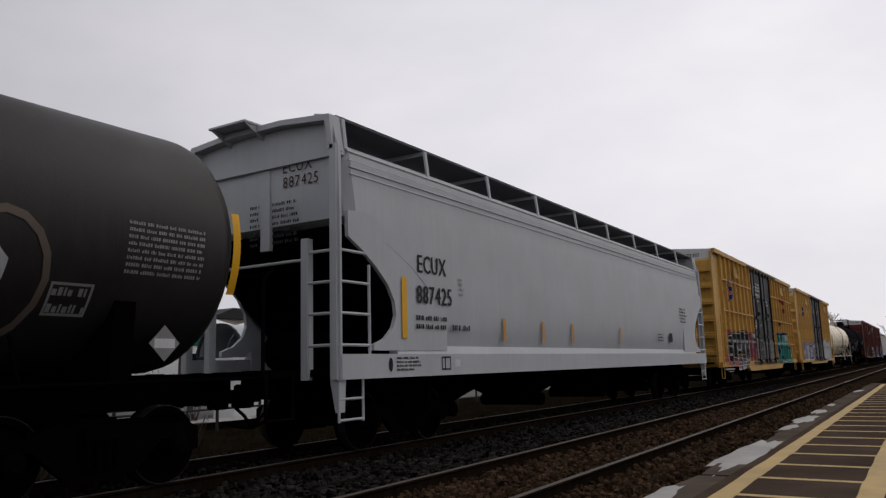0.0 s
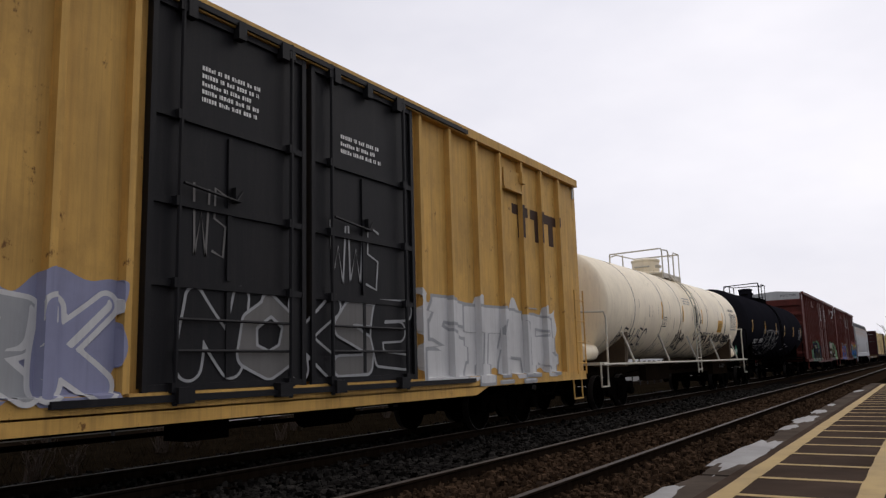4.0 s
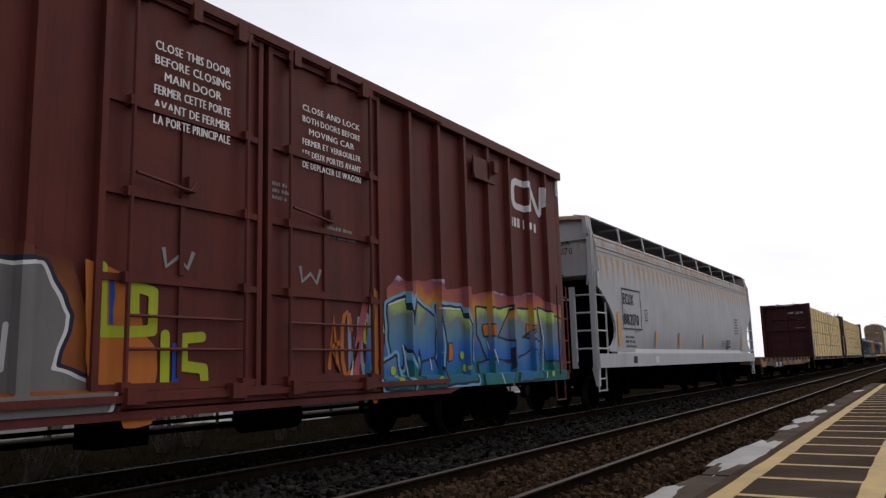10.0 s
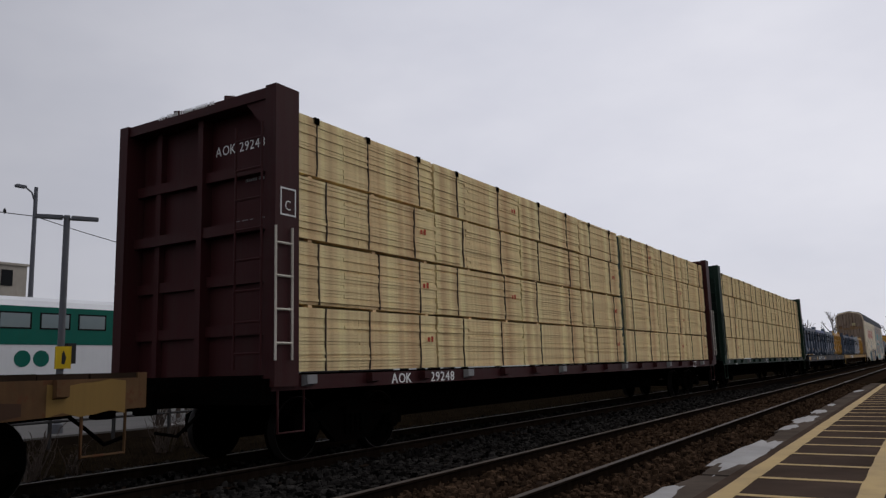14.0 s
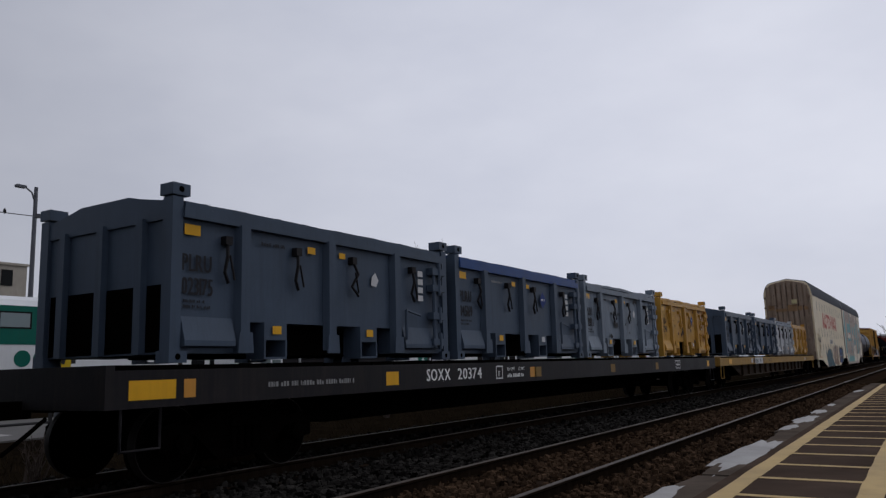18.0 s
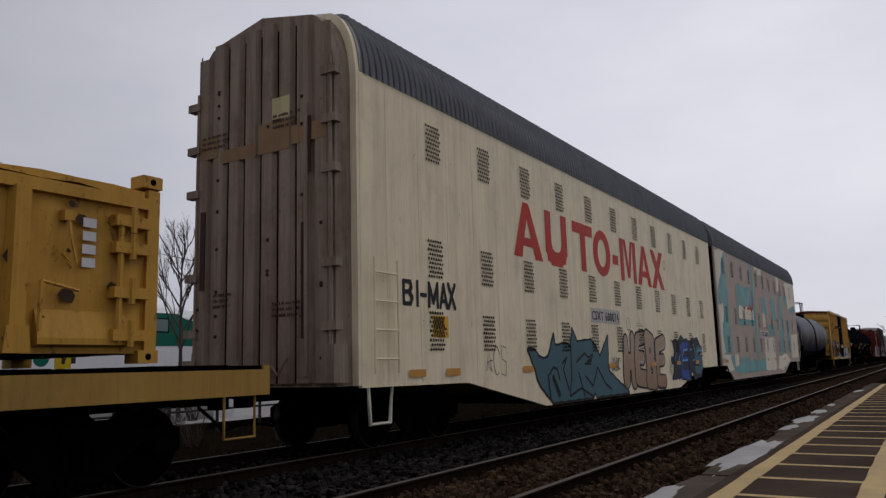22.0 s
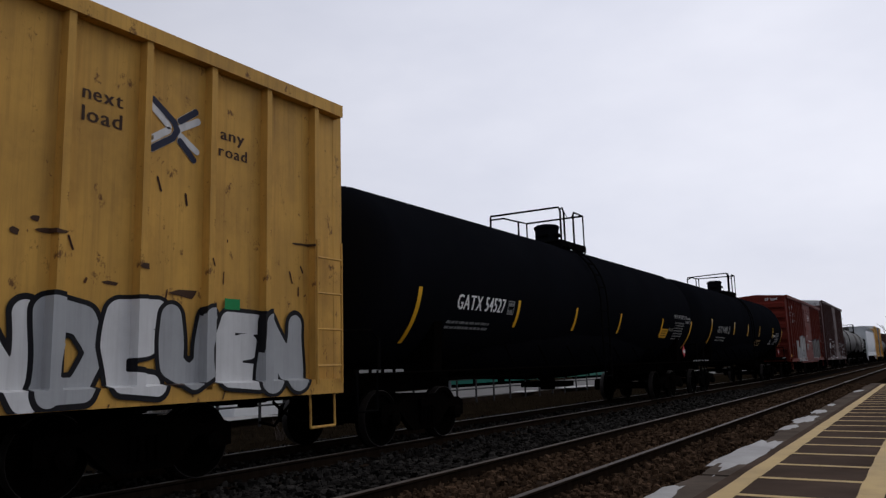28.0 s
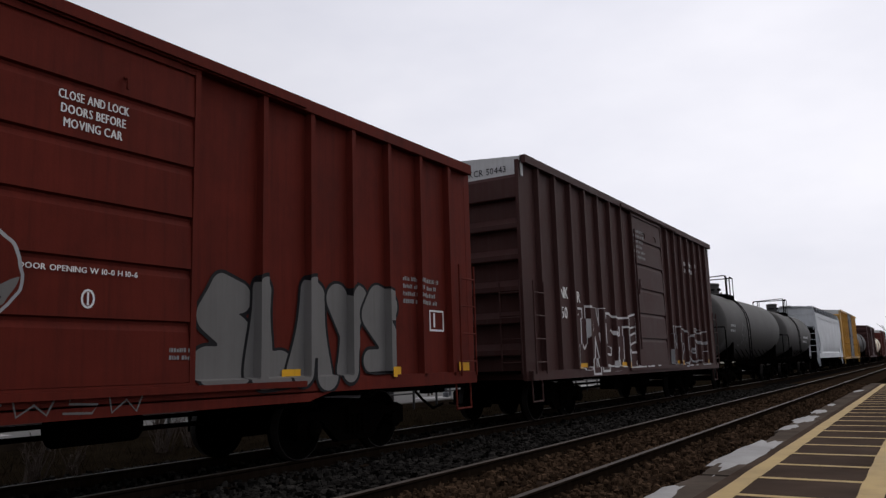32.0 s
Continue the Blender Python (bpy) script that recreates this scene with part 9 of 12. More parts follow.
for k, ln in enumerate(([(43.55, 4.12), (44.12, 4.12)], [(43.83, 4.1), (43.83, 3.6)], [(44.2, 4.12), (44.68, 4.12)], [(44.44, 4.1), (44.44, 3.6)], [(44.72, 4.15), (45.22, 3.58)], [(45.2, 4.15), (44.74, 3.58)])):
    sprayed_line(C, ln, 0.15, plain("faded_red_sign_paint", (0.3, 0.032, 0.028)), BOX_X + 0.002 + 0.0006 * k, P, POST_D, "emblem_bar", square=True)
letters_fit(C, "RAILCAR POOLING EXPERTS", 42.5, 46.3, 3.24, 0.21, DECALB, BOX_X, P, POST_D)
for k, tx in enumerate(("CERRAR Y BLOQUEAR", "AMBAS PUERTAS ANTES", "DE MOVER EL CARRO", "CLOSE AND LOCK", "BOTH DOORS BEFORE", "MOVING CAR")):
    half = 0.034 * len(tx)
    letters_fit(C, tx, 37.38 - half, 37.38 + half, 4.46 - 0.14 * k - (0.06 if k > 2 else 0.0), 0.1, DECALW, DOOR_X)
rows_of_bars(C, 39.2, 40.2, 3.6, 3.9, 2, DECALW, DOOR_X, 33)
rows_of_bars(C, 36.5, 37.0, 2.45, 2.85, 4, DECALW, DOOR_X, 34, words=2)
rows_of_bars(C, 37.7, 38.0, 2.6, 2.7, 1, DECALW, DOOR_X, 35, words=1)
text_on_end(C, "TBOX 672357", -0.1, 4.98, 0.15, DECALK, -C[2] - 0.0)

# second yellow boxcar
C, P = TB2, TB2[3]
side_of(0.84)
letters_fit(C, "next", 51.08, 51.66, 3.98, 0.19, DECALB, BOX_X, P, POST_D)
letters_fit(C, "load", 51.06, 51.66, 3.7, 0.2, DECALB, BOX_X, P, POST_D)
letters_fit(C, "any", 53.33, 53.85, 3.92, 0.17, DECALB, BOX_X, P, POST_D)
letters_fit(C, "road", 53.3, 53.95, 3.68, 0.17, DECALB, BOX_X, P, POST_D)
crossed_emblem(C, 51.9, 3.4, BOX_X, P, POST_D, 1.12)
letters_fit(C, "TB", 51.86, 52.4, 2.65, 0.33, DECALB, BOX_X, P, POST_D)
letters_fit(C, "OX", 52.65, 53.2, 2.65, 0.33, DECALB, BOX_X, P, POST_D)
letters_fit(C, "6 65 40 2", 51.36, 53.62, 2.13, 0.31, DECALB, BOX_X, P, POST_D)
graffiti(C, 51.2, 56.2, 0.95, 1.95, 7, [SPS, SPLILAC, SPW, SPORANGE, SPDEEP], SPW, 51, BOX_X, P, POST_D, False, 0.05, SPLILAC, SPW)
graffiti(C, 61.6, 66.3, 0.95, 2.15, 4, [SPW], SPS, 52, BOX_X, P, POST_D, True, 0.05, SPW)
graffiti(C, 57.0, 61.0, 1.1, 2.1, 5, [DOORBLACK, SPGREY], SPS, 53, DOOR_X, (), 0, False, 0.035)
scribble(C, 50.35, 51.2, 2.6, 4.5, 2, SPBROWN, 54, 0.035, BOX_X, None, P, POST_D)
scribble(C, 50.3, 51.1, 2.6, 3.3, 3, SPBROWN, 55, 0.03, BOX_X, None, P, POST_D)
scribble(C, 51.0, 51.9, 2.25, 3.0, 4, SPBROWN, 56, 0.035, BOX_X, None, P, POST_D)
scribble(C, 50.4, 50.8, 0.95, 2.5, 1, SPBROWN, 57, 0.04, BOX_X, None, P, POST_D)
scribble(C, 59.3, 60.4, 2.2, 3.2, 3, SPS, 58, 0.035, DOOR_X)
scribble(C, 57.1, 57.6, 2.3, 3.3, 2, SPGREY, 59, 0.03, DOOR_X)
rows_of_bars(C, 57.2, 58.2, 4.1, 4.55, 5, DECALW, DOOR_X, 60)
rows_of_bars(C, 59.55, 60.6, 4.05, 4.35, 3, DECALW, DOOR_X, 61)
bm = bmesh.new()
for a, b in ((64.7, 65.4), (65.5, 66.1), (66.15, 66.8)):
    rect(bm, a - C[1], b - C[1], 4.05, 4.25)
    rect(bm, (a + b) / 2 - 0.12 - C[1], (a + b) / 2 + 0.12 - C[1], 3.6, 4.05)
marking("emblem", bm, DECALB, C[0], BOX_X, P, POST_D, "dark block emblem")
bm = bmesh.new()
rect(bm, 52.0 - C[1], 52.6 - C[1], 1.25, 1.6)
marking("notice_plate", bm, STRIPEO, C[0], BOX_X + 0.02, P, POST_D)
letters_fit(C, "LD LMT", 52.05, 52.5, 1.45, 0.09, DECALK, BOX_X + 0.024, P, POST_D)
letters_fit(C, "LT WT", 52.05, 52.5, 1.3, 0.09, DECALK, BOX_X + 0.024, P, POST_D)
text_on_end(C, "TBOX 665402", 0.08, 4.98, 0.16, DECALK, -C[2] - 0.0)
end_bars(C, -1.2, -0.4, 4.98, 5.1, 1, DECALK, -C[2], 3)
end_bars(C, -0.7, -0.1, 3.4, 3.6, 2, DECALB, -C[2] - 0.05, 7)

# white tank car
r, zc = 1.42, 2.66
C = TKW
tank_stripes(C[0], [74.5 - C[1], 76.8 - C[1], 79.24 - C[1], 82.35 - C[1], 84.92 - C[1]], 2.38, 2.9, STRIPE, r, zc, 0.11)
tank_letters(C, "CARBON DIOXIDE", 83.58, 84.46, 3.02, 0.1, DECALK, r, zc)
tank_letters(C, "REFRIGERATED LIQUID", 83.64, 84.77, 2.86, 0.09, DECALK, r, zc)
tank_bars(C, 83.72, 84.78, 2.3, 2.84, 8, DECALG, r, zc, 3, 0.02)
bm = bmesh.new()
rect(bm, 81.62 - C[1], 82.28 - C[1], 2.16, 2.6)
tank_mark("notice_plate", bm, STRIPE, C[0], r, zc, "yellow emergency notice with plain bars")
tank_bars(C, 81.66, 82.24, 2.2, 2.56, 5, SPBROWN, r + 0.004, zc, 7, 0.0, 3)
bm = bmesh.new()
frame_rect(bm, 74.68 - C[1], 74.98 - C[1], 2.17, 2.46, 0.02)
tank_mark("data_plate", bm, DECALK, C[0], r, zc)
tank_letters(C, "PLATE", 74.72, 74.94, 2.36, 0.05, DECALK, r, zc)
tank_letters(C, "C", 74.78, 74.88, 2.22, 0.1, DECALK, r, zc)
tank_bars(C, 83.0, 83.62, 1.6, 1.86, 2, DECALK, r, zc, 9, 0.04, 2)
tank_bars(C, 77.0, 77.9, 2.95, 3.2, 3, DECALG, r, zc, 11, 0, 3)
tank_bars(C, 79.6, 80.9, 2.05, 2.14, 1, DECALG, r, zc, 12, 0, 5)
tank_hand(C, "BUST THEM BOYZ OUTSMNORACK", 80.72, 83.95, 1.84, 2.08, 0.045, SPK, r, zc, 4)
tank_hand(C, "E CREW", 80.6, 81.7, 1.55, 1.76, 0.042, SPK, r, zc, 5)
for k, ln in enumerate((
        [(76.34, 1.96), (76.43, 1.94), (76.47, 1.73), (76.56, 1.68), (76.64, 1.72), (76.64, 1.9), (76.59, 2.06)],
        [(76.58, 2.03), (76.76, 1.74)],
        [(76.68, 1.88), (76.78, 1.91), (76.72, 2.14)],
        [(76.72, 2.14), (77.01, 1.71)],
        [(76.86, 1.91), (77.07, 1.85), (77.13, 1.72), (77.07, 1.68)],
        [(77, 2), (77.01, 2.04)],
        [(77.15, 1.82), (77.3, 1.85), (77.31, 1.95), (77.21, 2), (77.15, 1.82), (77.21, 1.62), (77.42, 1.51), (77.5, 1.57)],
        [(77.32, 1.85), (77.47, 1.87)],
        [(77.36, 1.78), (77.49, 1.8)],
        [(76.87, 1.54), (76.84, 1.67), (77.06, 1.54)],
        [(76.65, 1.6), (76.75, 1.64)],
        [(78.36, 2.94), (78.37, 2.64), (78.37, 2.36)],
        [(78.48, 3), (78.42, 2.61), (78.43, 2.3), (78.52, 2.49), (78.55, 2.92)])):
    tank_line(C, ln, 0.05 if k % 3 else 0.065, SPK, r, zc)
for k, ln in enumerate((
        [(78.69, 2.9), (78.62, 2.55), (78.44, 1.96)],
        [(78.6, 2.25), (78.7, 2.6), (78.91, 2.73), (79.03, 2.63), (78.99, 2.41), (78.84, 2.19), (78.72, 2.22)],
        [(78.57, 2.17), (78.7, 1.89), (78.91, 1.84), (79.05, 1.99), (79.09, 2.21), (78.99, 2.28), (78.83, 2.15)],
        [(78.95, 2.49), (79.1, 2.51)],
        [(78.95, 2.43), (79.08, 2.44)],
        [(78.74, 2.08), (78.89, 1.92)],
        [(79.21, 2.11), (79.41, 1.84)],
        [(79.24, 2.11), (79.49, 2.06), (79.58, 1.86), (79.41, 1.83)],
        [(79.54, 2.08), (79.7, 1.87), (79.71, 2.03), (79.86, 1.85), (79.76, 2.12)],
        [(79.85, 2.08), (79.95, 1.86), (80.18, 1.89)],
        [(79.91, 1.98), (80.07, 2)],
        [(80.42, 1.61), (80.11, 2.05), (80.47, 1.73), (80.24, 2.1)],
        [(79.74, 1.67), (79.93, 1.85)]), 13):
    tank_line(C, ln, 0.05 if k % 3 else 0.065, SPK, r, zc)
for k, ln in enumerate((
        [(82.7, 2.5), (82.92, 1.97)],), 26):
    tank_line(C, ln, 0.05 if k % 3 else 0.065, SPK, r, zc)
scribble(C, 71.0, 73.4, 1.6, 2.1, 6, SPK, 76, 0.05, None, (r, zc))
scribble(C, 82.0, 83.4, 1.42, 1.58, 6, SPBROWN, 77, 0.03, None, (r, zc))
rnd = random.Random(92)
STAIN = plain("brown_grey_stain", (0.3, 0.25, 0.18), 0.8)
STAIND = plain("dark_scratch", (0.09, 0.07, 0.05), 0.8)
for k in range(30):
    uu, zz = rnd.uniform(71.0, 84.6), rnd.uniform(1.7, 3.5)
    ln = rnd.uniform(0.12, 0.5)
    tank_line(C, [(uu, zz), (uu + rnd.uniform(-0.02, 0.04), zz - ln * 0.5), (uu + rnd.uniform(-0.03, 0.06), zz - ln)], rnd.uniform(0.01, 0.026), STAIND if k % 3 == 0 else STAIN, r, zc)
GRIME = plain("brown_road_grime", (0.15, 0.105, 0.06), 0.85)
for k in range(70):
    uu, zz = rnd.uniform(70.4, 84.9), rnd.uniform(1.3, 1.78)
    tank_line(C, [(uu, zz), (uu + rnd.uniform(-0.03, 0.03), zz - rnd.uniform(0.03, 0.1)), (uu + rnd.uniform(-0.04, 0.04), max(1.285, zz - rnd.uniform(0.1, 0.5)))], rnd.uniform(0.015, 0.07), (GRIME, STAIN, STAIND)[k % 3], r, zc)
letters(C, "NX 201097", 81.26, 0.86, 0.14, plain("faded_grey_lettering", (0.022, 0.02, 0.018)), 1.403)
placard(C, 84.35, 1.48, plain("green_placard", (0.02, 0.14, 0.08)), "2187", 1.42, 0.32)
bm = bmesh.new()
box(bm, 1.05, 1.3, 83.95 - C[1], 84.3 - C[1], 1.98, 2.14)
part("junction_box", bm, WHITETANK, C[0])

# matt black tank car
r, zc = 1.56, 2.68
C = TKB
tank_stripes(C[0], [87.6 - C[1], 90.65 - C[1], 93.75 - C[1], 96.42 - C[1], 99.6 - C[1], 102.5 - C[1]], 2.3, 2.85, STRIPE, r, zc, 0.1)
tank_letters(C, "SHQX", 88.45, 89.3, 1.83, 0.2, DECALW, r, zc)
tank_letters(C, "9878", 89.75, 90.55, 1.87, 0.2, DECALW, r, zc)
tank_bars(C, 88.4, 89.9, 1.6, 1.78, 2, DECALG, r, zc, 2)
for k, ch in enumerate("PEST"):
    u0, w_, lo_, hi_ = 90.4 + 0.98 * k - C[1], 0.78, 1.52, 2.3
    strokes = [[(u0 + px * w_ + 0.12 * pz, lo_ + (hi_ - lo_) * pz) for px, pz in st] for st in STROKES[ch]]
    Yg, Zg = grid_for(u0 - 0.35, u0 + w_ + 0.45, lo_ - 0.3, hi_ + 0.3, 0.025)
    field = seg_field(Yg, Zg, strokes, False)
    for ring, thick in ((0.19, 0.019), (0.1, 0.011)):
        ob = coat("graffiti_outline", Yg, Zg, np.abs(field - ring) - thick, DECALG, C[0], 0.0, label="pale outline graffiti")
        for v in ob.data.vertices:
            v.co.x = side_x(r, zc, v.co.z) + 0.008 + 0.0006 * k
scribble(C, 97.0, 97.65, 1.56, 1.9, 3, SPS, 81, 0.03, None, (r, zc))
scribble(C, 94.2, 94.8, 1.6, 1.9, 2, SPS, 82, 0.035, None, (r, zc))
tank_bars(C, 101.5, 102.5, 2.15, 2.75, 7, DECALG, r, zc, 14)
tank_bars(C, 98.0, 98.9, 1.7, 1.8, 1, DECALG, r, zc, 15)
bm = bmesh.new()
write_flat(bm, "9878", 0.0, 2.9, 0.13)
write_flat(bm, "INEDIBLE", 1.05, 2.95, 0.1)
write_flat(bm, "TALLOW", 1.15, 2.8, 0.08)
for v in bm.verts:
    q = v.co.y - 0.55
    rr = math.hypot(q, v.co.z - zc)
    v.co = (q, -C[2] + 0.3 * (1 - math.sqrt(max(0.0, 1 - (rr / 1.43) ** 2))) - 0.02, v.co.z)
me = bpy.data.meshes.new("lettering")
bm.to_mesh(me)
bm.free()
me.materials.append(DECALW)
part("lettering", me, DECALW, C[0])

# the two brown boxcars
DOOR_TEXT_A = ["CLOSE THIS DOOR", "BEFORE CLOSING", "MAIN DOOR", "FERMER CETTE PORTE", "AVANT DE FERMER", "LA PORTE PRINCIPALE"]
DOOR_TEXT_B = ["CLOSE AND LOCK", "BOTH DOORS BEFORE", "MOVING CAR", "FERMER ET VERROUILLER", "LES DEUX PORTES AVANT", "DE DEPLACER LE WAGON"]
for C, num, off in ((DWC[0], "111", -19.8), (DWC[1], "033", 0.0)):
    P = C[3]
    side_of(0.86)
    letters_fit(C, "DWC", 125.58 + off, 126.18 + off, 2.66, 0.28, DECALW, BOX_X, P, POST_D)
    letters_fit(C, "794", 125.58 + off, 126.15 + off, 2.22, 0.28, DECALW, BOX_X, P, POST_D)
    letters_fit(C, num, 126.36 + off, 126.94 + off, 2.22, 0.28, DECALW, BOX_X, P, POST_D)
    bm = bmesh.new()
    frame_rect(bm, 127.3 + off - C[1], 127.6 + off - C[1], 2.45, 2.7, 0.022)
    rect(bm, 127.43 + off - C[1], 127.46 + off - C[1], 2.5, 2.65)
    marking("data_plate", bm, DECALG, C[0], BOX_X, P, POST_D)
    rows_of_bars(C, 125.9 + off, 126.35 + off, 1.5, 1.8, 2, DECALG, BOX_X, 5, P, POST_D)
    stripes(C[0], BOX_X, [125.6 + off - C[1], 134.34 + off - C[1], 139.95 + off - C[1], 141.95 + off - C[1]], 1.15, 2.05 if off == 0 else 1.7, STRIPE, 0.12, P, POST_D)
    for k, tx in enumerate(DOOR_TEXT_A):
        letters_fit(C, tx, 132.5 + off + (0.12 if len(tx) < 12 else 0.0), 133.5 + off - (0.12 if len(tx) < 12 else 0.0), 4.5 - 0.16 * k, 0.1, DECALW, DOOR_X + 0.03)
    for k, tx in enumerate(DOOR_TEXT_B):
        letters_fit(C, tx, 134.7 + off + (0.12 if len(tx) < 12 else 0.0), 135.85 + off - (0.12 if len(tx) < 12 else 0.0), 4.45 - 0.15 * k, 0.085, DECALW, DOOR_X + 0.03)
    rows_of_bars(C, 135.2 + off, 135.9 + off, 2.85, 3.05, 2, DECALG, DOOR_X, 6)
    rows_of_bars(C, 134.2 + off, 134.5 + off, 3.2, 3.45, 3, DECALG, DOOR_X, 7, words=1)
    for k in range(2):
        scribble(C, 132.65 + 2.0 * k + off, 133.1 + 2.0 * k + off, 2.25, 2.45, 1, DECALG, 3, 0.05, DOOR_X)
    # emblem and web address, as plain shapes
    a = 140.62 + off
    sprayed_line(C, [(a + 0.62, 4.71), (a + 0.2, 4.71), (a + 0.1, 4.66), (a + 0.07, 4.55), (a + 0.07, 4.35), (a + 0.11, 4.25), (a + 0.2, 4.21), (a + 0.58, 4.21), (a + 0.66, 4.26), (a + 0.72, 4.62), (a + 0.78, 4.71), (a + 0.85, 4.66), (a + 1.14, 4.27), (a + 1.22, 4.21), (a + 1.29, 4.27), (a + 1.34, 4.74)], 0.13, SPW, BOX_X + 0.003, P, POST_D, "emblem")
    rows_of_bars(C, 140.6 + off, 142.1 + off, 3.75, 4.0, 1, SPW, BOX_X, 2, P, POST_D, 3)
    text_on_end(C, "DWC 794" + num, 0.3, 4.98, 0.14, DECALK, -C[2])
    end_bars(C, -1.2, -0.6, 4.98, 5.08, 1, DECALK, -C[2], 2)
    for z in (3.9, 3.5, 3.05):
        end_bars(C, -1.3, -0.9, z, z + 0.22, 2, DECALG, -C[2] - 0.05, int(z * 10))
C, P = DWC[0], DWC[0][3]
G5 = spray("olive_fade_paint", [(0.8, (0.02, 0.016, 0.012)), (1.4, (0.06, 0.05, 0.035)), (1.9, (0.3, 0.28, 0.2)), (2.2, (0.45, 0.43, 0.34))])
G1 = spray("khaki_fade_paint", [(0.8, (0.04, 0.025, 0.018)), (1.15, (0.11, 0.065, 0.04)), (1.7, (0.14, 0.09, 0.055)), (1.8, (0.5, 0.46, 0.38)), (2.2, (0.62, 0.62, 0.56))])
GREENSTR = spray("striped_green_paint", [(0.7, (0.05, 0.13, 0.08)), (1.4, (0.16, 0.3, 0.18)), (2.0, (0.07, 0.17, 0.1)), (2.4, (0.22, 0.36, 0.22))])
sprayed_shape(C, [(106.95, 0.82), (106.98, 1.31), (107.21, 1.57), (107.45, 1.83), (107.5, 2.05), (107.95, 2.19), (108.06, 2.1), (108.48, 2.22), (108.82, 2.09), (109.56, 2.24), (110.19, 2.15), (110.89, 2.07), (111.53, 1.83), (111.67, 1.59), (112.17, 1.55), (112.22, 0.93), (111.51, 0.91), (110.87, 0.82), (107.78, 0.71)], GREENSTR, BOX_X + 0.001, P, POST_D, SPK, 0.02, "graffiti_cloud")
for k, pts in enumerate(([(107.87, 1.99), (108.19, 2.03), (108.28, 1.54), (108.25, 0.85), (107.85, 0.76), (108.08, 1.3), (108.05, 1.77)], [(108.55, 2.09), (109.09, 2.07), (109.12, 0.9), (108.67, 0.89), (108.83, 1.42)], [(109.61, 2.21), (109.84, 1.98), (109.76, 0.87), (109.42, 0.81), (109.37, 1.55)], [(110.32, 2.08), (110.89, 2.04), (110.87, 0.82), (110.69, 0.79), (110.62, 1.57)], [(111.25, 2.02), (111.53, 1.79), (111.46, 0.95), (111.22, 0.88)])):
    sprayed_shape(C, pts, SPNAVY, BOX_X + 0.003 + 0.0008 * k, P, POST_D, SPK, 0.02)
for k, pts in enumerate((
        [(107.5, 2.07), (107.87, 1.96), (108.07, 1.77), (108.05, 1.3), (107.9, 0.96), (107.57, 0.78), (107.7, 1.24), (107.65, 1.64)],
        [(108.25, 2.03), (108.57, 2.07), (108.57, 1.91), (109, 1.9), (109.05, 1.68), (108.66, 1.67), (108.75, 1.42), (109.05, 1.45), (109.01, 0.97), (108.43, 0.93), (108.2, 1), (108.3, 1.54), (108.22, 1.68)],
        [(109.09, 1.94), (109.41, 2.09), (109.61, 2.21), (109.61, 1.93), (109.37, 1.55), (109.71, 0.87), (109.28, 0.86), (109.19, 1.29), (109.05, 1.22)],
        [(109.81, 1.94), (110.13, 2.18), (110.3, 2), (110.64, 1.57), (110.87, 0.9), (110.51, 0.91), (110.29, 1.28), (110.07, 1.28), (109.97, 0.9), (109.56, 0.88), (109.81, 1.42)])):
    sprayed_shape(C, pts, G5, BOX_X + 0.008 + 0.002 * k, P, POST_D, SPK, 0.045)
for k, pts in enumerate((
        [(110.76, 1.94), (111.01, 2.08), (111.24, 1.9), (111.13, 1.58), (111.31, 0.92), (110.81, 0.9)],), 4):
    sprayed_shape(C, pts, G5, BOX_X + 0.008 + 0.002 * k, P, POST_D, SPK, 0.045)
for k, ln in enumerate(([(107.57, 0.79), (107.74, 1.02), (107.98, 1.21)], [(107.52, 2.06), (107.86, 1.95), (108.05, 1.77)], [(108.45, 0.94), (108.58, 1.23), (108.62, 0.92)], [(108.27, 2.02), (108.25, 1.68), (108.32, 1.54)], [(109.04, 1.89), (109.06, 1.68)], [(109.37, 1.55), (109.49, 1.28), (109.68, 0.89)], [(110.13, 2.16), (110.3, 1.99), (110.64, 1.56)], [(109.97, 0.92), (110.1, 1.28), (110.29, 1.26), (110.49, 0.93)], [(110.79, 1.94), (110.88, 1.58), (110.82, 0.91)], [(111.01, 2.07), (111.23, 1.9)])):
    sprayed_line(C, ln, 0.03, SPW, BOX_X + 0.019, P, POST_D)
for k, ln in enumerate(([(107.76, 1.58), (107.89, 1.44), (107.81, 1.07)], [(108.39, 1.17), (108.83, 1.23)], [(109.97, 1.56), (110.18, 1.53)], [(108.66, 1.54), (108.34, 1.48)])):
    sprayed_line(C, ln, 0.09, SPK, BOX_X + 0.0185, P, POST_D)
for u_ in (107.83, 110.9):
    bm = bmesh.new()
    rect(bm, u_ - 0.06 - C[1], u_ + 0.06 - C[1], 1.15, 1.7)
    marking("reflector", bm, STRIPE, C[0], BOX_X + 0.024, P, POST_D)
hand_text(C, "CMK", 106.63, 107.14, 1.93, 2.12, 0.04, SPW, BOX_X, P, POST_D)
hand_text(C, "CREW", 106.61, 107.19, 1.72, 1.88, 0.04, SPW, BOX_X, P, POST_D)
letters_fit(C, "205800", 106.73, 107.11, 1.52, 0.1, DECALW, BOX_X, P, POST_D)
letters_fit(C, "80200", 106.8, 107.12, 1.34, 0.1, DECALW, BOX_X, P, POST_D)
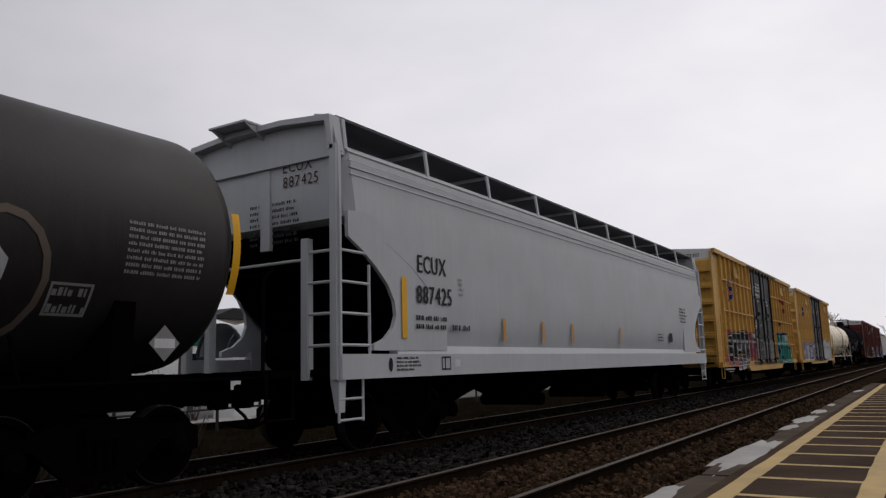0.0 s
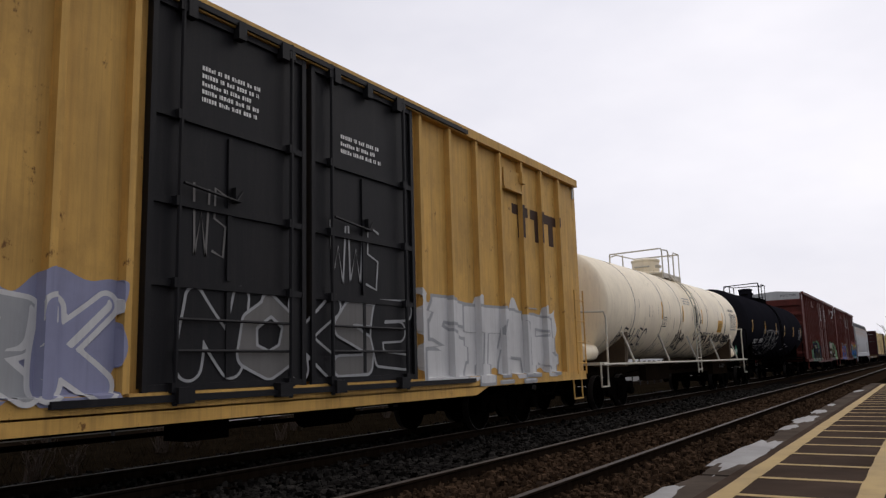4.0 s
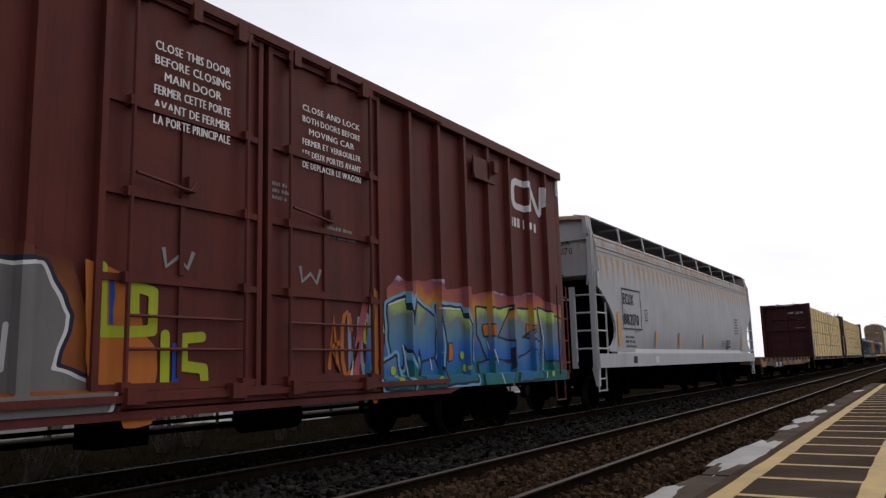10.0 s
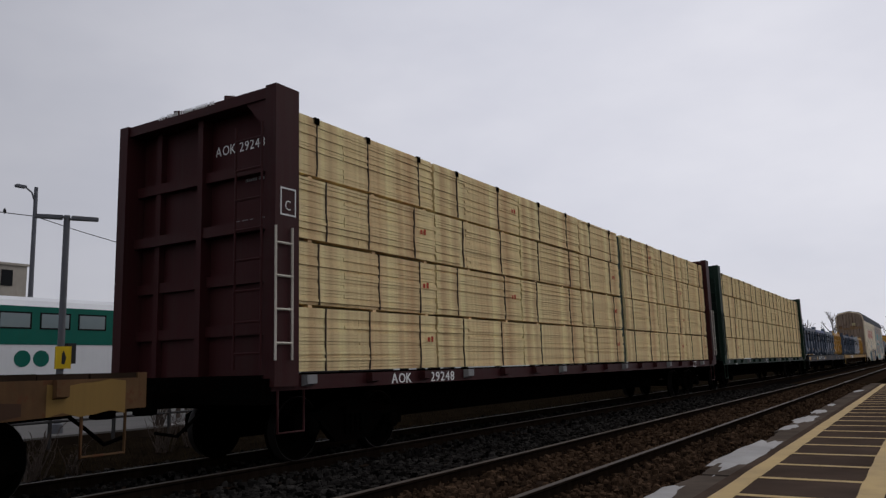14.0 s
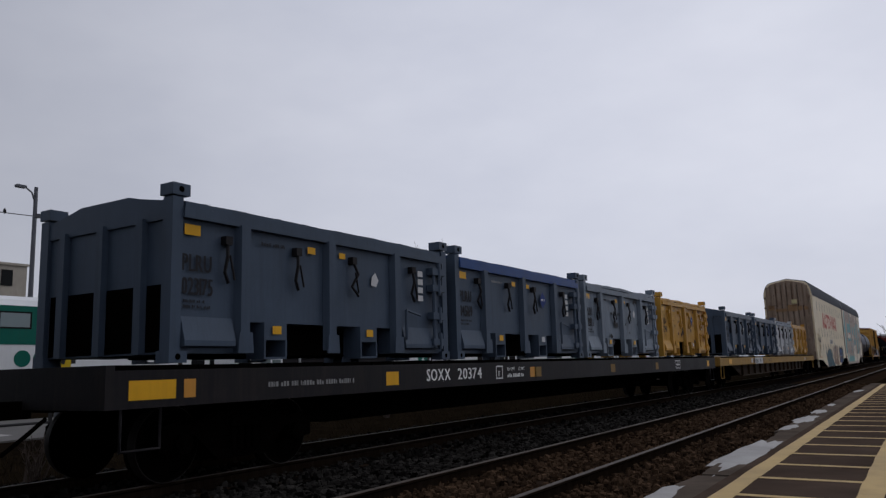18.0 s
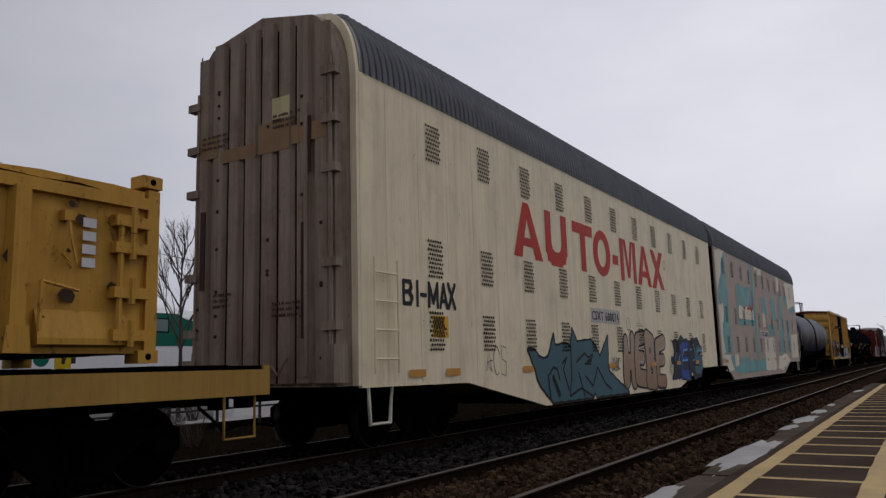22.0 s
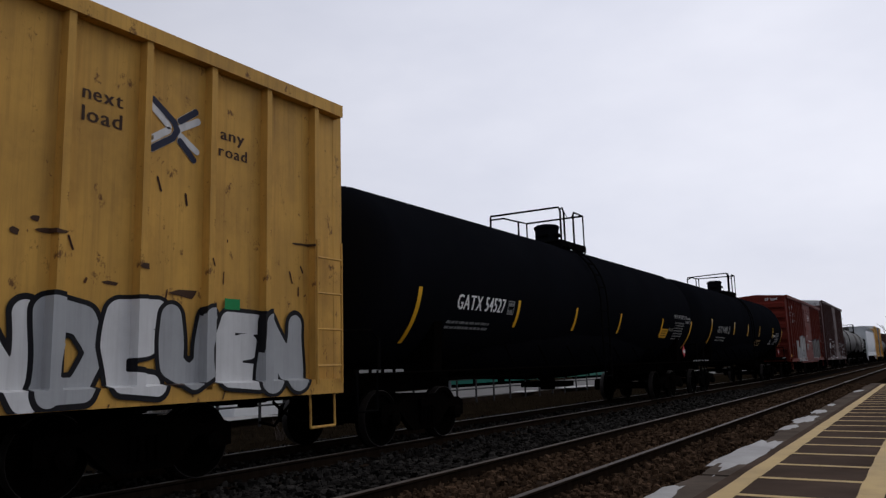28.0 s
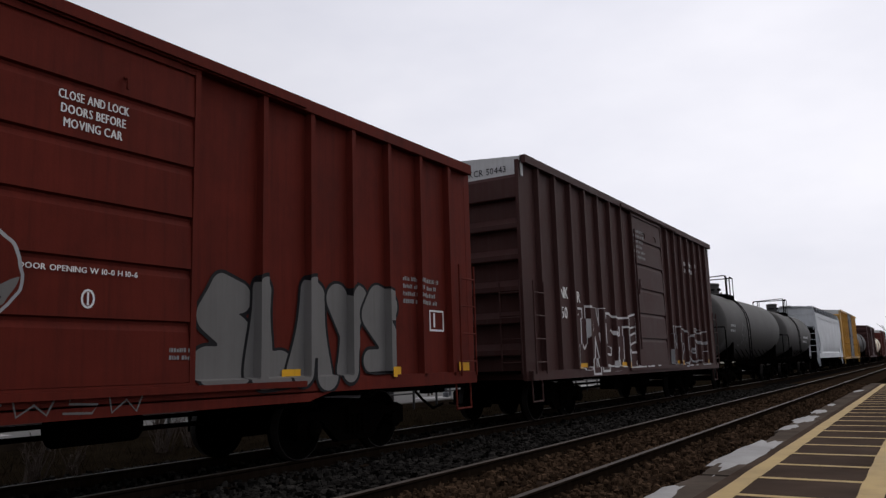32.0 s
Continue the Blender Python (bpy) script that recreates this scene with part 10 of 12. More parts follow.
for k, pts in enumerate(([(117.45, 2.03), (118.24, 2.29), (118.43, 2.03), (119.28, 2.19), (120.54, 2.15), (121.3, 2.04), (121.3, 1.4), (117.5, 1.4)], [(120.9, 2.05), (121.35, 1.95), (121.7, 2.05), (121.9, 2.36), (122.06, 1.9), (122.4, 1.2), (122.8, 0.9), (121.4, 0.92), (120.9, 1.5)])):
    sprayed_shape(C, pts, SPGREEN, BOX_X + 0.001 + 0.0013 * k, P, POST_D, SPK, 0.035, "graffiti_cloud")
for k, pts in enumerate(([(116.78, 1.64), (116.98, 2.09), (117.2, 2.14), (117.27, 0.94), (116.66, 0.94), (116.65, 1.3)], [(117.37, 1.84), (117.7, 2.12), (117.83, 1.93), (118.14, 2.18), (118.34, 2.09), (118.39, 0.95), (117.39, 0.93)], [(118.4, 1.92), (118.9, 2.17), (118.95, 0.9), (118.44, 0.95)], [(119.05, 1.85), (119.57, 2.17), (119.75, 1.88), (119.67, 0.9), (119.05, 0.9)], [(119.88, 2.0), (120.41, 2.19), (120.53, 1.67), (120.9, 0.93), (119.9, 0.9)])):
    sprayed_shape(C, pts, G1, BOX_X + 0.006 + 0.002 * k, P, POST_D, SPK, 0.05)
for k, ln in enumerate(([(116.65, 1.24), (116.96, 1.47), (116.96, 1.65), (116.74, 1.64), (116.84, 1.88)], [(117.46, 1.51), (117.53, 1.05)], [(117.75, 1.54), (117.8, 1.26), (118.01, 1.29), (118.04, 1.51), (118.15, 1.03)], [(118.34, 1.55), (118.53, 1.52), (118.36, 1.15), (118.4, 0.94)], [(118.63, 1.49), (118.68, 0.97)], [(119.11, 1.85), (119.22, 1.57), (119.11, 1.35)], [(119.44, 1.35), (119.62, 1.09), (119.52, 0.92)], [(120.1, 1.1), (120.3, 1.3), (120.6, 1.25), (120.3, 0.95)])):
    sprayed_line(C, ln, 0.085, SPK, BOX_X + 0.018, P, POST_D)
    sprayed_line(C, ln, 0.042, SPW, BOX_X + 0.0195, P, POST_D)
for ln in ([(117.9, 1.85), (118.05, 1.7), (118.0, 1.55)], [(119.3, 1.75), (119.45, 1.6)], [(120.2, 1.9), (120.35, 1.7), (120.6, 1.95)], [(117.7, 1.2), (118.0, 1.15)], [(122.0, 1.85), (121.8, 1.6), (122.1, 1.4), (122.45, 1.1)]):
    sprayed_line(C, ln, 0.07, SPK, BOX_X + 0.021, P, POST_D)
for uu in (117.07, 120.1):
    bm = bmesh.new()
    rect(bm, uu - 0.05 - C[1], uu + 0.05 - C[1], 1.18, 1.66)
    marking("reflector", bm, STRIPE, C[0], BOX_X + 0.024, P, POST_D)
bm = bmesh.new()
rect(bm, 120.08 - C[1], 120.22 - C[1], 0.9, 1.02)
marking("sticker", bm, SPPINK, C[0], BOX_X + 0.024, P, POST_D)
scribble(C, 113.0, 116.4, 1.5, 2.0, 5, DECALG, 93, 0.03, DOOR_X)
bm = bmesh.new()
rect(bm, 121.62 - C[1], 122.1 - C[1], 0.95, 1.12)
marking("notice_plate", bm, STRIPEO, C[0], BOX_X + 0.02, P, POST_D)
bm = bmesh.new()
frame_rect(bm, 120.9 - C[1], 121.32 - C[1], 1.45, 1.8, 0.03)
rect(bm, 120.95 - C[1], 121.27 - C[1], 1.5, 1.75, -0.001)
marking("data_plate", bm, SPW, C[0], BOX_X + 0.02, P, POST_D)
bm = bmesh.new()
rect(bm, 120.98 - C[1], 121.24 - C[1], 1.53, 1.72)
marking("data_plate_field", bm, SPK, C[0], BOX_X + 0.024, P, POST_D)
rows_of_bars(C, 120.07, 120.55, 2.24, 2.4, 2, DECALW, BOX_X, 71, P, POST_D, 2)
rows_of_bars(C, 120.85, 121.4, 2.24, 2.4, 2, DECALW, BOX_X, 72, P, POST_D, 2)
bm = bmesh.new()
rect(bm, 110.05 - C[1], 110.4 - C[1], 1.0, 1.85)
marking("notice_plate", bm, STRIPE, C[0], BOX_X + 0.025, P, POST_D)
C, P = DWC[1], DWC[1][3]
G2 = spray("teal_blue_green_fade", [(0.8, (0.01, 0.14, 0.13)), (1.2, (0.03, 0.12, 0.42)), (1.7, (0.2, 0.27, 0.3)), (2.0, (0.3, 0.48, 0.2)), (2.25, (0.5, 0.26, 0.08)), (2.5, (0.2, 0.06, 0.12))])
G3 = spray("deep_blue_fade", [(0.8, (0.01, 0.04, 0.25)), (2.0, (0.04, 0.14, 0.5))])
G4 = spray("orange_cloud_fade", [(0.8, (0.2, 0.05, 0.015)), (1.7, (0.32, 0.11, 0.035)), (2.3, (0.1, 0.03, 0.02))])
BLUEGREY = spray("blue_under_grey_fade", [(0.7, (0.012, 0.05, 0.26)), (1.35, (0.02, 0.09, 0.4)), (1.75, (0.03, 0.1, 0.34)), (1.95, (0.12, 0.1, 0.1)), (2.3, (0.15, 0.12, 0.11))])
sprayed_shape(C, [(125.91, 1.54), (126.06, 2.03), (126.31, 1.8), (126.66, 1.91), (126.75, 2.15), (127.13, 2.24), (127.54, 2.42), (128.59, 2.44), (129.26, 2.33), (130.66, 2.43), (131.76, 2.21), (132.26, 0.74), (130.74, 0.72), (129.2, 0.67), (126.67, 0.81), (125.96, 0.82)], G4, BOX_X + 0.001, P, POST_D, name="graffiti_cloud", cell=0.03)
for k, (mat, pts) in enumerate((
        (BLUEGREY, [(127.13, 1.55), (127.23, 1.94), (127.54, 2.13), (127.98, 2.2), (128.34, 2.14), (128.36, 1.86), (127.7, 1.56), (128.26, 1.46), (128.46, 1.12), (128.43, 0.71), (127.64, 0.71), (127.23, 0.81), (127.08, 1.02), (127.54, 1.18), (127.54, 1.35)]),
        (G3, [(128.33, 1.95), (129.04, 1.95), (129.03, 1.7), (128.83, 1.66), (128.84, 0.88), (128.46, 0.82), (128.47, 1.65), (128.3, 1.69)]),
        (G3, [(129.11, 2.11), (129.91, 2.07), (130.64, 1.97), (130.74, 0.8), (130.08, 0.7), (128.94, 0.76), (129.12, 1.42)]),
        (SPGREY, [(130.82, 2.11), (131.46, 2.15), (131.72, 1.72), (131.59, 1.24), (132.18, 1.04), (132.05, 0.75), (130.92, 0.75), (130.71, 1.16)]))):
    sprayed_shape(C, pts, mat, BOX_X + 0.005 + 0.002 * k, P, POST_D, SPW, 0.035, shadow=SPNAVY)
for k, ln in enumerate(([(127.38, 1.14), (127.97, 1.2), (128.15, 1.39), (127.7, 1.53)], [(128.03, 1.28), (128.03, 1.06)], [(128.57, 1.58), (128.62, 0.89)], [(129.22, 1.26), (129.81, 1.43), (129.23, 1.47)], [(129.91, 1.94), (129.73, 1.26), (129.22, 1.02)], [(130.26, 1.08), (130.77, 1.25)], [(131.18, 1.62), (131.16, 1.25)], [(128.45, 1.84), (128.97, 1.82)], [(127.98, 1.94), (128.27, 1.87)])):
    sprayed_line(C, ln, 0.05, SPW if k % 4 else SPSKY, BOX_X + 0.0145, P, POST_D)
sprayed_shape(C, [(131.84, 2.24), (132.26, 2.15), (132.52, 1.54), (132.65, 1.41), (132.61, 0.7), (132.29, 0.68), (132.21, 0.99), (131.9, 1.18)], SPORANGE, DOOR_X + 0.001, (), 0, name="graffiti_cloud")
for ln in ([(132.01, 2.18), (132.03, 1.58), (132.27, 1.58), (132.58, 1.6), (132.58, 1.98), (132.36, 2.03), (132.37, 1.78)], [(132.73, 1.56), (132.74, 1), (133.24, 1.01), (133.22, 1.22), (132.96, 1.25), (132.95, 1.53), (133.19, 1.55)]):
    sprayed_line(C, ln, 0.11, SPLIME, DOOR_X + 0.005)
for pts in ([(132.09, 2.14), (132.14, 2.14), (132.15, 1.65), (132.1, 1.65)], [(132.82, 1.48), (132.91, 1.48), (132.91, 1.09), (132.82, 1.08)]):
    sprayed_shape(C, pts, SPBLUE, DOOR_X + 0.004)
PLUME = spray("sunset_over_teal_fade", [(0.7, (0.008, 0.1, 0.09)), (1.1, (0.012, 0.13, 0.14)), (1.35, (0.02, 0.1, 0.36)), (1.9, (0.16, 0.2, 0.22)), (2.1, (0.5, 0.24, 0.03)), (2.3, (0.36, 0.1, 0.06)), (2.5, (0.2, 0.06, 0.1)), (2.65, (0.5, 0.45, 0.5))], patch=0.05)
LIMEBLUE = spray("lime_blue_teal_fade", [(0.7, (0.01, 0.13, 0.11)), (1.05, (0.02, 0.12, 0.2)), (1.3, (0.025, 0.13, 0.48)), (1.75, (0.1, 0.22, 0.3)), (1.95, (0.17, 0.19, 0.2)), (2.15, (0.36, 0.5, 0.12)), (2.3, (0.4, 0.55, 0.15))], patch=0.05)
sprayed_shape(C, [(136.22, 1.25), (136.5, 1.53), (136.55, 2.3), (136.83, 2.51), (137.06, 2.45), (137.99, 2.55), (138.18, 2.4), (138.79, 2.49), (139, 2.37), (139.71, 2.5), (140.51, 2.41), (141.1, 2.54), (141.66, 2.5), (142.08, 2.39), (142.73, 2.39), (142.62, 0.78), (140.46, 0.79), (138.78, 0.66), (136.34, 0.68)], PLUME, BOX_X + 0.001, P, POST_D, name="graffiti_cloud", cell=0.03)
for k, pts in enumerate((
        [(136.56, 2.07), (136.99, 2.2), (137.09, 1.78), (137.18, 2.18), (137.81, 1.94), (137.78, 1.42), (137.65, 1.16), (137.44, 1.14), (137.35, 1.48), (137.2, 1.23), (136.93, 1.53), (136.9, 1.18), (136.65, 1.24), (136.58, 1.64)],
        [(137.83, 2.1), (138.58, 2.12), (138.78, 1.84), (138.73, 1.28), (138.94, 0.93), (137.91, 0.9), (138, 1.55)],
        [(139.11, 2.15), (140.02, 2.17), (140.36, 2.23), (139.82, 1.65), (140.34, 1.59), (140.33, 1.27), (139.45, 1.27), (139.11, 1.71)],
        [(140.5, 2.2), (141.32, 2.21), (141.38, 1.86), (140.77, 1.67), (141.61, 1.6), (141.52, 1.25), (140.61, 1.26)],
        [(141.57, 2.27), (142.61, 2.09), (142.59, 1.24), (141.85, 1.25), (141.7, 1.69)])):
    sprayed_shape(C, pts, LIMEBLUE if k < 5 else G2, BOX_X + 0.004 + 0.0018 * k, P, POST_D, SPNAVY, 0.04, shadow=SPSKY if k in (0, 1, 5) else None)
for k, pts in enumerate((
        [(136.33, 1.19), (136.72, 1.33), (136.8, 1.01), (137.06, 0.94), (137.02, 0.86), (136.36, 0.89)],
        [(137.4, 1.23), (137.73, 1.29), (138, 0.96), (137.91, 0.87), (137.33, 0.87)],
        [(139.11, 1.21), (139.69, 1.27), (140.33, 1.19), (140.19, 0.8), (139.21, 0.77)],
        [(140.54, 1.26), (141.21, 1.43), (141.5, 0.91), (140.46, 0.87)]), 5):
    sprayed_shape(C, pts, LIMEBLUE if k < 5 else G2, BOX_X + 0.004 + 0.0018 * k, P, POST_D, SPNAVY, 0.04, shadow=SPSKY if k in (0, 1, 5) else None)
for pts in ([(138.17, 1.54), (138.28, 1.55), (138.26, 1.28), (138.15, 1.25)], [(139.28, 1.86), (139.7, 1.88), (139.76, 1.69), (139.34, 1.68)], [(141, 1.93), (141.31, 1.9), (140.99, 1.76)]):
    sprayed_shape(C, pts, SPORANGE, BOX_X + 0.022, P, POST_D, SPNAVY, 0.02)
for ln in ([(136.89, 1.5), (137.03, 1)], [(137.61, 1.29), (137.65, 1.13)], [(139.43, 1.57), (139.69, 1.12), (139.87, 0.81)], [(136.56, 2.07), (136.97, 2.18)], [(137.86, 2.08), (138.56, 2.1)], [(141.56, 2.22), (141.74, 1.7), (141.63, 0.91)]):
    sprayed_line(C, ln, 0.025, SPW, BOX_X + 0.023, P, POST_D)
for ln in ([(136.64, 1.14), (136.65, 1.13)], [(136.71, 1.01), (136.72, 1.01)], [(137.76, 0.97), (137.77, 0.97)], [(138.56, 1.35), (138.57, 1.34)], [(141.92, 0.98), (141.93, 0.98)], [(138.63, 1.14), (138.64, 1.14)]):
    sprayed_line(C, ln, 0.12, SPLIME, BOX_X + 0.0235, P, POST_D)
for ln, m_ in (([(135.7, 0.83), (135.81, 1.51), (135.97, 2.05)], SPPINK), ([(135.59, 0.84), (135.71, 1.26), (135.81, 1.51)], SPW), ([(136.17, 0.77), (136.18, 1.25), (136.28, 2.19)], SPORANGE), ([(135.96, 0.79), (136.05, 1.52), (136.15, 2.23)], PLUME)):
    sprayed_line(C, ln, 0.13 if m_ is not SPW else 0.04, m_, DOOR_X + 0.004)
bm = bmesh.new()
rect(bm, 126.5 - C[1], 127.0 - C[1], 1.3, 1.7)
marking("notice_plate", bm, STRIPEO, C[0], BOX_X + 0.02, P, POST_D)
for c, u0 in ((SPORANGE, 135.2), (SPLIME, 135.9), (SPLILAC, 135.6)):
    scribble(C, u0, u0 + 0.5, 1.1, 1.9, 2, c, int(u0 * 10), 0.07, DOOR_X)

# rust-streaked hopper
C = HOP2
bm = bmesh.new()
frame_rect(bm, 146.46 - C[1], 147.95 - C[1], 1.98, 3.03, 0.035)
marking("lettering_frame", bm, DECALK, C[0], X)
letters_fit(C, "ECUX", 146.55, 147.4, 2.62, 0.3, DECALK, X)
letters_fit(C, "882170", 146.55, 147.75, 2.1, 0.3, DECALK, X)
bm = bmesh.new()
frame_rect(bm, 148.25 - C[1], 148.5 - C[1], 2.25, 2.55, 0.02)
marking("data_plate", bm, DECALK, C[0], X)
letters_fit(C, "C", 148.32, 148.42, 2.32, 0.12, DECALK, X)
rows_of_bars(C, 146.6, 147.6, 1.5, 1.85, 3, DECALK, X, 22)
stripes(C[0], X, [146.15 - C[1]], 1.56, 2.4, STRIPEO, 0.22)
stripes(C[0], X, [149.2 - C[1], 151.6 - C[1], 154.6 - C[1]], 1.56, 2.0, STRIPEO, 0.14)
stripes(C[0], X, [160.9 - C[1]], 1.6, 2.5, STRIPEO, 0.2)
rows_of_bars(C, 159.6, 160.4, 2.1, 2.75, 6, DECALK, X, 25, words=2)
bm = bmesh.new()
frame_rect(bm, 158.2 - C[1], 158.7 - C[1], 1.56, 1.9, 0.02)
rect(bm, 158.22 - C[1], 158.68 - C[1], 1.66, 1.68, 0.001)
marking("notice_plate", bm, SPW, C[0], X)
bm = bmesh.new()
rect(bm, 158.21 - C[1], 158.69 - C[1], 1.57, 1.89)
marking("notice_field", bm, DECALK, C[0], X - 0.002)
rows_of_bars(C, 158.25, 158.66, 1.7, 1.87, 3, SPW, X + 0.001, 92)
rows_of_bars(C, 157.2, 158.0, 1.6, 1.85, 3, DECALK, X, 26)
for u_ in (147.1, 149.0):
    bm = bmesh.new()
    rect(bm, u_ - C[1], u_ + 0.3 - C[1], 1.12, 1.3)
    marking("sticker", bm, SPW if u_ > 148 else DECALK, C[0], 1.566)


def rust_runs(name, col, rust, top, pitch):
    """Weathered paint with runs of rust: each run starts under the roof seam and thins out at its own length."""
    m = paint(name, col, 0.55, vary=0.08, dirt=0.3, dirt_col=(0.2, 0.18, 0.15))
    nt = m.node_tree
    nd, link = nt.nodes.new, nt.links.new
    b = nt.nodes["Principled BSDF"]
    old = b.inputs["Base Color"].links[0].from_socket
    co = nd("ShaderNodeTexCoord")
    sep = nd("ShaderNodeSeparateXYZ")
    link(co.outputs["Object"], sep.inputs["Vector"])

    def calc(op, a, c=None, d=None):
        n = nd("ShaderNodeMath")
        n.operation = op
        for sock, val in zip(n.inputs, (a, c, d)):
            if isinstance(val, (int, float)):
                sock.default_value = val
            elif val is not None:
                link(val, sock)
        return n.outputs["Value"]

    def noise_at(sc, detail, stretch):
        mp = nd("ShaderNodeMapping")
        mp.inputs["Scale"].default_value = stretch
        n = nd("ShaderNodeTexNoise")
        n.inputs["Scale"].default_value, n.inputs["Detail"].default_value, n.inputs["Roughness"].default_value = sc, detail, 0.6
        link(co.outputs["Object"], mp.inputs["Vector"])
        link(mp.outputs["Vector"], n.inputs["Vector"])
        return n.outputs["Fac"]
    y, z = sep.outputs["Y"], sep.outputs["Z"]
    wob = noise_at(3.0, 3, (0.0, 0.8, 0.9))
    ripple = calc("SINE", calc("MULTIPLY_ADD", wob, 4.0, calc("MULTIPLY", y, 2 * math.pi / pitch)))
    run_w = calc("MULTIPLY_ADD", ripple, 0.5, 0.5)
    per = noise_at(1.9, 2, (0.0, 1.0, 0.02))
    length = calc("MULTIPLY_ADD", per, 1.3, 0.05)
    depth = calc("DIVIDE", calc("SUBTRACT", top, z), length)
    fade = calc("SUBTRACT", 1.0, depth)
    fade.node.use_clamp = True
    below = calc("MULTIPLY", calc("SUBTRACT", top + 0.12, z), 6.0)
    below.node.use_clamp = True
    thin = calc("SUBTRACT", run_w, calc("MULTIPLY_ADD", depth, 0.55, 0.2))
    streak = calc("MULTIPLY", calc("MULTIPLY", thin, 2.2), calc("POWER", fade, 0.6))
    streak.node.use_clamp = True
    fine = noise_at(14.0, 4, (1.0, 1.0, 0.25))
    streak = calc("MULTIPLY", calc("MULTIPLY", streak, below), calc("MULTIPLY_ADD", fine, 1.2, 0.25))
    # blotched rust above the seam, up to the roof edge
    blot = calc("MULTIPLY", calc("SUBTRACT", noise_at(5.0, 5, (1.0, 1.0, 0.35)), 0.4), 4.0)
    blot.node.use_clamp = True
    over = calc("MULTIPLY", calc("SUBTRACT", z, top - 0.02), 3.0)
    over.node.use_clamp = True
    haze = calc("MULTIPLY", calc("SUBTRACT", 1.0, calc("MULTIPLY", calc("ABSOLUTE", calc("SUBTRACT", z, top)), 2.2)), 0.35)
    haze.node.use_clamp = True
    fac = calc("MAXIMUM", calc("MAXIMUM", streak, calc("MULTIPLY", blot, over)), calc("MULTIPLY", haze, noise_at(2.5, 4, (1, 1, 1))))
    fac = calc("MULTIPLY", fac, 0.85)
    fac.node.use_clamp = True
    mx = nd("ShaderNodeMixRGB")
    link(fac, mx.inputs["Fac"])
    link(old, mx.inputs["Color1"])
    mx.inputs["Color2"].default_value = (*rust, 1)
    link(mx.outputs["Color"], b.inputs["Base Color"])
    return m


RUSTHOP = rust_runs("rust_stained_hopper_paint", (0.4, 0.41, 0.43), (0.36, 0.185, 0.06), 3.72, 0.42)
for ob in C[0].children:
    if ob.name.split(".")[0] in ("body", "side_sheet", "roof_seam", "end_flange", "end_rib"):
        ob.data.materials[0] = RUSTHOP
ye = -C[2] + 0.155
text_on_end(C, "ECUX", 0.35, 4.0, 0.17, DECALK, ye)
text_on_end(C, "882170", 0.35, 3.78, 0.17, DECALK, ye)
end_bars(C, 0.2, 0.75, 2.95, 3.6, 7, DECALK, ye - 0.06, 15)

# flat cars
C = HTTX
SX = 1.464
bm = bmesh.new()
rect(bm, 168.6 - C[1], 171.3 - C[1], 0.68, 1.12)
marking("lettering_panel", bm, SPK, C[0], SX)
letters_fit(C, "HTTX", 169.15, 169.75, 0.725, 0.2, DECALW, SX + 0.004)
letters_fit(C, "97979", 170.28, 170.96, 0.725, 0.2, DECALW, SX + 0.004)
PATCHY = plain("patch_yellow_paint", (0.22, 0.135, 0.04))
PATCHD = plain("patch_rust_brown", (0.055, 0.028, 0.016))
rnd = random.Random(15)
y = -C[2] + 0.1
while y < C[2] - 0.5:
    w = rnd.uniform(0.4, 1.3)
    if not (168.6 < y + w / 2 + C[1] < 171.4):
        bm = bmesh.new()
        za, zb = (0.74 + rnd.uniform(0, 0.1), rnd.uniform(0.92, 1.12))
        k = 5
        shape(bm, [(y + w * i / k, za + rnd.uniform(-0.02, 0.03)) for i in range(k + 1)] + [(y + w - w * i / k, zb + rnd.uniform(-0.03, 0.03)) for i in range(k + 1)])
        bmesh.ops.triangulate(bm, faces=bm.faces[:])
        marking("paint_patch", bm, PATCHY if rnd.random() < 0.5 else PATCHD, C[0], SX)
    y += w + rnd.uniform(0.0, 0.5)
letters_fit(C, "LD LMT", 171.4, 171.75, 0.96, 0.07, PATCHD, SX + 0.006)
letters_fit(C, "LT WT", 171.4, 171.75, 0.84, 0.07, PATCHD, SX + 0.006)

C = CB1
letters_fit(C, "AOK", 186.38, 186.9, 0.955, 0.15, DECALW, 1.464)
letters_fit(C, "29248", 187.4, 188.12, 0.955, 0.15, DECALW, 1.464)
text_on_end(C, "AOK 29248", 0.12, 4.05, 0.14, DECALW, -C[2] + 0.28)
end_bars(C, 0.7, 1.2, 3.6, 3.85, 3, DECALG, -C[2] + 0.28, 4)
end_bars(C, 0.5, 1.25, 2.95, 3.15, 2, DECALG, -C[2] + 0.28, 6)
end_bars(C, -0.55, 0.6, 4.57, 4.67, 1, DECALW, -C[2] - 0.135, 8)
bm = bmesh.new()
frame_rect(bm, -C[2] + 0.06, -C[2] + 0.33, 3.05, 3.4, 0.02)
marking("data_plate", bm, DECALW, C[0], 1.534)
letters(C, "C", 184.14, 3.12, 0.13, DECALW, 1.534)
C = CB2
for k in range(3):
    bm = bmesh.new()
    frame_rect(bm, 209.5 + 7 * k - C[1], 209.8 + 7 * k - C[1], 0.94, 1.12, 0.025)
    marking("data_plate", bm, DECALW, C[0], 1.464)
C = CB1
bm = bmesh.new()
frame_rect(bm, 203.0 - C[1], 203.35 - C[1], 0.94, 1.12, 0.025)
marking("data_plate", bm, DECALW, C[0], 1.464)

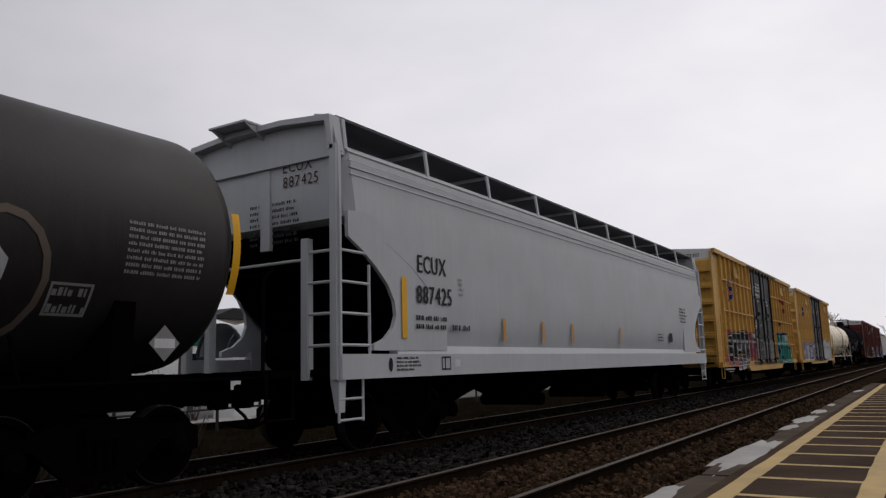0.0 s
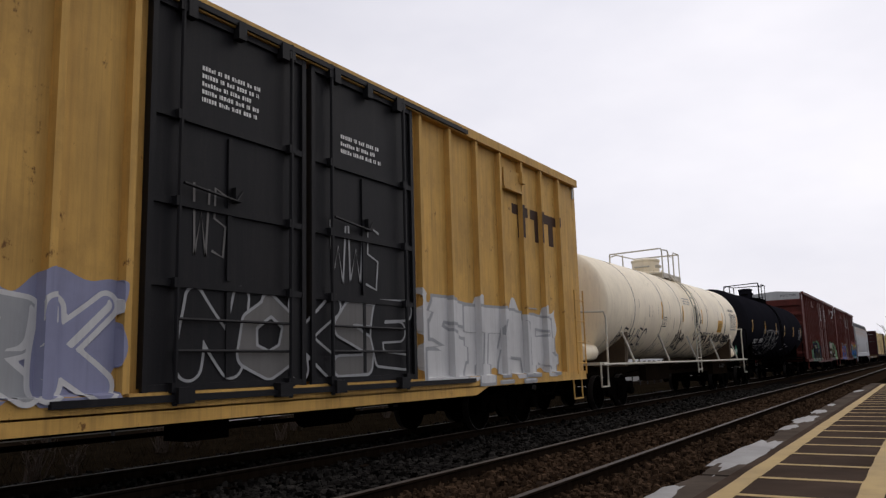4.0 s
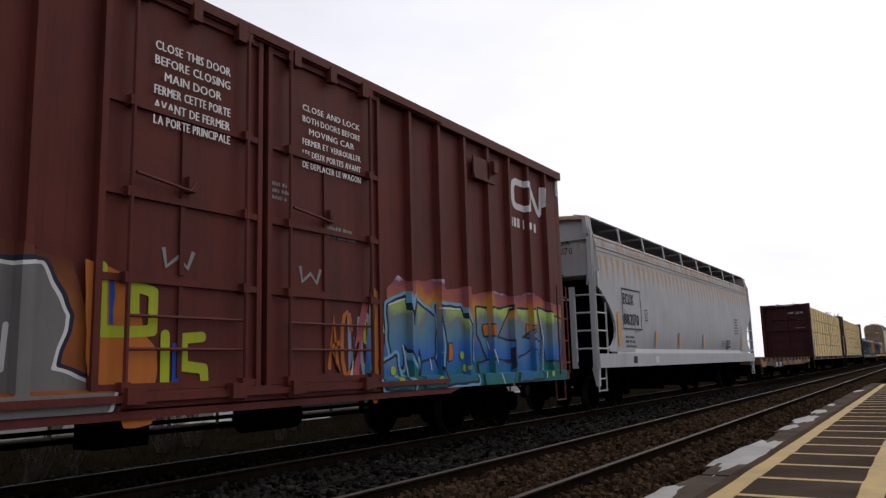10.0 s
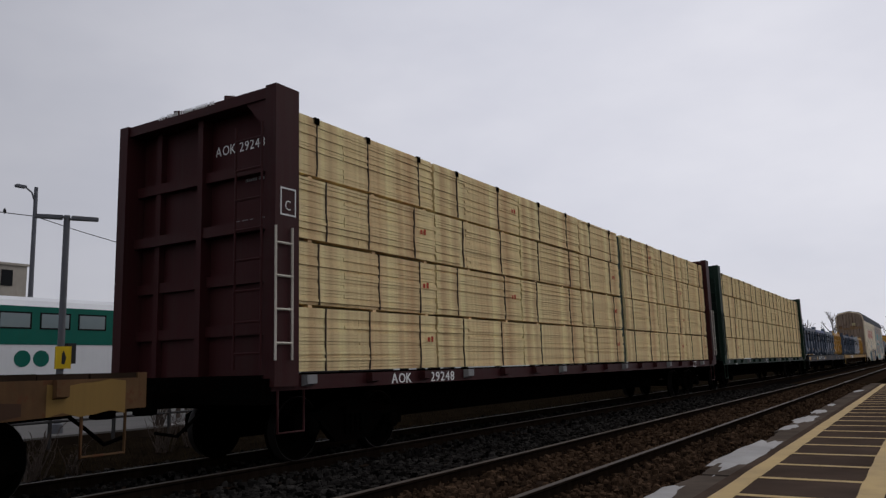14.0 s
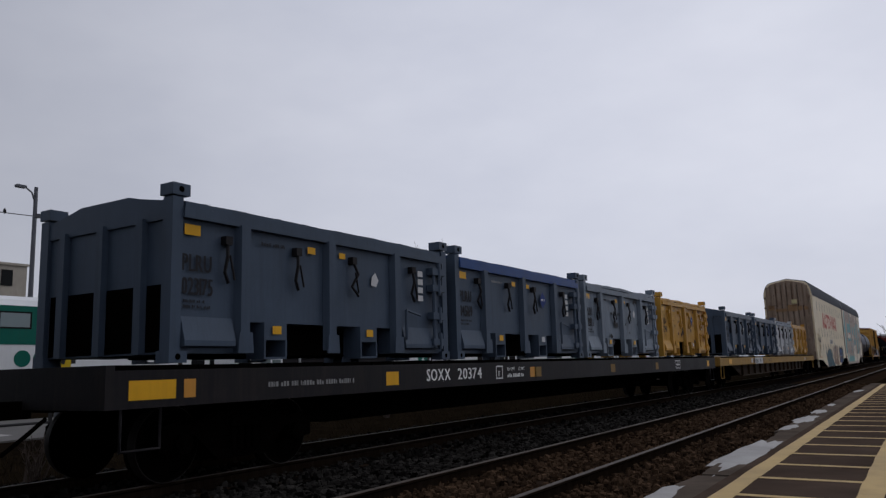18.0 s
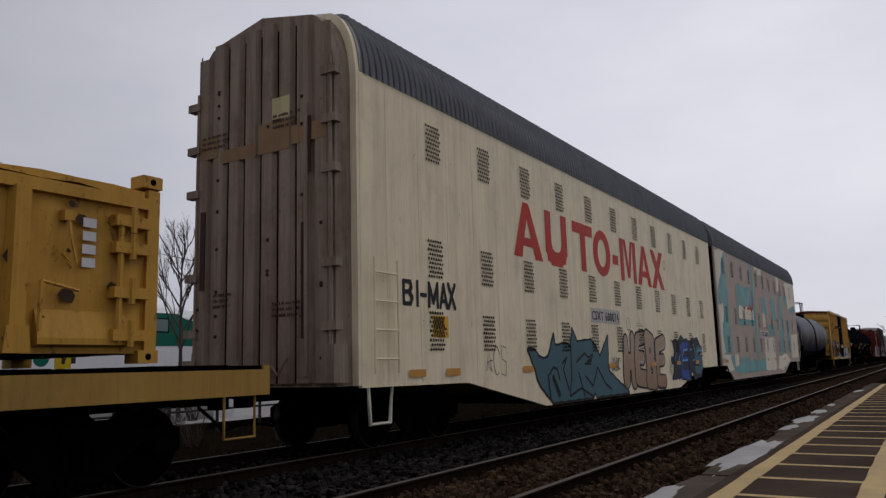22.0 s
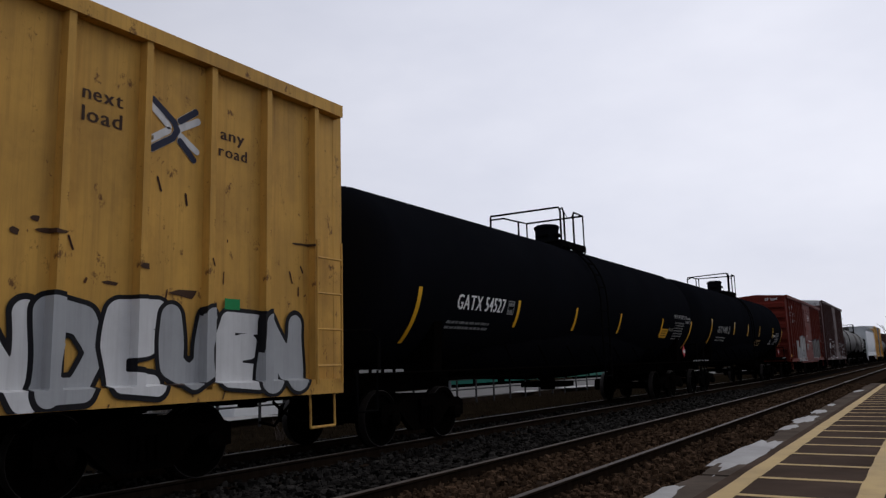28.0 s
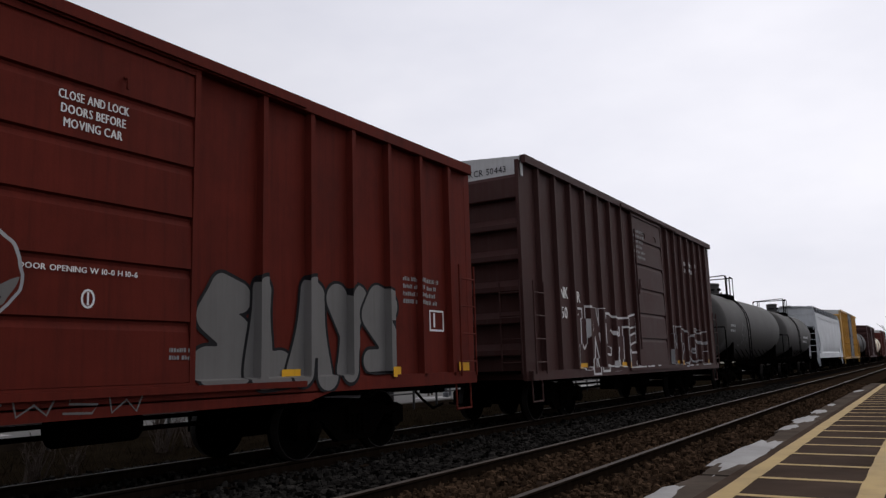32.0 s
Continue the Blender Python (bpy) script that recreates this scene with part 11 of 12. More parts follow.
C = SOXX
letters_fit(C, "SOXX", 236.94, 237.65, 0.96, 0.19, DECALW, SX)
letters_fit(C, "20374", 237.86, 238.68, 0.96, 0.19, DECALW, SX)
bm = bmesh.new()
frame_rect(bm, 239.17 - C[1], 239.42 - C[1], 0.93, 1.16, 0.02)
marking("data_plate", bm, DECALW, C[0], SX)
letters_fit(C, "F", 239.26, 239.33, 0.97, 0.1, DECALW, SX)
letters_fit(C, "LD LMT", 239.6, 239.9, 1.07, 0.06, DECALW, SX)
letters_fit(C, "LT WT", 240.05, 240.3, 1.07, 0.06, DECALW, SX)
rows_of_bars(C, 239.6, 240.3, 0.93, 1.02, 1, DECALW, SX, 8)
for u0, w, m_ in ((231.75, 0.55, STRIPE), (232.4, 0.15, STRIPEO), (235.9, 0.3, STRIPE), (240.55, 0.25, STRIPEO), (240.75, 0.3, PATCHY), (245.0, 0.3, PATCHY), (248.6, 0.25, PATCHY), (254.5, 0.3, STRIPE)):
    bm = bmesh.new()
    rect(bm, u0 - C[1], u0 + w - C[1], 0.93, 1.12)
    marking("reflector", bm, m_, C[0], SX)
rows_of_bars(C, 233.6, 235.3, 0.98, 1.06, 1, DECALG, SX, 3)
bm = bmesh.new()
frame_rect(bm, 250.6 - C[1], 251.1 - C[1], 0.92, 1.16, 0.02)
rect(bm, 250.65 - C[1], 251.05 - C[1], 1.02, 1.05)
rect(bm, 250.84 - C[1], 250.87 - C[1], 0.94, 1.14, 0.0005)
marking("data_plate", bm, DECALW, C[0], SX)
C = HESX
bm = bmesh.new()
rect(bm, 263.26 - C[1], 265.05 - C[1], 0.92, 1.18)
marking("lettering_panel", bm, SPW, C[0], SX)
letters_fit(C, "HESX", 263.33, 264.0, 0.96, 0.19, DECALK, SX + 0.004)
letters_fit(C, "49", 264.36, 264.66, 0.96, 0.19, DECALK, SX + 0.004)
for u0, w, m_ in ((262.4, 0.3, SPW), (262.85, 0.38, PATCHD), (279.2, 0.25, SPW), (280.0, 0.2, DECALK), (258.0, 0.5, STRIPE)):
    bm = bmesh.new()
    rect(bm, u0 - C[1], u0 + w - C[1], 0.97, 1.15)
    marking("notice_plate", bm, m_, C[0], SX)
rows_of_bars(C, 265.2, 265.8, 0.98, 1.14, 2, PATCHD, SX, 4)
rows_of_bars(C, 266.6, 267.6, 0.98, 1.14, 2, PATCHD, SX, 5)

# containers' lettering
for k, (ob, u) in enumerate([(m[0], m[1]) for m in MOVERS if m[0].name.startswith("waste_container")]):
    CC = (ob, 0.0, 2.8)
    dark = ob.get("label", "").startswith(("scuffed", "chipped", "white"))
    XX = 1.228
    ink = DECALK
    code = ["PLRU 023175", "PLRU 045169", "PLRU 123124", "PLRU 32940", "PLRU 022915", "PLRU 045078", "PLRU 41121", "PLRU 32041"][k % 8].split()
    letters_fit(CC, code[0], -2.62, -2.2, 1.0, 0.2, ink, XX)
    letters_fit(CC, code[1], -2.62, -2.18, 0.74, 0.2, ink, XX)
    rows_of_bars(CC, -2.6, -2.2, 0.58, 0.7, 2, ink, XX, k)
    rows_of_bars(CC, -1.45, -0.95, 1.4, 1.46, 1, DECALG if k % 2 else ink, XX, k + 9, words=2)
    for u0, z, w, hgt, m_ in ((-2.6, 1.4, 0.22, 0.12, STRIPE), (-0.62, 1.4, 0.15, 0.09, STRIPE), (0.02, 1.4, 0.13, 0.08, STRIPE), (-1.3, 0.33, 0.15, 0.1, STRIPE), (0.55, 0.33, 0.15, 0.1, SPW if k % 2 else STRIPE)):
        bm = bmesh.new()
        rect(bm, u0, u0 + w, z, z + hgt)
        marking("sticker", bm, m_, ob, XX + (0.05 if z < 0.5 else 0.0))
    for z in (0.92, 1.05, 1.18, 1.31):
        bm = bmesh.new()
        rect(bm, 1.92, 2.06, z, z + 0.09)
        marking("sticker", bm, SPW, ob, XX + 0.02)
    if k % 2:
        bm = bmesh.new()
        shape(bm, [(0.6, 1.2), (0.76, 1.02), (0.92, 1.2), (0.76, 1.38)])
        marking("hazard_placard", bm, BLUEPAINT, ob, XX + 0.012)
        rows_of_bars(CC, 0.66, 0.86, 1.17, 1.23, 1, SPW, XX + 0.016, k, words=2)
    else:
        bm = bmesh.new()
        shape(bm, [(0.72, 1.08), (0.84, 1.06), (0.9, 1.16), (0.82, 1.27), (0.74, 1.2)])
        marking("round_label", bm, SPW, ob, XX + 0.01)
    if dark:
        rows_of_bars(CC, -1.0, 0.0, 1.05, 1.15, 1, ink, XX, k + 40, words=2)
        rnd = random.Random(k)
        bm = bmesh.new()
        for j in range(26):
            y, z = rnd.uniform(-2.5, 2.4), rnd.uniform(0.2, 1.6)
            s = rnd.uniform(0.02, 0.1)
            shape(bm, [(y + s * math.cos(a) * rnd.uniform(0.6, 1.5), z + s * math.sin(a) * rnd.uniform(0.5, 1.2)) for a in [q * 1.05 for q in range(6)]], 0.0003 * j)
        marking("paint_chip", bm, PATCHD if ob.get("label", "").startswith("chipped") else FLATDARK, ob, XX + 0.012)

# autorack: big block emblem, numbers and graffiti
C = RACK1
RX = 1.566
bm = bmesh.new()
a = lambda u_: u_ - C[1]
z0, z1 = 3.22, 4.32
shape(bm, [(a(289.85), z0), (a(290.2), z0), (a(290.55), z1), (a(290.3), z1)])
shape(bm, [(a(290.3), z1), (a(290.55), z1), (a(291.15), z0), (a(290.8), z0)], 0.0008)
rect(bm, a(290.1), a(290.9), 3.45, 3.62, 0.0016)
sprayed_line(C, [(291.45, z1 - 0.14), (291.45, 3.6), (291.53, 3.42), (291.7, 3.34), (292.0, 3.34), (292.18, 3.42), (292.27, 3.6), (292.27, z1 - 0.14)], 0.3, REDPAINT, RX, name="emblem_bar", square=True)
rect(bm, a(292.75), a(293.95), z1 - 0.25, z1)
rect(bm, a(293.2), a(293.5), z0, z1 - 0.25)
n = 24
ro = [(a(294.55) + 0.58 * math.cos(2 * math.pi * k / n), 3.77 + 0.56 * math.sin(2 * math.pi * k / n)) for k in range(n)]
ri = [(a(294.55) + 0.28 * math.cos(2 * math.pi * k / n), 3.77 + 0.34 * math.sin(2 * math.pi * k / n)) for k in range(n)]
for k in range(n):
    shape(bm, [ro[k], ro[(k + 1) % n], ri[(k + 1) % n], ri[k]])
rect(bm, a(295.28), a(295.68), 3.58, 3.82)
for u0, u1 in ((295.85, 296.12), (296.85, 297.1)):
    rect(bm, a(u0), a(u1), z0, z1)
shape(bm, [(a(296.12), z1), (a(296.3), z1), (a(296.55), 3.4), (a(296.4), 3.3)], 0.0008)
shape(bm, [(a(296.85), z1), (a(296.68), z1), (a(296.42), 3.4), (a(296.56), 3.3)], 0.0016)
shape(bm, [(a(297.2), z0), (a(297.5), z0), (a(297.9), z1), (a(297.65), z1)])
shape(bm, [(a(297.65), z1), (a(297.9), z1), (a(298.4), z0), (a(298.1), z0)], 0.0008)
rect(bm, a(297.45), a(298.15), 3.45, 3.62, 0.0016)
shape(bm, [(a(298.4), z1), (a(298.75), z1), (a(299.65), z0), (a(299.3), z0)])
shape(bm, [(a(299.25), z1), (a(299.6), z1), (a(298.8), z0), (a(298.45), z0)], 0.0008)
marking_each("emblem_bar", bm, REDPAINT, C[0], RX + 0.0005)
bm = bmesh.new()
rect(bm, a(293.6), a(295.55), 2.08, 2.42)
marking("lettering_panel", bm, plain("pale_number_panel", (0.5, 0.48, 0.45)), C[0], RX)
letters_fit(C, "CSXT", 293.66, 294.4, 2.14, 0.22, DECALK, RX + 0.004)
letters_fit(C, "600074", 294.52, 295.46, 2.14, 0.22, DECALK, RX + 0.004)
for k, ln in enumerate(([(286.2, 2.11), (286.2, 2.44), (286.37, 2.44), (286.4, 2.36), (286.35, 2.29), (286.22, 2.28)], [(286.35, 2.28), (286.42, 2.2), (286.37, 2.11), (286.22, 2.11)], [(286.56, 2.1), (286.56, 2.45)], [(286.66, 2.26), (286.78, 2.26)], [(286.88, 2.1), (286.88, 2.45), (287.0, 2.16), (287.12, 2.46), (287.12, 2.1)], [(287.2, 2.1), (287.3, 2.46), (287.4, 2.1)], [(287.24, 2.2), (287.36, 2.2)], [(287.44, 2.1), (287.64, 2.48)], [(287.44, 2.48), (287.64, 2.1)])):
    sprayed_line(C, ln, 0.065, DECALK, RX + 0.0005 * k, name="emblem_bar", square=True)
bm = bmesh.new()
rect(bm, a(286.97), a(287.42), 1.62, 1.96)
marking("notice_plate", bm, STRIPE, C[0], RX)
rows_of_bars(C, 287.0, 287.4, 1.66, 1.93, 4, DECALK, RX + 0.004, 5, words=2)
for u0 in (286.3, 287.3, 294.55, 297.8, 300.3, 302.5, 290.0):
    bm = bmesh.new()
    rect(bm, a(u0), a(u0 + 0.42), 1.03, 1.14)
    marking("reflector", bm, STRIPEO, C[0], RX + 0.02)
sprayed_shape(C, [(290.27, 1.45), (290.55, 1.43), (290.71, 1.3), (290.97, 1.26), (291.17, 1.3), (291.3, 1.47), (291.46, 1.76), (291.5, 1.53), (292.15, 1.57), (292.3, 1.48), (292.45, 1.88), (292.68, 1.61), (293.5, 1.67), (293.82, 1.49), (294.0, 1.27), (294.58, 1.77), (294.51, 0.96), (295.9, 0.41), (293.7, 0.41), (293.58, 0.5), (293.48, 0.41), (291.3, 0.41), (290.76, 0.75), (290.64, 0.86), (290.57, 1.04)], SPDEEP, RX, (), 0, SPK, 0.05)
for k, ln in enumerate(([(291.18, 0.96), (291.38, 1.1), (291.57, 1.06), (291.65, 0.85)], [(291.83, 1.17), (292.07, 1.29), (291.87, 1.05), (292.12, 0.62)], [(292.32, 1.54), (292.29, 0.91), (292.16, 0.49), (292.78, 0.63), (293.48, 0.42)], [(292.59, 1.19), (293.07, 1.38), (293.27, 1.28), (293.54, 1.35), (293.38, 1.14), (293.07, 1.15)], [(293.07, 0.88), (293.48, 0.65), (293.81, 1.06), (294.28, 0.67), (294.65, 0.54)], [(292.68, 0.96), (292.97, 0.44)], [(291.11, 0.94), (291.19, 0.45)])):
    sprayed_line(C, ln, 0.05, SPK, RX + 0.004 + 0.0006 * k)
sprayed_line(C, [(291.35, 0.9), (291.62, 0.55)], 0.11, SPK, RX + 0.009)
sprayed_shape(C, [(293.0, 1.12), (293.4, 1.14), (293.5, 1.3), (293.2, 1.22)], SPK, RX + 0.009)
graffiti(C, 295.62, 299.1, 0.45, 1.9, 4, [SPTAN], SPK, 112, RX, (), 0, False, 0.05, None, SPS, 0.02, word="HEBE", fat=0.42)
graffiti(C, 300.05, 303.3, 0.62, 1.75, 4, [SPNAVY, SPBLUE, SPNAVY, SPDEEP], SPK, 113, RX, (), 0, True, 0.05, SPNAVY, SPSKY, 0.3, word="MERS")
scribble(C, 294.75, 295.35, 0.95, 1.3, 4, SPK, 114, 0.03, RX + 0.01)
scribble(C, 299.5, 299.8, 0.7, 1.3, 1, SPK, 115, 0.03, RX + 0.01)
scribble(C, 288.6, 289.4, 1.0, 1.5, 3, SPGREY, 116, 0.02, RX)
bm = bmesh.new()
ring = [(a(296.15) + 0.14 * math.cos(k * math.pi / 8), 2.12 + 0.16 * math.sin(k * math.pi / 8)) for k in range(17)]
ribbon(bm, ring, 0.015)
ring = [(a(299.75) + 0.1 * math.cos(k * math.pi / 8), 3.98 + 0.13 * math.sin(k * math.pi / 8)) for k in range(17)]
ribbon(bm, ring, 0.02)
marking("round_label", bm, DECALK, C[0], RX)
rows_of_bars(C, 296.8, 297.4, 2.08, 2.18, 2, DECALG, RX, 6)
for z, x0, x1 in ((4.55, -1.2, -0.6), (4.62, 0.3, 0.85), (2.1, -0.9, -0.5), (1.9, 0.3, 0.9)):
    end_bars(C, x0, x1, z, z + 0.25, 3, DECALB, -C[2] - 0.41, int(z * 7))
bm = bmesh.new()
box(bm, -0.25, 0.25, C[2] - 0.5, C[2] - 0.25, 6.28, 6.42)
part("roof_fitting", bm, SOOTSHADE, C[0])

C = RACK2
a = lambda u_: u_ - C[1]
rnd = random.Random(31)


CREAMP = plain("cream_patch_paint", (0.72, 0.65, 0.52))
for k, (mat, pts) in enumerate((
        (CREAMP, [(306.47, 5.22), (308.21, 5.51), (308.09, 4.76), (307.29, 4.42), (306.69, 3.87), (306.48, 3.64), (306.47, 3.13), (307.29, 3.3), (307.36, 1.41), (306.5, 1.32)]),
        (CREAMP, [(306.46, 1.32), (308.15, 1.31), (308.54, 0.71), (307.47, 0.69), (307.19, 0.9), (306.47, 0.94)]),
        (SPAQUA, [(306.47, 3.65), (306.69, 3.83), (307.29, 4.42), (307.4, 4.78), (307.95, 5.3), (308.19, 5.28), (308.15, 1.35), (307.34, 1.35), (307.32, 3.55), (306.98, 3.17), (306.68, 3.23), (306.48, 3.15)]),
        (SPAQUA, [(306.89, 2.69), (307.07, 2.49), (307.33, 3.06), (307.36, 1.41), (307.07, 1.4), (306.87, 1.96)]),
        (SPAQUA, [(309.85, 4.22), (310.98, 4.19), (312.37, 4.24), (313.32, 4.2), (313.22, 2.59), (309.86, 2.51)]))):
    brushed(C, pts, mat, RX + 0.0004 * k, k)
for k, (mat, pts) in enumerate((
        (CREAMP, [(310.07, 3.34), (310.81, 3.32), (312, 3.32), (313.18, 3.22), (313.16, 2.83), (311.66, 2.79), (310.06, 2.8)]),
        (SPAQUA, [(313.26, 5.33), (313.72, 5.31), (313.69, 1.12), (313.26, 1.08)]),
        (CREAMP, [(314.18, 5.32), (314.98, 5.32), (314.83, 4.97), (315.96, 5.1), (315.86, 5.37), (314.17, 5.15)]),
        (SPAQUA, [(315.16, 3.94), (316.3, 4.01), (316.65, 3.19), (315.39, 3.26)]),
        (CREAMP, [(315.39, 3.23), (316.32, 3.21), (316.25, 2.63), (315.32, 2.57)]),
        (SPAQUA, [(317.88, 4.03), (319.1, 4.17), (319.16, 2.96), (317.92, 3.16)]),
        (SPAQUA, [(320.31, 4.54), (321.12, 4.39), (321.18, 1.14), (319.88, 1.02)]),
        (SPAQUA, [(316.66, 2.77), (318.46, 2.78), (318.54, 2.18), (316.74, 2.28)]),
        (CREAMP, [(315.39, 2.06), (318.1, 2.16), (318.06, 0.56), (315.12, 0.58)])), 5):
    brushed(C, pts, mat, RX + 0.0004 * k, k)
for k, (mat, pts) in enumerate((
        (SPAQUA, [(307.83, 1.29), (308.32, 1.26), (309.15, 1.11), (309.67, 1.17), (311.02, 1.21), (313.26, 1.08), (315.23, 1.17), (315.17, 0.58), (312.19, 0.59), (309.46, 0.57), (308.5, 0.67), (308.07, 0.91)]),
        (CREAMP, [(322.66, 5.19), (326.08, 5.51), (325.97, 3.91), (323.38, 3.84)]),
        (SPAQUA, [(322.14, 4.52), (323.31, 4.48), (323.04, 3.93), (322.11, 3.93)]),
        (SPAQUA, [(322.52, 3.17), (323.32, 3.11), (322.93, 1.43), (322.12, 1.52)]),
        (CREAMP, [(323.57, 2.38), (326.35, 2.49), (325.98, 1.13), (323.27, 1.12)]),
        (SPAQUA, [(323.92, 3.89), (325.84, 4.11), (325.86, 3.73), (323.95, 3.53)]),
        (CREAMP, [(318.98, 1.19), (321.41, 1.38), (322.74, 1), (319.79, 0.52), (318.54, 0.63)]),
        (CREAMP, [(320.05, 5.36), (320.96, 5.38), (320.73, 4.6), (319.99, 4.57)]),
        (CREAMP, [(308.53, 1.38), (309.23, 1.28), (309.23, 0.86), (308.51, 0.88)])), 14):
    brushed(C, pts, mat, RX + 0.0004 * k, k)
sprayed_line(C, [(313.12, 3.99), (313.15, 3.62), (313, 3.36), (312.72, 3.26), (312.48, 3.36), (312.45, 3.46)], 0.16, REDPAINT, RX + 0.012, name="emblem_bar")
for ln in ([(311.09, 3.27), (311.38, 3.26)], [(311.87, 3.29), (312.19, 3.28)]):
    sprayed_line(C, ln, 0.1, REDPAINT, RX + 0.012, name="emblem_bar")
bm = bmesh.new()
rect(bm, a(314.4), a(316.5), 2.07, 2.42)
marking("lettering_panel", bm, plain("pale_number_panel", (0.5, 0.48, 0.45)), C[0], RX + 0.012)
letters_fit(C, "CSXT", 314.5, 315.3, 2.14, 0.22, DECALK, RX + 0.015)
letters_fit(C, "600074", 315.45, 316.4, 2.14, 0.22, DECALK, RX + 0.015)
for u0 in (306.9, 309.4, 311.5, 313.6, 315.6, 317.6, 320.5):
    bm = bmesh.new()
    rect(bm, a(u0), a(u0 + 0.42), 1.03, 1.14)
    marking("reflector", bm, STRIPEO, C[0], RX + 0.02)
rows_of_bars(C, 308.6, 309.25, 0.88, 1.25, 5, SPW, RX + 0.008, 5, words=2)
scribble(C, 306.4, 307.0, 1.0, 1.2, 4, SPK, 120, 0.025, RX + 0.01)

# slate tank car
r, zc = 1.45, 2.62
C = TKS
tank_stripes(C[0], [329.0 - C[1], 332.0 - C[1], 334.9 - C[1], 337.72 - C[1], 339.8 - C[1], 342.9 - C[1]], 2.02, 2.55, STRIPE, r, zc, 0.1)
tank_bars(C, 341.8, 342.75, 2.15, 2.68, 8, DECALG, r, zc, 4)
placard(C, 342.8, 1.55, DECALG, "", 1.05)

# yellow boxcar with one door
C, P = RBX, RBX[3]
side_of(0.9)
for k, (ln, w_) in enumerate((([(345.95, 3.98), (346.3, 4.0)], 0.13), ([(345.95, 3.98), (345.95, 3.78)], 0.13), ([(346.83, 3.95), (347.08, 3.97)], 0.2), ([(347.85, 3.9), (347.92, 4.12)], 0.17), ([(348.73, 3.84), (348.78, 4.06)], 0.17), ([(348.7, 3.68), (348.65, 3.43), (348.87, 3.45), (348.89, 3.56), (348.7, 3.54)], 0.09),
        ([(349.44, 3.42), (349.48, 3.58), (349.71, 3.6), (349.69, 3.43), (349.44, 3.42)], 0.09), ([(350.17, 3.39), (350.5, 3.59)], 0.1), ([(350.26, 3.57), (350.44, 3.4)], 0.1),
        ([(345.97, 3.05), (346.25, 3.68), (347.05, 3.72), (347.85, 3.72), (347.75, 3.33), (347.2, 3.33), (347.15, 3.55), (346.85, 3.55), (346.7, 3.05), (345.97, 3.05)], 0.075))):
    sprayed_line(C, ln, w_, DECALB, BOX_X + 0.0005 * k, P, POST_D, "emblem_bar", square=True)
letters_fit(C, "RB", 346.73, 347.2, 2.6, 0.3, DECALB, BOX_X, P, POST_D)
letters_fit(C, "OX", 347.5, 347.92, 2.6, 0.3, DECALB, BOX_X, P, POST_D)
letters_fit(C, "38 067", 346.9, 348.05, 2.3, 0.2, DECALB, BOX_X + 0.005, P, POST_D)
SILVERBROWN = spray("silver_brown_fade_paint", [(0.8, (0.3, 0.28, 0.25)), (1.1, (0.34, 0.31, 0.27)), (1.3, (0.06, 0.022, 0.01)), (1.55, (0.19, 0.075, 0.025)), (1.8, (0.05, 0.025, 0.015)), (2.0, (0.09, 0.08, 0.075)), (2.35, (0.4, 0.39, 0.37))], patch=0.05)
MUDBROWN = spray("muddy_brown_spray_paint", [(0.8, (0.1, 0.055, 0.02)), (1.3, (0.07, 0.026, 0.012)), (1.7, (0.11, 0.045, 0.016)), (2.4, (0.03, 0.01, 0.008))], patch=0.05)
RUSTORANGE = plain("dull_orange_spray_paint", (0.24, 0.1, 0.035))
sprayed_shape(C, [(345.2, 2.33), (345.78, 2.36), (345.92, 2.48), (346.11, 2.45), (346.48, 2.4), (346.7, 2.45), (347.12, 2.42), (347.44, 2.32), (347.94, 2.33), (348.4, 2.43), (348.57, 2.31), (349.27, 2.33), (349.3, 1.71), (349.68, 1.92), (350.1, 1.8), (350.78, 1.6), (350.77, 1.02), (349.28, 0.8), (348.27, 0.8), (347.82, 0.94), (347.29, 1.03), (346.7, 1.08), (346.13, 1.09), (345.2, 1.2)], MUDBROWN, BOX_X + 0.001, P, POST_D, name="graffiti_cloud")
for k, pts in enumerate((
        [(345.2, 2.3), (345.83, 2.32), (345.89, 2.11), (345.71, 2.1), (345.63, 1.91), (345.65, 1.6), (345.87, 1.65), (345.91, 1.29), (345.2, 1.17)],
        [(345.95, 2.42), (346.14, 2.38), (346.24, 1.95), (346.41, 1.62), (346.47, 1.97), (346.5, 2.33), (346.7, 2.37), (346.74, 1.63), (346.64, 1.28), (346.43, 1.14), (346.18, 1.2), (346.04, 1.43), (345.99, 1.94)],
        [(346.77, 2.34), (347.18, 2.35), (347.42, 2.2), (347.4, 2.04), (347.07, 2.01), (347.26, 1.81), (347.46, 1.49), (347.28, 1.17), (346.92, 1.1), (346.72, 1.23), (346.75, 1.43), (346.97, 1.43), (346.8, 1.74), (346.74, 2.04)],
        [(347.55, 2.21), (348.36, 2.33), (348.38, 2.01), (348.17, 1.94), (348.27, 1.56), (348.16, 1.27), (347.96, 0.99), (347.75, 1.16), (347.54, 1.38), (347.66, 1.77), (347.52, 1.93)],
        [(348.5, 2.2), (348.74, 2.22), (348.74, 1.81), (348.87, 1.79), (348.91, 2.24), (349.21, 2.24), (349.17, 1.57), (349.12, 1.06), (348.75, 0.95), (348.38, 1.09), (348.4, 1.26), (348.83, 1.32), (348.79, 1.57), (348.51, 1.68)])):
    sprayed_shape(C, pts, SILVERBROWN, BOX_X + 0.005 + 0.0016 * k, P, POST_D, SPW, 0.024, shadow=SPBROWN)
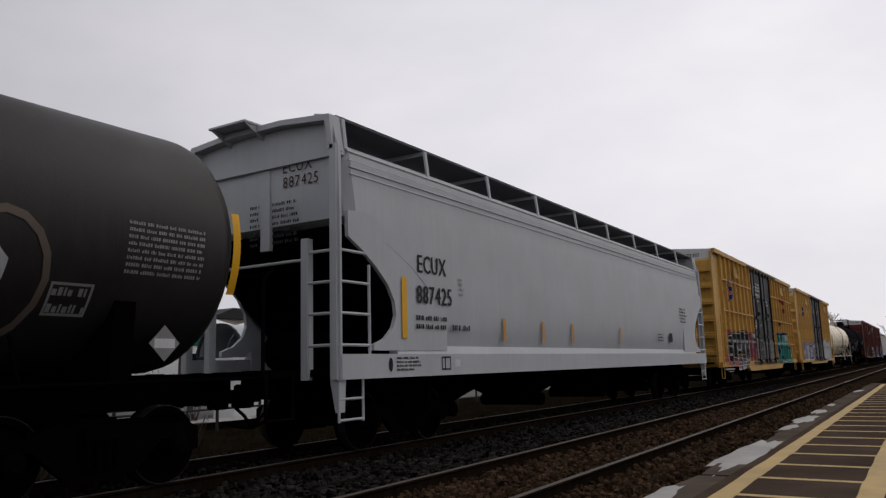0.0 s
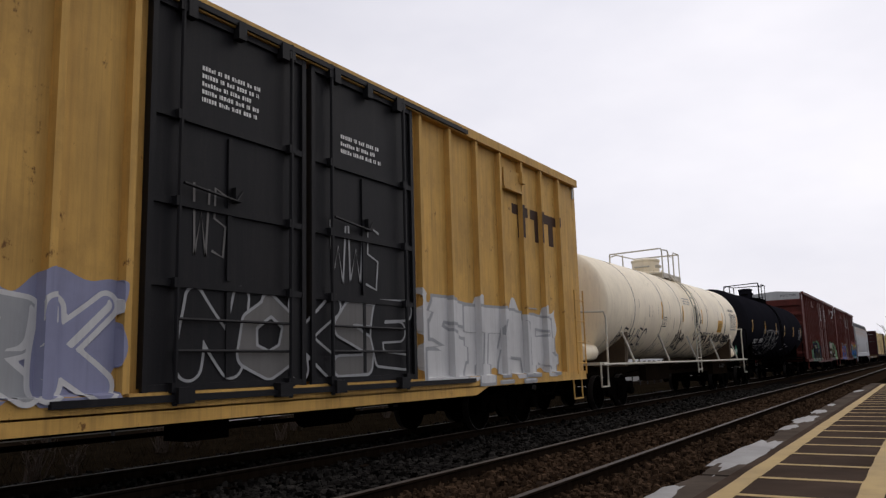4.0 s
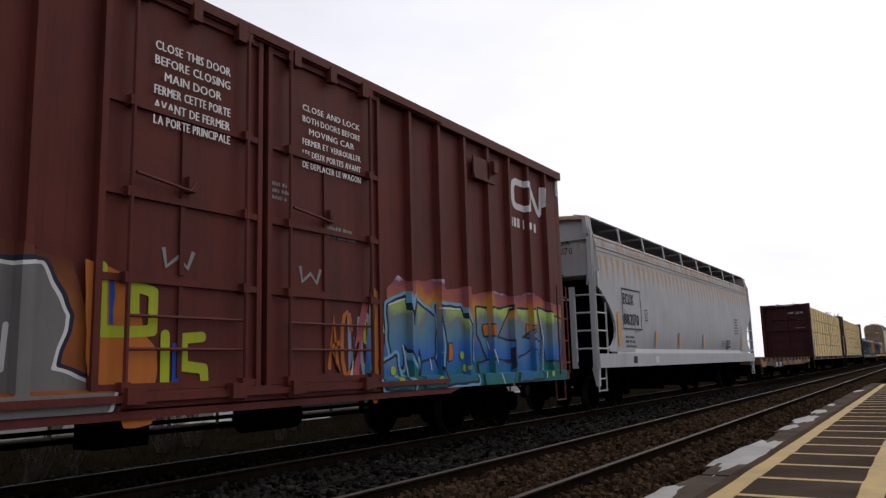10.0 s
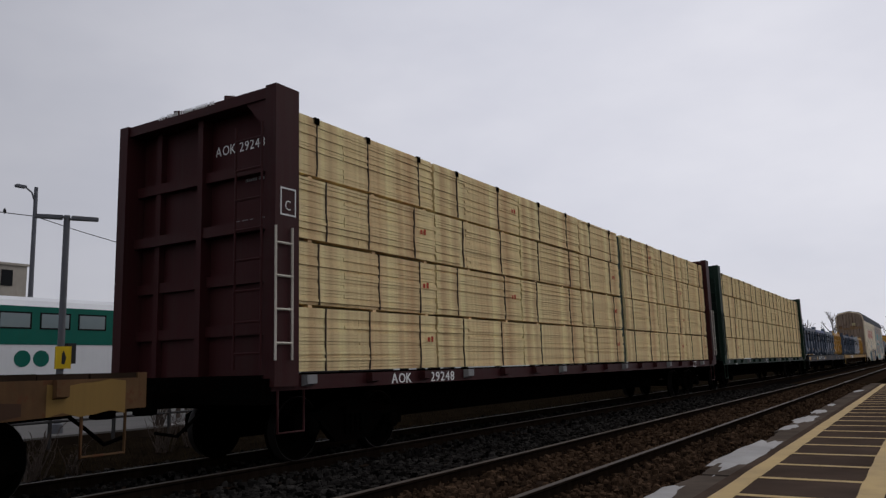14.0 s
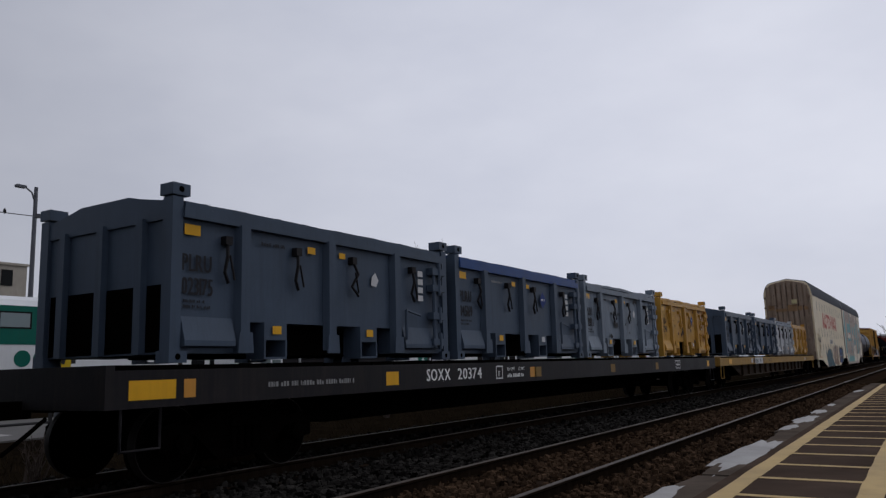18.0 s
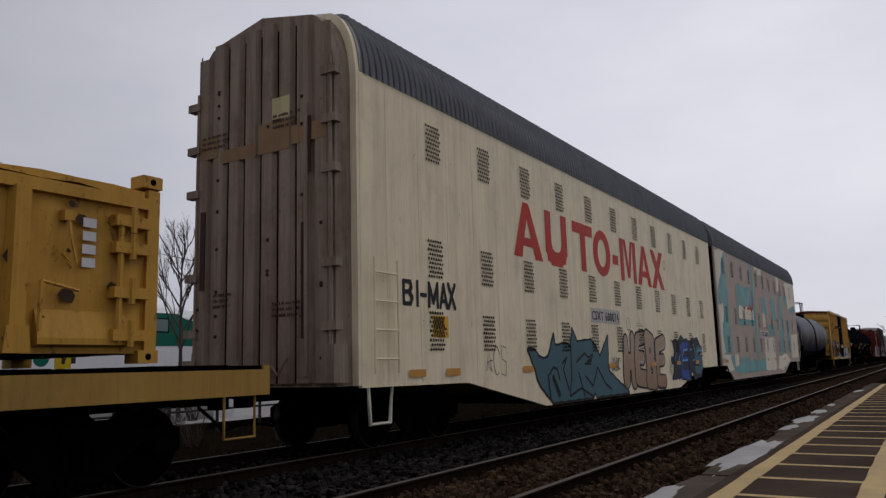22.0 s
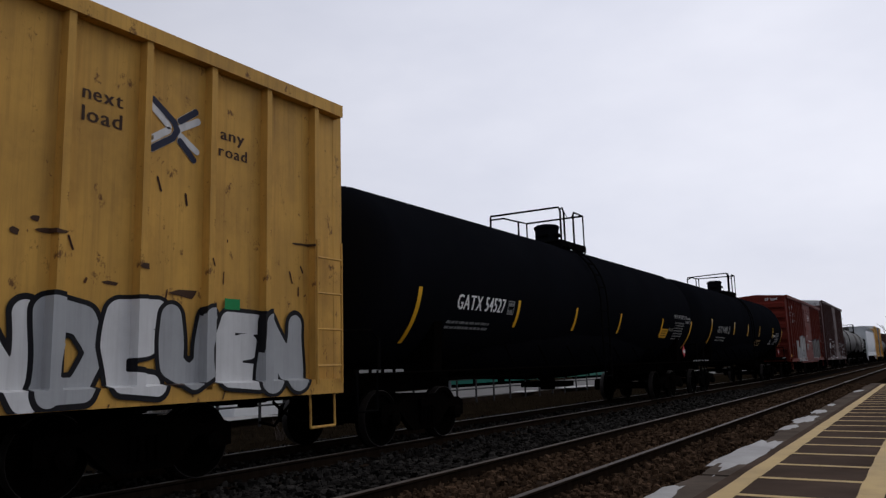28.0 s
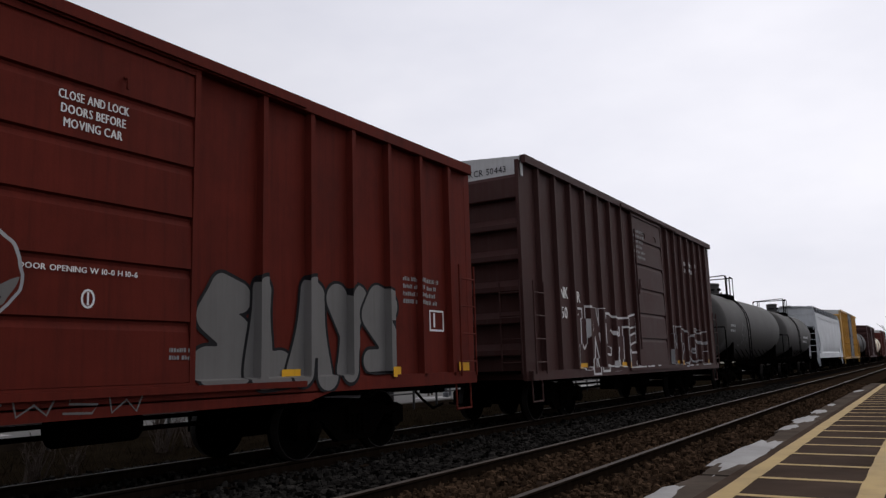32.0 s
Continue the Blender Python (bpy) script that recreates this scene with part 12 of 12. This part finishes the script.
sprayed_shape(C, [(349.33, 1.81), (349.68, 1.92), (350.1, 1.8), (350.2, 1.52), (350.66, 1.24), (350.65, 1.02), (349.67, 0.84), (349.3, 0.86)], SILVERBROWN, BOX_X + 0.006, P, POST_D, SPBROWN, 0.03)
for k, pts in enumerate(([(346.27, 1.76), (346.39, 1.96), (346.48, 1.72), (346.46, 1.48), (346.36, 1.48)], [(346.81, 1.79), (347.2, 1.83), (347.27, 1.54), (346.97, 1.38), (346.82, 1.48)], [(347.62, 1.8), (348.2, 1.86), (348.15, 1.56), (347.81, 1.3), (347.63, 1.49)], [(348.55, 2.11), (348.67, 2.13), (348.7, 1.75), (349.01, 1.76), (349.05, 2.15), (349.15, 2.16), (349.12, 1.64), (348.74, 1.6)], [(349.43, 1.71), (349.88, 1.72), (349.93, 1.35), (349.47, 1.32)])):
    sprayed_shape(C, pts, SPK, BOX_X + 0.0155 + 0.0004 * k, P, POST_D, name="sprayed_patch")
for k, pts in enumerate(([(346.02, 1.89), (346.16, 1.9), (346.18, 1.64), (346.05, 1.64)], [(346.55, 1.87), (346.72, 1.84), (346.69, 1.53), (346.59, 1.63)], [(347.9, 2.16), (348.32, 2.22), (348.29, 2.01), (347.94, 1.96)], [(349.34, 1.71), (349.5, 1.58), (349.4, 1.38)], [(347.47, 1.33), (347.66, 1.22), (347.6, 1.05), (347.45, 1.11)], [(350.3, 1.9), (350.42, 2.0), (350.6, 1.85), (350.4, 1.75)])):
    sprayed_shape(C, pts, RUSTORANGE, BOX_X + 0.0175, P, POST_D, name="sprayed_patch")
for k, ln in enumerate(([(346.26, 1.43), (346.42, 1.29), (346.63, 1.38)], [(346.77, 1.43), (346.98, 1.18), (347.34, 1.33)], [(347.56, 1.55), (347.75, 1.1), (347.93, 1.02)], [(348.42, 1.2), (349.01, 1.1)], [(346.79, 2.15), (347.0, 2.22), (347.31, 2.19)], [(347.6, 2.08), (347.87, 2.12), (348.09, 2.05)], [(349.43, 1.25), (349.67, 1.45), (349.88, 1.04), (350.2, 1.38), (350.65, 1.16)], [(346.42, 2.02), (346.52, 1.72), (346.48, 1.42), (346.34, 1.42), (346.24, 1.75), (346.38, 2.0)], [(345.97, 2.3), (346.04, 1.5)], [(349.16, 2.2), (349.12, 1.2)], [(348.45, 2.15), (348.47, 1.7)])):
    sprayed_line(C, ln, 0.045, SPW, BOX_X + 0.019, P, POST_D)
for k, ln in enumerate(([(346.9, 1.95), (347.15, 1.6), (347.0, 1.5)], [(347.7, 1.6), (347.95, 1.85), (348.1, 1.6), (347.8, 1.5)], [(348.5, 1.45), (348.8, 1.5)], [(349.5, 1.85), (349.45, 2.2), (349.6, 1.95), (349.75, 2.22)], [(349.85, 2.15), (349.8, 1.95), (350.0, 2.2), (350.02, 1.9)])):
    sprayed_line(C, ln, 0.025, SPK, BOX_X + 0.0205, P, POST_D)
rnd = random.Random(64)
for k in range(44):
    uu = rnd.choice((rnd.uniform(345.4, 350.7), rnd.uniform(354.3, 359.5)))
    zz = rnd.choice((rnd.uniform(0.84, 1.02), rnd.uniform(2.3, 3.4), rnd.uniform(1.9, 2.5)))
    sprayed_line(C, [(uu, zz), (uu + rnd.uniform(-0.05, 0.05), zz - rnd.uniform(0.02, 0.14))], rnd.uniform(0.012, 0.03), MUDBROWN, BOX_X + 0.0008 + 0.0003 * (k % 4), P, POST_D, "rust_spot", cell=0.012)
graffiti(C, 354.0, 359.3, 0.93, 1.86, 8, [SPW, SPS], SPK, 133, BOX_X, P, POST_D, False, 0.05, None, None, 0.1, word="KUNDEUEN", fat=0.4)
rnd = random.Random(63)
for k in range(26):
    uu, zz = rnd.choice((rnd.uniform(345.3, 350.6), rnd.uniform(354.3, 359.4))), rnd.uniform(1.9, 3.0) if k < 18 else rnd.uniform(1.0, 1.2)
    ww, hh = rnd.uniform(0.04, 0.2), rnd.uniform(0.02, 0.05)
    sprayed_shape(C, [(uu - ww, zz), (uu - ww * 0.3, zz + hh), (uu + ww, zz + hh * rnd.uniform(0.2, 1.2)), (uu + ww * 0.6, zz - hh), (uu - ww * 0.5, zz - hh * 0.7)], PATCHD, BOX_X + 0.0006 + 0.0003 * (k % 4), P, POST_D, name="rust_spot", cell=0.012)
for k in range(4):
    scribble(C, 351.27 + 0.6 * k, 351.85 + 0.58 * k, 1.8, 2.1, 4, SPW, 134 + k, 0.045, DOOR_X + 0.037)
scribble(C, 353.2, 353.6, 1.8, 1.95, 2, SPPINK, 139, 0.03, DOOR_X + 0.037)
scribble(C, 358.6, 359.4, 1.0, 1.6, 4, SPK, 135, 0.03, BOX_X, None, P, POST_D)
letters_fit(C, "next", 356.37, 356.82, 3.78, 0.15, DECALB, BOX_X, P, POST_D)
letters_fit(C, "load", 356.37, 356.82, 3.56, 0.16, DECALB, BOX_X, P, POST_D)
letters_fit(C, "any", 358.04, 358.42, 3.78, 0.14, DECALB, BOX_X, P, POST_D)
letters_fit(C, "road", 358.02, 358.46, 3.58, 0.14, DECALB, BOX_X, P, POST_D)
crossed_emblem(C, 357.12, 3.45, BOX_X, P, POST_D, 0.55, (SPW, SPNAVY))
stripes(C[0], BOX_X + 0.02, [346.0 - C[1], 348.6 - C[1]], 1.15, 2.0, STRIPE, 0.12, P, POST_D)
bm = bmesh.new()
rect(bm, 358.12 - C[1], 358.34 - C[1], 1.86, 1.98)
marking("sticker", bm, plain("green_sticker", (0.02, 0.25, 0.08)), C[0], BOX_X + 0.02, P, POST_D)
bm = bmesh.new()
rect(bm, 351.24 - C[1], 351.5 - C[1], 2.83, 2.94)
marking("sticker", bm, SPW, C[0], DOOR_X + 0.036)
rows_of_bars(C, 351.2, 351.9, 2.98, 3.06, 1, DECALG, DOOR_X + 0.036, 3)
rows_of_bars(C, 351.18, 351.8, 2.53, 2.7, 3, DECALG, DOOR_X + 0.036, 4)
bm = bmesh.new()
frame_rect(bm, 351.13 - C[1], 351.84 - C[1], 2.49, 2.74, 0.015)
marking("label_frame", bm, DECALG, C[0], DOOR_X + 0.036)
rows_of_bars(C, 352.0, 352.7, 3.55, 3.62, 1, DECALW, DOOR_X + 0.036, 5)
bm = bmesh.new()
rect(bm, 350.2 - C[1], 350.42 - C[1], 2.2, 2.45)
marking("sticker", bm, SPW, C[0], BOX_X + 0.001, P, POST_D)
text_on_end(C, "RBOX 38067", 0.6, 4.45, 0.14, DECALB, -C[2])

# two long black tank cars
r, zc = 1.5, 2.62
C = GA1
tank_stripes(C[0], [365.45 - C[1], 368.3 - C[1], 371.2 - C[1], 374.82 - C[1]], 1.88, 2.38, STRIPE, r, zc, 0.1)
tank_stripes(C[0], [362.05 - C[1], 378.0 - C[1]], 1.55, 2.4, STRIPE, r, zc, 0.1)
tank_letters(C, "GATX 54527", 363.2, 364.9, 2.12, 0.26, DECALW, r, zc)
tank_bars(C, 363.0, 364.5, 1.78, 1.95, 2, DECALG, r, zc, 3)
tank_bars(C, 365.0, 365.25, 2.1, 2.35, 2, DECALG, r, zc, 4, 0.02, 1)
tank_letters(C, "METHYL METHACRYLATE", 376.0, 377.3, 2.44, 0.12, DECALG, r, zc)
tank_letters(C, "MONOMER", 377.36, 377.85, 2.44, 0.08, DECALG, r, zc)
tank_letters(C, "STABILIZED", 377.26, 377.88, 2.32, 0.08, DECALG, r, zc)
tank_letters(C, "FRA AIP", 375.57, 376.05, 2.04, 0.11, DECALG, r, zc)
tank_bars(C, 376.1, 377.15, 1.8, 2.35, 7, DECALG, r, zc, 7)
bm = bmesh.new()
rect(bm, 374.85 - C[1], 375.53 - C[1], 1.84, 2.1)
tank_mark("notice_plate", bm, STRIPE, C[0], r, zc, "yellow emergency notice with plain bars")
tank_bars(C, 374.9, 375.5, 1.87, 2.08, 3, SPK, r + 0.004, zc, 8, 0, 2)
placard(C, 377.47, 1.44, plain("red_placard", (0.4, 0.05, 0.05)), "1247", 1.3, 0.25)
C = GA2
tank_stripes(C[0], [384.65 - C[1], 387.42 - C[1], 390.1 - C[1], 393.6 - C[1]], 2.12, 2.6, STRIPE, r, zc, 0.1)
tank_stripes(C[0], [380.85 - C[1], 396.3 - C[1]], 1.75, 2.6, STRIPE, r, zc, 0.1)
tank_letters(C, "GATX", 381.82, 382.57, 2.13, 0.26, DECALG, r, zc)
tank_letters(C, "94112", 382.7, 383.47, 2.14, 0.26, DECALG, r, zc)
tank_bars(C, 383.62, 383.85, 2.12, 2.4, 2, DECALG, r, zc, 4, 0.02, 1)
tank_bars(C, 381.82, 383.35, 1.82, 2.02, 2, DECALG, r, zc, 5)
tank_letters(C, "METHYL", 393.05, 393.46, 1.93, 0.1, DECALG, r, zc)
tank_letters(C, "METHACRYLATE", 392.95, 393.83, 1.8, 0.1, DECALG, r, zc)
tank_letters(C, "FRA AIP", 393.88, 394.37, 2.17, 0.11, DECALW, r, zc)
tank_bars(C, 394.4, 395.45, 1.8, 2.42, 8, DECALG, r, zc, 7)
tank_bars(C, 389.5, 390.8, 1.72, 1.98, 3, PATCHY, r, zc, 9, 0.02)
placard(C, 395.89, 1.46, plain("red_placard", (0.4, 0.05, 0.05)), "1247", 1.3, 0.25)
for Ck in (GA1, GA2):
    for k in range(4):
        for yy in (Ck[2] - 0.5, -Ck[2] - 0.45):
            bm = bmesh.new()
            rect(bm, yy + 0.28 * k, yy + 0.2 + 0.28 * k, 1.115, 1.155)
            marking("sill_label", bm, DECALG, Ck[0], 1.456)

# red boxcar
C, P = CPR, CPR[3]
side_of(0.92)
for (u0, u1, z) in ((399.27, 401.4, 3.78), (399.29, 400.85, 3.4), (399.27, 400.86, 3.03)):
    rows_of_bars(C, u0, u1, z, z + 0.36, 1, SPW, BOX_X, int(z * 10), P, POST_D, 3)
letters_fit(C, "CP", 399.35, 399.7, 2.46, 0.27, DECALW, BOX_X, P, POST_D)
letters_fit(C, "216", 399.31, 399.74, 2.1, 0.26, DECALW, BOX_X, P, POST_D)
letters_fit(C, "141", 400.06, 400.45, 2.1, 0.26, DECALW, BOX_X, P, POST_D)
bm = bmesh.new()
frame_rect(bm, 400.85 - C[1], 401.13 - C[1], 2.55, 2.82, 0.02)
rect(bm, 400.95 - C[1], 401.03 - C[1], 2.62, 2.74)
marking("data_plate", bm, DECALG, C[0], BOX_X, P, POST_D)
rows_of_bars(C, 399.3, 400.5, 1.75, 1.95, 2, DECALG, BOX_X, 2, P, POST_D)
SILVERSTR = spray("streaked_silver_paint", [(0.7, (0.4, 0.4, 0.4)), (1.3, (0.3, 0.3, 0.3)), (1.8, (0.42, 0.42, 0.41)), (2.5, (0.26, 0.26, 0.26))])
for k, pts in enumerate((
        [(401.13, 2.09), (401.46, 2.09), (401.47, 2.37), (401.89, 2.4), (401.88, 1.9), (402.19, 1.29), (402.18, 0.8), (401.72, 0.77), (401.56, 0.98), (401.46, 0.72), (401.11, 0.71)],
        [(402.09, 2.12), (402.33, 2.12), (402.38, 1.8), (402.48, 2.38), (402.83, 2.36), (402.83, 1.55), (403.07, 1.28), (403, 0.75), (402.35, 0.78), (402.25, 1.54)],
        [(402.97, 2.1), (403.27, 2.15), (403.32, 2.42), (403.67, 2.44), (403.66, 1.64), (403.94, 1.42), (403.79, 0.71), (403.12, 0.71), (403.09, 1.56)],
        [(403.9, 2.08), (404.18, 2.41), (404.59, 2.43), (404.68, 0.77), (403.8, 0.72), (404.05, 1.27)])):
    sprayed_shape(C, pts, SILVERSTR, BOX_X + 0.004 + 0.002 * k, P, POST_D, SPK, 0.018)
for k, pts in enumerate(([(401.48, 1.56), (401.74, 1.3), (401.48, 1.24)], [(402.46, 1.8), (402.65, 1.55), (402.47, 1.48)], [(403.37, 1.56), (403.66, 1.49), (403.48, 1.28)], [(402.68, 1.13), (402.83, 1.15), (402.68, 0.9)], [(404.09, 1.87), (404.39, 1.73), (404.09, 1.57)])):
    sprayed_shape(C, pts, DBROWN, BOX_X + 0.014, P, POST_D)
for k, ln in enumerate(([(401.64, 1.01), (401.7, 1.53), (401.54, 1.89)], [(402.35, 0.98), (402.6, 1.42), (402.93, 1.29)], [(403.27, 1.21), (403.91, 1.28)], [(403.8, 0.92), (404.38, 1.12)], [(403.07, 1.55), (403.17, 0.94)])):
    sprayed_line(C, ln, 0.03, SPGREY, BOX_X + 0.015, P, POST_D)
hand_text(C, "HARMSHA", 401.12, 402.1, 0.85, 1.02, 0.025, SPK, BOX_X + 0.014, P, POST_D)
graffiti(C, 407.86, 411.36, 0.98, 2.3, 5, [SPGREY], SPK, 142, BOX_X, P, POST_D, False, 0.04, word="SLAYS", fat=0.55)
ring = [(405.43 + 0.5 * math.cos(q), 2.04 + 0.42 * math.sin(q)) for q in [k * math.pi / 10 for k in range(20)]]
sprayed_shape(C, ring, RED, DOOR_X + 0.037, (), 0, SPS, 0.03, "sprayed_face")
sprayed_shape(C, [(404.95, 2.0), (405.15, 1.92), (405.43, 1.9), (405.75, 1.94), (405.92, 2.02), (405.8, 1.78), (405.43, 1.63), (405.06, 1.76)], SPGREY, DOOR_X + 0.039, name="sprayed_patch")
for pts in ([(405.05, 1.84), (405.25, 1.88), (405.22, 1.72), (405.1, 1.72)], [(405.55, 1.88), (405.78, 1.85), (405.72, 1.74), (405.58, 1.72)], [(405.36, 1.8), (405.46, 1.8), (405.42, 1.74)]):
    sprayed_shape(C, pts, SPK, DOOR_X + 0.041, name="sprayed_patch")
for k, tx in enumerate(("CLOSE AND LOCK", "DOORS BEFORE", "MOVING CAR")):
    letters_fit(C, tx, 406.18 + 0.03 * k, 406.9 - 0.03 * k, 3.68 - 0.13 * k, 0.09, DECALW, DOOR_X + 0.036)
letters_fit(C, "DOOR OPENING W 10-0 H 10-6", 405.9, 407.05, 2.1, 0.055, DECALW, DOOR_X + 0.036)
bm = bmesh.new()
ribbon(bm, [(406.55 - C[1] + 0.06 * math.cos(k * math.pi / 6), 1.87 + 0.08 * math.sin(k * math.pi / 6)) for k in range(13)], 0.02)
rect(bm, 406.54 - C[1], 406.56 - C[1], 1.81, 1.93)
marking("round_label", bm, DECALW, C[0], DOOR_X + 0.036)
rows_of_bars(C, 407.45, 407.8, 1.3, 1.45, 2, DECALG, DOOR_X + 0.036, 6)
rows_of_bars(C, 411.65, 412.7, 2.1, 2.55, 4, DECALG, BOX_X, 8, P, POST_D, 3)
bm = bmesh.new()
frame_rect(bm, 412.34 - C[1], 412.75 - C[1], 1.72, 2.05, 0.03)
rect(bm, 412.45 - C[1], 412.5 - C[1], 1.78, 2.0)
marking("data_plate", bm, DECALW, C[0], BOX_X, P, POST_D)
for u0, z in ((409.1, 1.05), (411.2, 1.05), (413.15, 1.1), (398.65, 1.15)):
    bm = bmesh.new()
    rect(bm, u0 - C[1], u0 + 0.32 - C[1], z, z + 0.14)
    marking("reflector", bm, STRIPE, C[0], BOX_X + 0.025, P, POST_D)
scribble(C, 405.0, 407.2, 0.84, 1.02, 5, SPGREY, 143, 0.02, 1.603)
text_on_end(C, "CP 216141", 0.45, 4.34, 0.14, DECALW, -C[2])
for z in (3.6, 3.0, 2.4):
    end_bars(C, -0.8, 0.1, z, z + 0.25, 3, DECALG, -C[2] - 0.06, int(z * 10))

# dark brown boxcar
C, P = NKC, NKC[3]
side_of(0.88)
letters_fit(C, "NK", 417.43, 417.88, 2.55, 0.26, DECALW, BOX_X, P, POST_D)
letters_fit(C, "CR", 418.12, 418.56, 2.5, 0.26, DECALW, BOX_X, P, POST_D)
letters_fit(C, "50", 417.45, 417.8, 2.12, 0.26, DECALW, BOX_X, P, POST_D)
letters_fit(C, "443", 418.1, 418.6, 2.12, 0.26, DECALW, BOX_X, P, POST_D)
graffiti(C, 418.2, 423.9, 1.0, 2.3, 7, [DBROWN], SPW, 9, BOX_X, P, POST_D, True, 0.05, fat=0.34)
graffiti(C, 425.5, 429.6, 1.05, 2.05, 5, [DBROWN], SPS, 10, BOX_X, P, POST_D, True, 0.045, fat=0.34)
rows_of_bars(C, 422.3, 423.3, 3.9, 4.75, 6, DECALG, DOOR_X + 0.036, 3)
for u0 in (418.3, 421.0, 426.0, 429.4):
    bm = bmesh.new()
    rect(bm, u0 - C[1], u0 + 0.4 - C[1], 1.02, 1.16)
    marking("reflector", bm, STRIPE, C[0], BOX_X + 0.025, P, POST_D)
rows_of_bars(C, 427.6, 429.2, 3.95, 4.4, 2, SPW, BOX_X, 4, P, POST_D, 2)
text_on_end(C, "NKCR 50443", 0.2, 5.0, 0.14, DECALK, -C[2])
C = TK21
tank_bars(C, 434.4, 435.4, 2.2, 2.6, 2, SPS, 1.42, 2.55, 3, 0, 1)
scribble(C, 436.5, 438.5, 1.7, 2.6, 3, DECALG, 151, 0.04, None, (1.42, 2.55))
C = TK22
tank_bars(C, 455.5, 457.5, 2.0, 2.5, 2, SPW, 1.38, 2.5, 4, 0, 1)



# ---- motion of the train ----
def motions():
    times = [2.0 * k for k in range(17)]
    for m in MOVERS:
        ob, u = m[0], m[1]
        off = m[2] if len(m) > 2 else Matrix.Identity(4)
        walk(ob, [(t, pose(TRACK_X, u - run(t), 0) @ off) for t in times])
    # wheels turn while their car is near
    for ws, y, r, u in ROLLERS:
        near = [k / FPS for k in range(0, int(32 * FPS) + 1) if -3 < u + y - run(k / FPS) < 26]
        if len(near) < 2:
            continue
        base = run(near[0])
        rows = [(t, pose(0, y, r, math.degrees((run(t) - base) / r) % 360)) for t in near]
        if near[0] > 0.05:
            rows.insert(0, (0.0, rows[0][1]))
        if near[-1] < 31.95:
            rows.append((32.0, rows[-1][1]))
        walk(ws, rows)


motions()
